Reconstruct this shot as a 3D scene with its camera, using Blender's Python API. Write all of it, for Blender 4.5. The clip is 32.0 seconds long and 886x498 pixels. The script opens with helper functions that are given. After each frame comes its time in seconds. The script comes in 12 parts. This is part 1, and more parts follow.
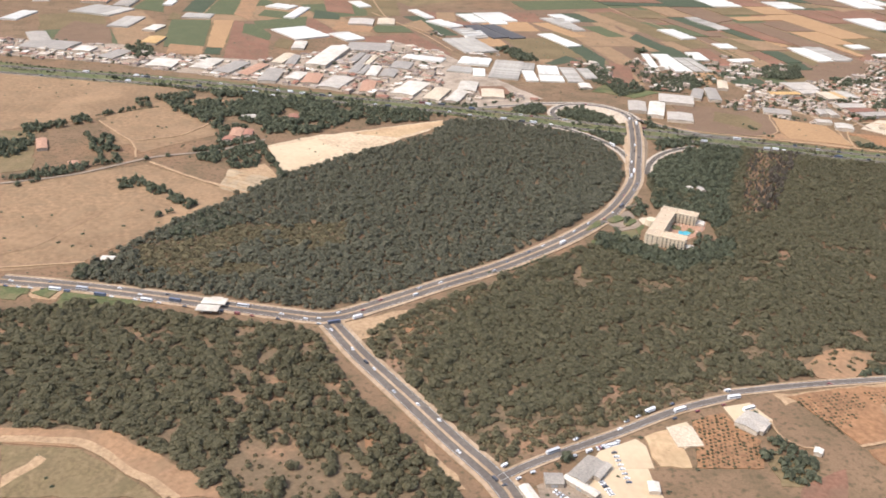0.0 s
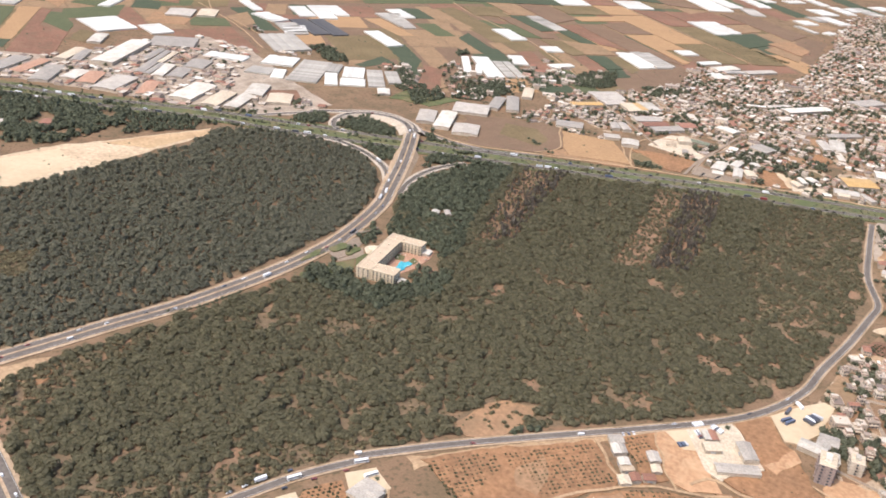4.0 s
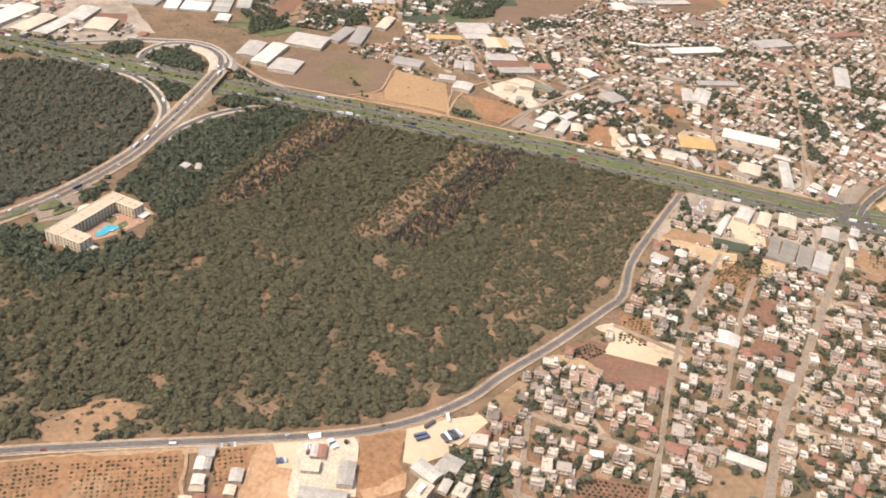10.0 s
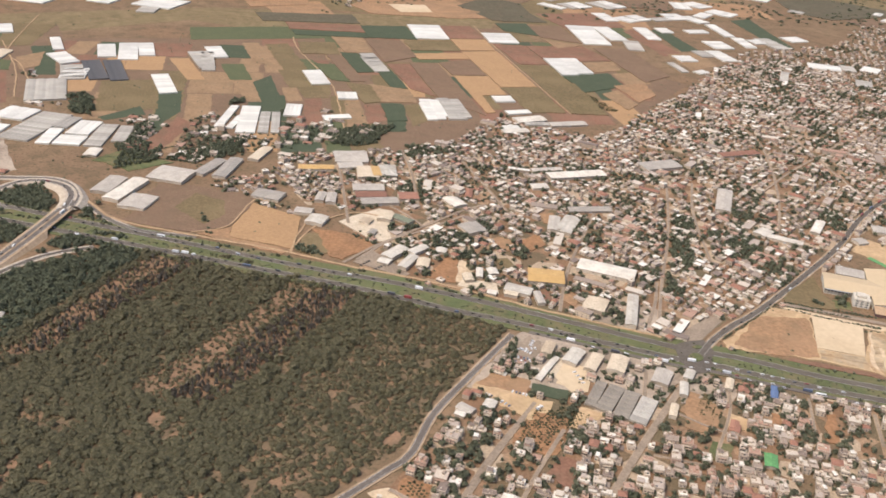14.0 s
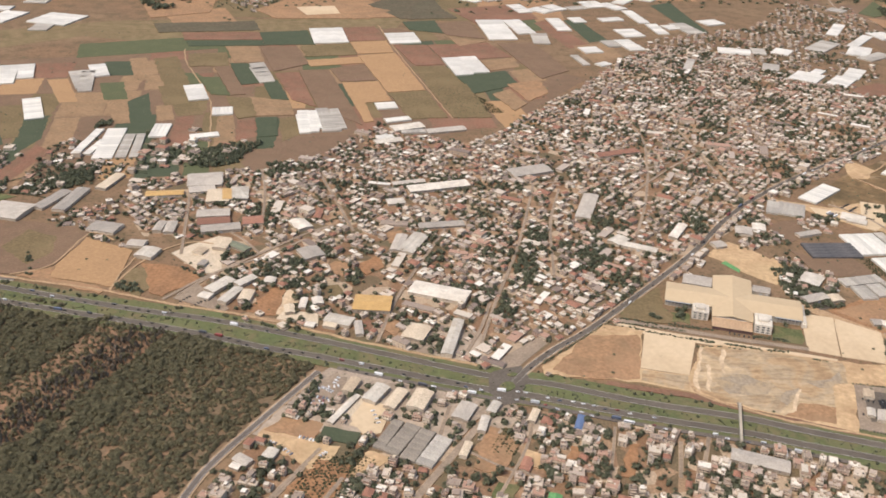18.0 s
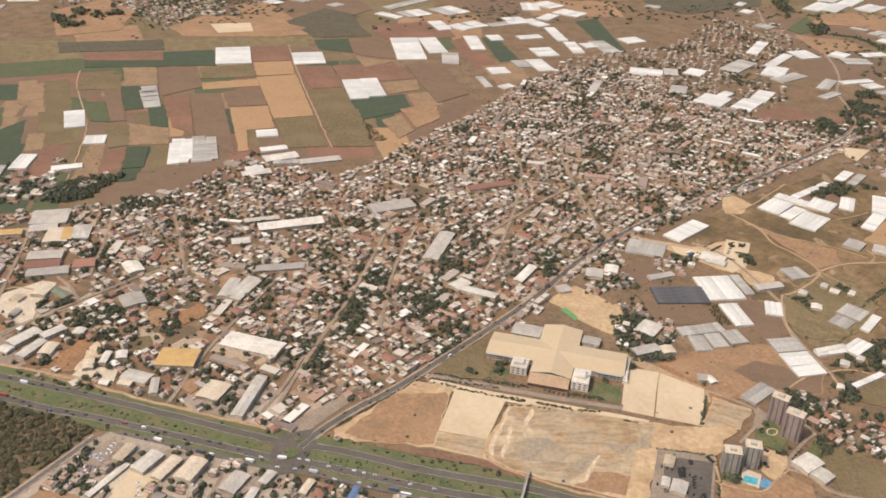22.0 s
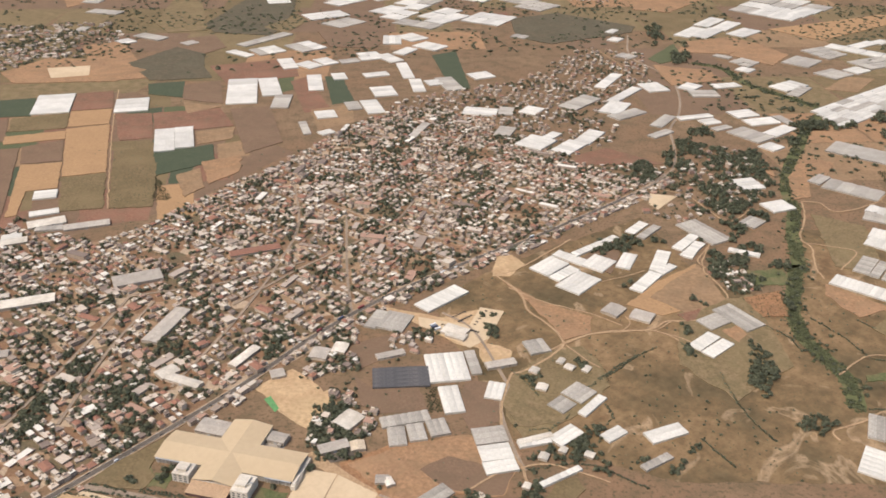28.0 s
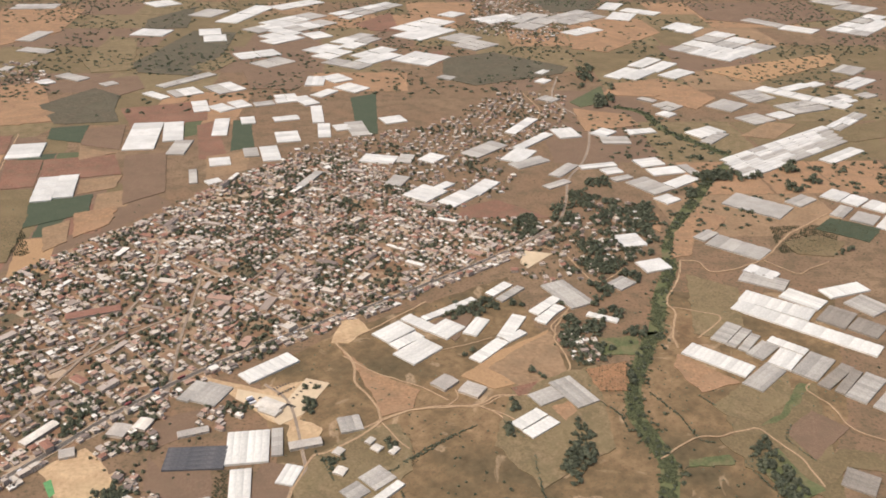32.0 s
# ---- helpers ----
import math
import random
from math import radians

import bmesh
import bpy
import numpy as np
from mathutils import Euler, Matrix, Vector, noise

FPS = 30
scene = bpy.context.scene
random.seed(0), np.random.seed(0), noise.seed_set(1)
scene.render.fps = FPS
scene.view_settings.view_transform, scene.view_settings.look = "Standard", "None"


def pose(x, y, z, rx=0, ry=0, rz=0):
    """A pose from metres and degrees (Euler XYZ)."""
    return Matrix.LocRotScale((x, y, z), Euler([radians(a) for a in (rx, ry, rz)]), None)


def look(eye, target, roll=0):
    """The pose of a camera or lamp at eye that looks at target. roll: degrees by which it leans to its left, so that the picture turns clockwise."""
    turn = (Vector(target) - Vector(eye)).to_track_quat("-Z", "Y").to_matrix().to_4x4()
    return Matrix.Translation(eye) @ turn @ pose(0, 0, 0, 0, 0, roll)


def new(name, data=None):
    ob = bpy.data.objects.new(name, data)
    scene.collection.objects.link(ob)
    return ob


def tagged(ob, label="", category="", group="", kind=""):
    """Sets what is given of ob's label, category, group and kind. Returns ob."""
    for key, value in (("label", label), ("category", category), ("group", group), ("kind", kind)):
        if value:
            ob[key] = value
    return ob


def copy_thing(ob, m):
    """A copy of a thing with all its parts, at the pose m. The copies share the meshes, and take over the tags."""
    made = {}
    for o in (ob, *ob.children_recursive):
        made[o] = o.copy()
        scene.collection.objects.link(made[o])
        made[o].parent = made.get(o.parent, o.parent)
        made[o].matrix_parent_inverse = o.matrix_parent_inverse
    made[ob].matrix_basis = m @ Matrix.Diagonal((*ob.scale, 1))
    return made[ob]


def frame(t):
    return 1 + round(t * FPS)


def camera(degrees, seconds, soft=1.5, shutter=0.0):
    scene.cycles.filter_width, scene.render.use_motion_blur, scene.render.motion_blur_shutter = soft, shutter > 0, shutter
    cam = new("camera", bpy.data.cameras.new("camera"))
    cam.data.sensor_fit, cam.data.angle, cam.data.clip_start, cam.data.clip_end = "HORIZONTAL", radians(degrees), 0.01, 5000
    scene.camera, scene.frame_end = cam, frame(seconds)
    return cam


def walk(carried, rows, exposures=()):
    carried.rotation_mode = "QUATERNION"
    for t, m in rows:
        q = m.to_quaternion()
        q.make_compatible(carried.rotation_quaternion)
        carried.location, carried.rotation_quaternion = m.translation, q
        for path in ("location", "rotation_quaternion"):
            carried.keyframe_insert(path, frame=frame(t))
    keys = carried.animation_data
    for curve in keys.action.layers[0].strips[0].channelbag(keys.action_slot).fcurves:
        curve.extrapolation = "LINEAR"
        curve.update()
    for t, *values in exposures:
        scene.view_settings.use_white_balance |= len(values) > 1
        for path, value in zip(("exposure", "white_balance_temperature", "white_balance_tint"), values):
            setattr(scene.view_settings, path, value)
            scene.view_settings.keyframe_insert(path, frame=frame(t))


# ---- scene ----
cam = camera(52.51, 32.0, soft=1.75)
PATH = [
    (0, (0.00, -0.00, 222.00), (-9.13, 181.05, 137.52), 2.72),
    (0.5, (16.24, 5.60, 225.23), (5.65, 186.78, 141.19), 2.96),
    (1, (32.49, 11.20, 228.47), (20.17, 192.22, 144.32), 2.55),
    (1.5, (48.74, 16.78, 231.70), (29.55, 197.97, 149.21), 1.29),
    (2, (64.98, 22.34, 234.93), (59.30, 205.86, 155.63), 5.23),
    (2.5, (81.21, 27.86, 238.15), (78.64, 209.92, 155.39), 5.07),
    (3, (97.41, 33.33, 241.36), (91.78, 214.15, 156.08), 4.08),
    (3.5, (113.59, 38.76, 244.56), (113.53, 218.68, 157.22), 4.67),
    (5.5, (177.73, 59.66, 256.96), (189.82, 237.61, 166.48), 6.61),
    (6, (193.46, 65.00, 259.77), (205.55, 240.89, 165.33), 6.75),
    (6.5, (209.13, 70.38, 262.53), (222.58, 243.92, 164.03), 6.97),
    (7, (224.75, 75.81, 265.25), (238.28, 246.73, 162.28), 7.61),
    (7.5, (240.31, 81.29, 267.93), (250.72, 248.46, 158.63), 7.14),
    (8, (255.80, 86.83, 270.57), (262.50, 251.59, 157.39), 6.64),
    (8.5, (271.21, 92.42, 273.18), (277.01, 256.14, 158.45), 6.98),
    (9, (286.56, 98.04, 275.76), (292.88, 262.98, 162.82), 8.00),
    (9.5, (301.85, 103.70, 278.34), (301.10, 268.75, 165.40), 6.42),
    (10, (317.08, 109.38, 280.92), (314.10, 277.26, 172.26), 6.45),
    (10.5, (332.27, 115.08, 283.51), (326.54, 285.00, 178.18), 5.56),
    (11, (347.40, 120.78, 286.11), (339.69, 292.85, 184.46), 5.26),
    (11.5, (362.47, 126.49, 288.73), (351.36, 300.10, 190.06), 4.45),
    (12, (377.47, 132.22, 291.36), (366.91, 307.54, 195.71), 4.51),
    (12.5, (392.42, 137.94, 294.00), (381.29, 314.73, 201.15), 4.57),
    (13, (407.31, 143.65, 296.65), (396.63, 320.98, 204.78), 4.61),
    (13.5, (422.17, 149.34, 299.31), (411.58, 327.12, 208.31), 4.71),
    (14, (437.01, 154.98, 301.98), (428.15, 333.50, 212.25), 4.62),
    (14.5, (451.86, 160.57, 304.64), (438.88, 339.86, 216.95), 4.10),
    (16.5, (511.69, 181.93, 315.27), (498.40, 363.35, 232.15), 2.82),
    (17, (526.75, 187.40, 317.97), (515.12, 367.81, 232.43), 2.61),
    (17.5, (541.83, 192.91, 320.69), (532.97, 372.06, 232.22), 2.97),
    (18, (556.92, 198.47, 323.43), (548.18, 375.40, 230.59), 1.72),
    (18.5, (572.04, 204.07, 326.18), (551.86, 378.44, 230.34), -1.04),
    (19, (587.18, 209.72, 328.97), (577.61, 385.08, 233.27), 0.88),
    (19.5, (602.36, 215.42, 331.79), (598.14, 391.10, 236.28), 2.19),
    (20, (617.60, 221.19, 334.64), (608.85, 394.51, 235.23), 0.67),
    (20.5, (632.93, 227.01, 337.52), (619.79, 399.83, 237.71), 0.62),
    (21, (648.36, 232.89, 340.43), (640.54, 407.23, 242.74), 3.09),
    (21.5, (663.91, 238.82, 343.35), (658.61, 414.40, 247.73), 2.88),
    (22, (679.56, 244.78, 346.25), (671.02, 421.59, 253.15), 1.73),
    (22.5, (695.34, 250.76, 349.12), (689.94, 427.83, 256.28), 2.05),
    (23, (711.22, 256.73, 351.94), (702.78, 433.72, 259.19), 2.30),
    (23.5, (727.22, 262.69, 354.72), (719.11, 439.64, 261.86), 2.19),
    (24, (743.34, 268.64, 357.45), (735.84, 445.34, 264.06), 1.72),
    (24.5, (759.59, 274.59, 360.12), (748.75, 453.07, 270.52), 1.28),
    (25, (775.96, 280.54, 362.73), (769.15, 460.13, 274.98), 2.21),
    (25.5, (792.45, 286.50, 365.31), (782.89, 466.07, 277.78), 0.26),
    (27.5, (861.48, 310.48, 374.70), (854.00, 488.83, 284.50), 0.88),
    (28, (879.15, 316.59, 377.06), (873.26, 494.37, 285.64), 0.65),
    (28.5, (896.89, 322.72, 379.44), (894.92, 500.85, 288.53), 1.79),
    (29, (914.69, 328.86, 381.83), (912.46, 506.90, 290.73), 1.62),
    (29.5, (932.55, 335.03, 384.23), (929.20, 512.62, 292.30), 0.91),
    (30, (950.46, 341.22, 386.66), (945.42, 518.14, 293.52), 0.35),
    (30.5, (968.41, 347.43, 389.09), (965.56, 524.90, 296.92), 1.19),
    (31, (986.39, 353.64, 391.54), (973.06, 530.23, 298.61), -1.32),
    (31.5, (1004.39, 359.85, 393.99), (992.66, 538.16, 304.15), -0.25),
    (32, (1022.39, 366.07, 396.44), (1013.88, 546.01, 309.56), 0.59),
]
walk(cam, [(t, look(eye, target, roll)) for t, eye, target, roll in PATH], [(0, 0.88, 6250, 11), (3, 0.86, 6200, 12), (8, 0.94, 6600, 11), (9.5, 0.92, 6650, 11), (11, 0.74, 6550, 11), (12, 0.48, 6600, 11), (14, 0.58, 6500, 11), (17, 0.48, 6550, 11), (20, 0.48, 6750, 11), (24, 0.40, 6750, 11), (32, 0.48, 6600, 11)])

# ---- world and sun ----
SUN_AZ, SUN_EL = radians(215), radians(58)      # where the sun stands: angle in plan from +x, height
world = bpy.data.worlds.new("sky")
scene.world = world
world.use_nodes = True
_bg = world.node_tree.nodes["Background"]
_sky = world.node_tree.nodes.new("ShaderNodeTexSky")
_sky.sky_type, _sky.sun_disc = "NISHITA", False
_sky.sun_elevation, _sky.sun_rotation = SUN_EL, radians(90) - SUN_AZ
_sky.dust_density = 3.0
world.node_tree.links.new(_sky.outputs[0], _bg.inputs[0])
_bg.inputs[1].default_value = 0.15
_lamp = bpy.data.lights.new("sun", "SUN")
_lamp.energy, _lamp.angle, _lamp.color = 2.0, radians(0.8), (1.0, 0.92, 0.81)
sun = new("sun", _lamp)
sun.matrix_world = look((math.cos(SUN_AZ) * 100, math.sin(SUN_AZ) * 100, math.tan(SUN_EL) * 100), (0, 0, 0))


# ---- materials ----
def nodes_of(name):
    m = bpy.data.materials.new(name)
    m.use_nodes = True
    return m, m.node_tree.nodes, m.node_tree.links, m.node_tree.nodes["Principled BSDF"]


def ramp_of(nodes, links, source, stops):
    r = nodes.new("ShaderNodeValToRGB")
    e = r.color_ramp.elements
    while len(e) < len(stops):
        e.new(0.5)
    for el, (at, c) in zip(e, stops):
        el.position, el.color = at, (*c, 1)
    links.new(source, r.inputs[0])
    return r.outputs[0]


def noise_of(nodes, links, coord, scale, detail=4.0, rough=0.6):
    n = nodes.new("ShaderNodeTexNoise")
    n.inputs["Scale"].default_value, n.inputs["Detail"].default_value, n.inputs["Roughness"].default_value = scale, detail, rough
    links.new(coord, n.inputs["Vector"])
    return n.outputs["Fac"]


def mix_of(nodes, links, fac, a, b, mode="MIX"):
    n = nodes.new("ShaderNodeMix")
    n.data_type, n.blend_type = "RGBA", mode
    for socket, value in ((n.inputs[0], fac), (n.inputs[6], a), (n.inputs[7], b)):
        if isinstance(value, (int, float)):
            socket.default_value = value
        elif isinstance(value, tuple):
            socket.default_value = (*value, 1)
        else:
            links.new(value, socket)
    return n.outputs[2]


def surface(name, a, b, scale=0.2, fine=2.0, rough=0.9, vary=0.0, island=False, bump=0.0, stripe=0.0, stripe_to=None, metal=0.0, spread=(0.35, 0.65), spec=0.3, weeds=None, mottle=1.0):
    """A surface that drifts between two colours at one scale and is mottled at a finer one; vary: how far its pieces differ."""
    m, nodes, links, shader = nodes_of(name)
    coord = nodes.new("ShaderNodeTexCoord").outputs["Object"]
    wide = noise_of(nodes, links, coord, scale)
    colour = ramp_of(nodes, links, wide, [(spread[0], a), (spread[1], b)])
    small = noise_of(nodes, links, coord, fine, 3.0)
    shade = ramp_of(nodes, links, small, [(0.3, (1 - 0.28 * mottle,) * 3), (0.7, (1 + 0.15 * mottle,) * 3)])
    colour = mix_of(nodes, links, 1.0, colour, shade, "MULTIPLY")
    if weeds:
        grown = ramp_of(nodes, links, noise_of(nodes, links, coord, 0.07, 8.0, 0.65), [(0.46, (0, 0, 0)), (0.66, (0.75, 0.75, 0.75))])
        colour = mix_of(nodes, links, grown, colour, weeds)
        worn = ramp_of(nodes, links, noise_of(nodes, links, coord, 0.018, 6.0), [(0.5, (0, 0, 0)), (0.72, (0.5, 0.5, 0.5))])
        colour = mix_of(nodes, links, worn, colour, tuple(min(0.6, 1.35 * c) for c in a))
    if stripe:
        wave = nodes.new("ShaderNodeTexWave")
        wave.inputs["Scale"].default_value, wave.inputs["Distortion"].default_value = stripe, 1.0
        wave.inputs["Detail Scale"].default_value = 0.4
        links.new(coord, wave.inputs["Vector"])
        colour = mix_of(nodes, links, wave.outputs["Fac"], colour, stripe_to or b)
    if vary:
        if island:
            r = nodes.new("ShaderNodeNewGeometry").outputs["Random Per Island"]
        else:
            r = nodes.new("ShaderNodeObjectInfo").outputs["Random"]
        tone = ramp_of(nodes, links, r, [(0.0, (1 - vary,) * 3), (1.0, (1 + vary,) * 3)])
        colour = mix_of(nodes, links, 1.0, colour, tone, "MULTIPLY")
    links.new(colour, shader.inputs["Base Color"])
    shader.inputs["Roughness"].default_value, shader.inputs["Metallic"].default_value = rough, metal
    shader.inputs["Specular IOR Level"].default_value = spec
    if bump:
        n = nodes.new("ShaderNodeBump")
        n.inputs["Strength"].default_value, n.inputs["Distance"].default_value = bump, 0.3
        links.new(small, n.inputs["Height"])
        links.new(n.outputs[0], shader.inputs["Normal"])
    return m


def leaves(name, a, b, vary=0.3, through_=0.35):
    """Foliage: mottled, each clump a little different, some light passing through."""
    m = surface(name, a, b, 0.4, 2.0, 0.95, vary=vary, island=True, spec=0.1)
    nodes, links = m.node_tree.nodes, m.node_tree.links
    shader = nodes["Principled BSDF"]
    thin, blend = nodes.new("ShaderNodeBsdfTranslucent"), nodes.new("ShaderNodeMixShader")
    links.new(shader.inputs["Base Color"].links[0].from_socket, thin.inputs["Color"])
    blend.inputs[0].default_value = through_
    links.new(shader.outputs[0], blend.inputs[1])
    links.new(thin.outputs[0], blend.inputs[2])
    links.new(blend.outputs[0], nodes["Material Output"].inputs["Surface"])
    return m


def yard_material():
    """Trodden ground between houses: yards of earth, weeds and concrete side by side."""
    m, nodes, links, shader = nodes_of("trodden_yards")
    coord = nodes.new("ShaderNodeTexCoord").outputs["Object"]
    cell = nodes.new("ShaderNodeTexVoronoi")
    cell.inputs["Scale"].default_value, cell.inputs["Randomness"].default_value = 0.085, 0.9
    links.new(coord, cell.inputs["Vector"])
    split = nodes.new("ShaderNodeSeparateColor")
    links.new(cell.outputs["Color"], split.inputs[0])
    yard = ramp_of(nodes, links, split.outputs[0], [(0.0, (0.23, 0.13, 0.075)), (0.22, (0.145, 0.108, 0.064)), (0.42, (0.37, 0.245, 0.15)), (0.58, (0.13, 0.11, 0.065)), (0.70, (0.27, 0.165, 0.10)), (0.84, (0.50, 0.385, 0.265))])
    nodes[-1].color_ramp.interpolation = "CONSTANT"
    soil = ramp_of(nodes, links, noise_of(nodes, links, coord, 0.05, 6), [(0.4, (0.24, 0.145, 0.085)), (0.6, (0.15, 0.108, 0.064))])
    yard = mix_of(nodes, links, 0.35, yard, soil)
    shade = ramp_of(nodes, links, noise_of(nodes, links, coord, 0.7, 4), [(0.3, (0.68, 0.68, 0.68)), (0.7, (1.2, 1.2, 1.2))])
    links.new(mix_of(nodes, links, 1.0, yard, shade, "MULTIPLY"), shader.inputs["Base Color"])
    shader.inputs["Roughness"].default_value, shader.inputs["Specular IOR Level"].default_value = 1.0, 0.1
    return m


def palette(name, stops, rough=0.8, island=True, fine=1.5, spec=0.3):
    """Pieces that each take one colour of a row of them."""
    m, nodes, links, shader = nodes_of(name)
    geo = nodes.new("ShaderNodeNewGeometry" if island else "ShaderNodeObjectInfo")
    r = geo.outputs["Random Per Island" if island else "Random"]
    colour = ramp_of(nodes, links, r, stops)
    nodes[-1].color_ramp.interpolation = "CONSTANT"
    coord = nodes.new("ShaderNodeTexCoord").outputs["Object"]
    shade = ramp_of(nodes, links, noise_of(nodes, links, coord, fine), [(0.3, (0.75, 0.75, 0.75)), (0.7, (1.12, 1.12, 1.12))])
    links.new(mix_of(nodes, links, 1.0, colour, shade, "MULTIPLY"), shader.inputs["Base Color"])
    shader.inputs["Roughness"].default_value, shader.inputs["Specular IOR Level"].default_value = rough, spec
    return m


def ground_material():
    m, nodes, links, shader = nodes_of("dry_ground")
    coord = nodes.new("ShaderNodeTexCoord").outputs["Object"]
    wide = noise_of(nodes, links, coord, 0.006, 5)
    soil = ramp_of(nodes, links, wide, [(0.3, (0.26, 0.17, 0.10)), (0.5, (0.205, 0.13, 0.078)), (0.68, (0.24, 0.14, 0.08))])
    patch = ramp_of(nodes, links, noise_of(nodes, links, coord, 0.05, 6), [(0.45, (0, 0, 0)), (0.62, (1, 1, 1))])
    soil = mix_of(nodes, links, patch, soil, (0.16, 0.11, 0.064))
    weeds = ramp_of(nodes, links, noise_of(nodes, links, coord, 0.35, 5), [(0.52, (0, 0, 0)), (0.66, (1, 1, 1))])
    soil = mix_of(nodes, links, weeds, soil, (0.105, 0.082, 0.046))
    shade = ramp_of(nodes, links, noise_of(nodes, links, coord, 1.4, 4), [(0.3, (0.8, 0.8, 0.8)), (0.7, (1.15, 1.15, 1.15))])
    links.new(mix_of(nodes, links, 1.0, soil, shade, "MULTIPLY"), shader.inputs["Base Color"])
    shader.inputs["Roughness"].default_value, shader.inputs["Specular IOR Level"].default_value = 1.0, 0.1
    return m


def hillside_material():
    """Dry grazed slopes: gold and brown grass, olive hollows, pale washed-out streaks."""
    m, nodes, links, shader = nodes_of("dry_hillside")
    coord = nodes.new("ShaderNodeTexCoord").outputs["Object"]
    turf = ramp_of(nodes, links, noise_of(nodes, links, coord, 0.012, 7, 0.62), [(0.30, (0.085, 0.066, 0.036)), (0.42, (0.13, 0.092, 0.049)), (0.50, (0.175, 0.116, 0.06)), (0.58, (0.235, 0.152, 0.08)), (0.68, (0.165, 0.102, 0.053)), (0.78, (0.205, 0.138, 0.073))])
    wash = nodes.new("ShaderNodeTexNoise")
    wash.inputs["Scale"].default_value, wash.inputs["Detail"].default_value, wash.inputs["Distortion"].default_value = 0.022, 8.0, 1.6
    links.new(coord, wash.inputs["Vector"])
    streak = ramp_of(nodes, links, wash.outputs["Fac"], [(0.60, (0, 0, 0)), (0.66, (0.8, 0.8, 0.8)), (0.70, (0.1, 0.1, 0.1))])
    turf = mix_of(nodes, links, streak, turf, (0.36, 0.25, 0.15))
    tufts = ramp_of(nodes, links, noise_of(nodes, links, coord, 0.5, 5), [(0.55, (0, 0, 0)), (0.68, (0.8, 0.8, 0.8))])
    turf = mix_of(nodes, links, tufts, turf, (0.11, 0.088, 0.048))
    shade = ramp_of(nodes, links, noise_of(nodes, links, coord, 0.12, 6), [(0.3, (0.72, 0.72, 0.72)), (0.7, (1.2, 1.2, 1.2))])
    links.new(mix_of(nodes, links, 1.0, turf, shade, "MULTIPLY"), shader.inputs["Base Color"])
    shader.inputs["Roughness"].default_value, shader.inputs["Specular IOR Level"].default_value = 1.0, 0.1
    return m


def graded_material():
    """Building ground pushed about by machines: swirls of pale sand, ochre and brown."""
    m, nodes, links, shader = nodes_of("graded_ground")
    coord = nodes.new("ShaderNodeTexCoord").outputs["Object"]
    swirl = nodes.new("ShaderNodeTexNoise")
    swirl.inputs["Scale"].default_value, swirl.inputs["Detail"].default_value, swirl.inputs["Distortion"].default_value = 0.026, 7.0, 1.2
    links.new(coord, swirl.inputs["Vector"])
    soil = ramp_of(nodes, links, swirl.outputs["Fac"], [(0.30, (0.25, 0.155, 0.085)), (0.42, (0.37, 0.255, 0.145)), (0.5, (0.33, 0.25, 0.16)), (0.57, (0.44, 0.32, 0.19)), (0.65, (0.34, 0.265, 0.18)), (0.74, (0.56, 0.43, 0.28))])
    drag = nodes.new("ShaderNodeMapping")
    drag.inputs["Rotation"].default_value[2], drag.inputs["Scale"].default_value = 0.5, (0.25, 1.0, 1.0)
    links.new(coord, drag.inputs["Vector"])
    scrape = ramp_of(nodes, links, noise_of(nodes, links, drag.outputs["Vector"], 0.22, 5, 0.7), [(0.36, (0.76, 0.73, 0.72)), (0.5, (1, 1, 1)), (0.66, (1.22, 1.24, 1.28))])
    soil = mix_of(nodes, links, 1.0, soil, scrape, "MULTIPLY")
    shade = ramp_of(nodes, links, noise_of(nodes, links, coord, 0.35, 5), [(0.3, (0.85, 0.85, 0.85)), (0.7, (1.1, 1.1, 1.1))])
    links.new(mix_of(nodes, links, 1.0, soil, shade, "MULTIPLY"), shader.inputs["Base Color"])
    shader.inputs["Roughness"].default_value, shader.inputs["Specular IOR Level"].default_value = 1.0, 0.1
    return m


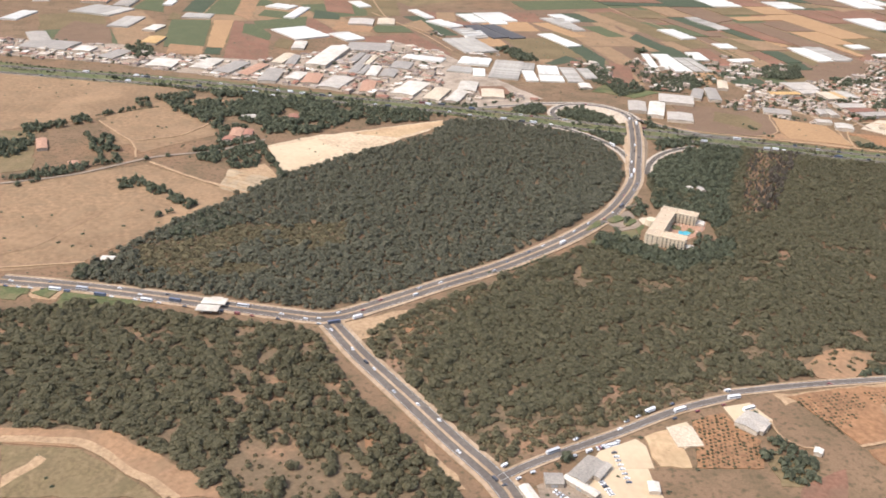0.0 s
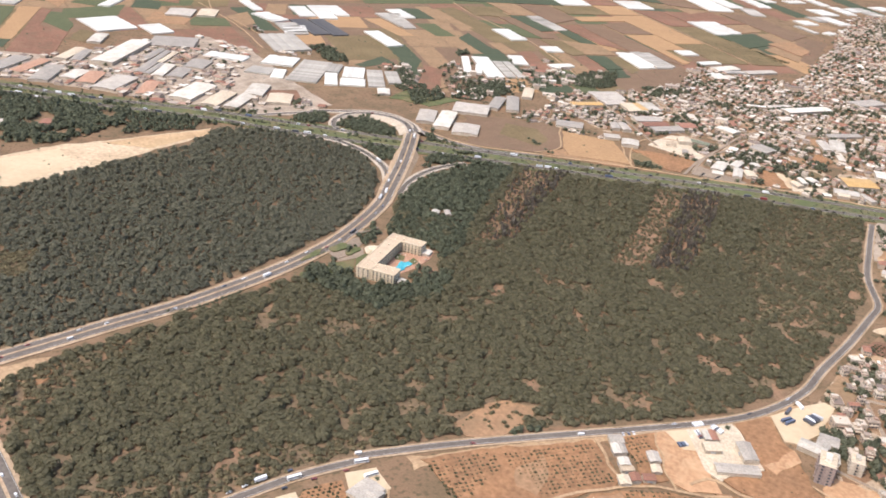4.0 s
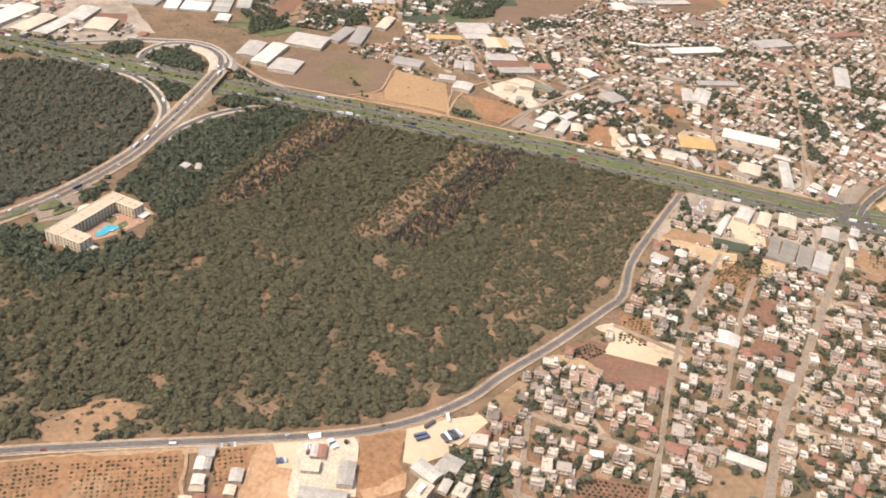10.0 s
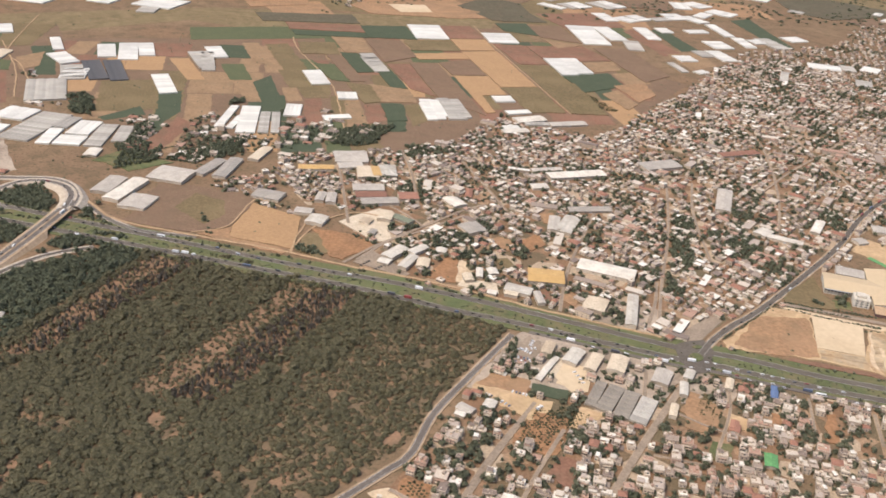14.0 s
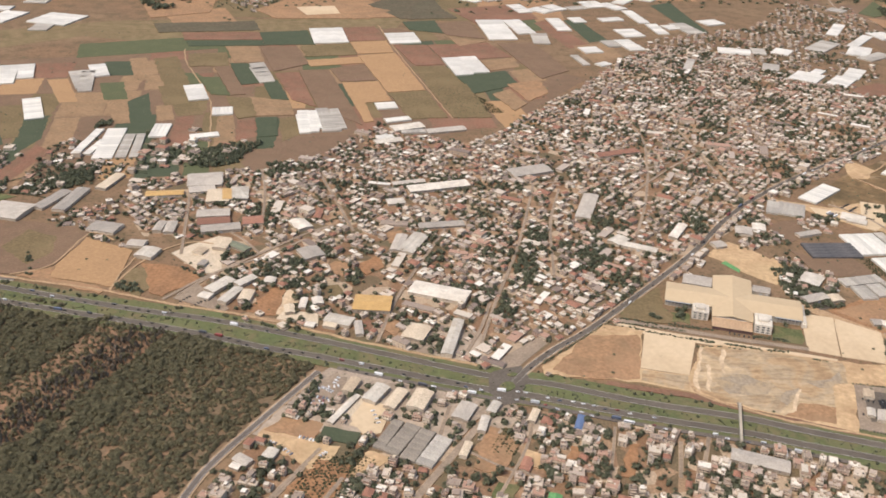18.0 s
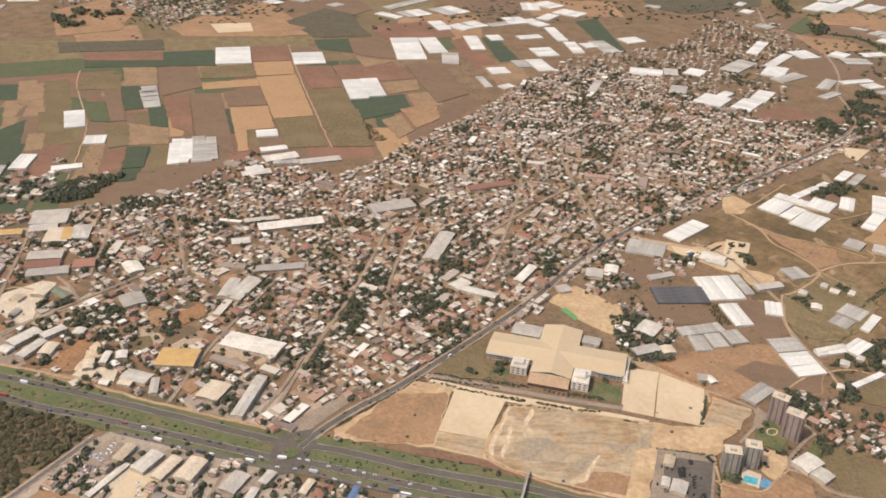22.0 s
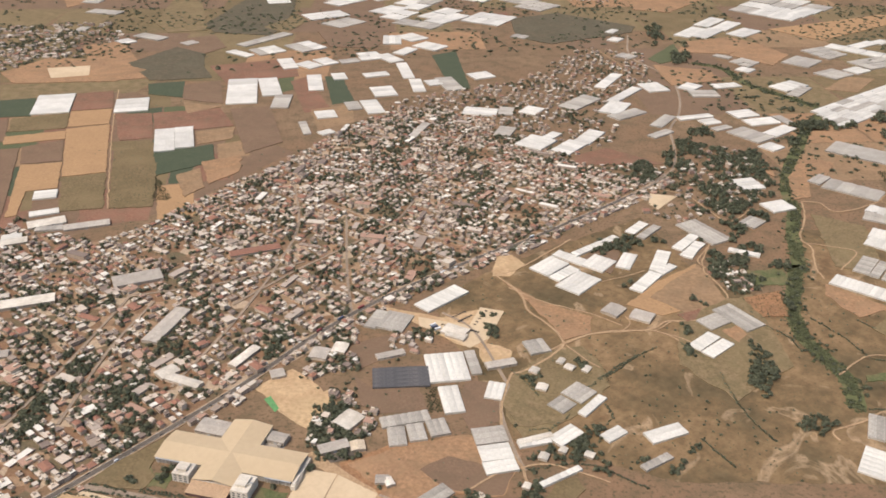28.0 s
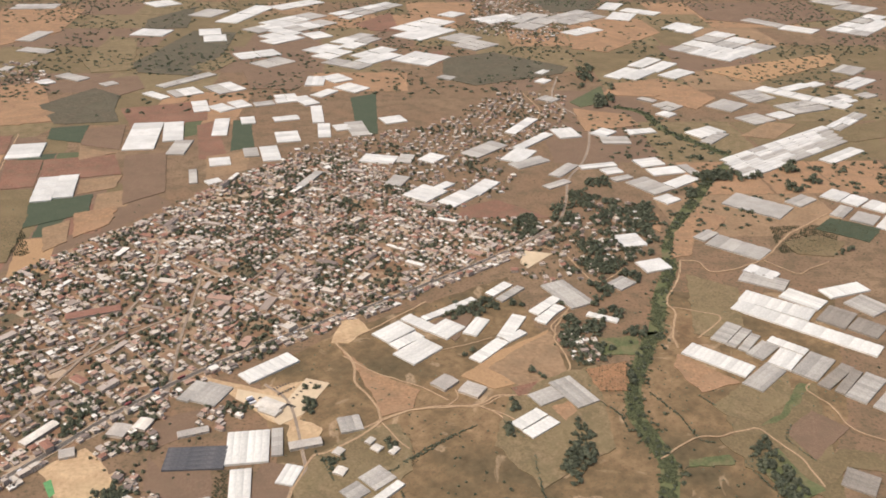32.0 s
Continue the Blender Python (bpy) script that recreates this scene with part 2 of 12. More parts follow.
MAT = {
    "graded": graded_material(),
    "hill": hillside_material(),
    "ground": ground_material(),
    "floor": surface("forest_floor", (0.17, 0.12, 0.072), (0.28, 0.168, 0.098), 0.05, 0.6, 1.0, spec=0.1, spread=(0.5, 0.68)),
    "town": yard_material(),
    "tan": surface("stubble", (0.305, 0.195, 0.11), (0.23, 0.148, 0.085), 0.012, 0.3, 1.0, spec=0.1, weeds=(0.195, 0.135, 0.08)),
    "gold": surface("wheat_stubble", (0.41, 0.255, 0.13), (0.34, 0.21, 0.11), 0.03, 0.4, 1.0, stripe=0.35, stripe_to=(0.33, 0.20, 0.105), spec=0.1),
    "brown": surface("ploughed_brown", (0.225, 0.147, 0.09), (0.182, 0.12, 0.074), 0.03, 0.5, 1.0, stripe=0.5, stripe_to=(0.165, 0.105, 0.07), spec=0.1, weeds=(0.13, 0.10, 0.06)),
    "red": surface("red_soil", (0.24, 0.125, 0.08), (0.19, 0.105, 0.07), 0.04, 0.5, 1.0, spec=0.1, weeds=(0.15, 0.105, 0.065)),
    "olive": surface("weedy_field", (0.162, 0.12, 0.062), (0.195, 0.138, 0.076), 0.03, 0.5, 1.0, spec=0.1, weeds=(0.135, 0.105, 0.054)),
    "green": surface("crop_green", (0.105, 0.113, 0.054), (0.135, 0.132, 0.066), 0.05, 0.7, 0.95, stripe=0.6, stripe_to=(0.085, 0.095, 0.052), spec=0.1),
    "dark": surface("dark_crop", (0.07, 0.085, 0.05), (0.09, 0.10, 0.06), 0.05, 0.7, 0.95, stripe=0.5, stripe_to=(0.065, 0.075, 0.046), spec=0.1),
    "sand": surface("quarry_sand", (0.58, 0.44, 0.29), (0.47, 0.345, 0.22), 0.03, 0.3, 1.0, spec=0.1),
    "dirt": surface("levelled_dirt", (0.50, 0.345, 0.195), (0.38, 0.245, 0.135), 0.03, 0.3, 1.0, spec=0.1, spread=(0.42, 0.66), weeds=(0.36, 0.235, 0.13)),
    "lawn": surface("verge_grass", (0.098, 0.112, 0.05), (0.135, 0.135, 0.06), 0.06, 0.6, 1.0, spec=0.1, weeds=(0.19, 0.135, 0.078)),
    "shrub": surface("scrub", (0.18, 0.135, 0.07), (0.235, 0.165, 0.092), 0.08, 0.5, 1.0, spec=0.1, weeds=(0.125, 0.10, 0.052)),
    "asphalt": surface("worn_asphalt", (0.138, 0.114, 0.09), (0.108, 0.09, 0.072), 0.05, 0.8, 0.95, spec=0.15),
    "grey_asphalt": surface("sun_bleached_asphalt", (0.165, 0.137, 0.112), (0.13, 0.108, 0.09), 0.05, 0.8, 0.95, spec=0.15),
    "grey_road": surface("pale_road", (0.31, 0.235, 0.165), (0.23, 0.175, 0.125), 0.05, 0.8, 0.9),
    "track": surface("dirt_track", (0.42, 0.285, 0.165), (0.34, 0.225, 0.13), 0.08, 0.5, 1.0, spec=0.1),
    "shoulder": surface("gravel_shoulder", (0.44, 0.32, 0.21), (0.33, 0.23, 0.14), 0.05, 0.5, 1.0, spec=0.1),
    "kerb": surface("pale_concrete_verge", (0.50, 0.415, 0.32), (0.41, 0.335, 0.25), 0.08, 0.6, 0.95, spec=0.1),
    "paint": surface("road_paint", (0.7, 0.68, 0.62), (0.55, 0.53, 0.48), 0.5, 3.0, 0.8),
    "leaf": leaves("pine_needles", (0.17, 0.156, 0.094), (0.215, 0.19, 0.114), 0.2, 0.55),
    # the same pines with a slope's shade put into the colour, cooler and greyer
    "shaded_leaf": leaves("shaded_pine_needles", (0.168, 0.163, 0.114), (0.21, 0.198, 0.136), 0.2, 0.55),
    "broadleaf": leaves("broad_leaves", (0.118, 0.128, 0.083), (0.16, 0.164, 0.105), 0.3, 0.5),
    "stem_leaf": leaves("bare_pines", (0.125, 0.108, 0.085), (0.16, 0.132, 0.10), 0.25),
    "bush": leaves("grey_shrubs", (0.145, 0.122, 0.068), (0.185, 0.152, 0.088), 0.28),
    "reed": leaves("green_reeds", (0.10, 0.112, 0.058), (0.135, 0.138, 0.07), 0.2),
    "olive_leaf": leaves("olive_leaves", (0.075, 0.078, 0.042), (0.11, 0.105, 0.06), 0.3),
    "yard_leaf": leaves("yard_leaves", (0.122, 0.128, 0.082), (0.168, 0.167, 0.107), 0.35, 0.5),
    "ochre": surface("ochre_soil", (0.34, 0.20, 0.108), (0.275, 0.165, 0.095), 0.03, 0.4, 1.0, spec=0.1, weeds=(0.21, 0.14, 0.08)),
    "gap_soil": surface("gap_soil", (0.29, 0.17, 0.102), (0.20, 0.132, 0.08), 0.08, 0.6, 1.0, spec=0.1),
    "orchard": surface("orchard_soil", (0.325, 0.172, 0.087), (0.25, 0.14, 0.075), 0.04, 0.4, 1.0, spec=0.1),
    "rubble": surface("grey_rubble", (0.33, 0.265, 0.19), (0.25, 0.195, 0.135), 0.06, 0.5, 1.0, spec=0.1, weeds=(0.42, 0.30, 0.17)),
    "tower_grey": surface("grey_plaster", (0.34, 0.30, 0.25), (0.28, 0.245, 0.205), 0.2, 1.5, 0.9),
    "tower": surface("tower_plaster", (0.31, 0.235, 0.20), (0.26, 0.20, 0.17), 0.2, 1.5, 0.9),
    "bark": surface("bark", (0.12, 0.085, 0.055), (0.18, 0.14, 0.1), 1.0, 5.0, 1.0),
    "white_roof": surface("whitewashed_roof", (0.61, 0.55, 0.455), (0.46, 0.40, 0.32), 0.15, 1.2, 0.8, vary=0.2),
    "plaster": surface("cream_plaster", (0.50, 0.42, 0.325), (0.39, 0.32, 0.24), 0.2, 1.5, 0.9, vary=0.22),
    "cream": surface("cream_concrete", (0.58, 0.475, 0.34), (0.49, 0.39, 0.275), 0.1, 1.0, 0.9),
    "pale_roof": surface("sand_coloured_roof", (0.50, 0.385, 0.245), (0.455, 0.345, 0.215), 0.03, 0.3, 0.95, spec=0.1, stripe=0.5, stripe_to=(0.475, 0.36, 0.228), mottle=0.3),
    "tan_lean": surface("tan_sheet_roof", (0.44, 0.30, 0.18), (0.40, 0.265, 0.16), 0.1, 1.0, 0.9),
    "red_wall": surface("dark_red_front", (0.13, 0.075, 0.065), (0.10, 0.06, 0.055), 0.2, 1.0, 0.5),
    "tan_roof": surface("tan_roof_tiles", (0.45, 0.35, 0.24), (0.39, 0.30, 0.205), 0.1, 1.0, 0.9),
    "grey_roof": surface("grey_concrete_roof", (0.33, 0.29, 0.24), (0.42, 0.365, 0.30), 0.2, 1.4, 0.9, vary=0.2),
    "tile": surface("red_roof_tiles", (0.36, 0.18, 0.115), (0.28, 0.14, 0.095), 0.3, 3.0, 0.9, vary=0.25, stripe=3.0, stripe_to=(0.25, 0.12, 0.08)),
    "glass": surface("window_glass", (0.05, 0.06, 0.07), (0.08, 0.09, 0.1), 0.5, 3.0, 0.25, spec=0.5),
    "steel": surface("sheet_steel", (0.45, 0.45, 0.44), (0.36, 0.36, 0.35), 0.2, 2.0, 0.5, vary=0.15, metal=0.3),
    "plastic": surface("greenhouse_plastic", (0.64, 0.60, 0.52), (0.53, 0.495, 0.425), 0.06, 0.5, 0.7, vary=0.13, mottle=0.6),
    "net": surface("shade_net", (0.40, 0.36, 0.30), (0.33, 0.295, 0.245), 0.15, 0.9, 0.8, vary=0.18),
    "dark_net": surface("dark_shade_net", (0.27, 0.23, 0.18), (0.22, 0.185, 0.145), 0.15, 0.9, 0.85, vary=0.1),
    "black": surface("black_sheeting", (0.085, 0.083, 0.085), (0.12, 0.112, 0.108), 0.15, 0.9, 0.95, spec=0.1),
    "plastic_far": surface("far_greenhouse_plastic", (0.61, 0.575, 0.505), (0.515, 0.48, 0.415), 0.06, 0.5, 0.7, vary=0.12, island=True, mottle=0.5),
    "net_far": surface("far_shade_net", (0.40, 0.36, 0.30), (0.33, 0.295, 0.245), 0.06, 0.5, 0.8, vary=0.16, island=True, mottle=0.5),
    "black_far": surface("far_black_sheeting", (0.085, 0.083, 0.085), (0.12, 0.112, 0.108), 0.06, 0.5, 0.95, spec=0.1),
    "dark_net_far": surface("far_dark_net", (0.27, 0.23, 0.18), (0.22, 0.185, 0.145), 0.06, 0.5, 0.9, vary=0.1, island=True),
    "maquis": surface("dark_scrub_hill", (0.135, 0.105, 0.068), (0.095, 0.085, 0.056), 0.02, 0.25, 1.0, spec=0.1, weeds=(0.085, 0.08, 0.05)),
    "blue": surface("blue_sheeting", (0.12, 0.17, 0.28), (0.10, 0.14, 0.24), 0.3, 1.5, 0.7),
    "yellow": surface("yellow_sheet_roof", (0.54, 0.34, 0.13), (0.46, 0.28, 0.105), 0.2, 1.5, 0.6),
    "green_roof": surface("dull_green_sheet", (0.20, 0.205, 0.135), (0.155, 0.165, 0.11), 0.3, 1.5, 0.7),
    "court": surface("court_paint", (0.09, 0.22, 0.33), (0.12, 0.27, 0.38), 0.3, 1.0, 0.8),
    "water": surface("pool_water", (0.06, 0.34, 0.40), (0.09, 0.40, 0.46), 0.2, 1.0, 0.08, spec=0.5),
    "turf": surface("green_turf", (0.13, 0.30, 0.11), (0.10, 0.24, 0.09), 0.2, 1.0, 0.9),
    "yard": surface("dusty_concrete_yard", (0.40, 0.32, 0.24), (0.29, 0.225, 0.165), 0.06, 0.5, 1.0, spec=0.1, weeds=(0.22, 0.165, 0.115)),
    "pale": surface("pale_levelled_ground", (0.56, 0.43, 0.28), (0.49, 0.37, 0.235), 0.02, 0.25, 1.0, spec=0.1, mottle=0.3),
    "hotel": surface("cream_stucco", (0.66, 0.545, 0.385), (0.58, 0.475, 0.33), 0.2, 1.5, 0.9),
    "hotel_roof": surface("tan_roof_felt", (0.52, 0.40, 0.275), (0.46, 0.35, 0.24), 0.1, 1.0, 0.95, mottle=0.6),
    "orange_dirt": surface("orange_dirt", (0.45, 0.265, 0.145), (0.37, 0.205, 0.11), 0.05, 0.5, 1.0, spec=0.1, weeds=(0.50, 0.34, 0.20)),
    "far_car": palette("far_car_paint", [(0.0, (0.75, 0.74, 0.72)), (0.62, (0.5, 0.5, 0.5)), (0.8, (0.08, 0.08, 0.09)), (0.9, (0.26, 0.06, 0.05)), (0.95, (0.10, 0.12, 0.17))], 0.4, spec=0.5),
    "terracotta": surface("terracotta_paving", (0.46, 0.27, 0.175), (0.36, 0.20, 0.125), 0.4, 2.0, 0.9),
    "rubber": surface("tyre_rubber", (0.03, 0.03, 0.03), (0.04, 0.04, 0.04), 1.0, 4.0, 0.9),
    "car": palette("car_paint", [(0.0, (0.75, 0.74, 0.72)), (0.55, (0.5, 0.5, 0.5)), (0.7, (0.08, 0.08, 0.09)), (0.82, (0.26, 0.06, 0.05)), (0.9, (0.10, 0.12, 0.17))], 0.35, island=False, spec=0.5),
    "roofs": palette("town_roofs", [(0.0, (0.53, 0.455, 0.36)), (0.16, (0.40, 0.325, 0.26)), (0.32, (0.30, 0.232, 0.178)), (0.45, (0.21, 0.158, 0.125)), (0.57, (0.38, 0.235, 0.165)), (0.72, (0.53, 0.44, 0.345)), (0.88, (0.68, 0.625, 0.53))], 0.85),
    "walls": palette("town_walls", [(0.0, (0.49, 0.39, 0.29)), (0.3, (0.37, 0.285, 0.21)), (0.5, (0.55, 0.455, 0.345)), (0.75, (0.42, 0.33, 0.25)), (0.9, (0.36, 0.24, 0.175))], 0.9),
}


# ---- building helpers ----
def mesh_of(name, verts, faces, mats, index=None):
    me = bpy.data.meshes.new(name)
    me.from_pydata([tuple(v) for v in verts], [], [tuple(f) for f in faces])
    for m in mats:
        me.materials.append(MAT[m])
    if index is not None:
        me.polygons.foreach_set("material_index", index)
    me.update()
    return me


def tri_mesh(name, verts, tris, mats, index=None):
    """A mesh from arrays of corners and triangles."""
    me = bpy.data.meshes.new(name)
    n, k = len(verts), len(tris)
    me.vertices.add(n), me.loops.add(3 * k), me.polygons.add(k)
    me.vertices.foreach_set("co", np.asarray(verts, np.float32).ravel())
    me.loops.foreach_set("vertex_index", np.asarray(tris, np.int32).ravel())
    me.polygons.foreach_set("loop_start", np.arange(0, 3 * k, 3, dtype=np.int32))
    me.polygons.foreach_set("loop_total", np.full(k, 3, np.int32))
    for m in mats:
        me.materials.append(MAT[m])
    if index is not None:
        me.polygons.foreach_set("material_index", np.asarray(index, np.int32))
    me.update(calc_edges=True)
    me.validate()
    return me


def part(name, me, parent, label="", at=None):
    """One mesh as a part of a thing, at a pose in the thing's own space."""
    ob = new(name, me)
    ob.parent = parent
    if at is not None:
        ob.matrix_basis = at
    return tagged(ob, label)


def thing(name, m, label, category, group=""):
    ob = new(name)
    ob.matrix_basis = m
    return tagged(ob, label, category, group)


def box_data(x0, x1, y0, y1, z0, z1, bottom=False):
    v = [(x, y, z) for z in (z0, z1) for x, y in ((x0, y0), (x1, y0), (x1, y1), (x0, y1))]
    f = [(4, 5, 6, 7), (0, 1, 5, 4), (1, 2, 6, 5), (2, 3, 7, 6), (3, 0, 4, 7)]
    return v, f + ([(3, 2, 1, 0)] if bottom else [])


def boxes_mesh(name, boxes, mat):
    """Several blocks (x0, x1, y0, y1, z0, z1) in one mesh."""
    v, f = [], []
    for b in boxes:
        bv, bf = box_data(*b)
        f += [tuple(i + len(v) for i in q) for q in bf]
        v += bv
    return mesh_of(name, v, f, [mat])


def inside(poly, x, y):
    hit, j = False, len(poly) - 1
    for i in range(len(poly)):
        (xi, yi), (xj, yj) = poly[i], poly[j]
        if (yi > y) != (yj > y) and x < (xj - xi) * (y - yi) / (yj - yi) + xi:
            hit = not hit
        j = i
    return hit


def smooth_line(pts, step=6.0):
    """Points at even steps along a smooth line through the given ones (x, y or x, y, z)."""
    p = [np.array([*q, 0.0][:3]) for q in pts]
    p = [2 * p[0] - p[1], *p, 2 * p[-1] - p[-2]]
    out = []
    for a, b, c, d in zip(p, p[1:], p[2:], p[3:]):
        n = max(1, int(np.linalg.norm(c - b) / step))
        for k in range(n):
            t = k / n
            out.append(0.5 * (2 * b + (c - a) * t + (2 * a - 5 * b + 4 * c - d) * t * t + (3 * b - a - 3 * c + d) * t ** 3))
    return np.array([*out, p[-2]])


def ribbon(name, line, offset, width, mat, z, depth=0.5, skirt=0.0):
    """A strip of some thickness along a line, at an offset to its left; skirt: how far its banks spread out."""
    d = np.gradient(line[:, :2], axis=0)
    d /= np.linalg.norm(d, axis=1)[:, None] + 1e-9
    n = np.stack([-d[:, 1], d[:, 0]], 1)
    v, f = [], []
    for p, q in zip(line, n):
        top = p[2] + z
        if skirt and p[2] > 0.8 and any(np.hypot(*(o[:, :2] - p[:2]).T).min() < 9 for o in OVER):
            v += [(p[0] + q[0] * s, p[1] + q[1] * s, zz) for s, zz in ((offset + width / 2, top - 0.7), (offset + width / 2, top), (offset - width / 2, top), (offset - width / 2, top - 0.7))]
            continue
        for s, zz in ((offset + width / 2 + skirt * p[2], min(top - depth, 0.0) if skirt else top - depth), (offset + width / 2, top), (offset - width / 2, top),
                      (offset - width / 2 - skirt * p[2], min(top - depth, 0.0) if skirt else top - depth)):
            v.append((p[0] + q[0] * s, p[1] + q[1] * s, zz))
    for i in range(len(line) - 1):
        a, b = 4 * i, 4 * i + 4
        f += [(a + k + 1, a + k, b + k, b + k + 1) for k in range(3)]
    me = mesh_of(name, v, f, [mat])
    return me


def noise_at(x, y, scale, seed=0.0):
    return noise.noise(Vector((x * scale, y * scale, seed)))


OVER = []       # lines that bridges span
ROADS = []      # lines that vehicles stand on and trees keep off: line, half width


def road(name, pts, width, mat="asphalt", shoulder=2.0, marks=True, z=0.6, label="worn grey asphalt road", median=0.0, verge="shoulder"):
    line = smooth_line(pts, 3.0 if mat == "track" else 6.0)
    if mat == "track":
        for q in line:
            q[0] += 1.1 * noise_at(q[0], q[1], 0.09, 31)
            q[1] += 1.1 * noise_at(q[0], q[1], 0.09, 37)
    z += 0.005 * len(ROADS) % 0.25
    ROADS.append((line, width / 2 + shoulder * 0.6))
    if shoulder:
        ob = new("pavement", ribbon("pavement", line, 0, width + 2 * shoulder, verge, z - 0.12, 0.4, 1.5))
        tagged(ob, "dusty gravel shoulder along the road", "shoulder", kind="structure")
    ob = tagged(new(name, ribbon(name, line, 0, width, mat, z, 0.3)), label, "road", kind="structure")
    if marks:
        for s in (-width / 2 + 0.35, width / 2 - 0.35):
            part("edge_line", ribbon("edge_line", line, s, 0.1, "paint", z + 0.03, 0.02), ob)
    if median:
        part("median", ribbon("median", line, 0, median, "shoulder", z + 0.12, 0.25), ob, "pale gravel median strip")
    return line


_sheets, LEVELS = [0], []


def sheet(name, pts, mat, label, z=None, category="field", kind="structure"):
    """A thin flat piece of ground with the given outline, turned so that its own x runs along its first edge."""
    _sheets[0] += z is None
    z = z or 0.10 + 0.0022 * _sheets[0]
    if mat not in ("pale", "cream", "asphalt", "grey_road", "turf", "terracotta", "water", "floor", "town"):
        wild_edge = 1.5 if mat in ("tan", "brown", "red", "green", "dark", "gold") else 2.6
        loose = []
        for (x0, y0), (x1, y1) in zip(pts, [*pts[1:], pts[0]]):
            k = max(1, min(40, int(math.hypot(x1 - x0, y1 - y0) / 3.5)))
            for i in range(k):
                x, y = x0 + (x1 - x0) * i / k, y0 + (y1 - y0) * i / k
                loose.append((x + wild_edge * noise_at(x, y, 0.11, 41), y + wild_edge * noise_at(x, y, 0.11, 43)))
        turn, pts = pts[:2], loose
    else:
        turn = pts[:2]
    LEVELS.append((pts, z, min(q[0] for q in pts), max(q[0] for q in pts), min(q[1] for q in pts), max(q[1] for q in pts), mat))
    p = [Vector((x, y)) for x, y in pts]
    c = sum(p, Vector((0, 0))) / len(p)
    e = Vector(turn[1]) - Vector(turn[0])
    m = pose(c.x, c.y, 0, 0, 0, math.degrees(math.atan2(e.y, e.x)))
    inv = m.inverted()
    top = [inv @ Vector((q.x, q.y, z)) for q in p]
    area = sum(a.x * b.y - b.x * a.y for a, b in zip(top, top[1:] + top[:1]))
    if area < 0:
        top.reverse()
    n = len(top)
    v = top + [Vector((q.x, q.y, -0.3)) for q in top]
    f = [tuple(range(n))] + [(i, i + n, (i + 1) % n + n, (i + 1) % n) for i in range(n)]
    ob = new(name, mesh_of(name, v, f, [mat]))
    ob.matrix_basis = m
    return tagged(ob, label, category, kind=kind)


def level_at(x, y):
    """Height of the topmost piece of ground at a place."""
    return max([q[1] for q in LEVELS if q[2] <= x <= q[3] and q[4] <= y <= q[5] and inside(q[0], x, y)], default=0.0)


def open_at(x, y):
    """Whether a place lies on open ground that is kept free of houses."""
    return any(q[1] > 0.1 and q[6] != "yard" and q[2] <= x <= q[3] and q[4] <= y <= q[5] and inside(q[0], x, y) for q in LEVELS)


FIELD_LABELS = {"graded": "graded sandy building ground with wheel ruts", "hill": "dry grazed hillside with washed-out streaks", "tan": "dry straw-coloured stubble field", "gold": "golden harvested wheat field", "brown": "brown ploughed field", "red": "bare reddish-brown field",
                "olive": "weedy olive-brown field", "green": "green irrigated crop field", "dark": "dark green crop field", "sand": "bare pale sand clearing", "maquis": "dark scrub-covered slope", "rubble": "grey rubble-strewn building ground",
                "dirt": "levelled sandy building ground", "lawn": "grass verge beside the road", "shrub": "scrubby dry grassland", "town": "dusty ground between houses", "floor": "reddish forest floor",
                "track": "pale trodden dirt yard", "grey_road": "grey paved yard", "asphalt": "dark asphalt car park", "cream": "pale concrete yard", "turf": "bright green sports turf", "terracotta": "reddish paved hotel court", "orchard": "orange-brown orchard soil", "gap_soil": "bare reddish soil", "ochre": "bare ochre-brown field", "pale": "bare pale levelled yard", "orange_dirt": "bare orange dirt lot", "yard": "dusty grey yard between industrial halls"}


def field(mat, *pts):
    return sheet("field", pts, mat, FIELD_LABELS[mat])


# ---- trees ----
ICO_V = np.array([(0, 0, 1), *[(0.894 * math.cos(a), 0.894 * math.sin(a), 0.447) for a in np.arange(5) * 1.2566], *[(0.894 * math.cos(a), 0.894 * math.sin(a), -0.447) for a in np.arange(5) * 1.2566 + 0.6283], (0, 0, -1)])
ICO_F = np.array([(0, 1 + i, 1 + (i + 1) % 5) for i in range(5)] + [(1 + i, 6 + i, 1 + (i + 1) % 5) for i in range(5)] + [(1 + (i + 1) % 5, 6 + i, 6 + (i + 1) % 5) for i in range(5)])


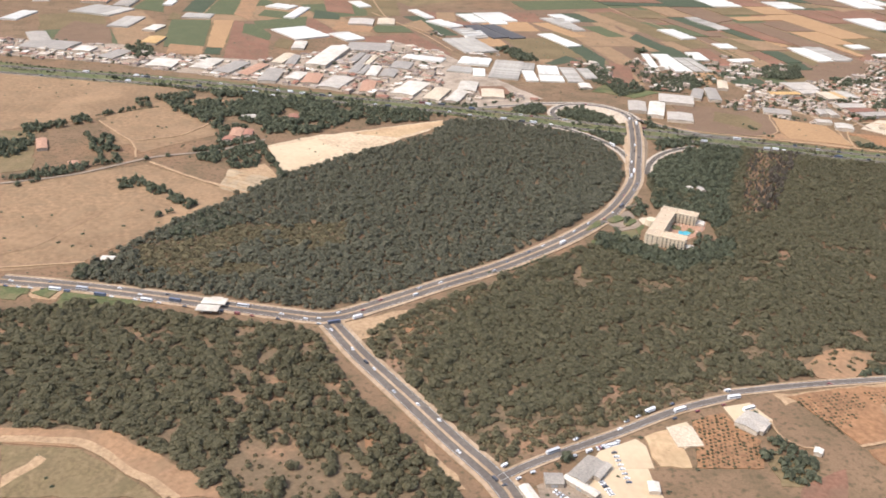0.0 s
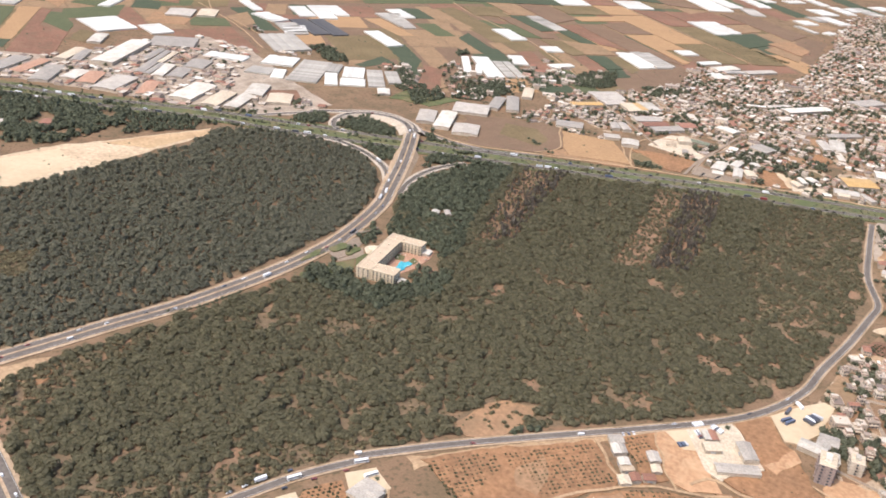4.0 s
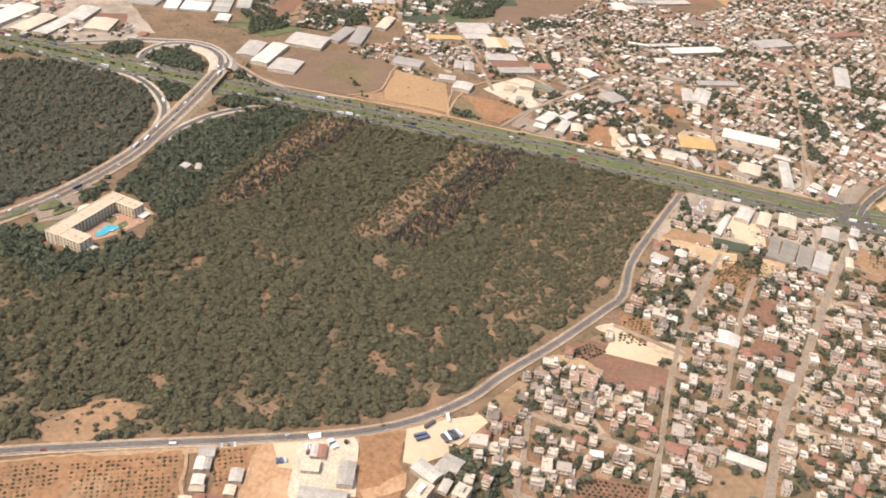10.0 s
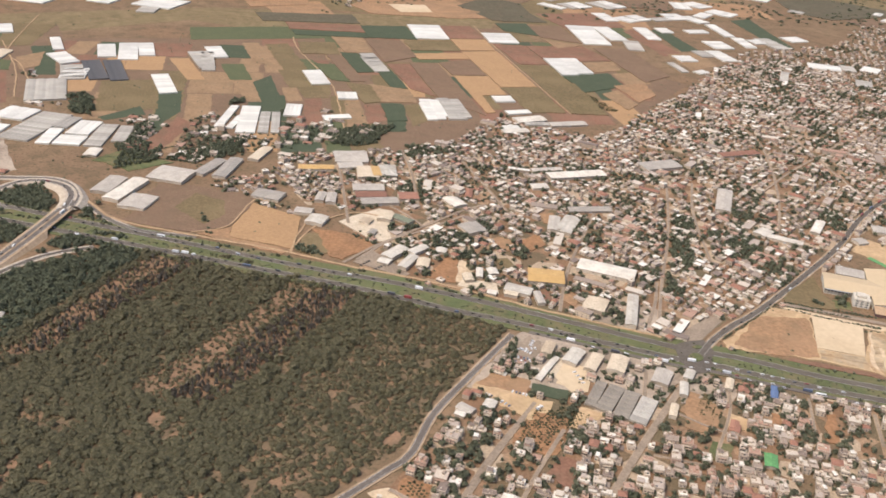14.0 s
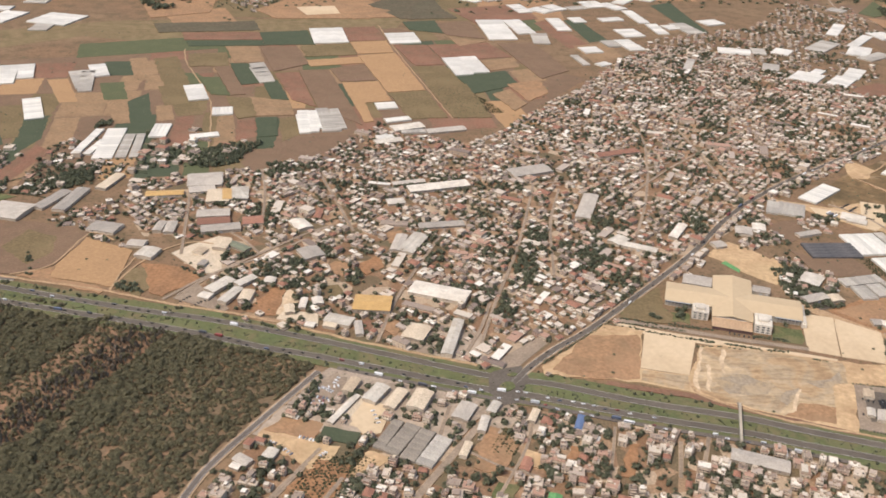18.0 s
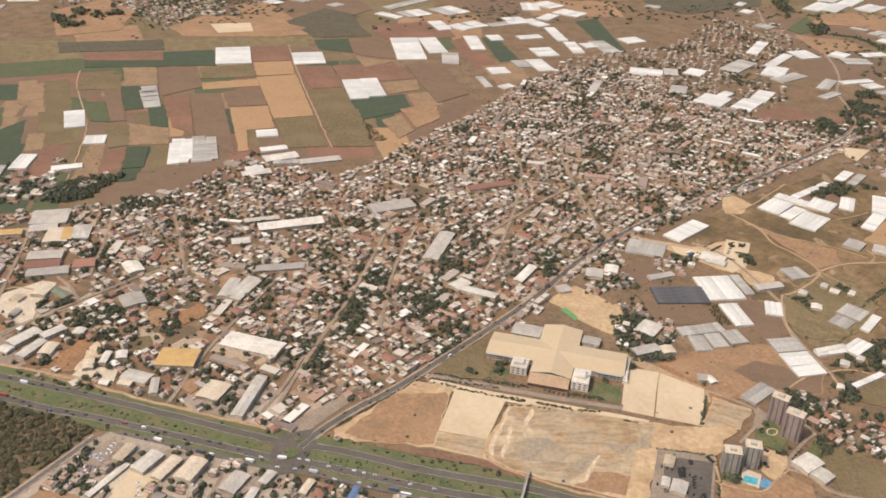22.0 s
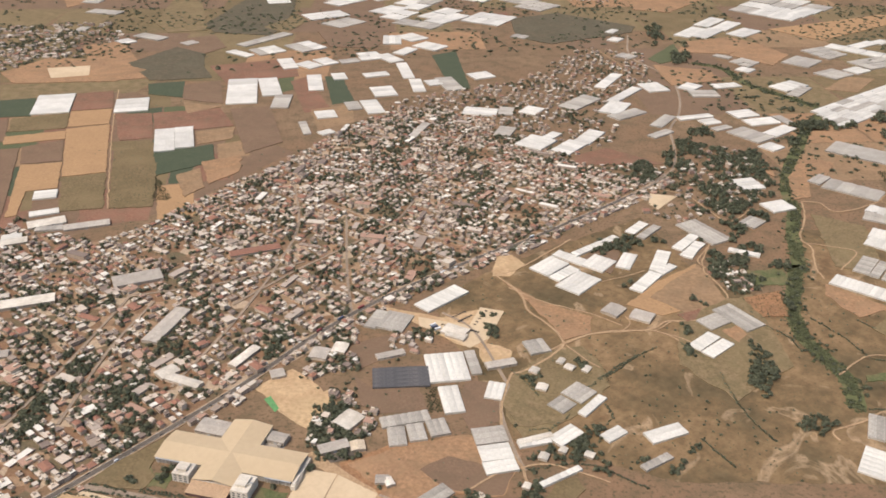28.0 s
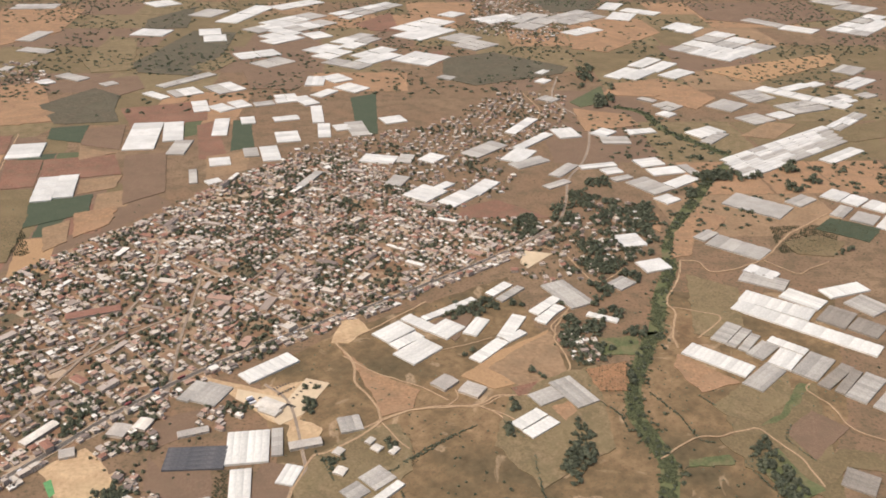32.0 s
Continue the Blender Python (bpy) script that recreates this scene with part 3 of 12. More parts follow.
def crown_of(rng, sprays, tall=1.0, size=(0.34, 0.6), flat=0.7, core=0.6):
    """A crown of about one metre's radius: a ragged core hung with many small tilted sprays of leaves, on a thin trunk."""
    v = [ICO_V * (core * rng.uniform(0.75, 1.2, (12, 1))) * (1, 1, 0.8 * tall) + (0, 0, 0.75 * tall)]
    f = [ICO_F]
    for k in range(sprays):
        a, up = 2.4 * k + rng.uniform(-0.4, 0.4), rng.uniform(-0.35, 1.0)
        side = math.sqrt(max(0.0, 1 - up * up))
        d = np.array([side * math.cos(a), side * math.sin(a), up])
        normal = d + (0, 0, flat) + rng.normal(0, 0.3, 3)
        normal /= np.linalg.norm(normal)
        e = np.cross(normal, rng.normal(0, 1, 3))
        e /= np.linalg.norm(e)
        w, s = np.cross(normal, e), rng.uniform(*size)
        c = d * rng.uniform(0.55, 0.98) * (1, 1, 0.8 * tall) + (0, 0, 0.75 * tall)
        v.append(np.array([c + e * s, c + (0.85 * w - 0.5 * e) * s * rng.uniform(0.7, 1.1), c - (0.85 * w + 0.5 * e) * s * rng.uniform(0.7, 1.1)]))
        f.append(np.array([(0, 1, 2)]) + 12 + 3 * k)
    n = 12 + 3 * sprays
    v.append(np.array([(0.09, 0, -0.05), (-0.05, 0.08, -0.05), (-0.05, -0.08, -0.05), (0, 0, 0.9 * tall)]))
    f.append(np.array([(0, 1, 3), (1, 2, 3), (2, 0, 3)]) + n)
    tris = np.concatenate(f)
    return np.concatenate(v), tris, np.r_[np.zeros(len(tris) - 3, int), np.ones(3, int)]


def woods(name, places, kinds, leaf, label, seed=1, category="trees"):
    """Many trees as one mass: places are x, y, radius, height factor."""
    rng = np.random.default_rng(seed)
    groups = [[] for _ in kinds]
    for p in places:
        groups[rng.integers(len(kinds))].append(p)
    vs, fs, ms, base = [], [], [], 0
    for (kv, kf, km), some in zip(kinds, groups):
        if not some:
            continue
        a = np.array(some)
        n, k = len(a), len(kv)
        turn = rng.uniform(0, 6.283, n)
        c, s = np.cos(turn)[:, None], np.sin(turn)[:, None]
        x = (kv[:, 0] * c - kv[:, 1] * s) * a[:, 2:3] + a[:, 0:1]
        y = (kv[:, 0] * s + kv[:, 1] * c) * a[:, 2:3] + a[:, 1:2]
        z = kv[None, :, 2] * (a[:, 2:3] * a[:, 3:4])
        vs.append(np.stack([x, y, z], -1).reshape(-1, 3))
        fs.append((kf[None] + (np.arange(n) * k)[:, None, None]).reshape(-1, 3) + base)
        ms.append(np.tile(km, n))
        base += n * k
    if not vs:
        return None
    return tagged(new(name, tri_mesh(name, np.concatenate(vs), np.concatenate(fs), [leaf, "bark"], np.concatenate(ms))), label, category, kind="stuff")


_rng = np.random.default_rng(7)
PINES = [crown_of(_rng, 50, _rng.uniform(0.75, 1.1), (0.24, 0.5), 0.8, 0.62) for _ in range(16)]
FAR_PINES = [crown_of(_rng, 26, _rng.uniform(0.85, 1.25), (0.3, 0.55), 0.8, 0.58) for _ in range(12)]
STEMS = [crown_of(_rng, 12, 1.0, (0.35, 0.7), 0.2, 0.45) for _ in range(8)]
SHRUBS = [crown_of(_rng, 9, 0.6, (0.45, 0.75)) for _ in range(8)]
BROAD = [crown_of(_rng, 26, 0.95, (0.4, 0.65), 0.6, 0.7) for _ in range(10)]
FAR_BROAD = [crown_of(_rng, 9, 0.95, (0.45, 0.75), 0.7, 0.72) for _ in range(8)]


class Near:
    """Tells whether a place is close to one of the roads."""

    def __init__(self, size=20.0):
        self.size, self.cells = size, {}
        for line, half in ROADS:
            for p in line:
                self.cells.setdefault((int(p[0] // size), int(p[1] // size)), []).append((p[0], p[1], half))

    def __call__(self, x, y, room=0.0):
        i, j = int(x // self.size), int(y // self.size)
        for a in (i - 1, i, i + 1):
            for b in (j - 1, j, j + 1):
                for px, py, half in self.cells.get((a, b), ()):
                    if (px - x) ** 2 + (py - y) ** 2 < (half + room) ** 2 + 9:
                        return True
        return False


def scatter(poly, gap, rng, jitter=0.42, angle=0.0):
    """Places on a shaken triangular grid inside an outline."""
    xs, ys = [p[0] for p in poly], [p[1] for p in poly]
    cx, cy = sum(xs) / len(xs), sum(ys) / len(ys)
    r = max(math.hypot(x - cx, y - cy) for x, y in poly)
    out, c, s = [], math.cos(angle), math.sin(angle)
    n = int(r / gap) + 1
    for j in range(int(-n * 1.16), int(n * 1.16) + 1):
        for i in range(-n, n + 1):
            u = (i + 0.5 * (j % 2) + rng.uniform(-jitter, jitter)) * gap
            w = (j * 0.866 + rng.uniform(-jitter, jitter)) * gap
            x, y = cx + u * c - w * s, cy + u * s + w * c
            if inside(poly, x, y):
                out.append((x, y))
    return out


def square_grid(poly, gap, angle):
    """Places on a straight square grid inside an outline."""
    cx, cy = sum(p[0] for p in poly) / len(poly), sum(p[1] for p in poly) / len(poly)
    n = int(max(math.hypot(x - cx, y - cy) for x, y in poly) / gap) + 1
    c, s = math.cos(angle) * gap, math.sin(angle) * gap
    return [(x, y) for x, y in ((cx + i * c - j * s, cy + i * s + j * c) for i in range(-n, n + 1) for j in range(-n, n + 1)) if inside(poly, x, y)]


def blocks(poly, gap, rng, jitter, angle):
    """Places in rows along straight streets: a gap after every third row and every ninth house."""
    xs, ys = [p[0] for p in poly], [p[1] for p in poly]
    cx, cy = sum(xs) / len(xs), sum(ys) / len(ys)
    n = int(max(math.hypot(x - cx, y - cy) for x, y in poly) / gap) + 1
    out, c, s = [], math.cos(angle), math.sin(angle)
    for j in range(-n, n + 1):
        for i in range(-n, n + 1):
            u = (i + 0.45 * (i // 9) / 9 + rng.uniform(-jitter, jitter)) * gap
            w = (j + 0.5 * (j // 3) + rng.uniform(-jitter, jitter)) * gap * 0.87
            x, y = cx + u * c - w * s, cy + u * s + w * c
            bend = 9 * noise_at(x, y, 0.006, 91)
            x, y = x + bend * s, y + bend * c
            if inside(poly, x, y):
                out.append((x, y))
    return out


# ---- buildings ----
TAKEN = []      # plan of what is built: x, y, half length, half width, cos, sin


def take(x, y, a, b, turn):
    TAKEN.append((x, y, a / 2, b / 2, math.cos(radians(turn)), math.sin(radians(turn))))


class Free:
    """Tells whether a round spot is free of all that is built so far."""

    def __init__(self, size=60.0):
        self.size, self.cells = size, {}
        for q in TAKEN:
            r = math.hypot(q[2], q[3]) + 12
            for i in range(int((q[0] - r) // size), int((q[0] + r) // size) + 1):
                for j in range(int((q[1] - r) // size), int((q[1] + r) // size) + 1):
                    self.cells.setdefault((i, j), []).append(q)

    def __call__(self, x, y, r):
        for qx, qy, a, b, c, s in self.cells.get((int(x // self.size), int(y // self.size)), ()):
            dx, dy = x - qx, y - qy
            if abs(dx * c + dy * s) < a + r and abs(dy * c - dx * s) < b + r:
                return False
        return True


def arch_mesh(length, width, low, high, mat, steps=4):
    """One arched roof span: a thin vault along x with closed ends."""
    v, f = [], []
    for x in (-length / 2, length / 2):
        for k in range(steps + 1):
            u = 2 * k / steps - 1
            v.append((x, u * width / 2 * 0.985, low + (1 - u * u) * (high - low)))
    n = steps + 1
    f += [(k, k + 1, n + k + 1, n + k) for k in range(steps)]
    f += [tuple(range(n - 1, -1, -1)), tuple(range(n, 2 * n))]
    return mesh_of("roof_span", v, f, [mat])


def far_greenhouse(v, f, x, y, a, b, turn, h=1.8):
    """Walls and two or three vaults, added to lists for the mass of far greenhouses."""
    take(x, y, a, b, turn)
    c, s = math.cos(radians(turn)), math.sin(radians(turn))
    n = max(2, min(4, int(b / 9)))
    pts, faces = box_data(-a / 2, a / 2, -b / 2, b / 2, -0.1, h - 0.3)
    for k in range(n):
        y0, y1, m = k * b / n - b / 2, (k + 1) * b / n - b / 2, len(pts)
        pts += [(q * a / 2, yy, zz) for q in (-1, 1) for yy, zz in ((y0, h - 0.3), (y0 * 0.7 + y1 * 0.3, h + 0.25), (y0 * 0.3 + y1 * 0.7, h + 0.25), (y1, h - 0.3))]
        faces += [(m + i, m + i + 1, m + i + 5, m + i + 4) for i in range(3)]
    base = len(v)
    v.extend((p * c - q * s + x, p * s + q * c + y, z) for p, q, z in pts)
    f.extend(tuple(i + base for i in q) for q in faces)


FAR_PLOTS = {"w": ([], []), "n": ([], []), "b": ([], []), "d": ([], [])}
_plots = np.random.default_rng(11)


def glass_plot(kind, n, m, *corners):
    """A far plot of n by m greenhouses between four corners; kind "m" mixes white and grey ones."""
    c = [np.array(q) for q in corners]
    u, w = (c[1] - c[0] + c[2] - c[3]) / 2, (c[3] - c[0] + c[2] - c[1]) / 2
    turn = math.degrees(math.atan2(u[1], u[0]))
    for i in range(n):
        for j in range(m):
            s, t = (i + 0.5) / n, (j + 0.5) / m
            p = (c[0] * (1 - s) + c[1] * s) * (1 - t) + (c[3] * (1 - s) + c[2] * s) * t
            k = kind if kind != "m" else "w" if _plots.random() < 0.6 else "n"
            a, b = np.linalg.norm(u) / n * 0.95, np.linalg.norm(w) / m * 0.95
            far_greenhouse(*FAR_PLOTS[k], float(p[0]), float(p[1]), float(a), float(b), turn)


GH = {"w": ("plastic", "white plastic greenhouse with arched roof spans"), "n": ("net", "grey shade-net greenhouse with low spans"), "b": ("black", "low structure covered in black sheeting"), "d": ("dark_net", "brown shade-net greenhouse with long spans")}


def greenhouse(kind, x, y, a, b, turn, h=1.7):
    mat, label = GH[kind]
    if y > 1150 or x < -20:
        return far_greenhouse(*FAR_PLOTS[kind], x, y, a, b, turn)
    take(x, y, a, b, turn)
    slender = max(a, b) > 2.4 * min(a, b)
    if slender == (a > b):
        a, b, turn = b, a, turn + 90
    g = thing("greenhouse", pose(x, y, 0, 0, 0, turn), label, "greenhouse", "greenhouses of the plain")
    part("wall", boxes_mesh("wall", [(-a / 2, a / 2, -b / 2, b / 2, -0.1, h - 0.2)], mat), g)
    far = math.hypot(x - 600, y - 400) > 1100
    n = max(1, min(4 if far else 16 if slender else 9, round(b / (9 if far else 4.8))))
    me = arch_mesh(a, b / n, h - 0.22, h + min(0.22, 0.022 * b / n), mat)
    for k in range(n):
        part("roof_span", me, g, at=pose(0, (k + 0.5) * b / n - b / 2, 0))
    return g


def shed(x, y, a, b, turn, h=3.0, roof="white_roof", wall="plaster", label="", pitch=0.07, category="warehouse"):
    """A long low building: walls with a gate and windows, and a shallow gabled roof that overhangs."""
    take(x, y, a, b, turn)
    if b > a:
        a, b, turn = b, a, turn + 90
    g = thing("warehouse", pose(x, y, 0, 0, 0, turn), label or "low warehouse with a pale sheet roof", category)
    part("wall", boxes_mesh("wall", [(-a / 2, a / 2, -b / 2, b / 2, -0.1, h)], wall), g)
    o, rise = 0.25, min(b * pitch, 0.55) + 0.1
    ys = [(-b / 2 - o, h - 0.1), (0, h + rise), (b / 2 + o, h - 0.1)]
    v = [(sx * (a / 2 + o), yy, zz + dz) for sx in (-1, 1) for dz in (0.12, -0.06) for yy, zz in ys]
    f = [(0, 6, 7, 1), (1, 7, 8, 2), (3, 4, 10, 9), (4, 5, 11, 10), (0, 1, 4, 3), (1, 2, 5, 4), (7, 6, 9, 10), (8, 7, 10, 11), (0, 3, 9, 6), (2, 8, 11, 5)]
    part("roof", mesh_of("roof", v, f, [roof]), g)
    for sx in (-1, 1):
        part("gable", mesh_of("gable", [(sx * (a / 2 - 0.01), yy, zz) for yy, zz in ((-b / 2, h - 0.05), (b / 2, h - 0.05), (0, h + rise - 0.1))], [(0, 1, 2)], [wall]), g)
    part("gate", boxes_mesh("gate", [(-1.2, 1.2, -b / 2 - 0.06, -b / 2 + 0.1, 0, h * 0.65)], "steel"), g)
    n = max(1, int(a / 8))
    me = boxes_mesh("window", [(-0.5, 0.5, -0.05, 0.05, -0.25, 0.25)], "glass")
    for k in range(n):
        xx = (k + 0.5) * a / n - a / 2
        if abs(xx) > 1.9:
            part("window", me, g, at=pose(xx, -b / 2, h * 0.6))
    return g


def house_master(rng, kind):
    """A small house built once at the origin: walls, roof slab with parapet or tiled hip roof, windows, tank, stair tower."""
    w, d = rng.uniform(4.0, 5.9), rng.uniform(3.7, 5.0)
    storeys = (1, 2, 2, 3, 2, 1, 3, 2)[kind % 8]
    h = storeys * 1.65
    tiled = kind in (2, 5, 13)
    name = ("white", "grey", "cream")[kind % 3]
    label = f"{name} {('one', 'two', 'three')[storeys - 1]}-storey house with a {'red tiled roof' if tiled else 'flat concrete roof'}"
    wall = ("plaster", "cream", "tower_grey", "plaster")[kind % 4]
    g = thing("house", pose(0, 0, 0), label, "house", "houses of the southern quarter")
    blocks = [(-w / 2, w / 2, -d / 2, d / 2, -0.1, h)]
    wing = kind % 2
    if wing:
        blocks.append((w / 2, w / 2 + 1.7, -d / 2 + 0.4, d / 2 - 1.4, -0.1, h * 0.55))
    part("wall", boxes_mesh("wall", blocks, wall), g)
    if tiled:
        o = 0.3
        v = [(-w / 2 - o, -d / 2 - o, h), (w / 2 + o, -d / 2 - o, h), (w / 2 + o, d / 2 + o, h), (-w / 2 - o, d / 2 + o, h), (-w / 2 + d / 2.2, 0, h + 1.2), (w / 2 - d / 2.2, 0, h + 1.2)]
        part("roof", mesh_of("roof", v, [(0, 1, 5, 4), (1, 2, 5), (2, 3, 4, 5), (3, 0, 4), (3, 2, 1, 0)], ["tile"]), g, "red tiled hip roof")
    else:
        mat = ("white_roof", "grey_roof", "tan_roof", "cream")[kind % 4]
        part("roof", boxes_mesh("roof", [(-w / 2 - 0.1, w / 2 + 0.1, -d / 2 - 0.1, d / 2 + 0.1, h - 0.02, h + 0.14)], mat), g)
        p = 0.14
        part("parapet", boxes_mesh("parapet", [(-w / 2, w / 2, -d / 2, -d / 2 + p, h + 0.12, h + 0.5), (-w / 2, w / 2, d / 2 - p, d / 2, h + 0.12, h + 0.5),
                                               (-w / 2, -w / 2 + p, -d / 2 + p, d / 2 - p, h + 0.12, h + 0.5), (w / 2 - p, w / 2, -d / 2 + p, d / 2 - p, h + 0.12, h + 0.5)], wall), g)
        part("stair_tower", boxes_mesh("stair_tower", [(-w / 2 + 0.3, -w / 2 + 1.7, d / 2 - 1.9, d / 2 - 0.3, h + 0.1, h + 1.3)], wall), g)
        part("water_tank", boxes_mesh("water_tank", [(w / 2 - 1.4, w / 2 - 0.7, d / 2 - 1.2, d / 2 - 0.6, h + 0.15, h + 0.95)], "white_roof"), g)
    if wing:
        part("wing_roof", boxes_mesh("wing_roof", [(w / 2, w / 2 + 1.8, -d / 2 + 0.3, d / 2 - 1.3, h * 0.55, h * 0.55 + 0.12)], "grey_roof"), g)
    me = boxes_mesh("window", [(-0.38, 0.38, -0.04, 0.04, -0.32, 0.32)], "glass")
    for s in range(storeys):
        for k in (-1, 1):
            part("window", me, g, at=pose(k * w / 4, -d / 2, s * 1.65 + 0.9))
        part("window", me, g, at=pose(-w / 2, 0, s * 1.65 + 0.9, 0, 0, 90))
    if storeys > 1:
        part("balcony", boxes_mesh("balcony", [(-w / 4, w / 4, -d / 2 - 0.7, -d / 2, 1.55, 1.68), (-w / 4, w / 4, -d / 2 - 0.7, -d / 2 - 0.62, 1.68, 2.1)], wall), g)
    return g


def house_arrays(rng, big=1.0, size=None, odds=(0.3, 0.3, 0.22, 0.13, 0.05), rich=False):
    """One small house as lists for the mass of far houses: roof pieces first, then walls and openings."""
    w, d = rng.uniform(3.0, 6.2) * big, rng.uniform(2.8, 4.8) * big
    if size:
        w, d = size
    h = float(rng.choice((1.3, 1.7, 2.6, 3.2, 4.4), p=odds))
    v, f, m = [], [], []

    def add(bv, bf, mat):
        f.extend(tuple(i + len(v) for i in q) for q in bf)
        v.extend(bv)
        m.extend([mat] * len(bf))

    bv, bf = box_data(-w / 2, w / 2, -d / 2, d / 2, -0.1, h)
    add(bv, bf[1:], 1)
    style = rng.random()
    if style < 0.1:
        o = 0.25
        add([(-w / 2 - o, -d / 2 - o, h), (w / 2 + o, -d / 2 - o, h), (w / 2 + o, d / 2 + o, h), (-w / 2 - o, d / 2 + o, h), (-w / 4, 0, h + 1), (w / 4, 0, h + 1)],
            [(0, 1, 5, 4), (1, 2, 5), (2, 3, 4, 5), (3, 0, 4)], 3)
    else:
        add(*box_data(-w / 2 - 0.12, w / 2 + 0.12, -d / 2 - 0.12, d / 2 + 0.12, h - 0.05, h + 0.22), 0)
        if style < 0.7:
            x = rng.uniform(-w / 3, w / 5)
            add(*box_data(x, x + 1.5, 0.1, d / 2 - 0.2, h + 0.1, h + 1.25), 1)
    if rich and style >= 0.1:
        p = 0.16
        for q in ((-w / 2, w / 2, -d / 2, -d / 2 + p), (-w / 2, w / 2, d / 2 - p, d / 2), (-w / 2, -w / 2 + p, -d / 2 + p, d / 2 - p), (w / 2 - p, w / 2, -d / 2 + p, d / 2 - p)):
            add(*box_data(*q, h + 0.2, h + 0.55), 1)
        if rng.random() < 0.45:
            u0, u1 = sorted(rng.uniform(-w / 2 + 0.2, w / 2 - 0.2, 2))
            u1 = max(u1, u0 + 1.4)
            add(*box_data(u0, u1, -d / 6, d / 2 - 0.2, h + 0.2, h + 1.5), 1)
            add(*box_data(u0 - 0.12, u1 + 0.12, -d / 6 - 0.15, d / 2 - 0.1, h + 1.5, h + 1.65), 0)
        for _ in range(int(rng.integers(1, 5))):
            u, t, k = rng.uniform(-w / 2 + 0.4, w / 2 - 0.7), rng.uniform(-d / 2 + 0.4, d / 2 - 0.7), rng.uniform(0.25, 0.6)
            add(*box_data(u, u + k, t, t + k * 1.3, h + 0.2, h + 0.2 + rng.uniform(0.2, 0.8)), int(rng.choice((0, 1, 2))))
        if h > 2:
            for lift in (1.6, 3.2):
                if lift < h:
                    add(*box_data(-w / 3, w / 3, -d / 2 - 0.7, -d / 2, lift - 0.1, lift + 0.35), 1)
        for k in (-0.25, 0.25):
            for s in range(max(1, int(h / 1.6))):
                zz = s * 1.6 + 0.85
                add([(-w / 2 - 0.03, k * d - 0.35, zz - 0.35), (-w / 2 - 0.03, k * d + 0.35, zz - 0.35), (-w / 2 - 0.03, k * d + 0.35, zz + 0.35), (-w / 2 - 0.03, k * d - 0.35, zz + 0.35)], [(3, 2, 1, 0)], 2)
    if style > 0.5:
        e = rng.uniform(1.2, 2.6)
        add(*box_data(w / 2, w / 2 + e, -d / 2 + 0.3, d / 2 - 0.8, -0.1, h * 0.5), 0)
    for s in range(max(1, int(h / 1.6))):
        for k in (-1, 0, 1):
            xx, zz = k * w / 3.2, s * 1.6 + 0.85
            add([(xx - 0.35, -d / 2 - 0.03, zz - 0.35), (xx + 0.35, -d / 2 - 0.03, zz - 0.35), (xx + 0.35, -d / 2 - 0.03, zz + 0.35), (xx - 0.35, -d / 2 - 0.03, zz + 0.35)], [(0, 1, 2, 3)], 2)
    return v, f, m


def flats(x, y, a, b, turn, storeys, wall="plaster", label="", balcony=True):
    """A block of flats: core, a slab for each storey, windows and balconies storey by storey, roof house."""
    take(x, y, a + 2, b + 2, turn)
    step = 1.65
    h = storeys * step
    g = thing("apartment_building", pose(x, y, 0, 0, 0, turn), label or "cream apartment building with rows of balconies", "building")
    part("wall", boxes_mesh("wall", [(-a / 2, a / 2, -b / 2, b / 2, -0.1, h)], wall), g)
    part("roof", boxes_mesh("roof", [(-a / 2 - 0.1, a / 2 + 0.1, -b / 2 - 0.1, b / 2 + 0.1, h, h + 0.2)], "cream"), g)
    part("roof_house", boxes_mesh("roof_house", [(-a / 5, a / 6, -b / 5, b / 4, h + 0.2, h + 1.7)], "white_roof"), g)
    win = boxes_mesh("window", [(-0.45, 0.45, -0.06, 0.06, -0.42, 0.42)], "glass")
    slab = boxes_mesh("balcony", [(-0.85, 0.85, -0.75, 0, -0.06, 0.06), (-0.85, 0.85, -0.75, -0.68, 0.06, 0.5)], wall)
    for s in range(storeys):
        z = s * step + 0.95
        for length, off, turn_ in ((a, b / 2, 0), (b, a / 2, 90), (b, a / 2, -90)):
            n = max(1, int(length / 3.0))
            for k in range(n):
                u = (k + 0.5) * length / n - length / 2
                q = pose(0, 0, 0, 0, 0, turn_) @ pose(u, -off, z)
                part("window", win, g, at=q)
                if balcony and s and k % 2 == 0:
                    part("balcony", slab, g, at=q @ pose(0, 0, -0.55))
    return g


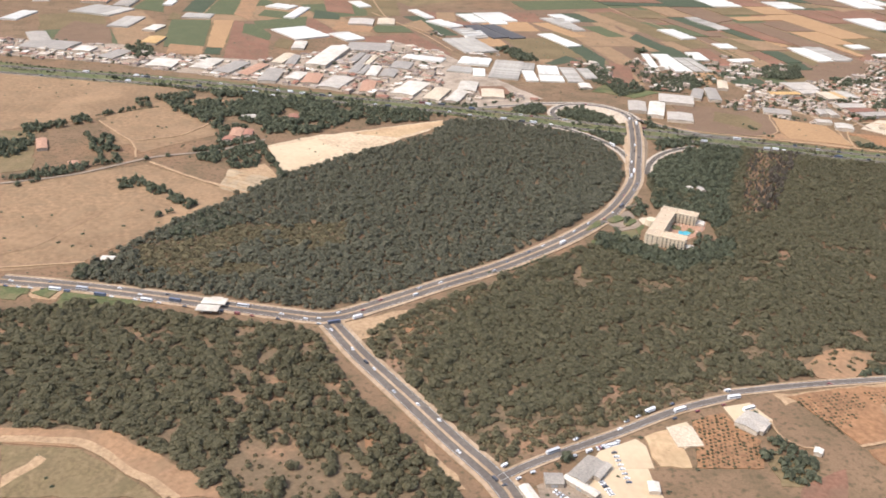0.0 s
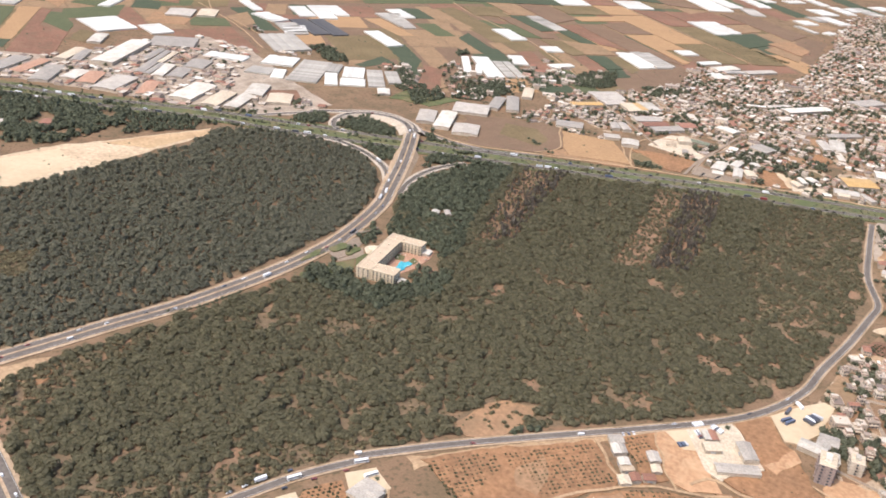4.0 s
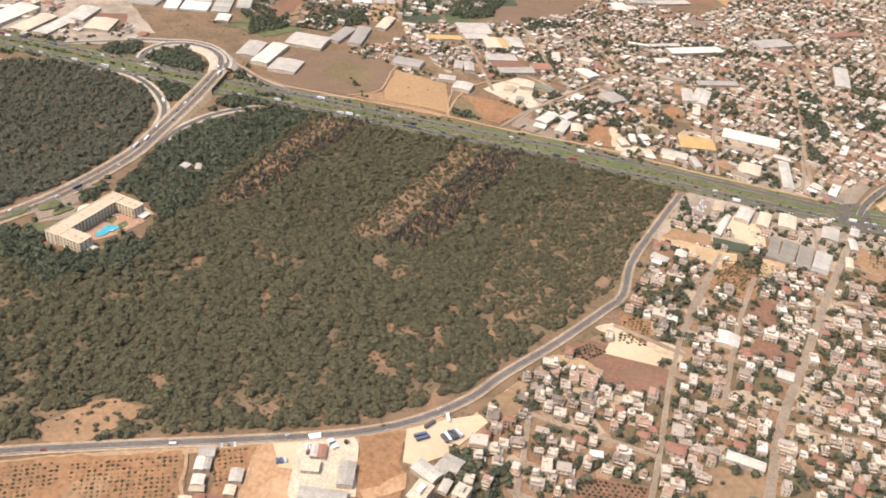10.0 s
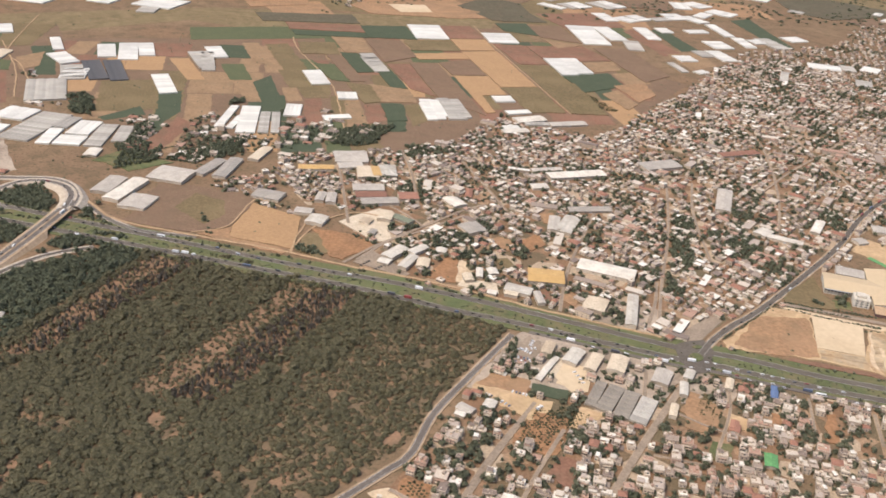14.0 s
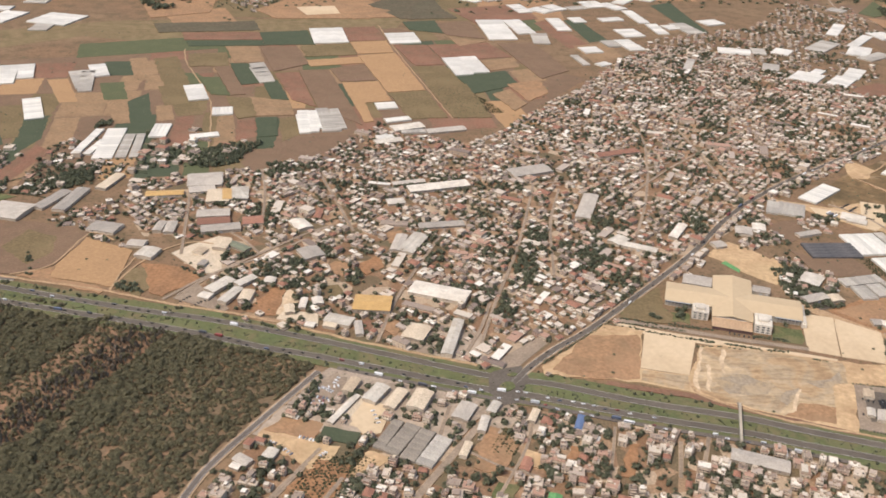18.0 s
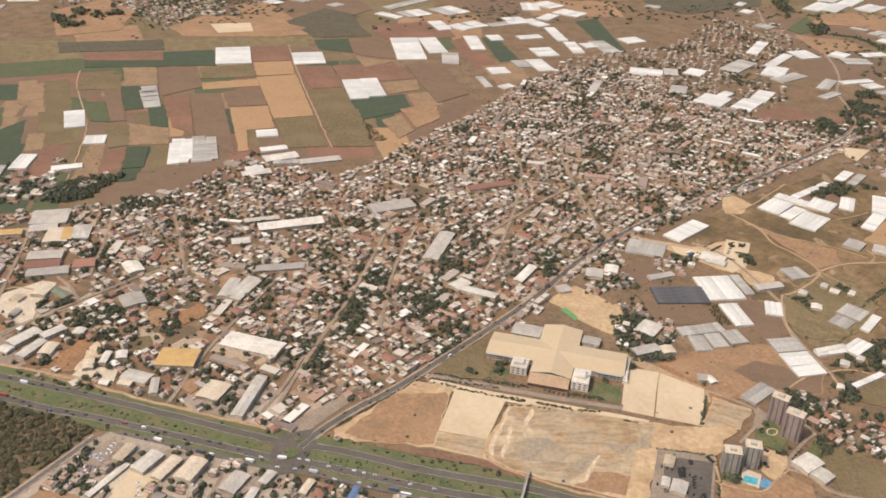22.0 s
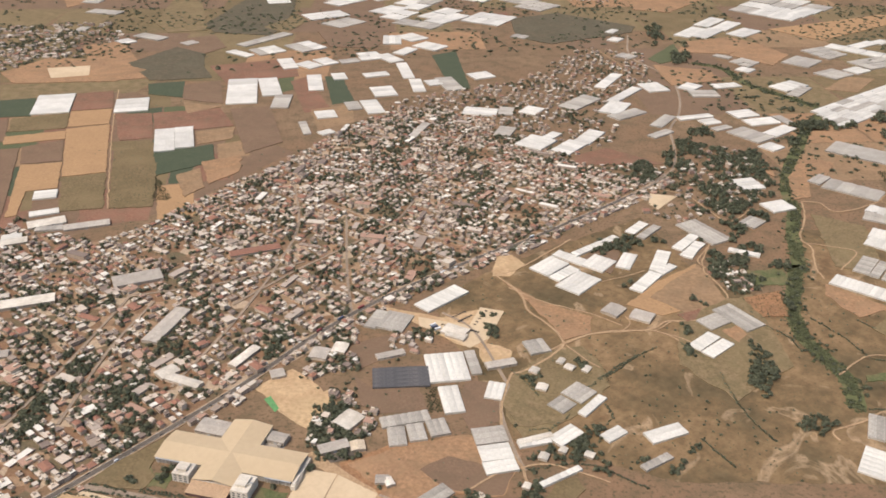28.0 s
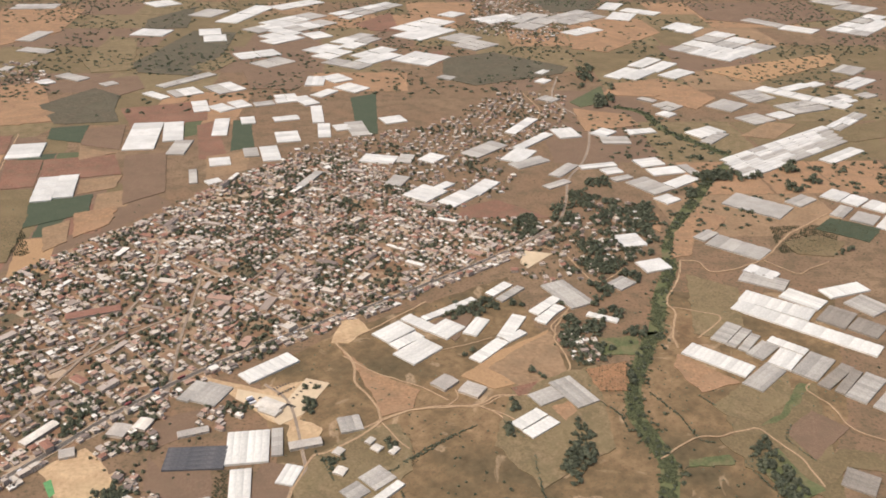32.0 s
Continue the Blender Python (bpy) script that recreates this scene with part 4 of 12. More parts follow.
def vehicle_master(kind):
    """A car, van, bus or lorry: shaped body, glass, wheels."""
    l, w, h, name, label = {"car": (2.35, 1.0, 0.8, "car", "small passenger car with dark windows"), "van": (2.9, 1.1, 1.15, "van", "pale delivery van with dark windows"), "bus": (6.2, 1.35, 1.7, "bus", "long white bus with a band of windows"),
                            "truck": (5.4, 1.3, 1.9, "truck", "lorry with a tall pale box body")}[kind]
    g = thing(name, pose(0, 0, 0), label, name, "vehicles on the roads")
    if kind == "car":
        prof = [(-0.5, 0.15), (0.5, 0.15), (0.5, 0.42), (0.3, 0.5), (-0.48, 0.52), (-0.5, 0.4)]
        cab = [(0.22, 0.48), (0.1, 0.8), (-0.3, 0.82), (-0.44, 0.5)]
    elif kind == "truck":
        prof = [(-0.5, 0.2), (0.48, 0.2), (0.5, 0.45), (0.47, 0.8), (0.36, 0.82), (0.35, 0.98), (-0.5, 1.0)]
        cab = [(0.505, 0.5), (0.48, 0.78), (0.4, 0.8), (0.4, 0.5)]
    else:
        prof = [(-0.5, 0.16), (0.49, 0.16), (0.5, 0.5), (0.46, 0.96), (-0.48, 1.0)]
        cab = [(0.49, 0.55), (0.465, 0.86), (-0.47, 0.86), (-0.485, 0.55)]

    def prism(p, half):
        n = len(p)
        v = [(x * l, s * half, z * h) for s in (-1, 1) for x, z in p]
        return v, [tuple(range(n)), tuple(range(2 * n - 1, n - 1, -1))] + [((i + 1) % n, i, i + n, (i + 1) % n + n) for i in range(n)]

    bv, bf = prism(prof, w / 2)
    if kind == "car":
        rv, rf = prism([(0.09, 0.79), (0.07, 0.84), (-0.28, 0.86), (-0.31, 0.81)], w / 2 * 0.86)
        bf = bf + [tuple(i + len(bv) for i in q) for q in rf]
        bv = bv + rv
    part("body", mesh_of("body", bv, bf, ["car"]), g)
    part("glazing", mesh_of("glazing", *prism(cab, w / 2 * (0.88 if kind == "car" else 1.012)), ["glass"]), g, "dark glass")
    r = 0.16 if kind == "car" else 0.24
    k = 8
    v, f = [], []
    for side in (-1, 1):
        n = len(v)
        v += [(r * math.cos(t * 2 * math.pi / k), side * (w / 2 - 0.06) + y, r * math.sin(t * 2 * math.pi / k)) for y in (-0.08, 0.08) for t in range(k)]
        f += [tuple(range(n, n + k)), tuple(range(n + 2 * k - 1, n + k - 1, -1))] + [(n + (i + 1) % k, n + i, n + i + k, n + (i + 1) % k + k) for i in range(k)]
    v += [(0.04 * math.cos(t * 1.571), y, 0.04 * math.sin(t * 1.571)) for y in (-w / 2 + 0.1, w / 2 - 0.1) for t in range(4)]
    f += [(n + 2 * k + (i + 1) % 4, n + 2 * k + i, n + 2 * k + i + 4, n + 2 * k + (i + 1) % 4 + 4) for i in range(4)]
    axle = mesh_of("axle", v, f, ["rubber"])
    for sx in (-0.32, 0.32):
        part("axle", axle, g, at=pose(sx * l, 0, r))
    return g


def tree_thing(x, y, r, kinds, leaf, rng, label="round dark green tree", group="single trees"):
    kv, kf, km = kinds[int(rng.integers(len(kinds)))]
    n = len(kv) - 4
    g = thing("tree", pose(x, y, 0, 0, 0, float(rng.uniform(0, 360))), label, "tree", group)
    g.scale = (r, r, r)
    key = id(kv)
    if key not in TREE_MESHES:
        k = 7
        rings = [(0.11, -0.05), (0.075, 0.4), (0.05, 0.85)]
        tv = [(q * math.cos(t * 6.283 / k), q * math.sin(t * 6.283 / k), z) for q, z in rings for t in range(k)]
        tf = [(j * k + i, j * k + (i + 1) % k, (j + 1) * k + (i + 1) % k, (j + 1) * k + i) for j in range(2) for i in range(k)]
        TREE_MESHES[key] = (tri_mesh("crown", kv[:n], kf[:-3], [leaf]), mesh_of("trunk", tv, tf, ["bark"]))
    crown, trunk = TREE_MESHES[key]
    part("crown", crown, g)
    part("trunk", trunk, g)
    return g


TREE_MESHES, HOTEL_WINGS, HEDGES = {}, [], []


# ---- the place ----
ground = tagged(new("ground", mesh_of("ground", [(-14000, -14000, 0), (16000, -14000, 0), (16000, 16000, 0), (-14000, 16000, 0)], [(0, 1, 2, 3)], ["ground"])), "dry brown earth with weeds", "ground", kind="structure")
VERGE = smooth_line([(-622.1, 825.9), (-517, 819.7), (-408.1, 804.4), (-267.5, 795.8), (-158.1, 775.7), (-56.3, 767.9), (43.7, 746.2), (299.2, 699.5), (364.4, 690.6), (423.6, 675.1), (458.2, 668.2), (563.5, 642.9), (603.1, 637.5), (655.4, 626.1), (712, 617), (780, 601), (839, 586.5), (900, 571), (1010, 544)])
tagged(new("grass_verge", ribbon("grass_verge", VERGE, 1.0, 34, "lawn", 0.5, 0.7)), "grassy verge and median of the highway", "verge", kind="structure")
highway_north_line = road("highway_north", [(-630.7, 838.6), (-507.3, 822.2), (-380.2, 811.6), (-271.1, 804.6), (-160.6, 784.1), (-57.8, 776), (43.1, 757), (297.1, 707.7), (379, 695.4), (458, 677.8), (565, 650.5), (602.7, 645.7), (655.7, 633.1), (712, 624), (745, 615.5), (780, 607.5), (839, 592.5), (900, 577), (1010, 550)], 6)
highway_south_line = road("highway_south", [(-610.8, 809.7), (-493.8, 798.3), (-368.9, 790.4), (-263.3, 785.5), (-155.7, 767.6), (-54.7, 758.3), (44.3, 735.6), (300.9, 692.3), (347, 684.4), (389.8, 674.8), (424.3, 666.3), (458.4, 660.3), (560.7, 637.2), (587.3, 633.7), (614.8, 627.6), (655.1, 619.3), (712, 610), (745, 602), (780, 594.5), (835, 581.5), (900, 565.5), (1010, 538)], 6)
OVER += [highway_north_line, highway_south_line]
forest_road_line = road("forest_road", [(17.3, 260.7), (10.9, 272.6), (-7.6, 294.7), (-28.8, 321.8), (-53, 352.1), (-72.7, 380.3)], 9, mat='grey_asphalt', median=1.3)
main_road_line = road("main_road", [(-250, 400.2, 0), (-210.2, 398.6, 0), (-173.3, 395.4, 0), (-127.6, 389.6, 0), (-98, 386.3, 0), (-73.7, 385.9, 0), (-49.6, 404.5, 0), (-21.2, 430.1, 0), (10.4, 457.7, 0), (44.9, 495.6, 0), (67, 525.6, 0), (84.2, 555.9, 0), (102.3, 605.8, 0), (108.1, 642.4, 0.8), (114.1, 687, 2), (117.6, 728.2, 3), (118.7, 750.3, 3.4)], 9, mat='grey_asphalt', median=1.2)
edge_road_line = road("edge_road", [(10.9, 272.6), (28.5, 286.7), (56.7, 305.6), (88, 328), (115.2, 342.4), (112.9, 344.1), (149.6, 355.7), (191.5, 366.3), (241.3, 378.1), (281.1, 388.8), (307.1, 400.8), (330.2, 418.9), (346.8, 439.7), (372.9, 469), (401.5, 504.8), (411.1, 518.8), (419.6, 554.1), (437.8, 595.3), (461.1, 644.8)], 3.8, mat="grey_asphalt", shoulder=1.1)
loop_ramp_line = road("loop_ramp", [(118.7, 750.3, 3.4), (113.4, 774.2, 3.2), (99.7, 792.2, 2.6), (77.2, 800.7, 1.6), (60.2, 795.7, 0.8), (52.5, 781, 0.3), (52.2, 766.4, 0), (59.2, 754.4, 0), (74.9, 748.3, 0)], 4.5, mat='grey_asphalt', verge="kerb")
road("north_ramp", [(121.9, 755.7, 3.4), (118.3, 773.2, 3), (100.7, 797.5, 2), (81.2, 807.1, 1), (60.1, 804.9, 0.3), (28.6, 799.1, 0)], 4.5, mat='grey_asphalt', verge="kerb")
west_ramp_line = road("west_ramp", [(106.5, 619.1), (105.3, 652.1), (101.5, 676.4), (91.1, 696.9), (76.3, 715.3), (55.4, 731), (27.2, 736.5)], 4, verge="kerb")
road("east_ramp", [(114.4, 627.3), (120.3, 652.1), (131.4, 674.3), (144.1, 688.6), (163.4, 701)], 4, verge="kerb")
road("slip_road", [(-22.5, 770.3), (-0.3, 782), (21.1, 791.5), (40.6, 800.5), (71.9, 807.8), (99.5, 797.8), (116.1, 781.2), (145.6, 754.6), (164.7, 741.4), (191.2, 733.1), (226.6, 734)], 4.2, mat="grey_asphalt", shoulder=1.2, verge="kerb", z=0.5)
town_road_line = road("town_road", [(580.7, 645.1), (590, 661.9), (608.2, 685.4), (638, 718.3), (714.7, 820.8), (765.4, 902.6), (822.9, 972.1), (908.8, 1053.2), (915.1, 1054.5), (1048.4, 1185.4), (1094, 1242.3)], 4.6, shoulder=1.0)
road("lane", [(1048.4, 1185.4), (1094, 1242.3), (1108.6, 1274.1), (1119.2, 1334.6), (1125.5, 1391.7), (1148.5, 1455.2), (1164.2, 1537.2), (1165.3, 1629.3), (1126.7, 1732.3), (1141.5, 1872.9)], 2.6, mat='grey_road', shoulder=0.4, marks=False)
FOREST_WEST = [(-213.8, 406.5), (-205.9, 446.8), (-189, 481.9), (-163.5, 537.7), (-143.3, 579.1), (-104, 629.3), (-49.9, 688.7), (-39.1, 730.1), (22.9, 743.3), (86.4, 701.9), (98.8, 649.5), (86.3, 588.3), (61.4, 538.4), (34.8, 498.5), (-1.5, 457.4), (-28.3, 432), (-61, 404.4), (-82.3, 393.4), (-130.6, 400.1), (-191.3, 403.5)]
FOREST_SOUTH = [(-233.8, 369.6), (-197.7, 383.8), (-164.5, 379.9), (-117.8, 375.4), (-84.2, 374.8), (-61.8, 342.1), (-44.7, 313.4), (-20.4, 285.8), (-3.8, 267.6), (1, 255.7), (-81.3, 245.8), (-106.1, 264.8), (-142.6, 284.8), (-209.3, 279.9), (-256.9, 360.5)]
FOREST_MAIN = [(-60.8, 367.3), (-31.5, 401), (-0.7, 432.9), (47.4, 478.8), (73.1, 502.2), (99.9, 492.9), (127.3, 495.5), (143.6, 514.2), (144.7, 545.6), (112.2, 567.6), (113.5, 617.1), (128.9, 661.5), (167.1, 695.3), (209.6, 709.1), (262, 706.9), (321.1, 687.6), (383.7, 675.4), (458.3, 651.7), (428.1, 585.6), (405.2, 524.4), (372, 477.1), (345.6, 447), (325.4, 422.8), (282, 395.8), (228.6, 380.9), (178.9, 371.2), (148.5, 362.7), (116.4, 347.9), (89.1, 334.6), (57.4, 312.7), (26.4, 291.8), (8.7, 277.4), (-7.8, 298.5), (-35.6, 338.7)]
TOWN_NORTH = [(348.6, 710.4), (453.9, 681.6), (563.1, 655.2), (599.7, 683.3), (627.2, 723.8), (692.9, 792.7), (745.2, 854.8), (819.9, 947.5), (914.8, 1043.2), (1031.6, 1148.9), (1065, 1179.1), (1060.3, 1224.2), (986, 1286.3), (881.1, 1440.5), (791.3, 1457.6), (714.4, 1364), (667.1, 1248.5), (612.5, 1166), (544.9, 1044.4), (506, 1049.3), (445.9, 1090.9), (394.2, 990), (354.1, 956.5), (245.1, 914.1), (246.3, 872.3), (291.7, 810), (329.1, 808.1)]
# fields of the northern plain
sheet("field", [(-187.3, 1201.2), (33.4, 1284.2), (158.3, 1354.1), (413.6, 1498.5), (673.2, 1284.5), (588.1, 1123.9), (506.1, 1056.4), (394.5, 986.8), (245.8, 952.7), (149, 887.6), (9.6, 1015.2), (-67.8, 990.8)], "brown", FIELD_LABELS["brown"], z=0.02)
sheet("field", [(-362.7, 1243.2), (9.6, 1471.5), (428, 1562.7), (413.6, 1498.5), (158.3, 1354.1), (-1.5, 1381.8), (-187.3, 1201.2)], "shrub", FIELD_LABELS["shrub"], z=0.025)
field("olive", (410.5, 1169.4), (420.3, 1173.4), (443.1, 1110), (433.9, 1106.5))
field("green", (253, 1282.7), (273.2, 1284), (292.9, 1240.5), (271.2, 1229.7))
field("olive", (459.1, 1296.4), (503.2, 1307.6), (524.8, 1231.9), (484, 1222))
field("tan", (577.9, 1304.4), (609.6, 1320.9), (624.1, 1271.9), (594.5, 1251.1))
field("green", (595.1, 1579.9), (617.6, 1587.6), (627.4, 1523.3), (611.6, 1508.3))
field("red", (616.6, 1563.3), (636.1, 1588.9), (693.1, 1440.4), (660.6, 1425.8))
field("dark", (661.2, 1590.7), (686.4, 1592.4), (718.7, 1480.5), (691.5, 1460.5))
field("dark", (811.3, 1717.9), (848.4, 1746.2), (875.2, 1546.2), (850.5, 1530.3))
field("olive", (450, 1304), (479.6, 1310.1), (488.4, 1282.4), (461.5, 1276.6))
field("tan", (666.8, 1438.6), (717.9, 1467.4), (729.8, 1394.8), (689.3, 1358.3))
field("dark", (-125.9, 1180.8), (-103.2, 1194.8), (-47.9, 1081.7), (-67.2, 1075.2))
field("gold", (40.5, 1186.1), (62.2, 1193.7), (108, 1115.3), (89.4, 1109.1))
field("tan", (100.8, 1284.7), (120.3, 1295), (155.1, 1205.1), (141.9, 1195.3))
field("tan", (137.6, 1120.5), (157.2, 1131.6), (187.2, 1057), (171.5, 1052.1))
field("dark", (159.7, 1123.2), (172.2, 1155.5), (207.1, 1067.2), (188.3, 1057.3))
field("green", (180.3, 1235.4), (202.5, 1237.8), (230.6, 1200), (201.9, 1190.2))
field("red", (228.6, 1080.1), (245.1, 1089.5), (264.5, 1003.4), (245.7, 997.8))
field("tan", (195.1, 1112.2), (208.9, 1121.2), (228.8, 1074), (213.8, 1065.3))
field("dark", (317.2, 1087.3), (337.9, 1093.8), (348.2, 1007), (330.7, 1001.9))
field("dark", (74.5, 1056.2), (98, 1067.9), (119.6, 1001.5), (112.2, 946.7))
field("olive", (5.7, 1076.9), (60.5, 1099.6), (95.4, 1003.4), (41.9, 977.8))
field("tan", (129.6, 886.5), (123.5, 975.6), (134.4, 993.1), (150.3, 890.8))
field("green", (12.9, 1341.6), (229, 1437.1), (241.3, 1369), (35.3, 1278.7))
field("olive", (129.4, 1289.2), (155.3, 1304.9), (253.9, 1092.3), (227.7, 1084))
field("green", (104.3, 1182.2), (129.3, 1190.9), (157.2, 1131.6), (133.4, 1123.7))
field("olive", (173.6, 1180.6), (198.7, 1189.2), (227, 1127), (204, 1115.1))
field("dark", (51.6, 962.9), (76.2, 1006.9), (91.5, 983.8), (60.2, 956.7))
field("olive", (334.9, 1092.8), (353.6, 1102.7), (367.9, 1048.5), (353.1, 1025.9))
field("red", (293.7, 1080), (316, 1087), (324.2, 1035.4), (307.2, 1021.3))
field("tan", (283.5, 1101.6), (307.2, 1021.3), (292.8, 990.9), (270.6, 1087.1))
field("green", (-300.6, 1096.8), (-244.5, 1145.2), (-232.8, 1077.9), (-282.6, 1053.1))
field("olive", (-193.5, 1279.6), (-147.8, 1291.5), (-129.4, 1185.9), (-169.5, 1165.1))
field("tan", (-420.6, 747.5), (-294.5, 763.9), (-229.6, 751.4), (-292.2, 698.2), (-364.5, 657.1))
field("tan", (-326.6, 710.6), (-269.4, 719.5), (-223.5, 683), (-214.8, 656.9), (-276.9, 616.7))
field("red", (122.4, 987.1), (143.2, 970.7), (137.7, 860.3), (116.6, 882.5))
field("tan", (-614.4, 823.1), (-480.1, 833.8), (-262.5, 778.9), (-315.2, 682), (-373.7, 633.3), (-464.5, 603.2))
field("tan", (-375.4, 499.4), (-317.4, 527.1), (-240.3, 581.6), (-159.9, 538.4), (-181.5, 490.2), (-209, 446.3), (-221, 422.4), (-254.6, 408.8), (-303.7, 389.3))
field("tan", (-310.9, 671.9), (-274.4, 724.3), (-222.9, 690.7), (-214.2, 654.8), (-253.7, 606.2), (-284.4, 640.4))
field("sand", (-168.2, 639.1), (-137.8, 670.6), (-104.8, 689.4), (-41.7, 732.8), (-42.6, 713.2), (-74.9, 669.1), (-110.7, 619), (-137.4, 588.3), (-146.5, 587.8))
field("track", (-180.5, 583.7), (-160.3, 599.5), (-143.1, 570.2), (-159.9, 538.4), (-175.3, 545.9))
field("lawn", (-263.7, 392.3), (-236.1, 396.5), (-229, 388.2), (-250.3, 378.9))
field("lawn", (-212, 392.7), (-168.8, 391.2), (-171, 381.9), (-209.5, 372.1))
field("track", (131.8, 346), (219.7, 371.9), (261.2, 383.8), (305.1, 400.1), (323.1, 406.9), (320.6, 389.8), (285.9, 384.2), (221, 366.3), (135.3, 338))
field("red", (380.5, 381.8), (410.3, 379.6), (403.2, 353.2), (374.3, 358.1))
field("red", (378.4, 465.7), (391.2, 475.3), (428.8, 458.8), (422.1, 437.9), (395.9, 441.8))
field("sand", (394, 485.7), (402.5, 492.5), (439.3, 474.7), (435.8, 464.6))
field("tan", (439.6, 398), (464.4, 392.9), (455.9, 376.4), (433.4, 376.4))
field("olive", (464.5, 384.4), (497.1, 382.5), (487.5, 356), (456.7, 357.7))
field("track", (368.9, 456.9), (375, 461.3), (395.9, 452.8), (393.7, 446.6))
field("tan", (341.8, 421.9), (353.3, 434.3), (356.5, 418.4), (344, 406.6))
field("grey_road", (652, 727), (690, 719), (716, 713), (744, 708), (775, 703), (773, 699.5), (735, 705), (694, 713), (648, 722.5))
field("lawn", (652.9, 733.8), (678.5, 762.4), (686.4, 769.4), (684, 748), (690.4, 728.5), (681.4, 723.4), (656, 728.9))
field("lawn", (690, 740), (702, 738), (700, 725), (686, 727))
field("lawn", (756, 728), (775, 724), (771, 706), (752, 711))
field("pale", (781.3, 745.9), (800.5, 741), (791.1, 694.8), (772.5, 699.5))
field("pale", (801.1, 740.6), (827, 722), (820.8, 688.6), (791.9, 694.6))
field("orchard", (801.3, 752.7), (833, 772.3), (882.8, 785.9), (887.5, 749.3), (890.4, 732), (830.4, 712.9), (806.7, 738.9))
field("dirt", (755.5, 809.7), (782.7, 829), (795.2, 805.3), (764.2, 796.7))
field("sand", (408.5, 709.5), (418.3, 743.7), (432.8, 729.6), (428.8, 705.3))
field("grey_road", (568.6, 665.9), (596, 697.1), (602.8, 691.3), (578.5, 655))
# greenhouses
greenhouse("w", 326.6, 1436.6, 47, 81.3, 16)
greenhouse("w", 430, 1439.3, 42.3, 55.1, 16)
greenhouse("w", 513.1, 1313.2, 23.1, 77.2, 17)
greenhouse("w", 533.6, 1323.9, 21.8, 72.1, 17)
greenhouse("w", 559.3, 1510.7, 40.7, 114, 12)
greenhouse("w", 593.1, 1532.7, 26.9, 83, 17)
greenhouse("n", 622.6, 1468.2, 23.4, 55.4, 4)
greenhouse("w", 652.7, 1556.9, 20.7, 75, 12)
greenhouse("n", 276.2, 1254.9, 18.1, 71.7, 23)
greenhouse("w", 362.3, 1089.5, 12.4, 57.3, 14)
greenhouse("w", 372.7, 1090.9, 11.4, 56.7, 17)
greenhouse("n", 384.1, 1096.1, 13.3, 66.4, 19)
greenhouse("n", 396.5, 1097.5, 10.6, 63.4, 18)
greenhouse("w", 442.4, 1146.8, 22.8, 21.1, 18)
greenhouse("w", 473.2, 1081.4, 26.8, 14.6, 23)
greenhouse("n", 481.9, 1069.6, 29.5, 9.6, 12)
greenhouse("w", 459.8, 1103.7, 27.6, 12.3, 25)
greenhouse("w", 453.4, 1048.2, 17.9, 13.4, 21)
greenhouse("w", 857.4, 958.8, 16.9, 46.9, -43)
greenhouse("n", 821.8, 920.6, 22.3, 26.1, -18)
greenhouse("n", 806.5, 923.5, 9.9, 26.6, -17)
greenhouse("b", 832.5, 845.7, 40.8, 24.2, 7)
greenhouse("w", 865, 859.7, 29.4, 35.4, 11)
greenhouse("n", 883.9, 867, 7.9, 30.4, 12)
greenhouse("w", 869.4, 821.1, 14.2, 30.4, 12)
greenhouse("w", 899.7, 832.6, 12.4, 19.6, -11)
greenhouse("n", 839.1, 797.7, 33.5, 11.1, 18)
greenhouse("n", 835.2, 779.5, 11.8, 18.8, 10)
greenhouse("n", 847.7, 784.3, 11.6, 17.4, 14)
greenhouse("n", 861.4, 790.2, 13.3, 16.7, 18)
greenhouse("n", 895.6, 783.8, 21.8, 16.5, 13)
greenhouse("w", 899.2, 767, 20.8, 15.1, 14)
greenhouse("w", 902.2, 753.7, 21.2, 11.3, 16)
greenhouse("w", 924.5, 778.4, 22.2, 6.9, 17)
greenhouse("w", 945.5, 786.2, 21.7, 12.2, 43)
greenhouse("n", 1000.7, 762.9, 23.5, 6.1, 35)
greenhouse("w", 939.1, 746.5, 30.8, 4.5, 34)
greenhouse("n", 861.8, 724.5, 11.3, 23.7, -46)
greenhouse("n", -35.5, 1094.6, 24.1, 56.4, 26)
greenhouse("b", -17.1, 1110.9, 20.5, 77, 31)
greenhouse("w", -37.4, 1190.5, 20.8, 57.6, 24)
greenhouse("w", -13.2, 1196.9, 22.4, 75.4, 21)
greenhouse("w", 3.1, 1212.2, 18.1, 58.6, 23)
greenhouse("b", 4.2, 1117, 19.3, 81.2, 29)
greenhouse("n", 78.5, 1190.5, 18.8, 71.8, 30)
greenhouse("w", 84.6, 1228.8, 19.9, 51, 28)
greenhouse("w", 226.3, 1037.6, 16.9, 37.2, 8)
greenhouse("n", 279.9, 1242.1, 18.5, 66.8, 25)
greenhouse("w", 223.7, 1162.9, 21.7, 55.5, 24)
greenhouse("w", 271.1, 1104, 21.6, 24.5, 15)
greenhouse("w", 363.6, 1077.2, 11.1, 56.6, 16)
greenhouse("w", 373.7, 1082.3, 9.3, 57, 14)
greenhouse("n", 389.5, 1088.3, 20, 61.2, 15)
greenhouse("w", -30.7, 1090.7, 26.8, 38.8, 15)
greenhouse("n", 87.4, 1188, 15.1, 83.2, 19)
greenhouse("w", -317.1, 1395.5, 34.4, 69.6, 8)
greenhouse("w", -241.5, 1426.6, 55.2, 61.3, -6)
greenhouse("w", -150.5, 1464.4, 36.8, 64.9, -8)
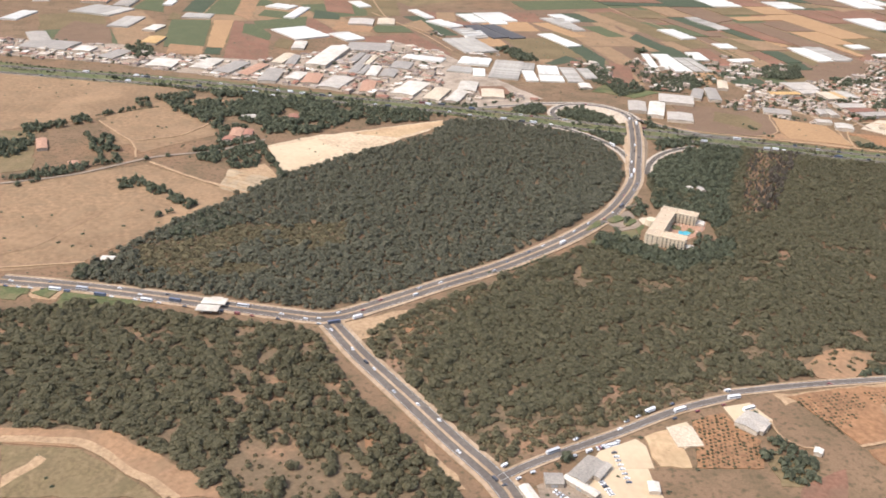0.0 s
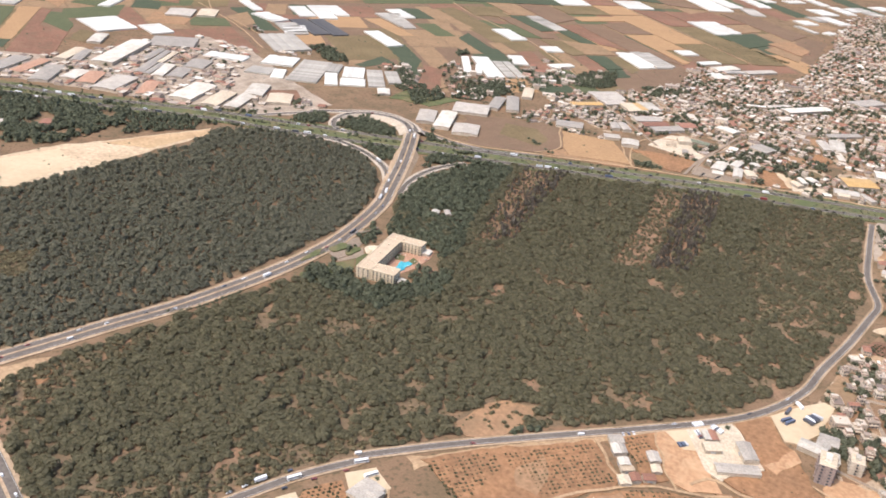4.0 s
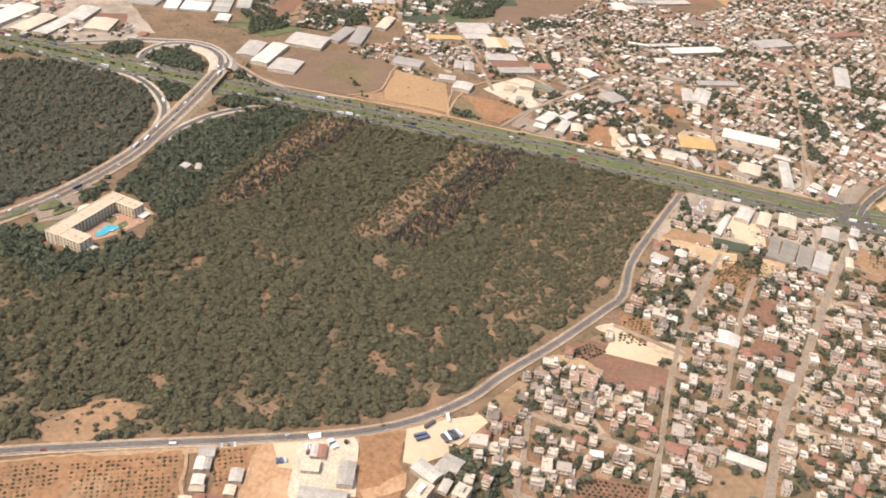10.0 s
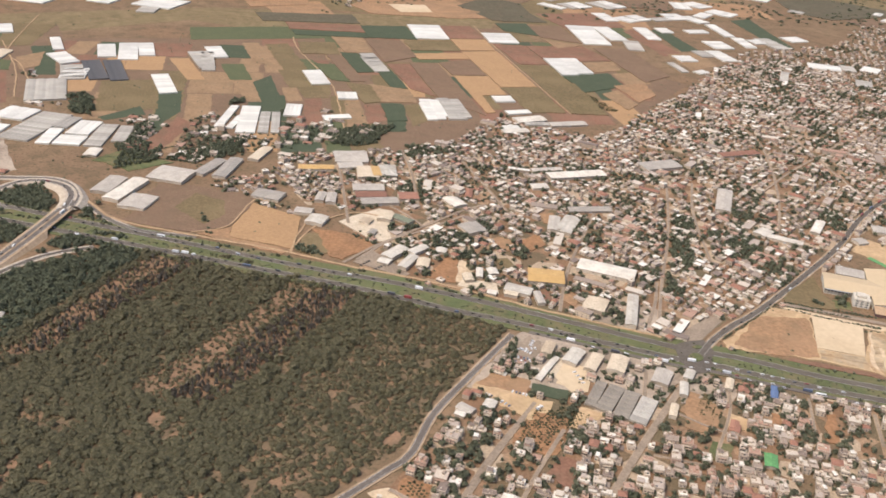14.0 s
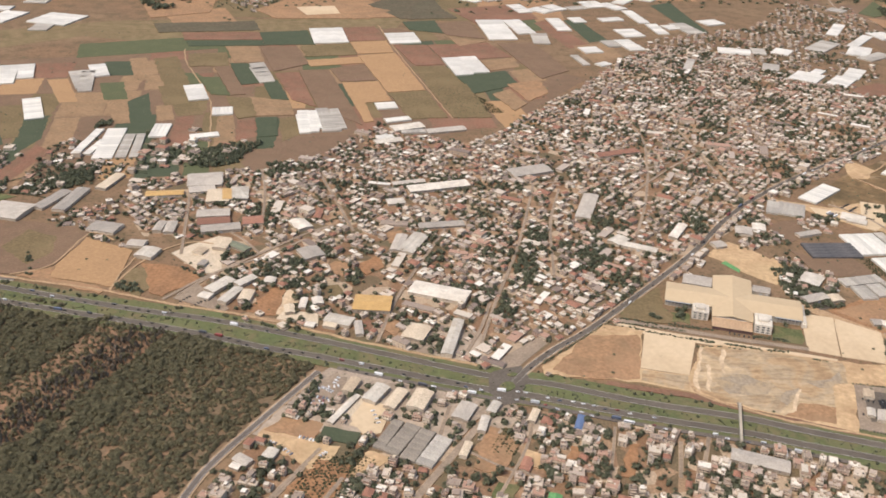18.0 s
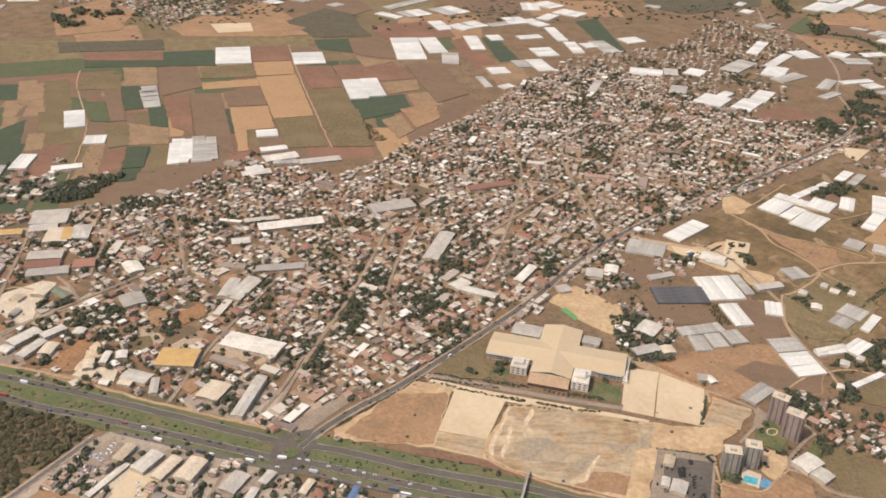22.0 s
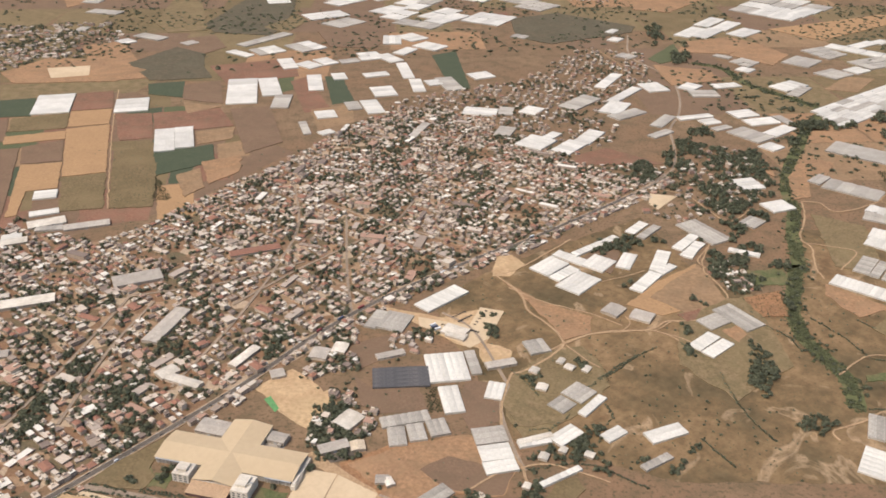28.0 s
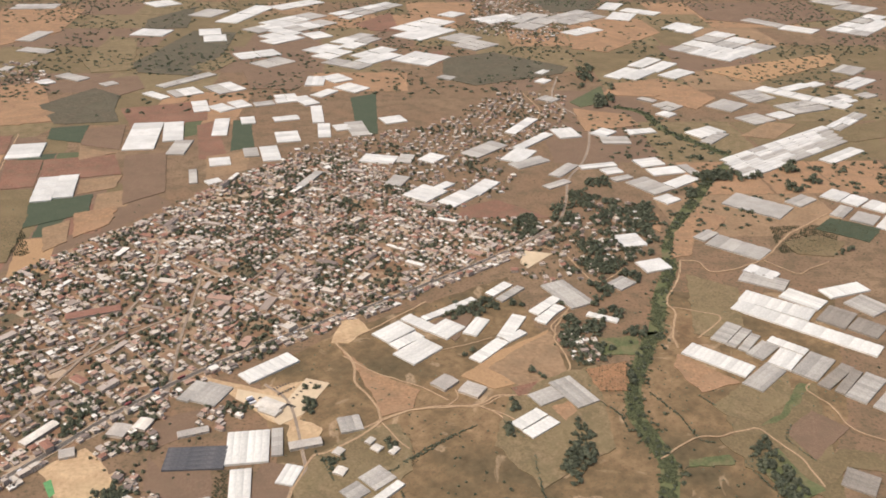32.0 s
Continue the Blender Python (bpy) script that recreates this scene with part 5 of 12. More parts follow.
greenhouse("w", -71.9, 1463.8, 61.5, 60.9, -11)
greenhouse("w", 1144.2, 765.5, 29.5, 28.5, -30)
greenhouse("w", 682.9, 1589.5, 20, 31.2, 18)
greenhouse("w", 735.1, 1603.1, 36.1, 20.5, 23)
greenhouse("w", 776, 1627.3, 16.5, 81.5, 13)
greenhouse("w", 799, 1553.2, 17.2, 60.2, 11)
greenhouse("w", 821.2, 1568.1, 20.9, 25.4, 24)
greenhouse("n", 843.5, 1564.7, 25.6, 63.1, 19)
greenhouse("w", 889.2, 1609.4, 32.7, 30.5, 28)
greenhouse("w", 754.2, 1521.8, 31.4, 43.9, 18)
greenhouse("w", 745.8, 1454, 23.2, 55.6, 19)
greenhouse("n", 720.1, 1456.2, 18.8, 33, 19)
greenhouse("w", 689.6, 1418.6, 26.1, 28.9, 19)
greenhouse("w", 700.5, 1351.4, 17.7, 14.4, 41)
greenhouse("n", 671.5, 1365.9, 9.6, 46.9, 18)
# warehouses and long roofs
shed(514.9, 930.2, 55.6, 13.8, 22, 3.0, "white_roof", "plaster", "long low shed with a white sheet roof")
shed(596.7, 976.4, 40.1, 18.9, 27, 3.0, "grey_roof", "plaster", "")
shed(679.8, 831.7, 27.6, 8, -21, 2.5, "white_roof", "plaster", "")
shed(664.6, 842.2, 11.4, 14.7, -41, 2.5, "white_roof", "plaster", "")
shed(715.1, 864.6, 7.4, 28.6, -26, 2.5, "white_roof", "plaster", "")
shed(644.5, 904.4, 12.9, 50.4, -13, 2.5, "grey_roof", "plaster", "")
shed(504.7, 816.6, 8.7, 31.1, -17, 2.5, "white_roof", "plaster", "")
shed(487.7, 937.4, 29.8, 7.1, 22, 2, "grey_roof", "plaster", "")
shed(684.3, 1035, 45.8, 10.8, 25, 2, "tile", "plaster", "")
shed(472.3, 1081.1, 34.2, 15.9, 29, 2, "white_roof", "plaster", "")
shed(457.6, 1038.4, 28, 11.8, 24, 2, "white_roof", "plaster", "")
shed(512.7, 1077.8, 41.6, 12.3, 23, 2, "grey_roof", "plaster", "")
shed(334.1, 889.5, 17.7, 22.2, 20, 2.5, "yellow", "plaster", "workshop with a yellowed sheet roof")
shed(347.2, 894.4, 10.3, 21.2, 20, 2.5, "white_roof", "plaster", "")
shed(307.4, 921.4, 29.9, 24, 19, 2.5, "grey_roof", "plaster", "")
shed(407, 843.4, 10.6, 14.9, 35, 2, "white_roof", "plaster", "")
shed(491.7, 819, 8.9, 27, -5, 2, "grey_roof", "plaster", "")
shed(522.4, 854.7, 37.6, 9.6, 15, 2, "grey_roof", "plaster", "")
shed(480.6, 894.7, 14.9, 10.7, 19, 2.2, "white_roof", "plaster", "")
shed(483.7, 724.4, 25.7, 19.6, 1, 3.2, "yellow", "plaster", "workshop with a bright yellow-orange sheet roof")
shed(528.5, 745, 41.8, 16.9, -15, 3.0, "white_roof", "plaster", "long white-roofed school building with rooftop units")
shed(540.9, 687.3, 7.2, 41.5, -8, 4.0, "white_roof", "plaster", "")
shed(516.8, 692.2, 15.1, 17.8, -16, 2.5, "cream", "plaster", "low building with a straw-coloured roof")
shed(258.2, 818.2, 23.9, 16.5, -10, 2.4, "grey_roof", "plaster", "")
shed(282.8, 886.8, 31.3, 10.1, 13, 2.4, "yellow", "plaster", "row of shops with a pale yellow roof")
shed(329.2, 886.8, 19.2, 24.9, 12, 2.6, "cream", "plaster", "")
shed(345.6, 893.9, 15.5, 25.2, 12, 2.6, "white_roof", "plaster", "")
shed(308.1, 920.1, 29.8, 27, 13, 2.4, "grey_roof", "plaster", "")
shed(410.3, 840.9, 12.3, 16.2, 38, 2.4, "white_roof", "plaster", "")
shed(501.9, 820.5, 10.3, 31.1, -19, 2.4, "white_roof", "plaster", "")
shed(311, 900.6, 22.1, 13.1, 21, 2.0, "grey_roof", "plaster", "")
shed(-26, 840.5, 17.1, 34.3, -3, 2.6, "white_roof", "plaster", "")
shed(-2, 820.7, 20.7, 27.9, 3, 2.4, "cream", "plaster", "")
shed(44.9, 280.5, 7.4, 15.4, -34, 2.5, "grey_roof", "plaster", "")
shed(32.2, 273.4, 6.9, 6, 5, 2.4, "grey_roof", "plaster", "")
shed(42.5, 271.1, 15, 3.2, -40, 2.2, "white_roof", "plaster", "")
shed(23.3, 263, 4, 11.5, 27, 2.4, "white_roof", "plaster", "")
shed(117.5, 321.4, 10, 11.7, -38, 2.2, "grey_roof", "plaster", "grey farm shed with a sheet roof")
shed(50.9, 280.9, 3.5, 10.1, -31, 2.2, "grey_roof", "plaster", "")
shed(69.8, 273.7, 4.1, 5.4, -0, 2.0, "white_roof", "plaster", "")
shed(87.6, 309, 13.1, 10.8, -78, 0.6, "cream", "cream", "low unfinished concrete structure", pitch=0.0)
shed(326, 376.9, 8.7, 7.9, -25, 2.4, "grey_roof", "plaster", "")
shed(454.2, 400, 16.6, 5.6, -19, 2.6, "white_roof", "plaster", "long hall with a white roof")
shed(462.1, 488.2, 9.6, 11.2, -19, 2.4, "white_roof", "plaster", "")
shed(393.2, 346.5, 9, 5.9, -18, 2.2, "white_roof", "plaster", "")
# blocks of flats
flats(314.6, 353, 7, 10.9, -25, 6, "tower", "tall unfinished apartment block with dark window openings", True)
flats(331, 358.9, 5.8, 7, -23, 4, "plaster", "cream four-storey apartment block", True)
flats(827.3, 650.2, 9.5, 7.5, -8, 9, "tower_grey", "grey apartment tower with many balconies", True)
flats(840.2, 656.2, 9, 7.5, -12, 9, "tower_grey", "grey apartment tower with many balconies", True)
flats(866.5, 699, 10, 7, -32, 11, "tower", "tall dark mauve apartment tower with white roof house", True)
flats(871, 683.5, 10.5, 7, -32, 11, "tower", "tall dark mauve apartment tower with white roof house", True)
# groves and tree lines
GROVE_2 = [(281.9, 967.8), (282.8, 984.6), (317.7, 994.7), (325.7, 964.2), (296.3, 946.5)]
GROVE_3 = [(99.6, 881.1), (90.6, 932.2), (100.5, 968.8), (115.2, 939.3), (113.1, 892.2)]
GROVE_4 = [(-300.1, 715.1), (-283.8, 751), (-252.8, 781.2), (-117.7, 773.9), (-108.7, 715.2), (-139.2, 677.7), (-181.2, 647.4), (-220.6, 675.7), (-270.4, 713.1)]
GROVE_5 = [(-362.4, 645.8), (-325.9, 679.7), (-317.5, 665.9), (-351.8, 629.3)]
GROVE_6 = [(-315.5, 538), (-280, 570.5), (-273.5, 560.2), (-306.1, 527.1)]
GROVE_7 = [(-303.8, 629.4), (-288.4, 639.5), (-260.4, 586.2), (-281.1, 582.1)]
GROVE_8 = [(-111.3, 748.2), (-56, 760.5), (-53.2, 727), (-102.5, 705.3)]
GROVE_9 = [(-173.3, 642.1), (-145.9, 590.2), (-147.6, 580.6), (-174.1, 628.5)]
GROVE_10 = [(-368.3, 623.1), (-344.6, 627.9), (-321.1, 580.4), (-337.6, 565.2)]
GROVE_11 = [(-247.2, 548.6), (-235.4, 553), (-230.6, 535.8), (-240, 531)]
GROVE_12 = [(-232, 549.3), (-185, 517.1), (-185.5, 507.6), (-230, 539)]
GROVE_13 = [(-211.6, 625), (-183.6, 640), (-176.8, 614.9), (-199.1, 592)]
GROVE_14 = [(60.6, 776), (81.9, 792), (102.9, 768.9), (106.9, 751.6), (85.4, 750.2), (66.9, 758.8)]
GROVE_15 = [(19.3, 783.6), (43.4, 798.3), (48.6, 772.5), (23.5, 765.3)]
GROVE_16 = [(77.3, 726.1), (94.3, 732.7), (109.1, 723.9), (106.2, 692.8), (92, 709.1)]
GROVE_17 = [(130.4, 694.9), (135, 720.1), (165.1, 719.5), (164.8, 703.3), (143.8, 692.3), (133.1, 684)]
GROVE_18 = [(128.6, 766.7), (135.6, 775.7), (139.2, 746.9), (132.4, 745.1)]
GROVE_27 = [(1198.5, 1803), (1232.1, 1840.4), (1214.7, 1705.3), (1186.4, 1688.6)]
GROVE_30 = [(269.8, 974.5), (296.7, 1000.1), (321.7, 977.4), (285.2, 951.2)]
GROVE_32 = [(350, 967.7), (373.6, 972.7), (378.6, 944.5), (358.7, 937.6)]
GROVE_33 = [(-391.6, 923.5), (-382.8, 956.5), (-346.7, 890.3), (-363.1, 870.4)]
GROVE_34 = [(287.9, 1003.1), (335.3, 1021.5), (322.2, 962.7), (282, 954.5)]
GROVE_35 = [(184.7, 929.1), (208.6, 960.7), (203.4, 914.5), (181.7, 896.1)]
GROVE_36 = [(82.1, 498.2), (96.6, 499.5), (115.8, 496.2), (125.2, 501.2), (131.8, 518.5), (139.8, 519.4), (136.2, 485.9), (91.3, 476.2)]
GROVE_37 = [(139.9, 540.4), (144.2, 548), (143.7, 578.2), (112.4, 565.3), (123.4, 558.7), (132.6, 554.1)]
GROVE_38 = [(69.8, 513.1), (79.2, 515.3), (93.6, 504.7), (93.5, 499.8), (77.4, 495.2)]
GROVE_39 = [(91.2, 552.9), (99.9, 569.3), (104.2, 563.2), (96, 542.8)]
GROVE_42 = [(773.9, 787.7), (803.2, 798.2), (816.4, 757.1), (785.6, 754)]
GROVE_43 = [(938.7, 797.5), (965.2, 785.9), (954.9, 757.9), (925.4, 768.1)]
GROVES = [GROVE_2, GROVE_3, GROVE_4, GROVE_5, GROVE_6, GROVE_7, GROVE_8, GROVE_9, GROVE_10, GROVE_11, GROVE_12, GROVE_13, GROVE_14, GROVE_15, GROVE_16, GROVE_17, GROVE_18, GROVE_27, GROVE_30, GROVE_32, GROVE_33, GROVE_34, GROVE_35, GROVE_36, GROVE_37, GROVE_38, GROVE_39, GROVE_42, GROVE_43]
# dirt tracks
road("track", [(1124.6, 790.3), (1123.7, 801.1), (1144.4, 810.2), (1171.2, 825.7), (1197.4, 825.5)], 1.5, "track", 0, False, 0.52, "pale dirt track")
road("track", [(387.5, 1506.7), (432.4, 1363.3), (479.8, 1225.3), (517.5, 1117.7)], 1.5, "track", 0, False, 0.52, "pale dirt track")
road("track", [(154.2, 1339.3), (177.2, 1276.9), (240.5, 1154.4), (266.8, 1075.7), (286.9, 997.8)], 1.5, "track", 0, False, 0.52, "pale dirt track")
road("track", [(-240.1, 586.5), (-201.7, 562.5), (-158.9, 541.6)], 2.6, "track", 0, False, 0.52, "pale dirt track")
road("track", [(-318.4, 529), (-280.3, 553.3), (-241.6, 596), (-203.2, 618.7), (-173.6, 651.8)], 3, "grey_road", 0, False, 0.52, "pale dirt track")
road("track", [(-253.1, 593.7), (-266.7, 623.3), (-313.1, 671.4)], 1.5, "track", 0, False, 0.52, "pale dirt track")
road("track", [(-267.1, 630), (-239.2, 649.7), (-224.2, 695.2)], 1.5, "track", 0, False, 0.52, "pale dirt track")
road("track", [(-286.5, 410.6), (-256.9, 413.2), (-216.6, 426.6)], 1.5, "track", 0, False, 0.52, "pale dirt track")
road("track", [(-202.3, 268.1), (-182.2, 272.4), (-153.9, 274.2), (-134.9, 266.2), (-106.9, 248.7)], 3.5, "track", 0, False, 0.52, "pale dirt track")
road("track", [(-168.5, 1193.6), (-97, 1088.3), (-50, 996.4)], 1.5, "track", 0, False, 0.52, "pale dirt track")
road("track", [(1080.4, 1767.4), (1099.1, 1639.1), (1001.3, 1472.1)], 1.5, "track", 0, False, 0.52, "pale dirt track")
road("track", [(-191.5, 1329.1), (-142.9, 1159.6), (-101.9, 1107.9), (-51, 1036)], 1.5, "track", 0, False, 0.52, "pale dirt track")
road("track", [(883.5, 732.7), (903.6, 750.3), (914.9, 753.8), (933.5, 757.8), (969, 743.2)], 1.5, "track", 0, False, 0.52, "pale dirt track")
road("track", [(297.2, 726.6), (306.4, 768.5), (331.8, 802.8), (387.8, 793.1)], 1.5, "track", 0, False, 0.52, "pale dirt track")
road("track", [(126.1, 774.4), (163.3, 747), (224.8, 735.3), (291.4, 725.5), (340.1, 713.5), (406.2, 701.5), (485.2, 678.7), (557.8, 661)], 2.4, "track", 0, False, 0.52, "pale dirt track")
# town streets
road("street", [(358.9, 414.9), (356.5, 388.4), (353.1, 361.3), (350.2, 331.5)], 2.1, "grey_road", 0.25, False, 0.55, "dusty grey street between houses")
road("street", [(475.1, 574.6), (446.1, 509.1), (427.5, 447.4), (418.1, 405.5), (407.3, 362.9), (400.6, 338.3)], 2.1, "grey_road", 0.25, False, 0.55, "dusty grey street between houses")
road("street", [(490.9, 552.7), (472, 503.6), (450.9, 434.5)], 2.1, "grey_road", 0.25, False, 0.55, "dusty grey street between houses")
road("street", [(569.2, 620.2), (531, 543.2), (501.1, 479), (478, 430.9), (463.9, 391.1), (449.5, 344.9)], 4, "grey_road", 0.25, False, 0.55, "dusty grey street between houses")
road("street", [(358.9, 414.9), (383.5, 407.4), (416.1, 397.9)], 2.1, "grey_road", 0.25, False, 0.55, "dusty grey street between houses")
road("street", [(403.7, 490.2), (438.8, 472.2)], 2.1, "grey_road", 0.25, False, 0.55, "dusty grey street between houses")
road("street", [(349.8, 367.2), (373.4, 361.1), (403.2, 353.2)], 2.1, "grey_road", 0.25, False, 0.55, "dusty grey street between houses")
road("street", [(460.8, 380.5), (486.3, 380.9), (502.7, 378.4)], 2.1, "grey_road", 0.25, False, 0.55, "dusty grey street between houses")
road("street", [(428.3, 456.4), (457, 448.3)], 2.1, "grey_road", 0.25, False, 0.55, "dusty grey street between houses")
road("street", [(478, 430.9), (518.9, 421.8)], 2.1, "grey_road", 0.25, False, 0.55, "dusty grey street between houses")
road("street", [(558.3, 677.3), (567.9, 736.9), (585.2, 829.4), (599.8, 948.3)], 2.1, "grey_road", 0.25, False, 0.55, "dusty grey street between houses")
road("street", [(492.4, 679.9), (500.1, 741.3), (518.1, 817.1), (526.5, 849.9)], 2.1, "grey_road", 0.25, False, 0.55, "dusty grey street between houses")
road("street", [(551, 676.1), (559.1, 705.1), (564, 736.2)], 2.1, "grey_road", 0.25, False, 0.55, "dusty grey street between houses")
road("street", [(338.9, 717.3), (361.6, 755.5), (389.7, 783.7), (419, 819.1)], 2.1, "grey_road", 0.25, False, 0.55, "dusty grey street between houses")
road("street", [(330.7, 782.6), (303.4, 888.9), (290.3, 926.3)], 2.1, "grey_road", 0.25, False, 0.55, "dusty grey street between houses")
road("street", [(381.8, 822.6), (366, 901.5), (350.3, 953)], 2.1, "grey_road", 0.25, False, 0.55, "dusty grey street between houses")
road("street", [(453.4, 836.1), (426.5, 900.8), (407.7, 943.5)], 2.1, "grey_road", 0.25, False, 0.55, "dusty grey street between houses")
road("street", [(687.5, 939.7), (729.9, 1002.4), (800.7, 1095.7), (821.3, 1154.1)], 2.1, "grey_road", 0.25, False, 0.55, "dusty grey street between houses")
road("street", [(597.2, 947.8), (672.7, 976.6), (732.9, 1017.7)], 2.1, "grey_road", 0.25, False, 0.55, "dusty grey street between houses")
road("street", [(708.1, 988.5), (714.3, 1085.6), (692.6, 1187.9)], 2.1, "grey_road", 0.25, False, 0.55, "dusty grey street between houses")
road("street", [(897.6, 1046.4), (813.9, 1092), (732.5, 1143.5)], 2.1, "grey_road", 0.25, False, 0.55, "dusty grey street between houses")
road("street", [(672.4, 825.9), (694, 908.3), (708.1, 988.5)], 2.1, "grey_road", 0.25, False, 0.55, "dusty grey street between houses")
road("street", [(610.7, 780.8), (611.9, 868.7), (622.4, 941.6)], 2.1, "grey_road", 0.25, False, 0.55, "dusty grey street between houses")
road("street", [(789.4, 914.3), (772.6, 1003.6), (757.3, 1115.9)], 2.1, "grey_road", 0.25, False, 0.55, "dusty grey street between houses")
road("street", [(667.7, 568.9), (672.8, 599.4)], 2.1, "grey_road", 0.25, False, 0.55, "dusty grey street between houses")
road("street", [(682.8, 582.5), (689.2, 604.4)], 2.1, "grey_road", 0.25, False, 0.55, "dusty grey street between houses")
road("street", [(542.9, 618.5), (535, 564.9)], 2.1, "grey_road", 0.25, False, 0.55, "dusty grey street between houses")
road("street", [(909.5, 840.4), (903.5, 811.9), (911.9, 768.1), (918, 751.2)], 2.1, "grey_road", 0.25, False, 0.55, "dusty grey street between houses")
road("street", [(858.8, 937.1), (884, 911.2), (909.5, 840.4)], 2.1, "grey_road", 0.25, False, 0.55, "dusty grey street between houses")
# orchards and parts of the forest
ORCHARD_3 = [(381.6, 380.3), (408.9, 378.7), (403, 354.6), (375.7, 359.9)]
ORCHARD_6 = [(848.9, 836.7), (858, 838.7), (863.9, 807.5), (854.8, 806.2)]
ORCHARD_8 = [(487.6, 1220.5), (527.2, 1224.9), (575.4, 1143.9), (515.3, 1129.4)]
ORCHARD_9 = [(1332.4, 1267.9), (1410.8, 1279.4), (1383.4, 1210), (1324.6, 1200.4)]
ORCHARD_10 = [(378.1, 463.3), (389.4, 472.5), (399.2, 467.2), (389.3, 458.4)]
ORCHARD_11 = [(479.7, 564), (491, 573.7), (508.2, 568.2), (501.8, 552.3)]
ORCHARDS = [ORCHARD_3, ORCHARD_6, ORCHARD_8, ORCHARD_9, ORCHARD_10, ORCHARD_11]
STRIP_BARE = [(251, 546.5), (265.7, 540.8), (275.6, 546.8), (321.2, 654.5), (332.6, 678), (311.2, 688), (297.3, 645.4)]
STRIP_THIN = [(275.7, 541.2), (300.1, 540.2), (317.7, 578.4), (352, 657.4), (358, 678), (334, 683), (321.2, 654.5)]
STRIP_WEST = [(165.2, 556), (180, 566), (205, 638), (230, 700), (214, 706), (199.3, 678)]
STRIP_DARK = [(180, 566), (192, 568), (215.6, 631), (246, 703), (230, 702), (205, 638)]
SCRUB_EAST = [(338.9, 558.3), (354.7, 586.6), (380.1, 641.7), (394.8, 660.8), (452.8, 653.8), (447.7, 630.3), (427.9, 579.4), (414.1, 550), (403.4, 511.1), (384.2, 497.9), (360, 470), (337.3, 462), (329.7, 499.7), (333.5, 537)]
# ---- hotel grounds ----
field("lawn", (63.5, 494.2), (65.3, 502.1), (80.9, 515.3), (93.1, 525.6), (93.6, 510.9), (93.7, 496.2), (89.2, 486.2), (67.5, 482.7))
field("grey_road", (76.6, 531), (75.9, 540.9), (85, 551.5), (93.2, 554.6), (96.2, 546.2), (91.3, 530.9), (82.5, 522.3))
field("grey_road", (82.6, 521.7), (91.6, 529.5), (94.1, 539.9), (97.3, 540.5), (98.6, 530.8), (94.7, 525.9), (84.6, 520))
sheet("traffic_island", [(88.6, 542.5), (88.5, 539.6), (87.4, 536.4), (85.3, 533.5), (82.9, 531.5), (80.4, 530.7), (78.5, 531.3), (77.4, 533.3), (77.4, 536.1), (78.5, 539.3), (80.5, 542.3), (83, 544.4), (85.5, 545.2), (87.5, 544.5)], "lawn", "grassy island in the hotel drive", z=0.95, category="traffic island")
sheet("traffic_island", [(95.2, 537.9), (95.2, 535.7), (94.4, 533.1), (93.1, 530.6), (91.4, 528.8), (89.8, 528), (88.4, 528.2), (87.7, 529.6), (87.7, 531.7), (88.4, 534.3), (89.7, 536.8), (91.4, 538.7), (93.1, 539.6), (94.4, 539.3)], "lawn", "grassy island in the hotel drive", z=0.95, category="traffic island")
sheet("traffic_island", [(73.9, 532.7), (73.7, 530.4), (72.3, 527), (70.2, 523.1), (67.6, 519.6), (65.2, 517.1), (63.3, 516), (62.4, 516.7), (62.6, 518.8), (63.9, 522.2), (66, 526), (68.6, 529.6), (71, 532.2), (73, 533.3)], "lawn", "long grassy island between the carriageways", z=0.95, category="traffic island")
field("cream", (99.9, 532.4), (98, 540.6), (100.8, 544.8), (104.4, 544), (106.2, 539.3), (102.8, 532.9))
field("lawn", (95.6, 526.1), (99.2, 530.9), (101.5, 532.7), (96.3, 518), (93.9, 515.6))
LUSH_EDGE = [(123.4, 619.2), (114.4, 594.3), (110.2, 569.5), (110.6, 561), (117.8, 565.5), (133.1, 556.1), (143.8, 552.8), (151.1, 565.7), (143.1, 605.4), (161.6, 656.7), (168.3, 677), (151.7, 677.3), (132.2, 650)]
WEST_EDGE = [(94.4, 649.4), (96.4, 618), (88.1, 583.8), (73.3, 555.3), (60.7, 538.1), (53.1, 523.9), (39, 512.6), (29.8, 542.5), (53.9, 578.5), (79.3, 628.3), (86, 654.5)]
GROVES.append([(94.6, 545.9), (94.2, 556.3), (99.3, 561.9), (104.1, 568.3), (105.7, 560.8), (103.4, 549), (98.3, 540.7)])
GROVES.append([(101, 562.2), (99.9, 577.9), (103, 576.1), (105.1, 560.7)])
GROVES.append([(67.8, 496.2), (67, 507.6), (79.1, 516.3), (82.1, 511.5), (74.3, 497.3)])
GROVES.append([(84.1, 496.4), (81.8, 510.1), (86.4, 512.3), (89.9, 505), (90.7, 495.7)])
GROVES.append([(91.1, 505.2), (88.6, 519.3), (91.4, 521.2), (95, 509.1)])
GROVES.append([(93.1, 493), (92.6, 505.5), (98.4, 500.1), (99.7, 491)])
GROVES.append([(80.9, 519.3), (80, 526), (82.2, 525), (83.2, 519.1)])
GROVES.append([(88.2, 530.3), (87.7, 538.7), (92.9, 542.6), (93.9, 534.2)])
GROVES.append([(95.2, 580.3), (98.1, 587.5), (102.2, 585), (98.4, 576)])
GROVES.append([(92.9, 568.5), (93.3, 575), (96, 572.3), (95.8, 565.9)])
HEDGES.append([(70.9, 523.7), (79.1, 537.2)])
HEDGES.append([(93.5, 556.2), (97.7, 567.1)])
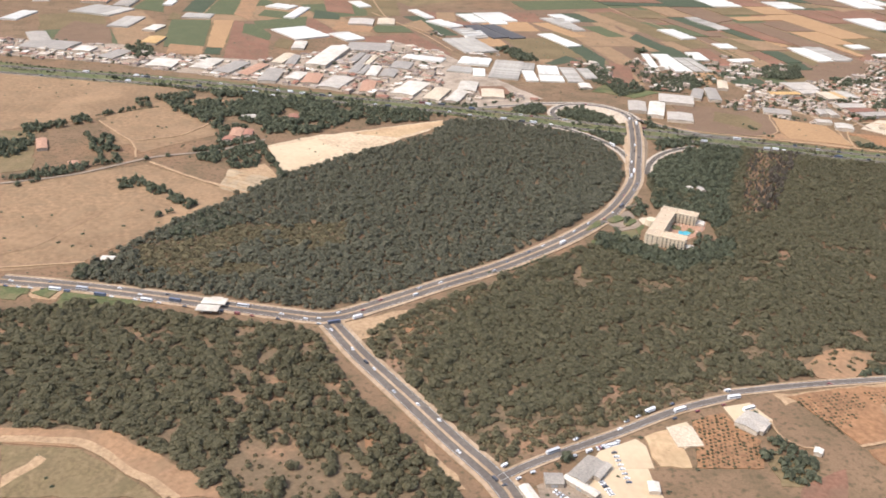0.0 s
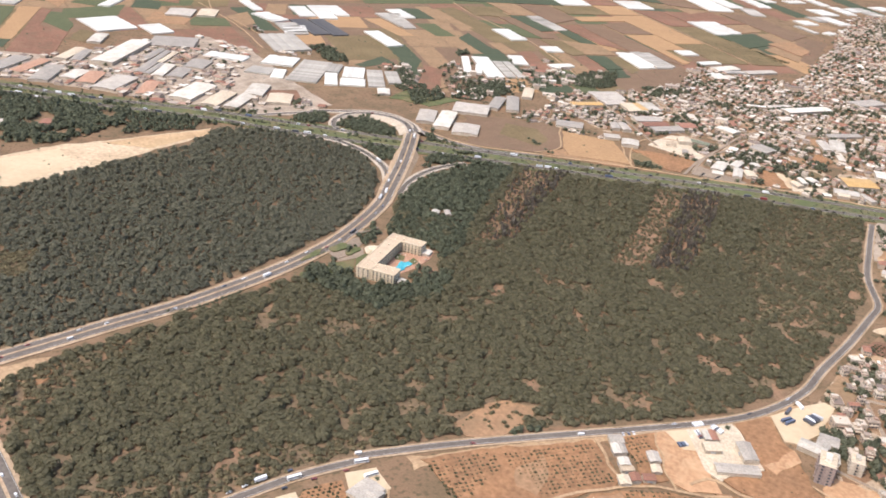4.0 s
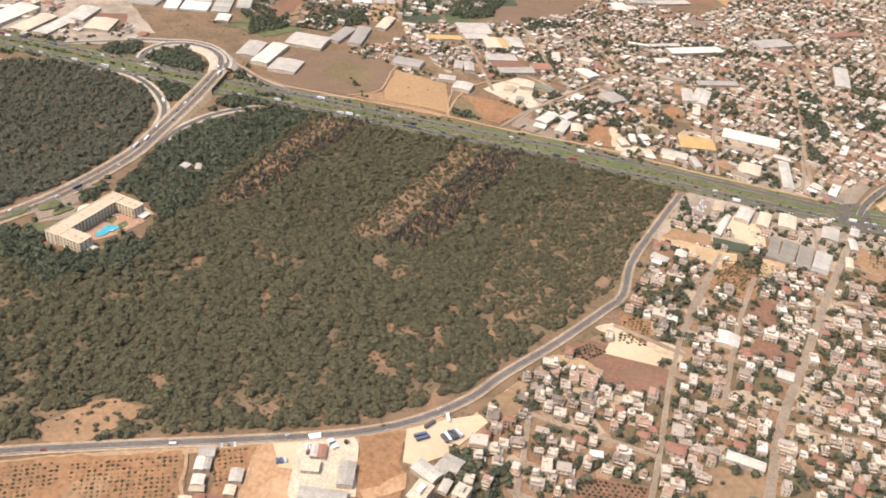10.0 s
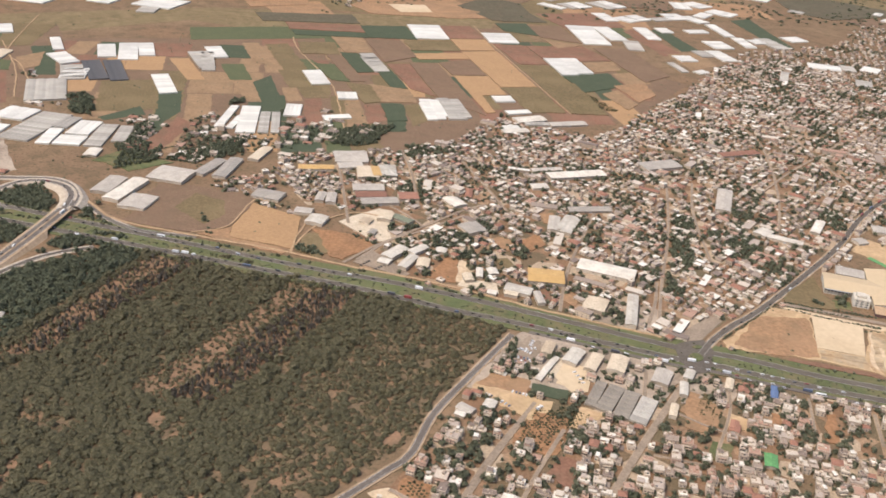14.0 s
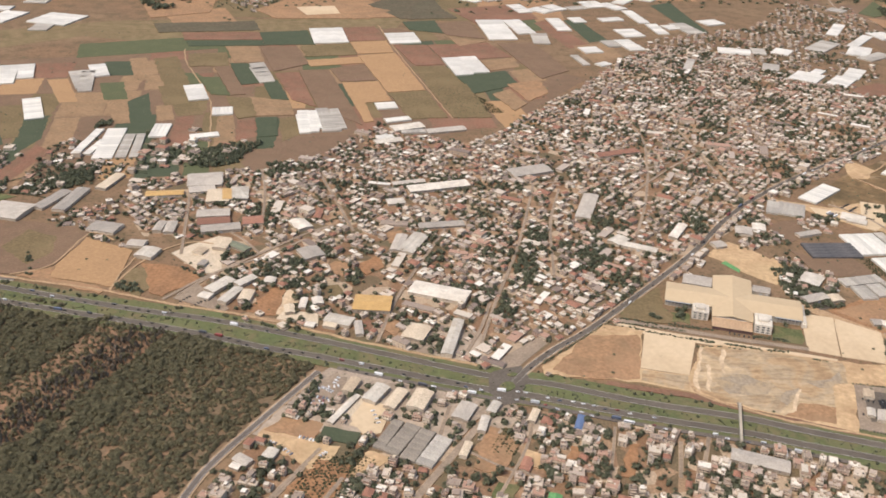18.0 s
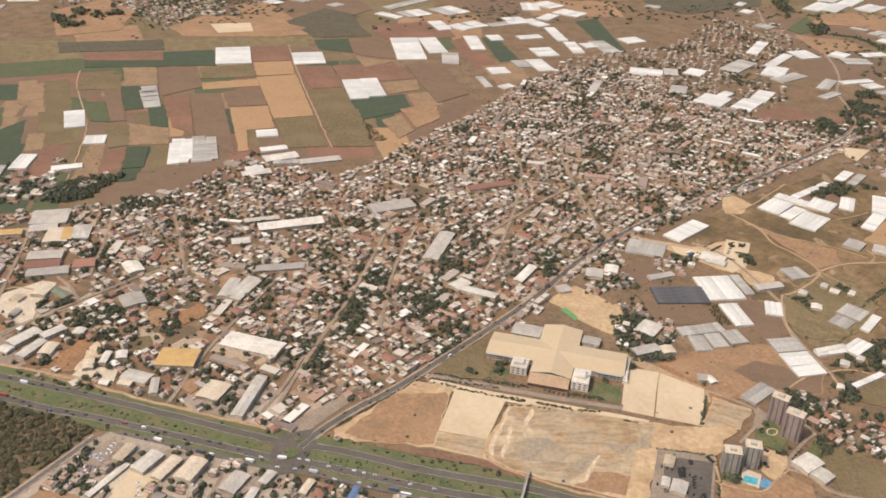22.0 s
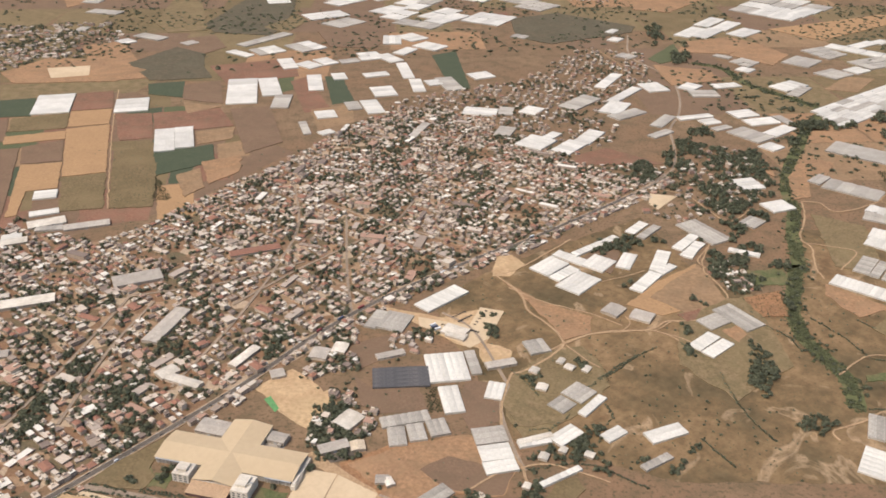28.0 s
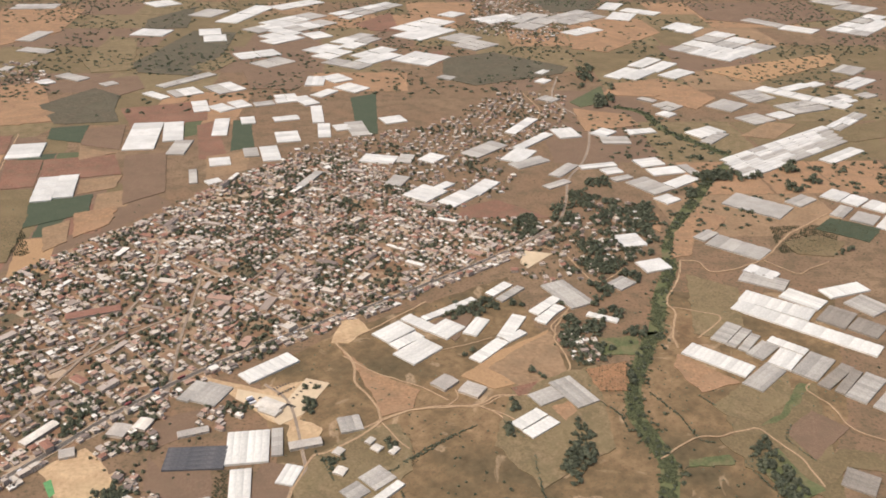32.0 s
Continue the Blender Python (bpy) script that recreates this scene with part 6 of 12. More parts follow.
LUSH = [(137.9, 525.2), (152.9, 580.2), (117.8, 601.1), (114.9, 640.9), (139.7, 681.6), (177.6, 706.3), (200.7, 697.6), (165.7, 593.9), (158.1, 548)]
LUSH_HOTEL = [(65.8, 494.6), (80.9, 508.7), (101.2, 494.3), (127.3, 495.5), (143.2, 517.5), (153.1, 515.8), (144.5, 483.2), (111.3, 466.6)]
CLEARING = [(148.7, 369), (162.7, 384), (177, 393), (195.8, 388.7), (179.2, 368.6), (166.8, 360)]
SCRUB_WEST = [(-196.7, 448.3), (-156.3, 487.5), (-83.4, 504.4), (-82.5, 459.3), (-125.2, 423.7), (-177.9, 415.4)]
SPARSE = [(-115.7, 349.2), (-76.7, 365), (-5.9, 267.3), (-5.1, 255), (-81.3, 245.8), (-98.7, 275.9)]
ROADSIDE = [(-52.8, 368.5), (-30.8, 394), (-6.4, 422.2), (14.5, 438.7), (-23.3, 372.7), (-30.9, 341.7), (-39, 345.3)]
EDGE_SCRUB = [(-3.2, 299), (65.2, 341), (119.6, 362.4), (116.4, 347.9), (57.4, 312.7), (10.8, 279.3)]
HOTEL_WINGS.append((109.6, 525, 50.5, 8.8, 69))
HOTEL_WINGS.append((109.2, 503.3, 23.2, 8.9, -21))
HOTEL_WINGS.append((123.6, 543, 23.1, 7.5, -23))
HOTEL_AT = (103.1, 523.1)
COURT = [(111.1, 513.7), (118.9, 538.6), (136.2, 538.4), (136.8, 547.3), (141.3, 542.9), (138.3, 531.4), (129.8, 518), (120.5, 508.9)]
HOTEL_DRUM = (104.7, 533.3)
field("terracotta", *COURT)
POOL = [(118.1, 516.4), (119.4, 518.7), (120.1, 522.2), (121.1, 525.8), (123.5, 524.8), (125.7, 525.9), (128.3, 523.6), (126.6, 519.9), (124.2, 518.8), (124.1, 515.5), (121.6, 513.1), (119.4, 512.7)]
field("lawn", (118.3, 528.7), (119.5, 536), (123.9, 533.2), (122.3, 526.7))
field("lawn", (125.5, 527.2), (127.4, 531.7), (132.5, 528.5), (131, 523.4))
field("pale", (133.1, 538.4), (133.7, 548.7), (139.8, 544), (139.3, 537.4))
shed(136.6, 538.6, 6.0, 4.8, 71, 1.6, "white_roof", "plaster", "white shade roof over a terrace")
shed(140.7, 600.5, 5.8, 5.0, 74, 2, "white_roof", "plaster", "small white house in a forest clearing")
shed(149.1, 601.3, 7.6, 3.6, -77, 1.8, "grey_roof", "plaster", "small grey house among forest trees")
field("gap_soil", (152.2, 611.8), (153.1, 618.3), (162.5, 615.7), (162.1, 611.2))
field("gap_soil", (49.9, 561.6), (47.8, 572.3), (56.6, 575.8), (57, 566.2))
CANOPY = (-133.1, 385.9, 12.2, 12.9, 2)
FOOTBRIDGE = [(705.4, 598.6), (712.4, 634.1)]
FACTORY = (734, 752.1, 91, 25.8, -11.7)
ROUNDABOUT = [(580.4, 641.3), (579.8, 639.2), (578.5, 637.3), (576.6, 636.2), (574.6, 635.9), (572.8, 636.5), (571.6, 638), (571.2, 640), (571.7, 642.1), (573, 644), (574.9, 645.2), (577, 645.5), (578.8, 644.8), (580, 643.3)]
ROUNDABOUT_NORTH = [(582.2, 653.3), (581.8, 651.9), (580.9, 650.8), (579.7, 650.1), (578.3, 649.9), (577, 650.2), (576.2, 651.1), (576, 652.4), (576.3, 653.7), (577.2, 654.8), (578.5, 655.6), (579.9, 655.8), (581.1, 655.4), (582, 654.5)]
ROUNDABOUT_WEST = [(-226.2, 388.6), (-221.6, 394.3), (-213.6, 391.8), (-217.2, 385.1)]
FAR_HOUSES = [(-17.5, 1837.2), (236.7, 1901.1), (355.9, 1667.8), (317, 1566.6), (167.4, 1556.1)]
FAR_HOUSES_TWO = [(-92.9, 1789.6), (168.9, 1882.1), (253.7, 1647.7), (42.7, 1538.5)]
FAR_GLASS_WEST = [(-746.1, 1401.7), (-126.9, 1800.8), (-28, 1638.5), (-47.2, 1414.2), (-388.1, 1286.5), (-576.6, 1102.1)]
PLAIN = [(-110.4, 1192.1), (159.8, 1348), (430.6, 1494), (528.7, 1420.3), (672, 1276.6), (581.2, 1116), (506.1, 1056.4), (393.8, 994.8), (243.8, 960.2), (147, 892.8), (-4.1, 1031)]
PLAIN_TURN = 0.26
PLAIN_WEST = [(-567.7, 1086.4), (-370.9, 1237.5), (-183.5, 1309.2), (-88.9, 1114.2), (-32.4, 987.7), (-209.2, 993.6), (-308.1, 894.5), (-451.9, 881.9)]
HILLS = [(849.2, 955.6), (909.5, 1022.9), (1046.8, 1129.1), (1083.1, 1000.9), (1146.8, 967.5), (1195.4, 1111.1), (1351, 1117.6), (1296, 924.6), (1202.5, 753.1), (1012.8, 746.1), (908.5, 782.2)]
FAR_LAND = [(-587.9, 2532.2), (2171.2, 2706.8), (1545.9, 1381.7), (1237, 1232.9), (1106.1, 1798.2), (553.4, 1613.2), (163.7, 1489.3)]
sheet("junction", [(564.6, 651.9), (568.1, 655.3), (574.1, 658.9), (584.8, 662.8), (589.6, 651), (586.4, 640.6), (584.3, 629.7), (582.2, 624.9), (574.1, 622.1), (565.7, 633.4)], "asphalt", "worn asphalt road junction", z=0.66, category="road")
HEDGES.append([(643.1, 721.6), (672.9, 718), (695, 714.7)])
HEDGES.append([(1156, 825.1), (1178.8, 826), (1207.1, 821.2)])
HEDGES.append([(1063.6, 865.5), (1068.6, 821.8), (1081.3, 788.6)])
HEDGES.append([(1034.4, 786.9), (1048.7, 761.8)])
HEDGES.append([(914.4, 751), (955.3, 759.1), (992.1, 739.2)])
HEDGES.append([(3.5, 447.4), (17.2, 454.8), (35.9, 474.7)])
HEDGES.append([(-321.4, 685.5), (-282.2, 719.1)])
HEDGES.append([(121, 879.8), (192.8, 945.5), (251.4, 930.8)])
HEDGES.append([(78, 860.9), (154, 874.7), (209.1, 862.4)])
# greenhouses and fields of the eastern hills
greenhouse("w", 994, 1319.5, 24.8, 46.4, -34)
greenhouse("w", 1021.5, 1356.6, 21, 50.3, -29)
greenhouse("w", 975.7, 1357.2, 13.3, 26.7, -36)
greenhouse("n", 1022.8, 1491, 28, 66.5, -37)
greenhouse("w", 1088.5, 1530.4, 14.9, 81.5, -34)
greenhouse("w", 1074.4, 1595.6, 16.8, 79.2, -26)
greenhouse("w", 1134.7, 1567.6, 39.6, 32, -72)
greenhouse("w", 1187.2, 1573.9, 23.9, 33.4, -39)
greenhouse("n", 1199.8, 1542.8, 38.6, 29.9, 4)
greenhouse("w", 1240.3, 1583, 18.6, 41.2, -72)
greenhouse("w", 1330.7, 1587.4, 30.6, 51.6, -52)
greenhouse("n", 1338.3, 1563.3, 16.8, 55.3, -37)
greenhouse("w", 1011.3, 791.8, 11.9, 27.9, -64)
greenhouse("w", 976.9, 789.1, 9.3, 17.1, -51)
greenhouse("n", 1155.3, 804.2, 14.7, 27.2, -22)
greenhouse("w", 1171.6, 797.4, 13.9, 24.4, -28)
greenhouse("w", 1184.8, 790.1, 9.7, 24.3, -26)
field("red", (997.3, 1294.1), (1037.6, 1322), (1097.3, 1273.6), (996.4, 1265.9))
field("dirt", (805.3, 945.3), (858.3, 929.6), (887.3, 943.6), (900.9, 921.2), (890.2, 885.9), (873.3, 891.6), (841.7, 917.5))
field("dirt", (886.9, 895.8), (907.6, 887), (896.4, 866.1), (890.5, 869.7))
field("brown", (789.9, 886.4), (820.9, 902.9), (821.1, 871.8), (803.1, 856.5))
field("dirt", (729.5, 829.4), (754.7, 851.9), (770, 839.2), (788, 811.7), (774.4, 785.6), (754, 802.8))
field("turf", (740.2, 815.7), (743.9, 819.5), (752.6, 806.1), (750.5, 801.9))
field("ochre", (806.8, 753), (848.1, 775.1), (882.8, 785.9), (917.4, 768.4), (903.5, 727.5), (866, 730.6), (840.9, 718.6))
field("brown", (851.8, 750), (869.2, 762.6), (910.8, 750.7), (903, 728.6), (869.6, 731.8))
field("brown", (798.9, 848.5), (811.3, 834.4), (846, 836.5), (854.2, 808.9), (822.7, 803.6), (807.1, 812.8))
field("brown", (879.6, 846), (909.5, 840.4), (901.6, 798.5), (883, 787.8), (873.9, 810.1))
field("shrub", (911.6, 840.5), (950.5, 842.9), (939.6, 788.1), (916.3, 783.5), (906.4, 805.4))
field("track", (777.4, 758.8), (782.8, 763.3), (830.9, 725.3), (828.7, 712.8))
field("asphalt", (788.4, 761.8), (806.9, 769.5), (810.5, 759), (795.9, 752.3))
shed(869.7, 907.7, 19, 13.5, -25, 2.6, "white_roof", "plaster", "white hall in a dusty yard")
shed(904.2, 865.3, 22.7, 7.7, 20, 2.4, "grey_roof", "plaster", "long shed with a dull grey sheet roof")
shed(795.8, 766.2, 19.2, 8.6, 25, 2.6, "grey_roof", "plaster", "hall with a dull grey sheet roof")
shed(829.6, 737.8, 8, 7.1, 1, 2.0, "grey_roof", "plaster", "")
shed(925.1, 781.5, 23.9, 4.4, 22, 2.0, "white_roof", "plaster", "")
shed(801.5, 794.3, 14.8, 17.4, -33, 2.2, "white_roof", "plaster", "shed with a ribbed white roof")
shed(810.9, 768.4, 9.1, 9.2, 14, 2.0, "cream", "plaster", "")
shed(822.4, 873.6, 21.6, 6.7, 24, 2.0, "grey_roof", "plaster", "")
shed(743.7, 844.5, 9.8, 9.7, 23, 2.2, "grey_roof", "plaster", "")
shed(783.9, 879.9, 10.5, 12.7, -11, 2.2, "white_roof", "plaster", "")
shed(769.7, 871.6, 13.3, 14, -9, 2.2, "grey_roof", "plaster", "")
EAST_YARDS = [(757.2, 846), (789.4, 914.3), (799.4, 901.6), (790, 879.7), (805.2, 855.1), (782.3, 846), (770.2, 835.5)]
EAST_EDGE = [(776.4, 835.9), (798.9, 841), (805.1, 812.7), (819.6, 806.8), (817.3, 771.4), (788.4, 760.6), (772.7, 781.1), (783.5, 804.6)]
EAST_STRIP = [(807.4, 887.5), (823.2, 903), (850.8, 918.1), (856.4, 900.8), (837.3, 870.4), (807.3, 860.6)]
FARM_TWO = [(912.5, 833.3), (956.7, 873.8), (954.2, 821.8), (924.4, 787.2)]
HAMLET = [(1052.7, 1195.7), (1065.7, 1272.2), (1114, 1258.3), (1149.7, 1327), (1191.1, 1337.8), (1201.5, 1278.2), (1203.2, 1216.6), (1147.2, 1139.6), (1093.8, 1112.8), (1052.9, 1135.6)]
FARM_EAST = [(1085.9, 1020.1), (1101, 1037.4), (1126.1, 1033.6), (1134.4, 997.5), (1123.6, 984.4), (1106.9, 976.1), (1092.8, 999.8)]
GROVE_111 = [(1175.2, 1913.5), (1210.5, 1956.1), (1196.4, 1820.5), (1170.8, 1801.5)]
GROVE_113 = [(889.1, 939), (902.6, 935.1), (906.6, 912.6), (892.9, 910)]
GROVE_114 = [(787.1, 818.6), (799.1, 812.4), (795.3, 798.6), (785.4, 804.7)]
GROVE_115 = [(724.8, 875.7), (741.5, 885.1), (741.3, 860.5), (728.9, 855.8)]
GROVE_116 = [(871.3, 716.4), (889.8, 727.8), (891, 712.5), (873.4, 705.5)]
GROVE_117 = [(-280.2, 740.8), (-263, 788.8), (-117.2, 770.3), (-108.6, 730), (-138.9, 676.3), (-178.4, 653.6), (-212.5, 663.9), (-251.3, 699.1)]
GROVE_118 = [(-189.3, 600), (-168.8, 616.5), (-163.2, 586.9), (-180.5, 583.7)]
GROVE_119 = [(-185.2, 480.9), (-154.5, 505.6), (-147.5, 493.4), (-171.4, 460.2), (-183.5, 466.2)]
GROVE_120 = [(-221, 422.4), (-203.2, 432.4), (-198, 412.3), (-211, 406.9)]
GROVE_121 = [(-214.2, 654.8), (-190.9, 667), (-171.2, 642.5), (-175.2, 608.9), (-200.3, 623.2)]
GROVE_122 = [(-220.4, 619.3), (-201.5, 627), (-195.3, 592.7), (-208.7, 596.2)]
GROVE_123 = [(116.7, 303.2), (137.6, 301.5), (134.9, 285.2), (120.1, 282.1)]
GROVE_124 = [(166.5, 364), (193.2, 375), (188.5, 362.3), (169.5, 357.4)]
GROVE_125 = [(28.5, 286.7), (37.5, 291.4), (39.5, 286.3), (30.4, 280.1)]
GROVES += [GROVE_111, GROVE_113, GROVE_114, GROVE_115, GROVE_116, GROVE_117, GROVE_118, GROVE_119, GROVE_120, GROVE_121, GROVE_122, GROVE_123, GROVE_124, GROVE_125]
TALL = []
TALL.append([(-233.8, 548.9), (-206, 530.1), (-183.2, 511.7)])
TALL.append([(-312.7, 536.4), (-296.8, 546.9), (-279.4, 555.7)])
TALL.append([(-244.1, 536.4), (-234.6, 550.9)])
TALL.append([(-178.4, 645.2), (-157.9, 606.1), (-142, 573.7)])
TALL.append([(-201.7, 492.9), (-195.5, 500.3)])
TALL.append([(-360.4, 641.8), (-344, 654.2), (-325.5, 673.5)])
TALL.append([(-306.6, 635.8), (-269.4, 578.4)])
TALL.append([(-346.3, 581.6), (-333.5, 592.9)])
TALL.append([(-314.9, 686.9), (-299.3, 706.8)])
TALL.append([(-305.1, 728), (-283.8, 751)])
TALL.append([(-109, 748.8), (-39.8, 741.5)])
TALL.append([(-188.3, 484.7), (-175.9, 494.7), (-161.2, 504.4)])
TALL.append([(-128.9, 722.3), (-86.3, 724.9)])
TALL.append([(-319, 537.4), (-286, 565.9), (-240.7, 593.7), (-204.4, 622.4)])
TALL.append([(-353.6, 798.1), (-276.9, 775.6), (-186.2, 762.1), (-113.7, 747.7)])
field("pale", (51.2, 294.9), (67, 305), (70.4, 280), (73.8, 267.6), (52.8, 265), (40.8, 273.1))
field("tan", (-346.6, 455.1), (-286.6, 510.6), (-234.7, 491.7), (-251.3, 439.3), (-287.2, 411.8))
field("shrub", (116.7, 303.2), (139.9, 301.8), (134.4, 283.9), (120.1, 282.1))
field("grey_road", (25.9, 271.2), (36.9, 278.5), (48.9, 267.7), (48.3, 261.4), (27.6, 258.9))
field("red", (127.8, 283.1), (149.3, 296.6), (141.3, 272.6), (124.2, 270.5))
field("shrub", (-452, 616.9), (-349.7, 638.3), (-310.5, 558.9), (-384.1, 512.8))
field("pale", (-166.9, 633.9), (-136.1, 662.3), (-113.3, 634), (-138.1, 591.7), (-144.6, 584.7))
field("dirt", (-112.7, 681.7), (-42, 731.1), (-40.2, 718.5), (-75.7, 676.1))
field("graded", (-182.4, 583.3), (-145, 569.8), (-159.9, 538.4), (-177.1, 545.6))
shed(-327.8, 606.3, 7.1, 24.2, 27, 2, "terracotta", "plaster", "pinkish farm house among trees")
shed(-287.8, 570.4, 6.7, 9.7, 29, 1.8, "terracotta", "plaster", "pinkish farm house among trees")
shed(-198.6, 660.6, 9.1, 21.4, 7, 2, "terracotta", "plaster", "pinkish house among trees")
shed(-189.9, 662.3, 6.7, 14.3, 9, 2, "tile", "plaster", "")
shed(-200.1, 703.5, 10.8, 9.7, 28, 2, "white_roof", "plaster", "")
shed(-200.3, 645.7, 8.4, 9.5, 2, 1.8, "tile", "plaster", "")
shed(-205.2, 430.8, 6.9, 4.9, 3, 1.8, "white_roof", "plaster", "")
shed(-164.9, 711.9, 8.6, 11.3, 6, 2, "tile", "plaster", "")
shed(140.2, 304.7, 3.1, 3.5, -25, 1.8, "white_roof", "plaster", "")
# rows of parked vehicles: kind, from, to, how many
PARKED_ROWS = [("car", 8, (56.9, 295.6), (61.3, 275.6)), ("car", 6, (50.1, 276.8), (54.1, 268.3)), ("car", 9, (50.2, 296.6), (59.8, 301.5)), ("bus", 1, (117.8, 334.1), (120.2, 330.2)), ("car", 5, (32.1, 268.8), (38.1, 263.2)), ("car", 7, (457.5, 625), (477.2, 631.6)), ("car", 7, (457.6, 612.5), (476.3, 617.6)), ("car", 8, (787.3, 649.5), (811.3, 640.2)), ("car", 8, (782.9, 634.3), (808.1, 625.7)), ("car", 6, (866.7, 930.1), (877.7, 940.2)), ("car", 6, (871.6, 923), (880.7, 932.8)), ("truck", 3, (850.8, 918.1), (857, 909.5)), ("car", 6, (723.3, 716.1), (741.1, 710.7))]
# works along the highway
field("yard", (-554, 904.5), (-526.2, 920.7), (-446.8, 948.6), (-375.5, 925.4), (-334.9, 896.2), (-277.5, 900.9), (-231, 902.7), (-174.4, 979.7), (-117.2, 1025), (-59.7, 982), (12.7, 864.5), (44.4, 820.3), (13.1, 781.1), (-44.9, 771.9), (-143.2, 802.8), (-255, 824.1), (-376.3, 853.2), (-495, 861.8), (-531.6, 864.9))
WORKS = [(-539.6, 922.7), (-461.1, 938.8), (-366.2, 901), (-318.7, 900.4), (-245, 889.1), (-174.4, 979.7), (-117.2, 1025), (-59.7, 982), (-44.6, 768.3), (-142.8, 800.9), (-254.4, 822.1), (-375.4, 851.1), (-504, 857)]
CLUTTER = [(202, 838.2), (246.9, 869.8), (260.7, 834.9), (291.4, 785), (262, 794.1), (224.1, 813.3)]
CLUTTER_WEST = [(108, 883.2), (101.8, 924.1), (127.4, 934.8), (138.2, 891.7)]
COMPOUND = [(-87.5, 1073.8), (-73.4, 1083.4), (-26, 989.6), (13.3, 992.7), (-18.7, 964)]
WEST_YARDS = [(-48.9, 828.9), (12.8, 833), (44.1, 810.5), (13.1, 775.7), (-44.9, 771.9)]
FAR_VILLAGE = [(974.7, 2564.1), (1208.2, 2625.8), (1206.4, 2267.1), (1129.3, 2129.6), (995.6, 2193)]
TOWN_EAST = [(766.8, 1459.4), (792, 1495.3), (849.7, 1534.5), (926.7, 1576.8), (983.7, 1634.4), (1011.7, 1726.5), (1068, 1779), (1146.4, 1749.6), (1135.4, 1586.9), (1082.6, 1533.3), (1037.6, 1428.5), (1063.7, 1398.8), (1037.6, 1322), (1059.4, 1271.9), (1048.6, 1217.2), (1012.3, 1208.3), (965, 1267.7), (921.1, 1265.8), (865.5, 1332.2), (794, 1366.7)]
greenhouse("w", 955.5, 1333, 35, 41.7, -33)
greenhouse("w", 888.6, 1443.8, 44.3, 29.7, -10)
greenhouse("n", 922.3, 1447.7, 19, 30.8, -7)
greenhouse("w", 955.9, 1452.5, 23.8, 31.5, -29)
greenhouse("n", 919.4, 1370.1, 21, 32.8, -16)
greenhouse("n", 813.9, 1368.6, 10.8, 53.5, -16)
GROVE_200 = [(50.9, 774.5), (79.5, 799.6), (104.3, 760.1), (90.1, 742.8), (67.8, 743.5)]
GROVE_201 = [(128.7, 687.7), (148.3, 719.9), (165.5, 728.8), (202.7, 709.3), (173.2, 691.7)]
GROVE_202 = [(178.1, 912), (202.3, 937.5), (210.5, 909.2), (193.6, 879.9)]
GROVE_203 = [(117.9, 841.5), (109.1, 880.6), (139.9, 901.1), (146.4, 869.7)]
GROVE_204 = [(-3.7, 1016.4), (13.1, 1032.1), (35.9, 981.2), (22, 967.7)]
GROVE_205 = [(224.3, 742.9), (231.2, 754.6), (237.1, 736.2)]
GROVE_206 = [(356.5, 866.1), (383.9, 886.4), (388.8, 837.5), (371.1, 827.2)]
GROVE_211 = [(580.6, 866.5), (612.8, 860.8), (614.3, 809.4), (588.3, 814.7)]
GROVE_212 = [(615.7, 834.5), (649.8, 842.5), (656.8, 798.1), (629, 787.5)]
GROVE_213 = [(575.8, 813.4), (595.5, 823.8), (600, 762.5), (583.3, 768)]
GROVE_214 = [(730, 902.6), (744.2, 909.3), (745, 880.1), (731.2, 873.9)]
GROVE_215 = [(550.4, 736.8), (569, 759.3), (582.6, 727), (561.9, 718.6)]
GROVE_216 = [(776.2, 810.7), (797.5, 816.9), (802.7, 794.4), (777.1, 780.8)]
GROVES += [GROVE_200, GROVE_201, GROVE_202, GROVE_203, GROVE_204, GROVE_205, GROVE_206, GROVE_211, GROVE_212, GROVE_213, GROVE_214, GROVE_215, GROVE_216]
field("pale", (780.2, 746.9), (801.3, 742.5), (791, 696.7), (772.6, 705.7))
field("pale", (802, 742), (827.9, 726.5), (820.5, 688), (792.3, 695.7))
field("pale", (650.3, 721.1), (683.6, 712.2), (771.4, 694.8), (788.1, 690.9), (785.9, 686.8), (767.3, 688.9), (680.2, 704.8), (649, 713.6))
shed(714.9, 780.5, 20.2, 13.8, -14, 3.6, "grey_roof", "plaster", "service block with machinery behind the factory")
shed(759.1, 772.3, 11.9, 9, -16, 3.2, "grey_roof", "plaster", "service block with machinery behind the factory")
shed(780.1, 743.7, 2.6, 19.8, -13, 3.0, "white_roof", "plaster", "narrow white side hall of the factory")
field("yard", (504.1, 674), (521.6, 708), (559.9, 697.7), (562.3, 660.5), (534.5, 658.3))
ORCHARD_60 = [(461.6, 539.4), (483.9, 569), (494.1, 563.7), (507, 542.9)]
ORCHARDS.append(ORCHARD_60)
TOWN_SOUTH = [(330.9, 406.3), (361, 446.5), (401.8, 487.3), (416.6, 525.2), (454.8, 618.9), (466.8, 635.5), (516.9, 634.2), (577.9, 622), (635.9, 613.4), (685.4, 604.2), (798.6, 577.2), (800, 540), (690, 490), (560, 395), (500, 325), (422, 310), (313, 305)]
FRINGE = [(68.8, 922.9), (77, 969.9), (169.6, 1004.5), (259.9, 1048.5), (317.4, 1030.6), (320.6, 971), (240.1, 934), (196.7, 873), (123.6, 878.7)]
greenhouse("w", 273.7, 1030, 28.5, 12, 24)
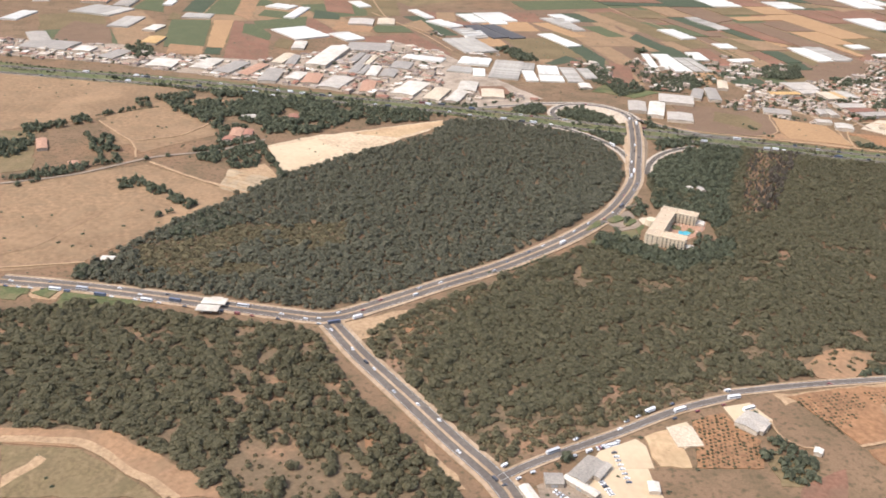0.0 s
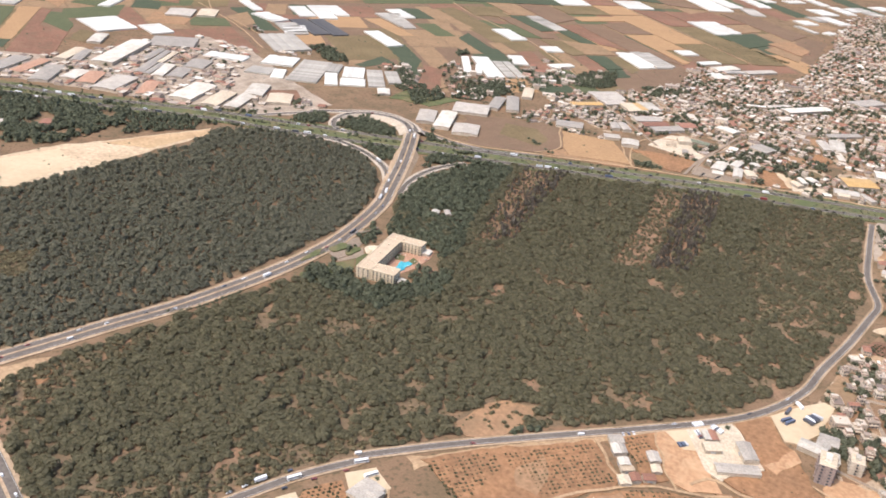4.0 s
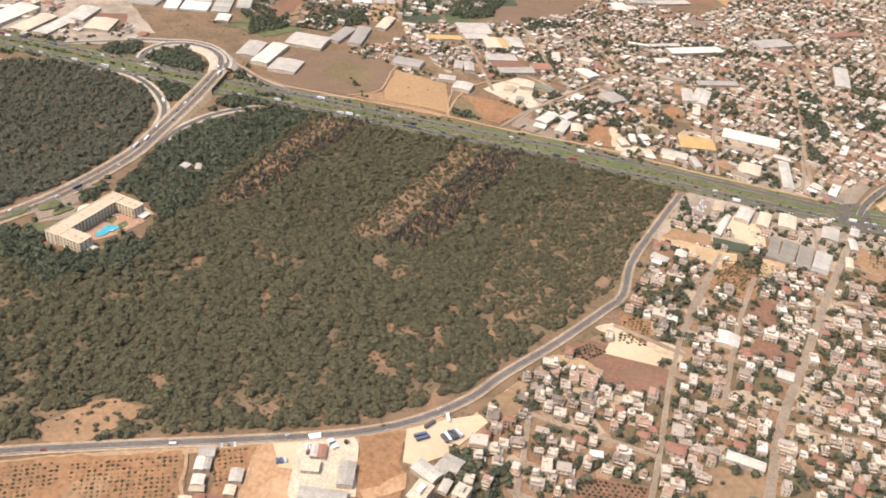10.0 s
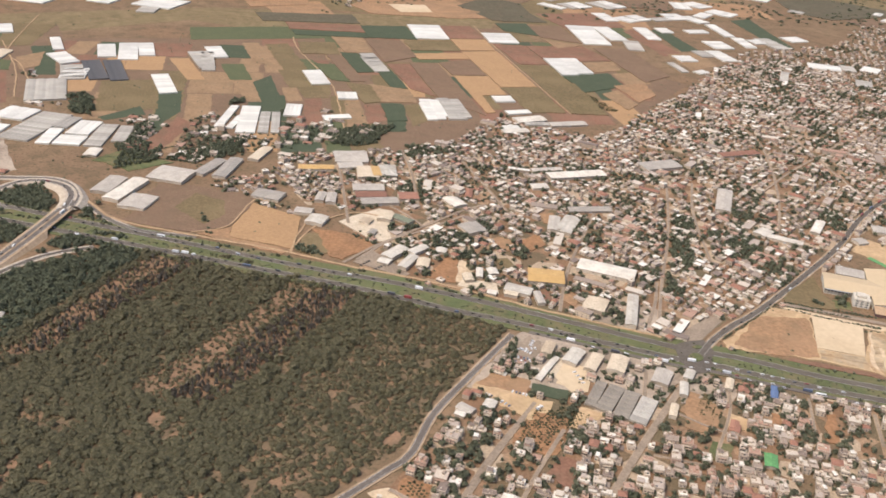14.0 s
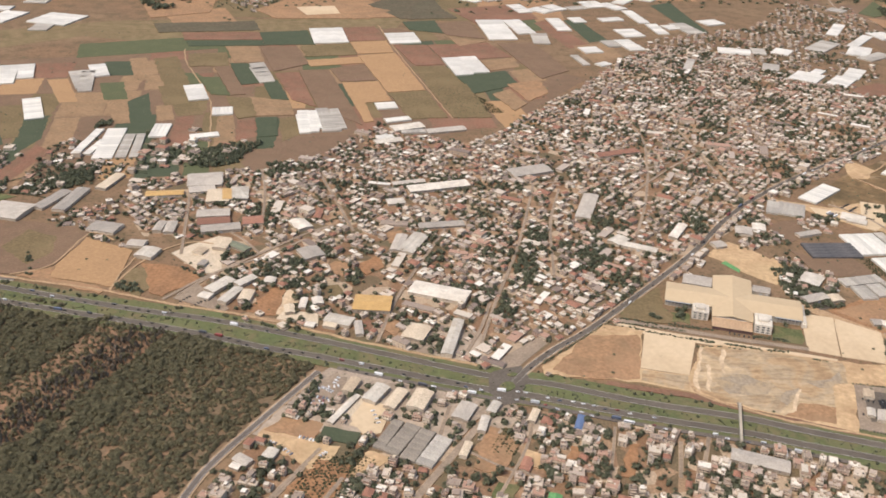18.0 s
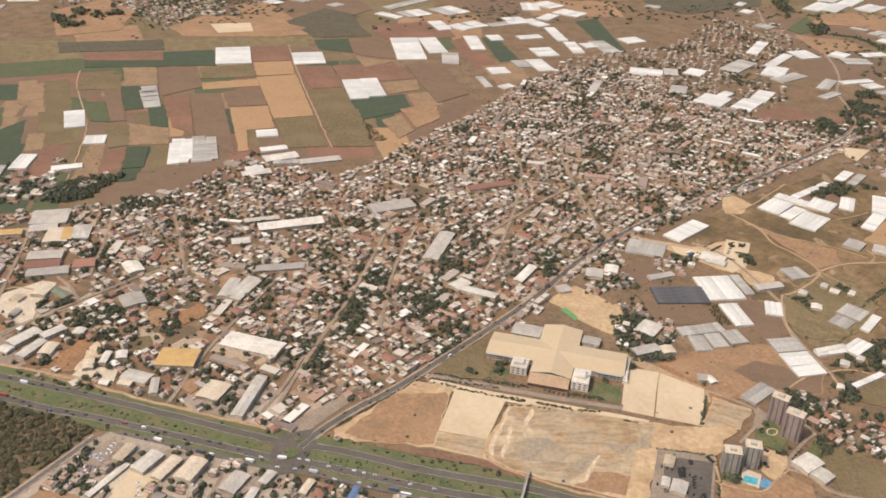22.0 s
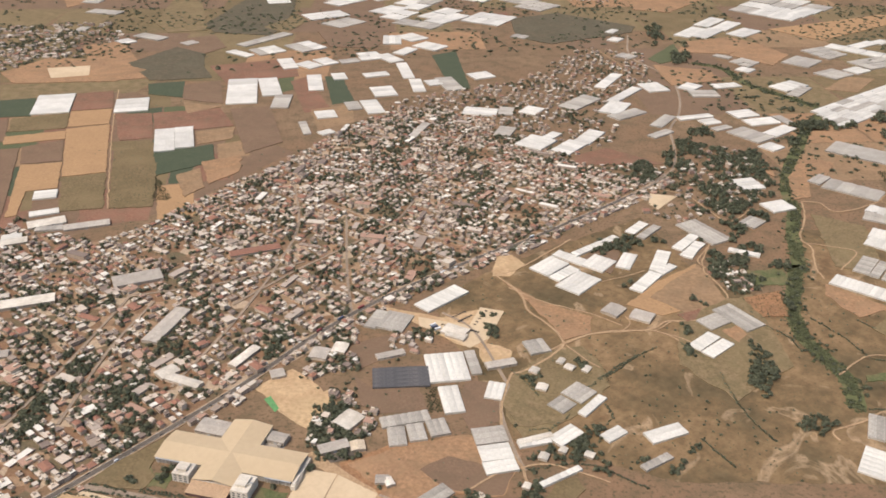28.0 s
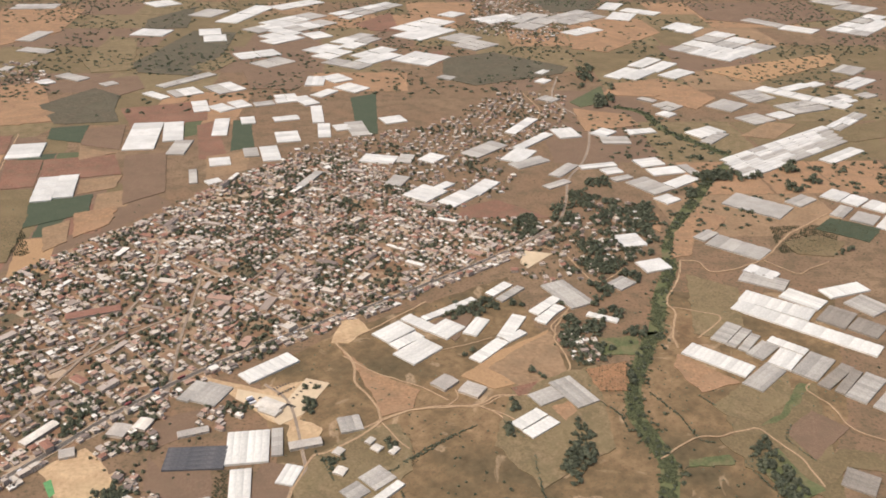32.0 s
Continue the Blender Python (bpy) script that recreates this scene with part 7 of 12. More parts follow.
road("track", [(67.5, 520), (72.4, 529.4), (78.9, 532.9), (84.4, 543.5), (87.6, 556.6), (98, 564.9), (104.1, 571.6)], 2.2, "grey_road", 0, False, 0.52, "pale dirt track")
shed(123.1, 499.1, 4.2, 4.6, -9, 1.6, "white_roof", "plaster", "white marquee beside the hotel")
field("ochre", (148.9, 367.9), (162.8, 383.2), (177, 392.6), (195.8, 387.9), (179.1, 369.4), (166.7, 360.7))
GAPS = []
GAPS.append([(275.6, 442.1), (282.3, 446.9), (297.6, 432.7), (293.9, 424.4), (288.2, 426.6), (286, 437.2)])
GAPS.append([(303.6, 456.8), (310.7, 470.5), (317.4, 473.1), (315.4, 460.3), (306.7, 455)])
GAPS.append([(317.5, 425.4), (320.1, 441.2), (325.8, 446.8), (330.3, 457), (332.5, 452.7), (324.4, 439.8), (323, 432.9)])
GAPS.append([(338.7, 465.9), (339.6, 476.1), (345.6, 469.7), (346.1, 462.4)])
GAPS.append([(217.4, 485.7), (221.4, 489.3), (226.2, 479.4), (226, 463.8), (221.9, 465.6)])
GAPS.append([(349.5, 491.1), (354.5, 497.6), (363.9, 494), (357.2, 488.7)])
GAPS.append([(394.8, 528.9), (400.8, 536.2), (404.4, 533.9), (403.1, 523.2), (395.7, 521.6)])
GAPS.append([(287, 463.4), (289.4, 471.4), (291.3, 465.4), (288.7, 460)])
GAPS.append([(310.9, 411.8), (314.7, 424.9), (323.1, 418), (315.1, 406.5)])
GAPS.append([(231.5, 475.2), (239.1, 484.8), (242.1, 480.1), (234.8, 473.3)])
GAPS.append([(269.8, 530), (275.4, 533.9), (279.3, 518.2), (272.5, 519.5)])
GAPS.append([(173.8, 499.2), (178.1, 508.1), (185.1, 501.5), (180.9, 490.2)])
GAPS.append([(186.6, 403.4), (191.4, 412.8), (195, 404.5), (190.9, 397.6)])
GAPS.append([(55.1, 339.7), (63.1, 345.3), (64.5, 334.3), (56.6, 328.9)])
GAPS.append([(-42.2, 349.6), (-37.6, 355.2), (-32.1, 341.5), (-34.8, 331.9)])
shed(712.6, 585, 30.4, 9.9, -16, 2.6, "grey_roof", "plaster", "long grey-roofed building beside the service road")
field("orchard", (403.5, 475.1), (410, 500.8), (424.4, 496.2), (419.8, 473.9))
field("pale", (396.7, 465.7), (405.8, 488.4), (426.5, 469), (423.6, 460.6))
ORCHARD_70 = [(463.4, 532.9), (475.5, 570), (492.5, 568.3), (485.3, 530.5)]
ORCHARD_71 = [(566.3, 579.4), (574.1, 600.9), (587.5, 601.1), (580.1, 579.3)]
ORCHARD_72 = [(404.6, 476.2), (410.6, 499.1), (423.2, 495.1), (419.3, 475.1)]
ORCHARDS += [ORCHARD_70, ORCHARD_71, ORCHARD_72]
GROVE_303 = [(869.9, 714.2), (890.3, 729.8), (905.2, 717.3), (884.4, 699.7)]
GROVE_304 = [(915.4, 746.5), (932.4, 742.2), (923, 718.9), (910, 723.2)]
GROVE_305 = [(945.9, 726.4), (964, 717.1), (953.8, 695.6), (939.7, 704.5)]
GROVE_306 = [(967.5, 706.9), (991.6, 698.9), (986, 683.7), (965, 689.2)]
GROVE_307 = [(955.3, 801.2), (973.3, 796.1), (961.7, 769), (946.1, 773.9)]
GROVES += [GROVE_303, GROVE_304, GROVE_305, GROVE_306, GROVE_307]
EAST_FARM = [(884.7, 728), (896.8, 734.8), (904, 724.1), (913, 712.1), (924, 700.8), (940.1, 693.7), (954.9, 684.1), (984.7, 673.3), (986.6, 658.4), (944.5, 657.8), (915.3, 667.4), (894, 678.2), (885.5, 690.6), (884.1, 704.2)]
field("ochre", (59.6, 1531.5), (141.1, 1577.1), (191.2, 1476.1), (113.7, 1436.1))
field("red", (480.8, 1631.8), (597.3, 1686), (624.3, 1588.5), (530, 1542.8))
GROVE_401 = [(-10.9, 1621.8), (66, 1691), (111.4, 1606.4), (36.3, 1527.8)]
GROVES += [GROVE_401]

# works and fields beyond the highway
shed(-176.2, 927.2, 88.7, 21.5, 83, 4, "white_roof", "plaster", "industrial hall with a white sheet roof")
shed(-328.1, 860.4, 30.3, 26.4, -89, 2.4, "white_roof", "plaster", "industrial hall with a white sheet roof")
shed(-286.9, 868.1, 41.4, 18.2, 82, 2.4, "white_roof", "plaster", "industrial hall with a white sheet roof")
shed(-260.0, 859.7, 46.0, 17.3, 78, 2.4, "tower_grey", "plaster", "long shed with a dull grey-brown roof")
shed(-237.9, 856.7, 46.4, 12.4, 78, 2.2, "terracotta", "plaster", "low yard building with a pinkish roof")
shed(-214.9, 838.7, 47.5, 17.4, -88, 2.4, "grey_roof", "plaster", "industrial hall with a grey roof")
shed(-191.4, 842.1, 27.6, 14.5, 81, 2.2, "white_roof", "plaster", "industrial hall with a white sheet roof")
shed(-174.6, 836.4, 35.7, 15.9, -88, 2.2, "terracotta", "plaster", "low yard building with a pinkish roof")
shed(-150.1, 827.6, 42.5, 21.5, 78, 2.4, "grey_roof", "plaster", "industrial hall with a grey roof")
shed(-119.0, 820.9, 38.6, 13.0, -87, 1.8, "terracotta", "plaster", "low yard building with a pinkish roof")
shed(-78.7, 819.7, 48.2, 21.3, 75, 3, "white_roof", "plaster", "industrial hall with a white sheet roof")
shed(-53.1, 807.6, 41.7, 15.4, 78, 2.2, "cream", "plaster", "low workshop with a cream-coloured roof")
shed(-34.4, 805.0, 39.3, 12.4, 78, 2.2, "white_roof", "plaster", "industrial hall with a white sheet roof")
shed(-219.9, 907.9, 43.0, 11.7, 84, 2.4, "cream", "plaster", "low workshop with a cream-coloured roof")
shed(-208.9, 905.1, 39.8, 9.9, -86, 2.2, "tower_grey", "plaster", "long shed with a dull grey-brown roof")
shed(-140.2, 885.1, 38.5, 9.3, 86, 2, "tower_grey", "plaster", "long shed with a dull grey-brown roof")
shed(-131.2, 882.0, 38.2, 5.8, 84, 2, "tower_grey", "plaster", "long shed with a dull grey-brown roof")
shed(-121.6, 878.8, 40.4, 10.6, 88, 2.2, "white_roof", "plaster", "industrial hall with a white sheet roof")
shed(-105.8, 875.5, 30.7, 14.3, 87, 2, "tower_grey", "plaster", "long shed with a dull grey-brown roof")
shed(-147.1, 930.8, 44.4, 7.5, 83, 2, "tower_grey", "plaster", "long shed with a dull grey-brown roof")
shed(-138.3, 925.9, 42.5, 6.3, 86, 2, "tower_grey", "plaster", "long shed with a dull grey-brown roof")
shed(-130.8, 923.2, 39.2, 5.5, 84, 2, "cream", "plaster", "low workshop with a cream-coloured roof")
shed(-141.5, 986.0, 39.2, 45.7, -84, 2.2, "tower_grey", "plaster", "long shed with a dull grey-brown roof")
shed(-97.5, 910.0, 30.6, 20.5, 84, 2, "tower_grey", "plaster", "long shed with a dull grey-brown roof")
shed(-374.5, 957.2, 35.4, 17.9, -89, 2.2, "yellow", "plaster", "small works with a yellow roof")
shed(-396.4, 1019.9, 31.1, 14.9, 86, 2, "white_roof", "plaster", "industrial hall with a white sheet roof")
shed(-387.9, 885.1, 36.2, 17.7, 78, 2, "tower_grey", "plaster", "long shed with a dull grey-brown roof")
shed(-529.8, 1182.6, 63.9, 32.6, -81, 2.4, "terracotta", "plaster", "low yard building with a pinkish roof")
shed(-486.4, 1168.4, 68.0, 20.3, -83, 2.2, "grey_roof", "plaster", "workshop with a blue-grey steel roof")
shed(-425.2, 899.6, 20.9, 18.6, 90, 2.2, "white_roof", "plaster", "industrial hall with a white sheet roof")
shed(-492.2, 938.2, 57.9, 20.2, -57, 2.2, "grey_roof", "plaster", "industrial hall with a grey roof")
shed(-466.2, 909.4, 37.0, 50.2, 87, 2.2, "tower_grey", "plaster", "long shed with a dull grey-brown roof")
shed(-217.2, 974.5, 35.5, 13.6, -85, 2.2, "white_roof", "plaster", "industrial hall with a white sheet roof")
shed(-141.9, 1133.5, 36.8, 20.9, -85, 2, "cream", "plaster", "low workshop with a cream-coloured roof")
shed(-171.8, 1124.7, 36.3, 30.0, -86, 2, "grey_roof", "plaster", "industrial hall with a grey roof")
greenhouse("w", -231.0, 1041.6, 44.0, 61.1, 41)
greenhouse("w", -175.5, 1037.2, 24.3, 41.3, 39)
greenhouse("w", -260.8, 1161.6, 73.7, 14.4, 86)
greenhouse("w", -193.2, 1247.5, 16.8, 43.9, 30)
greenhouse("w", -104.2, 1201.1, 12.2, 57.9, 30)
greenhouse("w", -69.5, 1144.3, 21.7, 47.9, 45)
greenhouse("n", -372.4, 1104.2, 27.6, 34.6, -85)
greenhouse("n", -439.5, 1046.8, 60.4, 24.2, -89)
greenhouse("n", -494.3, 1106.3, 51.3, 58.6, 75)
greenhouse("w", -570.9, 1048.5, 52.1, 20.4, 89)
greenhouse("w", -433.7, 1178.8, 32.6, 12.6, -84)
greenhouse("w", -598.5, 1172.4, 57.0, 19.5, -76)
greenhouse("w", -289.8, 1198.7, 26.7, 33.2, 72)
field("green", (-356.1, 935.8), (-395.7, 1077.4), (-350.1, 1087.3), (-315.3, 946.8))
field("ochre", (-342.5, 905.3), (-353.9, 950.7), (-315.3, 946.8), (-307.1, 914.6))
field("gold", (-312.4, 947.6), (-346.8, 1088.3), (-324.2, 1095), (-294, 945.5))
field("dark", (-305.7, 915), (-311.5, 945), (-295.5, 945.1), (-288.7, 915.5))
field("red", (-281, 901.8), (-323, 1093.5), (-309.4, 1084.8), (-292.6, 1013.2), (-254.6, 992.7), (-234.9, 900.9))
field("green", (-295.6, 1028.5), (-306.9, 1076.5), (-292.7, 1077.1), (-259.6, 1022.5), (-256, 995.4))
field("dark", (-401.7, 1133.1), (-415.3, 1231), (-386.2, 1235.8), (-373.4, 1127.9))
field("green", (-370.4, 1124.9), (-383.7, 1236.7), (-355.2, 1241.3), (-333.9, 1128.2))
field("green", (-466.6, 1133.2), (-476.3, 1229.7), (-460.1, 1230.3), (-420.4, 1117.4))
field("ochre", (-335.6, 1133.6), (-355.9, 1250.5), (-332.1, 1253.6), (-307.8, 1103.6))
field("green", (-305.3, 1133), (-305.4, 1173.3), (-268.3, 1164.3), (-265, 1122.1))
field("red", (-249.7, 1280.7), (-211, 1274.3), (-188.8, 1178.5), (-227.3, 1187.2))
field("dark", (-234.6, 1135), (-244.1, 1192.5), (-208.8, 1172.4), (-201.2, 1135.5))
field("green", (-153.3, 1094.7), (-150.2, 1118.9), (-117.2, 1117.6), (-101.8, 1083.6), (-145.7, 1071.1))
field("brown", (-480.2, 945.4), (-492.2, 988.7), (-498.9, 1037.6), (-450.9, 1025.6), (-410.4, 935.3), (-447.5, 925.2))
field("olive", (-243.9, 966.1), (-249.2, 1009.6), (-229.8, 999.5), (-225.3, 956.8))
field("brown", (-123.2, 901.9), (-125.1, 939.6), (-107.1, 933.7), (-106.8, 902.4))
field("ochre", (-199, 1072.9), (-202.8, 1125.5), (-154.8, 1103.1), (-152.4, 1069.2))
field("olive", (-400.6, 1075.9), (-410.3, 1120.5), (-394.9, 1109.6), (-387.5, 1079.8))
field("tan", (-119.1, 1131.7), (-101.1, 1165.4), (-79.7, 1107.1), (-91.6, 1086.5))
# ground along the roads of the forest
field("pale", (108.1, 333), (120.8, 337.8), (122.6, 334), (127.6, 325.9), (123, 316.5), (114.5, 320.3), (112, 319))
field("pale", (82.9, 315.9), (90.1, 319.7), (95.4, 307.6), (86.1, 300.7))
field("dirt", (70.9, 306.9), (81.6, 313.9), (87.2, 288.8), (74.2, 287.1))
field("pale", (56, 297), (67.4, 304.6), (70.6, 300.7), (72, 286.8), (56.9, 284.8))
field("orchard", (92.7, 322), (107.6, 328.9), (111.7, 317.1), (118.7, 310.8), (115.6, 292.7), (89.4, 289.1))
field("ochre", (-186.2, 280), (-142.9, 282.9), (-113.2, 268.7), (-85.9, 250.7), (-104.6, 248.4), (-144.9, 272.2), (-180.8, 269.7))
field("shrub", (-179.8, 267.8), (-149.3, 271.1), (-108.9, 247.9), (-165.6, 241))
field("track", (-171.1, 251.5), (-162.9, 266.1), (-158.8, 263.4), (-168, 245.5))
field("track", (-67.6, 374.7), (-64.9, 382.3), (-48.1, 393.1), (-34.4, 400.3), (-37.2, 379.1), (-47.3, 371.8), (-61.5, 362.1))
field("orchard", (-44.1, 298.4), (-40.4, 301.7), (-39.3, 283), (-42.1, 285.2))
field("orchard", (-37, 377.2), (-31.5, 402.9), (-29.9, 401), (-31.7, 377.9))
field("lawn", (-211.1, 393.5), (-181.4, 391.3), (-180.1, 388), (-210.4, 385.1))
field("lawn", (-246, 392.6), (-233.7, 394.5), (-231.3, 380.6), (-239, 379.5))
field("lawn", (-211.3, 378.1), (-194.8, 384), (-190.9, 376.9), (-206, 371.3))
field("track", (-231, 392.7), (-223.5, 399.4), (-211.1, 393.5), (-212.2, 384.4), (-224.5, 383.9))
field("track", (-18.4, 290.9), (-11.1, 281.5), (0.7, 266.1), (-6.8, 263), (-17.4, 280.7))
road("track", [(126.2, 324.8), (128.2, 313.9), (136, 307.9), (141.5, 307.8)], 0.9, "track", 0, False, 0.52, "pale dirt track")
road("track", [(-182.8, 273.5), (-167.2, 275), (-149.3, 274.9), (-130.4, 264.1), (-103.2, 248.6)], 2.6, "track", 0, False, 0.52, "pale dirt track")
shed(119.4, 319.9, 8.1, 8.4, 54, 2.2, "grey_roof", "plaster", "low farm building with a pale roof")
OLIVE_ROWS = [[(93.2, 321.7), (106.8, 327.8), (111.6, 316.2), (117.9, 309.8), (115.1, 292.6), (89.9, 289.2)]]
ORCHARDS += OLIVE_ROWS
GROVES.append([(121.3, 313), (129.1, 312.3), (138.7, 310), (138.8, 295.8), (126.6, 294.2), (124.3, 304.6)])
# greenhouses and halls north of the interchange
greenhouse("w", -78.1, 948.8, 18.8, 43.3, 77)
greenhouse("n", -36.2, 908.3, 22.9, 25.4, 80)
greenhouse("w", -23.4, 949.8, 31.8, 32.7, 84)
greenhouse("w", -17.4, 902.6, 30.1, 12.2, -88)
greenhouse("n", 10.4, 921.9, 76.9, 30.1, 85)
greenhouse("n", 32.0, 938.6, 30.5, 14.9, 87)
greenhouse("w", 34.0, 900.5, 39.8, 12.5, -83)
greenhouse("w", 53.5, 928.9, 36.8, 21.2, -88)
greenhouse("w", 55.7, 895.2, 23.0, 24.2, -86)
greenhouse("n", 76.3, 915.1, 58.3, 16.0, -83)
greenhouse("n", 93.0, 923.7, 42.1, 13.0, -80)
greenhouse("n", -32.1, 1027.3, 72.3, 39.9, -65)
greenhouse("w", 71.9, 1085.0, 70.5, 18.8, -62)
greenhouse("w", 167.9, 1000.0, 67.2, 8.3, -88)
greenhouse("w", 180.9, 985.6, 38.2, 7.2, 88)
greenhouse("w", 190.6, 997.4, 81.2, 18.8, -79)
greenhouse("n", 207.9, 992.8, 63.1, 10.3, -78)
greenhouse("n", 218.6, 995.4, 62.5, 8.4, -77)
shed(129.8, 806.4, 32.6, 15.6, 85, 2.6, "grey_roof", "plaster", "hall with a dull grey roof")
shed(146.3, 800.2, 45.2, 14.0, 80, 3, "white_roof", "plaster", "long hall with a white roof")
shed(164.2, 780.1, 25.1, 21.9, 83, 2.4, "grey_roof", "plaster", "low hall with a pale grey roof")
shed(170.0, 838.4, 28.3, 31.7, 82, 3, "grey_roof", "plaster", "wide hall with a pale grey roof")
shed(194.4, 864.0, 37.4, 10.6, 75, 2.4, "tower_grey", "plaster", "long shed with a dull grey roof")
shed(209.7, 866.2, 44.5, 11.6, 86, 2.4, "tower_grey", "plaster", "long shed with a dull grey roof")
shed(227.4, 906.4, 33.3, 9.9, 81, 2.4, "cream", "plaster", "low hall with a cream roof")
shed(87.3, 871.1, 17.6, 11.3, -85, 2, "white_roof", "plaster", "small hall with a white roof")
# southern quarter beside the highway
field("yard", (459, 639.4), (469.2, 651.2), (515, 643.2), (553.7, 638.2), (579.6, 632.4), (582.7, 619.6), (560.2, 608.8), (547.9, 587.5), (510.8, 604.9), (495, 589.1), (477.6, 580.7), (469.7, 590.5), (441.3, 578.3), (435.7, 583.6), (450.1, 613.7))
field("yard", (559.4, 604.6), (570.5, 617.1), (598.9, 615.1), (591.4, 596.1), (559.4, 589.8))
shed(483.6, 630.1, 14.1, 6.5, 75, 3, "tan_roof", "plaster", "showroom with a tan roof beside a car park")
shed(499.1, 624.0, 17.0, 9.1, 66, 3, "white_roof", "plaster", "white-roofed hall with a roof light")
shed(482.5, 608.6, 28.9, 3.7, 66, 2, "white_roof", "plaster", "narrow shed with a white roof")
shed(511.2, 620.4, 18.7, 7.4, 69, 2.6, "cream", "plaster", "cream workshop with a flat roof")
shed(525.5, 619.2, 17.8, 10.6, 74, 4, "cream", "plaster", "two-storey cream building with a flat roof")
shed(568.5, 617.6, 10.5, 5.3, 68, 2.6, "white_roof", "plaster", "narrow house with a white roof")
shed(562.9, 602.3, 13.4, 4.6, 80, 2.4, "white_roof", "plaster", "narrow house with a white roof")
shed(553.8, 579.5, 11.9, 4.1, 75, 2.4, "cream", "plaster", "small cream house with a flat roof")
shed(463.5, 487.5, 10.2, 10.2, 73, 2.4, "white_roof", "plaster", "white hall with an arched roof")
shed(487.2, 463.9, 7.1, 7.8, 72, 2.2, "white_roof", "plaster", "white hall with a low gabled roof")
shed(586.4, 572.5, 7.8, 4.3, 72, 2, "tile", "plaster", "house with a bright red tiled roof")
shed(617.4, 609.2, 13.0, 4.1, 76, 1.8, "blue", "plaster", "shed under blue sheeting")
shed(551.6, 612.6, 15.7, 10.0, 70, 2.4, "grey_roof", "plaster", "workshop with a grey flat roof")
shed(591.5, 612.5, 11.6, 4.2, 73, 2.4, "cream", "plaster", "small cream house with a flat roof")
greenhouse("d", 510.6, 589.1, 26.1, 6.6, 70)
greenhouse("d", 518.6, 585.8, 27.3, 9.4, 67)
greenhouse("d", 527.6, 581.6, 27.2, 9.1, 69)
greenhouse("n", 536.9, 577.5, 25.9, 9.9, 67)
field("grey_road", (461.3, 610.2), (468.3, 640), (479.6, 640.6), (479.3, 627.8), (471.1, 608.8))
field("pale", (487.4, 595.8), (495, 613.8), (505.6, 612.6), (499.1, 591.8))
field("dirt", (446, 576.4), (451.9, 588.5), (470.1, 579.8), (470.6, 566.4), (455.6, 567.8))
field("dirt", (494.8, 555.4), (499.9, 573.7), (512.8, 570.3), (507.9, 560.8))
field("orchard", (462.9, 537.1), (475.8, 568.9), (495.2, 564), (485.4, 527.1))
field("red", (481.7, 516.5), (489, 530.3), (501, 527.5), (491.3, 504))
field("red", (473.9, 483), (480.1, 497.4), (490.7, 490.4), (498.2, 483), (493.5, 471.8), (479.2, 479.7))
field("red", (562.6, 486), (568.9, 497.7), (583.6, 493.9), (578.6, 478.5))
field("ochre", (558.9, 582.3), (567.2, 602.4), (572.2, 600.2), (563.7, 577.4))
field("olive", (566.2, 577.9), (575, 602.4), (579.6, 600.2), (571.5, 576))
field("lawn", (565.8, 539.6), (572, 556.5), (583.1, 556), (579.8, 544.8))
field("ochre", (446.7, 590.7), (450.8, 599.6), (473.4, 596.1), (470.3, 581.3), (452.7, 588.7))
field("red", (-11.8, 815.1), (-20.1, 848.2), (7, 856.2), (22.9, 810.1))
field("lawn", (93.6, 857.3), (106.3, 885.8), (159.9, 868.6), (132.3, 841.2))
road("street", [(441.3, 490.3), (452, 518.3), (470.1, 561.9)], 2.0, "grey_road", 0.25, False, 0.55, "dusty grey street between houses")
road("street", [(537.6, 539.4), (552.7, 537.2), (569.3, 535.2)], 1.8, "grey_road", 0.25, False, 0.55, "dusty grey street between houses")
road("street", [(556.4, 578.9), (575.2, 568.2), (593.4, 563.3)], 1.6, "grey_road", 0.25, False, 0.55, "dusty grey street between houses")
road("street", [(592.1, 617.1), (586.5, 584.8), (573.1, 548.7)], 1.6, "grey_road", 0.25, False, 0.55, "dusty grey street between houses")
GROVES.append([(453.8, 605.2), (460.6, 638.3), (466.7, 643.4), (462.5, 613.8)])
GROVES.append([(458, 601.1), (478.3, 609.6), (476.7, 602.7), (459.6, 599.1)])
GROVES.append([(489.6, 540.8), (495.3, 552.7), (506.1, 549.3), (515.2, 537.8), (512.7, 532.2), (494.2, 533.8)])
GROVES.append([(548.5, 538.9), (553.7, 547.7), (565.6, 544.7), (564.8, 535.6)])
GROVES.append([(491, 501.6), (496.2, 516.7), (503.3, 522.9), (497.1, 502.7)])
GROVES.append([(471.7, 476.3), (483.6, 480.5), (486.7, 472.7), (476.4, 468.8)])
GROVES.append([(588.2, 556.9), (603.1, 573.6), (601.9, 559.5), (590.7, 554.7)])
GROVES.append([(576.7, 534.1), (591.5, 547), (587.3, 533.6)])
GROVES.append([(13.4, 775.4), (21.1, 791.5), (47.2, 791.7), (44, 770.4), (25.8, 760.8)])
GROVES.append([(60.3, 768.1), (72.1, 788.2), (98.1, 771.8), (106, 748.5), (71.2, 754.9)])
GROVES.append([(73.6, 722.1), (102.7, 726.7), (107, 694.3), (98.7, 692.2)])
GROVES.append([(129.4, 684.1), (139.1, 718.8), (164.2, 714), (147.4, 696.3)])
GROVES.append([(129.7, 757.8), (131.3, 774.2), (149.4, 750.7), (163.8, 736.5), (138.2, 747.7)])
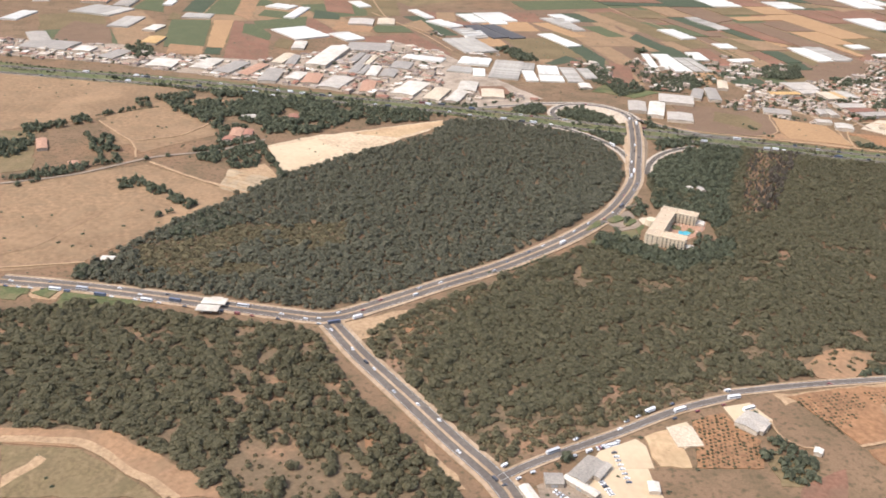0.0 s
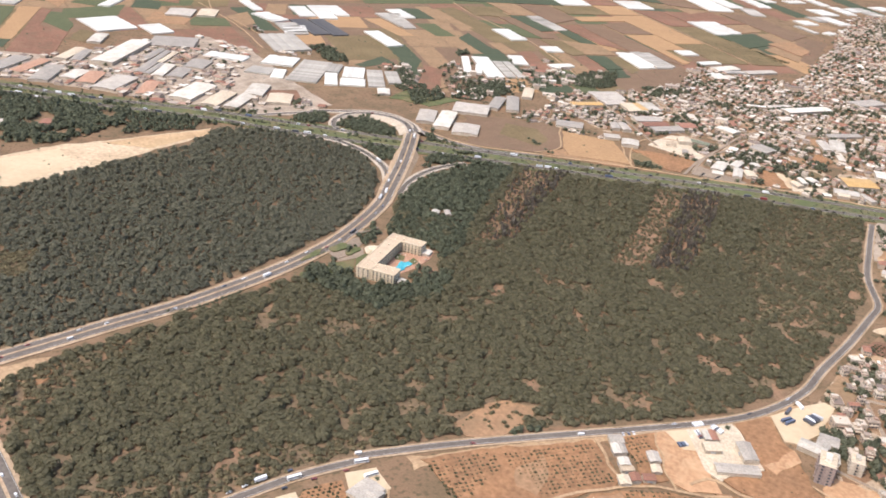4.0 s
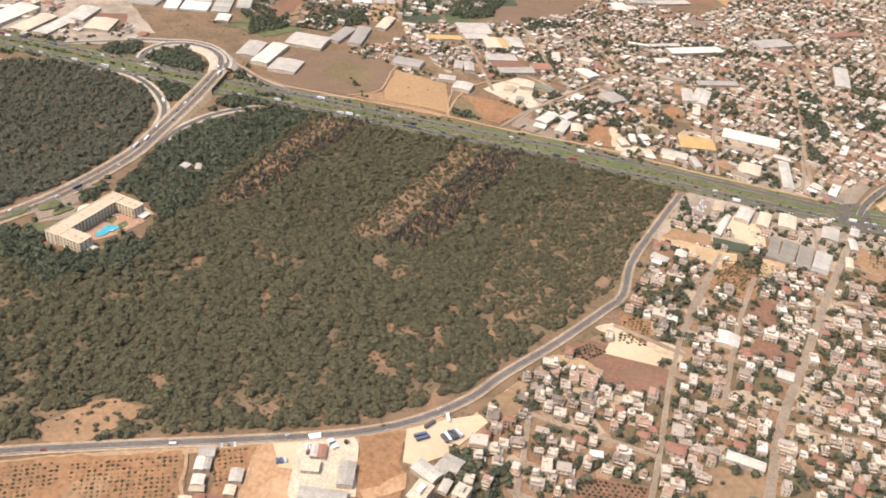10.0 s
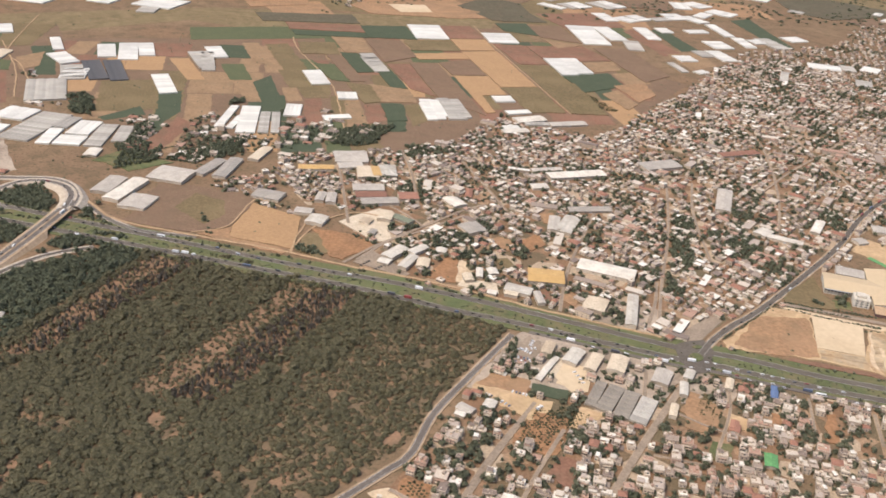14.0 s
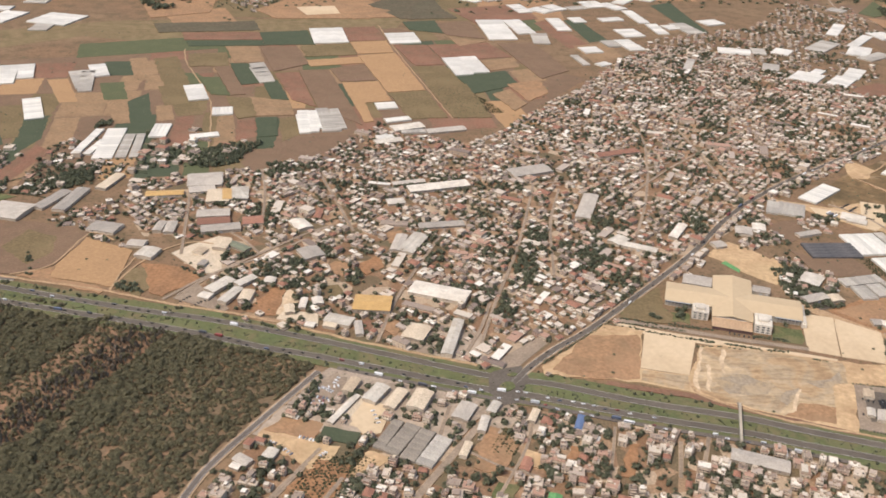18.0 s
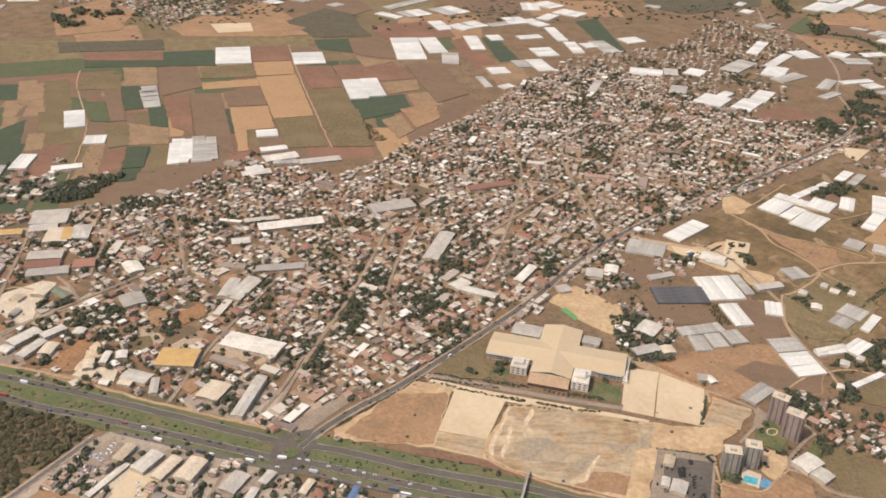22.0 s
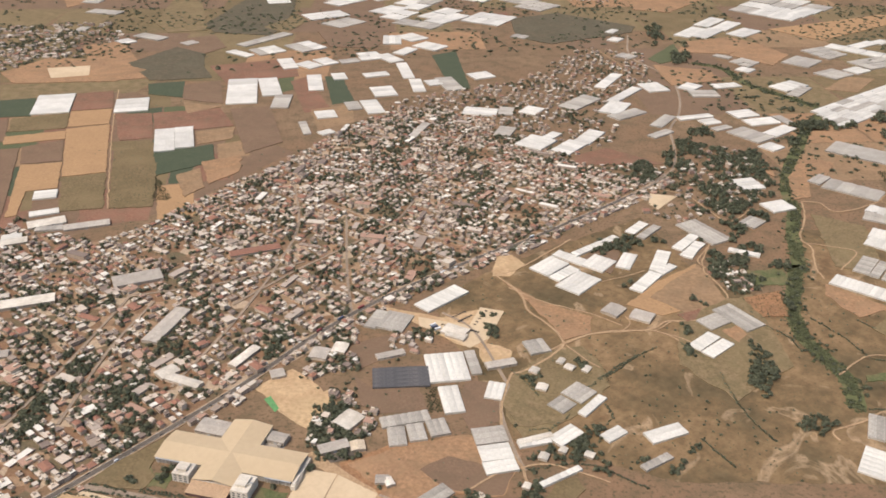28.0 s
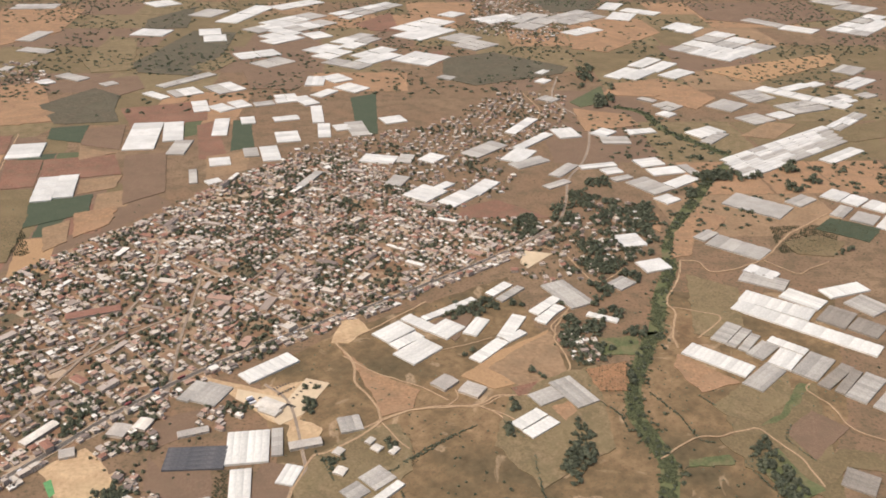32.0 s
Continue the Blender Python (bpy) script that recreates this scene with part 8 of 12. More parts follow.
GROVES.append([(105, 881.2), (102.4, 915.2), (125.1, 908.7), (131, 880.5)])
GROVES.append([(150, 873.7), (179.6, 925.1), (204.7, 946.4), (207.4, 920.2), (178.2, 873.8)])
GROVES.append([(25.1, 968.2), (7.2, 1022.4), (22, 1027.4), (44, 964)])
GROVES.append([(153.7, 1037.4), (157.6, 1070.1), (172.5, 1049.4), (162.1, 1036.8)])
# ---- orchards and yards along the forest road ----
field("orchard", (139.1, 345.7), (161.7, 354.2), (216, 367.1), (223.7, 340.3), (220.6, 336.3), (180.5, 320), (161.8, 311.9))
field("ochre", (179.5, 343.6), (191.7, 353.9), (194.4, 341.1), (186.9, 327.8), (178.4, 333.4))
field("orchard", (228.6, 369.7), (236.6, 372.6), (244.3, 376), (243.6, 362.1), (244.7, 342.7), (231.5, 338.2), (232.1, 348.1))
field("orange_dirt", (243, 375.8), (260.8, 382.1), (265.2, 336.7), (252.7, 336.9), (244.9, 341.1))
field("pale", (250.3, 377.3), (262.9, 382.9), (263.8, 364.6), (255.9, 364.6))
field("orchard", (182.6, 318.7), (220.9, 334.6), (245.4, 335.3), (260.4, 332.9), (265.3, 335.1), (266.5, 309.1), (255.1, 306.4), (166.2, 297.3), (162.5, 309.8))
field("ochre", (197.5, 320.4), (223.4, 334.4), (224, 325.6), (225.4, 304.8), (213, 303.5), (205.8, 317.4))
field("sand", (197.4, 319.3), (198.7, 322.4), (201.8, 320.8), (200.9, 318.1))
field("sand", (209.1, 326.8), (210.7, 328.4), (212, 323.4), (210, 323.5))
field("sand", (203, 302.5), (205.3, 317.1), (208.1, 314.7), (211.2, 313.5), (214.7, 303.7))
field("cream", (260.6, 380.2), (282.4, 388.5), (286.1, 382.2), (287, 371.9), (289.3, 354.5), (272.5, 349), (267.6, 344.9), (262.2, 351.2))
field("orchard", (285.6, 388.6), (305, 395.3), (305.6, 376.2), (308, 368.9), (307.5, 345), (309.9, 337.7), (307.3, 325.5), (304, 324.1), (282.9, 333.4), (271.1, 340.8), (268.4, 346.2), (289.6, 354), (288.3, 369.5))
field("pale", (305.2, 395.3), (322.7, 404.8), (336.8, 410.2), (340.7, 406), (323.9, 383), (311.5, 374.9), (305.6, 376.2))
field("orange_dirt", (310.8, 345.4), (319.4, 353.3), (334.7, 345.9), (335, 337), (332, 328.2), (321.9, 325), (309.9, 338.2))
field("orange_dirt", (290.5, 357.5), (308, 369.9), (308.7, 362.1), (293, 351.8))
field("orchard", (262.9, 337), (274.6, 334.6), (303.9, 323.1), (313.2, 316.4), (315.4, 303.3), (265, 298.2))
road("track", [(159.8, 311), (171.9, 317.2), (180.4, 320.5), (198.7, 329), (220.6, 336.1), (230.3, 338), (245.2, 337.4), (258.5, 334.8), (269, 335.5)], 1.5, "track", 0, False, 0.52, "pale dirt track")
road("track", [(258.5, 334.8), (256.3, 324.5), (253.5, 311.9), (251.9, 303.3)], 1.3, "track", 0, False, 0.52, "pale dirt track")
road("track", [(181.8, 320.5), (184.6, 312.1), (188.3, 299.6)], 1.2, "track", 0, False, 0.52, "pale dirt track")
road("track", [(216.7, 367.4), (219.4, 357.3), (219.8, 350.2), (222.7, 343.9), (223, 336.5)], 1.4, "track", 0, False, 0.52, "pale dirt track")
road("track", [(245.7, 375.7), (243.9, 365.9), (245.2, 358.6), (244.1, 349.6), (246.5, 337.1)], 0.8, "track", 0, False, 0.52, "pale dirt track")
road("track", [(252.7, 341.4), (262.4, 346.2), (267.6, 343.1), (272.9, 337.1), (287.8, 332.2), (305.6, 324.7), (318, 316.9), (326.7, 308.1)], 1.6, "track", 0, False, 0.52, "pale dirt track")
road("track", [(307.4, 345.5), (312.9, 338.3), (319.5, 326.2), (324.6, 319.4)], 1.2, "track", 0, False, 0.52, "pale dirt track")
road("street", [(322, 358.3), (328.5, 352.5), (335.7, 346.4), (341.8, 340.9)], 1.7, "grey_road", 0.2, False, 0.55, "dusty grey street between houses")
shed(225.6, 367.1, 5.5, 6.2, -83, 2, "grey_roof", "plaster", "grey-white shed beside the drive")
shed(224.5, 360.1, 6.6, 3.4, -85, 2, "white_roof", "plaster", "small farm shed with a white roof")
shed(227.6, 360.5, 6.2, 2.5, -84, 2, "grey_roof", "plaster", "grey farm shed beside the drive")
shed(226.5, 351.5, 4.9, 4.7, -84, 2.2, "white_roof", "plaster", "small white farm house")
shed(227.2, 347.5, 3.0, 5.6, -84, 1.8, "tan_roof", "plaster", "low tan farm shed")
shed(229.7, 342.0, 5.0, 4.1, -84, 2, "tile", "plaster", "small house with a red roof")
shed(235.6, 342.5, 4.1, 5.3, -86, 2, "tile", "plaster", "small house with an orange-red roof")
shed(224.6, 339.8, 5.6, 4.7, -83, 2, "cream", "plaster", "small cream farm house with a flat roof")
shed(240.5, 356.4, 6.7, 4.9, -85, 2, "grey_roof", "plaster", "small grey shed on the orchard edge")
shed(240.0, 348.6, 4.8, 4.0, -88, 1.8, "cream", "plaster", "small cream shed on the orchard edge")
shed(271.6, 374.9, 7.1, 3.4, -87, 2, "tile", "plaster", "small red-roofed hut in the yard")
shed(268.4, 374.5, 6.6, 2.6, -87, 2.2, "white_roof", "plaster", "white hall in the pale yard")
shed(268.6, 366.2, 6.3, 7.2, -88, 2.4, "cream", "plaster", "cream building in the pale yard")
shed(283.8, 363.7, 12.4, 6.4, -88, 3, "grey_roof", "plaster", "tall grey sheet-roofed shed on columns")
shed(276.2, 351.9, 5.9, 19.1, 89, 2.2, "grey_roof", "plaster", "long low grey sheet-roofed shed")
shed(323.6, 375.9, 10.1, 6.0, 58, 2.4, "grey_roof", "plaster", "grey-roofed workshop beside the bus yard")
shed(316.1, 370.9, 7.1, 11.8, 54, 2.6, "white_roof", "plaster", "white-roofed hall beside the bus yard")
shed(324.3, 364.6, 7.2, 3.7, 71, 2, "white_roof", "plaster", "low white store between houses")
shed(310.1, 326.2, 6.0, 4.3, 72, 1.6, "white_roof", "plaster", "low white store below the tower")
shed(314.5, 322.3, 5.5, 4.7, 61, 1.6, "grey_roof", "plaster", "low grey store below the tower")
OLIVE_GRID = [[(173.3, 352.7), (215.9, 364.7), (221.9, 340.4), (189.2, 326), (186.3, 335.9), (176.9, 344.2)], [(140.9, 344.2), (170.6, 354.2), (173.3, 343.7), (154.2, 317.9)], [(229.6, 368.9), (243.1, 373.9), (242.8, 363), (236.6, 362.2), (237.3, 353.2), (232, 349)], [(224.3, 335), (245.4, 335.3), (256.5, 333.3), (253.2, 315), (251.6, 306.1), (226.1, 303.5), (225.3, 322.6)], [(184.7, 316.4), (196.4, 319.9), (201.3, 300.9), (188.8, 299.6)], [(259, 331.9), (265.3, 334.7), (266.6, 307.6), (255.1, 306.4)], [(263.1, 334.2), (274.7, 332.5), (303.1, 321.8), (311.5, 314.3), (312.3, 302.9), (265, 298.2)]]
OLIVE_SPARSE = [[(286.1, 387.6), (304.6, 394.4), (305, 376.7), (301.3, 367.3), (290.5, 356.3), (288.8, 369.6)], [(270.1, 345.2), (289.6, 352.6), (306.4, 361.8), (306.9, 344.9), (309.2, 337.6), (306.7, 326.7), (282.9, 334.7)], [(245.2, 358.6), (249.4, 362.8), (251.2, 340.1), (246.7, 342.1)], [(164.2, 311.4), (181.4, 318.6), (186.5, 300.8), (168, 298.9)]]
GROVES.append([(173.2, 356.7), (176.7, 357.9), (177.2, 356.1), (173.8, 355.3)])
GROVES.append([(183.5, 359.1), (185.3, 360.1), (185.8, 358.3), (184.1, 357.7)])
GROVES.append([(231.1, 349.8), (231.2, 358.8), (232, 357), (232.1, 348.1)])
GROVES.append([(323.9, 383), (327.1, 387.4), (338.5, 388.9), (339.9, 385.1), (332, 380.1)])
GROVES.append([(287.9, 354.3), (288.8, 360.1), (290, 359.8), (289.6, 354)])
GROVES.append([(340.7, 376), (344, 380.3), (345.3, 369), (342, 363.6)])
GROVES.append([(278.8, 381.2), (279.3, 384), (281, 383.7), (280.7, 381)])
PARKED_ROWS += [("truck", 5, (321.4, 391.3), (328.2, 396.4)), ("bus", 2, (311.0, 393.0), (313.2, 389.7)), ("bus", 1, (313.3, 400.9), (316.5, 397.7)), ("truck", 1, (319.8, 404.4), (324.7, 405.6)), ("van", 5, (264.5, 383.1), (269.2, 384.8)), ("van", 5, (273.3, 383.2), (277.0, 378.4)), ("car", 5, (265.2, 379.5), (266.4, 373.1)), ("van", 3, (253.7, 367.1), (258.3, 368.6)), ("car", 6, (309.7, 326.2), (315.1, 321.7)), ("car", 3, (228.5, 372.4), (236.3, 374.6))]
# ---- yards and halls on both sides of the highway ----
field("orchard", (317.6, 745.2), (305.1, 767.9), (330.6, 764.9), (362.8, 752.3), (344.1, 732.2), (336.1, 722.9), (327.8, 723.7))
field("cream", (322.8, 784.1), (331.5, 796.8), (349.7, 816), (361, 814.1), (365, 797.5), (363.1, 778.7), (367.9, 759.7), (356.2, 755.7))
field("grey_road", (345.1, 720), (356.8, 740.5), (371.9, 726.9), (387.6, 710.5), (383.7, 705.5))
field("orchard", (399.2, 708), (410.8, 744.4), (419.6, 740.6), (420.6, 705.4))
field("cream", (421.8, 701.5), (425.1, 713.2), (442.9, 711.1), (448.2, 712.8), (451.1, 695.1))
field("orchard", (463.8, 782.9), (478.9, 797.4), (485.1, 781.1), (473.4, 767.4))
field("ochre", (441.1, 769.8), (445.3, 786.5), (458.7, 783.3), (457.2, 763.1))
field("ochre", (479.8, 837.9), (492.3, 843.6), (500.5, 820.9), (485.4, 819.8))
field("olive", (447, 747), (455.9, 751.5), (462.3, 733.4), (453, 731.3))
field("red", (480.6, 687.7), (480.7, 703.8), (485.5, 707.4), (488.5, 685.1))
field("ochre", (493, 694.9), (494.8, 708.1), (504.1, 708.7), (504.1, 689.3))
shed(373.1, 738.3, 21.4, 9.7, 60, 3, "white_roof", "plaster", "long white-roofed hall beside the highway")
shed(389.4, 746.5, 16.2, 7.3, 53, 2.8, "white_roof", "plaster", "wide hall with a white sheet roof")
shed(384.4, 725.4, 21.1, 7.2, 71, 3, "white_roof", "plaster", "long cream-white hall beside the highway")
shed(367.6, 723.4, 7.6, 8.5, 73, 2.4, "white_roof", "plaster", "low white hall beside the highway")
shed(306.2, 780.2, 14.9, 14.4, 79, 2.8, "white_roof", "plaster", "white hall with an arched roof")
shed(292.7, 794.4, 9.7, 13.5, 89, 2.4, "grey_roof", "plaster", "grey-roofed hall behind the white one")
shed(343.9, 788.0, 8.5, 8.5, 75, 2.2, "tan_roof", "plaster", "low tan hall in the cream yard")
shed(351.7, 768.7, 7.6, 5.4, 80, 2.4, "grey_roof", "plaster", "low grey office in the cream yard")
shed(357.6, 798.3, 13.7, 11.2, 85, 3.2, "cream", "plaster", "tall cream hall at the yard")
shed(370.8, 798.3, 7.5, 19.3, 59, 2.2, "green_roof", "plaster", "hall with a dull green roof")
shed(335.1, 852.5, 13.7, 26.4, -77, 2.8, "grey_roof", "plaster", "long hall with a grey roof")
shed(339.5, 838.2, 12.0, 25.5, -75, 2.8, "tile", "plaster", "long hall with a red-brown roof")
shed(348.4, 827.2, 11.9, 30.6, -72, 2.8, "grey_roof", "plaster", "long hall with a grey roof")
shed(370.2, 843.4, 13.8, 16.3, -74, 2.6, "tile", "plaster", "hall with an orange roof")
shed(300.1, 824.2, 16.8, 7.3, -89, 2.6, "grey_roof", "plaster", "hall with a grey sheet roof")
shed(308.9, 823.7, 19.2, 7.9, -83, 2.6, "grey_roof", "plaster", "hall with a grey sheet roof")
shed(427.2, 794.2, 16.6, 18.0, 35, 2.4, "grey_roof", "plaster", "wide workshop with a grey roof")
shed(464.4, 701.8, 10.5, 18.6, 75, 2.6, "white_roof", "plaster", "wide hall with a white sheet roof")
shed(459.6, 695.6, 6.3, 9.0, 78, 2.4, "cream", "plaster", "low cream hall beside the white one")
shed(478.6, 693.4, 15.9, 5.1, -77, 2.4, "grey_roof", "plaster", "narrow hall with a grey roof")
shed(436.2, 720.8, 13.2, 4.6, -88, 2.2, "white_roof", "plaster", "small white flat-roofed house beside a yard")
shed(428.6, 711.8, 10.2, 6.7, -73, 2.6, "cream", "plaster", "small cream house with a flat roof")
shed(445.4, 724.9, 8.9, 7.2, -72, 2.2, "white_roof", "plaster", "small white flat-roofed house beside a yard")
shed(446.1, 694.6, 5.4, 6.3, 83, 2, "white_roof", "plaster", "small white gate house at the highway")
shed(406.2, 749.4, 7.9, 7.9, 86, 2.2, "white_roof", "plaster", "small white flat-roofed house beside a yard")
shed(395.1, 726.9, 13.2, 8.8, 88, 2.4, "cream", "plaster", "cream workshop with a flat roof")
GROVES.append([(331.9, 761.8), (334.7, 765.2), (342, 762.6), (341.8, 757.8)])
GROVES.append([(368.9, 768.5), (368.7, 780.8), (381.9, 798.8), (388, 790.6), (377.7, 773.2)])
GROVES.append([(362.5, 780.4), (359.4, 792.8), (365.3, 790.7), (367.2, 779)])
GROVES.append([(297.7, 728.8), (294.7, 743.5), (306, 736.8), (315.4, 733.8), (321.5, 724.7), (305.5, 725)])
GROVES.append([(415.5, 744.8), (420.1, 756.5), (433.2, 753.6), (429.4, 738.3)])
GROVES.append([(457.2, 763.1), (459.2, 780.9), (469.5, 771.9), (469.8, 752.5), (462.1, 754.2)])
GROVES.append([(399, 758.9), (398.6, 773.2), (410.7, 767.6), (412.2, 755.9)])
GROVES.append([(396.2, 711.1), (393.4, 724.9), (399.9, 721.8), (401.8, 708.1)])
GROVES.append([(478.2, 715), (482.6, 720.8), (492.8, 718.1), (491.1, 707.8)])
GROVES.append([(462.7, 715.9), (465.6, 719.6), (474, 716.7), (473.2, 711.9)])
GROVES.append([(313.8, 870), (309.5, 874.9), (319.2, 881), (342.1, 877.4), (344.5, 870.2)])
GROVES.append([(427.3, 806.6), (433.6, 815.9), (441.2, 803.2), (439.1, 786)])
GROVES.append([(407.5, 771.4), (406.8, 787.8), (425, 783.3), (431, 769.1), (421.9, 764.5)])
road("street", [(346.8, 723.7), (356.2, 741.9), (371.2, 767.9), (388.8, 790.7), (417.1, 828.4), (435.4, 845)], 2.2, "grey_road", 0.2, False, 0.55, "dusty grey street between houses")
road("street", [(388.8, 790.7), (371.3, 811.3), (356.8, 823.9)], 1.8, "grey_road", 0.2, False, 0.55, "dusty grey street between houses")
field("grey_road", (461.4, 612.6), (463.9, 634.3), (472.4, 645.8), (477.5, 635.3), (475.9, 624.7), (474.3, 609.5))
field("pale", (487, 601.7), (492.3, 619.7), (507, 615.7), (509.6, 610.9), (506.1, 590.4), (497.6, 586.6))
field("dirt", (437.9, 579), (442.1, 589.3), (476, 580.7), (478.7, 576.5), (485.3, 576.9), (482, 564.8), (472.2, 557.5), (463.8, 563.5), (451.7, 574.7))
field("ochre", (442.3, 586.1), (448, 600.4), (456.8, 597.7), (470, 593.9), (470.9, 582.1), (448.4, 584.7))
field("dark", (472.2, 583.1), (473.9, 593.7), (494.7, 589.6), (493.4, 578.8))
field("dirt", (495.8, 555.4), (500.6, 574.5), (518.1, 570.5), (506.1, 566.4), (502.8, 553.1))
field("orchard", (464, 543.5), (473.5, 558), (490.9, 553.9), (490.3, 543.3), (470.1, 536.2))
field("orchard", (473, 559.6), (475.4, 566.8), (494, 564.7), (493.6, 554.9))
field("ochre", (559.1, 566.6), (562.8, 591.9), (573.7, 597.3), (583.1, 588.8), (574.1, 564.7))
field("dirt", (582.1, 573.1), (586.5, 584.6), (598.4, 580.2), (595.8, 569.1))
field("orchard", (636.4, 566.8), (643.4, 593.8), (649.8, 594.2), (643.1, 567.3))
field("orchard", (607.4, 573.2), (610.7, 588.5), (614.4, 587.4), (612.5, 572.7))
field("cream", (474, 598.9), (481.3, 613.9), (491.8, 624.7), (494.1, 621.8), (487, 601.7))
shed(599.9, 544.0, 10.8, 6.6, 79, 2, "turf", "plaster", "low shed under bright green sheeting")
OLIVE_SQUARES = [[(566.7, 578.6), (574.9, 601.4), (579.3, 599.5), (571.5, 576.6)], [(464, 543.5), (473.5, 558), (490.9, 553.9), (490.3, 543.3), (470.1, 536.2)], [(473, 559.6), (475.4, 566.8), (494, 564.7), (493.6, 554.9)], [(566.3, 568.3), (573.9, 595), (582.2, 588.8), (575.3, 566.9)]]
shed(586.3, 569.6, 7.4, 5.3, 71, 1.8, "tile", "plaster", "shed with a bright red roof")
shed(449.7, 566.4, 7.9, 6.5, 73, 2.2, "white_roof", "plaster", "small white house beside the dirt yard")
shed(436.5, 560.0, 6.1, 9.8, 59, 2.2, "grey_roof", "plaster", "small house with a grey roof")
shed(434.0, 555.1, 3.9, 5.5, 69, 2, "white_roof", "plaster", "small white flat-roofed house beside a yard")
GROVES.append([(455.4, 600.5), (453.3, 615.5), (462.3, 609.6), (476.2, 608.6), (476.5, 601.4)])
GROVES.append([(441.6, 560), (444.6, 564.3), (450.4, 560.6), (462.4, 551.2), (457.3, 548.9)])
GROVES.append([(515.6, 554.7), (515.7, 560.8), (524.8, 559.4), (525.2, 550.6)])
GROVES.append([(543.4, 590.6), (547, 597.8), (552.3, 593.5), (550.8, 582.2)])
GROVES.append([(594.7, 564.1), (597.1, 572.5), (606.3, 564.8), (601, 556.5)])
road("street", [(534.3, 548.1), (541.9, 562.6), (550.5, 584.4), (565.6, 613.3), (570.8, 625.1)], 1.9, "grey_road", 0.2, False, 0.55, "dusty grey street between houses")
road("street", [(629.7, 562.4), (634.2, 587.8), (637.4, 608.6)], 1.6, "grey_road", 0.2, False, 0.55, "dusty grey street between houses")
PARKED_ROWS += [("car", 5, (461.4, 582.8), (471.4, 580.4)), ("car", 3, (446.2, 577.4), (451.4, 575.5)), ("car", 3, (455.5, 572.3), (461.6, 567.6)), ("car", 6, (457.3, 612.3), (470.1, 613.1)), ("car", 6, (460.1, 619.5), (471.9, 618.3)), ("car", 5, (465.6, 629.2), (473.6, 624.5)), ("car", 3, (472.5, 632.3), (474.5, 640.5)), ("car", 3, (475.7, 567.7), (479.3, 572.2)), ("car", 4, (351.2, 714.8), (357.1, 724.4)), ("car", 5, (360.6, 710.6), (368.8, 719.6)), ("car", 4, (498.2, 611.1), (504.6, 597.2)), ("car", 4, (430.9, 700.2), (445.1, 696.6))]
# ---- fields north of the highway ----
field("brown", (165.3, 748.1), (166.3, 762.2), (164.6, 828.2), (238.4, 819), (252.7, 808.7), (249.8, 802), (245.5, 756.7), (222.1, 740.3), (193, 742.7))
field("olive", (192.7, 778.3), (200.3, 810.3), (228.1, 799.4), (233.9, 775.4), (225.5, 755.2))
field("gold", (246.6, 756), (249.8, 802), (292.9, 785.3), (298.8, 730.3), (249.5, 739.5))
field("ochre", (224.5, 738.9), (246.2, 755), (249.5, 739.5), (296.9, 726.7), (294, 721.3))
road("track", [(219.8, 739.9), (242.3, 756.1), (247.1, 797.5), (251.9, 810.7), (273.3, 799.9)], 1.4, "track", 0, False, 0.52, "pale dirt track")
road("track", [(298.6, 725.3), (297.1, 748.9), (298.9, 772.9), (299.9, 781.6)], 1.3, "track", 0, False, 0.52, "pale dirt track")
field("shrub", (300.9, 728.1), (302.7, 757), (310.2, 760), (324.9, 732), (323, 719.4))
GROVES.append([(221.9, 759.2), (216.7, 774.5), (221.6, 773.4), (227.5, 758.3)])
GROVES.append([(173.8, 885.3), (178.7, 915.4), (191.9, 934.8), (203.7, 945.7), (206.4, 927.6), (188.6, 910.5)])
# ---- eastern hillside ----
field("shrub", (912.2, 853.1), (939.2, 884.3), (966, 893.6), (976.9, 874.9), (981.4, 842.7), (962.2, 815.1), (941.3, 798.4), (914.3, 794), (905.3, 818.6))
field("ochre", (908.6, 990.3), (940.5, 958.8), (979.9, 936.9), (975.1, 913.1), (954.5, 902.3), (941.2, 932.2), (928.8, 958.1))
field("gold", (1010, 958), (1039.9, 997.7), (1082.1, 1033.1), (1073, 961.5), (1035.7, 941.7))
field("pale", (839.6, 929.2), (880.4, 918.7), (889.2, 946.9), (908.4, 941.7), (895.8, 900.7), (881.6, 886.7), (858.6, 905.2), (841.3, 916.6))
field("dirt", (889.3, 896.4), (912.8, 886), (911.2, 875.4), (897.6, 862.9), (891.8, 869.9))
field("dirt", (899.9, 999.8), (903.4, 1037), (917.3, 1041.1), (929.3, 1022.3), (913.7, 1000.6))
field("olive", (936, 883.5), (947.9, 872.9), (971.4, 859.7), (965.8, 845.5), (934.4, 857.7))
road("track", [(903.9, 1000.1), (922.4, 971.7), (928.2, 944.6), (944.8, 919.7), (952.6, 895.9), (935.3, 872.2), (918, 856.9), (912.3, 855.1), (905.6, 828.9), (903.1, 799.9), (909.6, 767.5), (915.6, 754.4), (918.7, 738.2)], 1.9, "track", 0, False, 0.52, "pale dirt track")
road("track", [(913.1, 980.8), (940.5, 958.8), (976, 942.8), (1000.9, 925.2)], 1.3, "track", 0, False, 0.52, "pale dirt track")
road("track", [(953.1, 895.9), (977.1, 911.6), (1004, 916.3), (1027, 922.5), (1038.7, 933.2), (1067.6, 936.5)], 1.6, "track", 0, False, 0.52, "pale dirt track")
road("track", [(953.8, 894.4), (968.8, 874), (977, 865.7)], 1.2, "track", 0, False, 0.52, "pale dirt track")
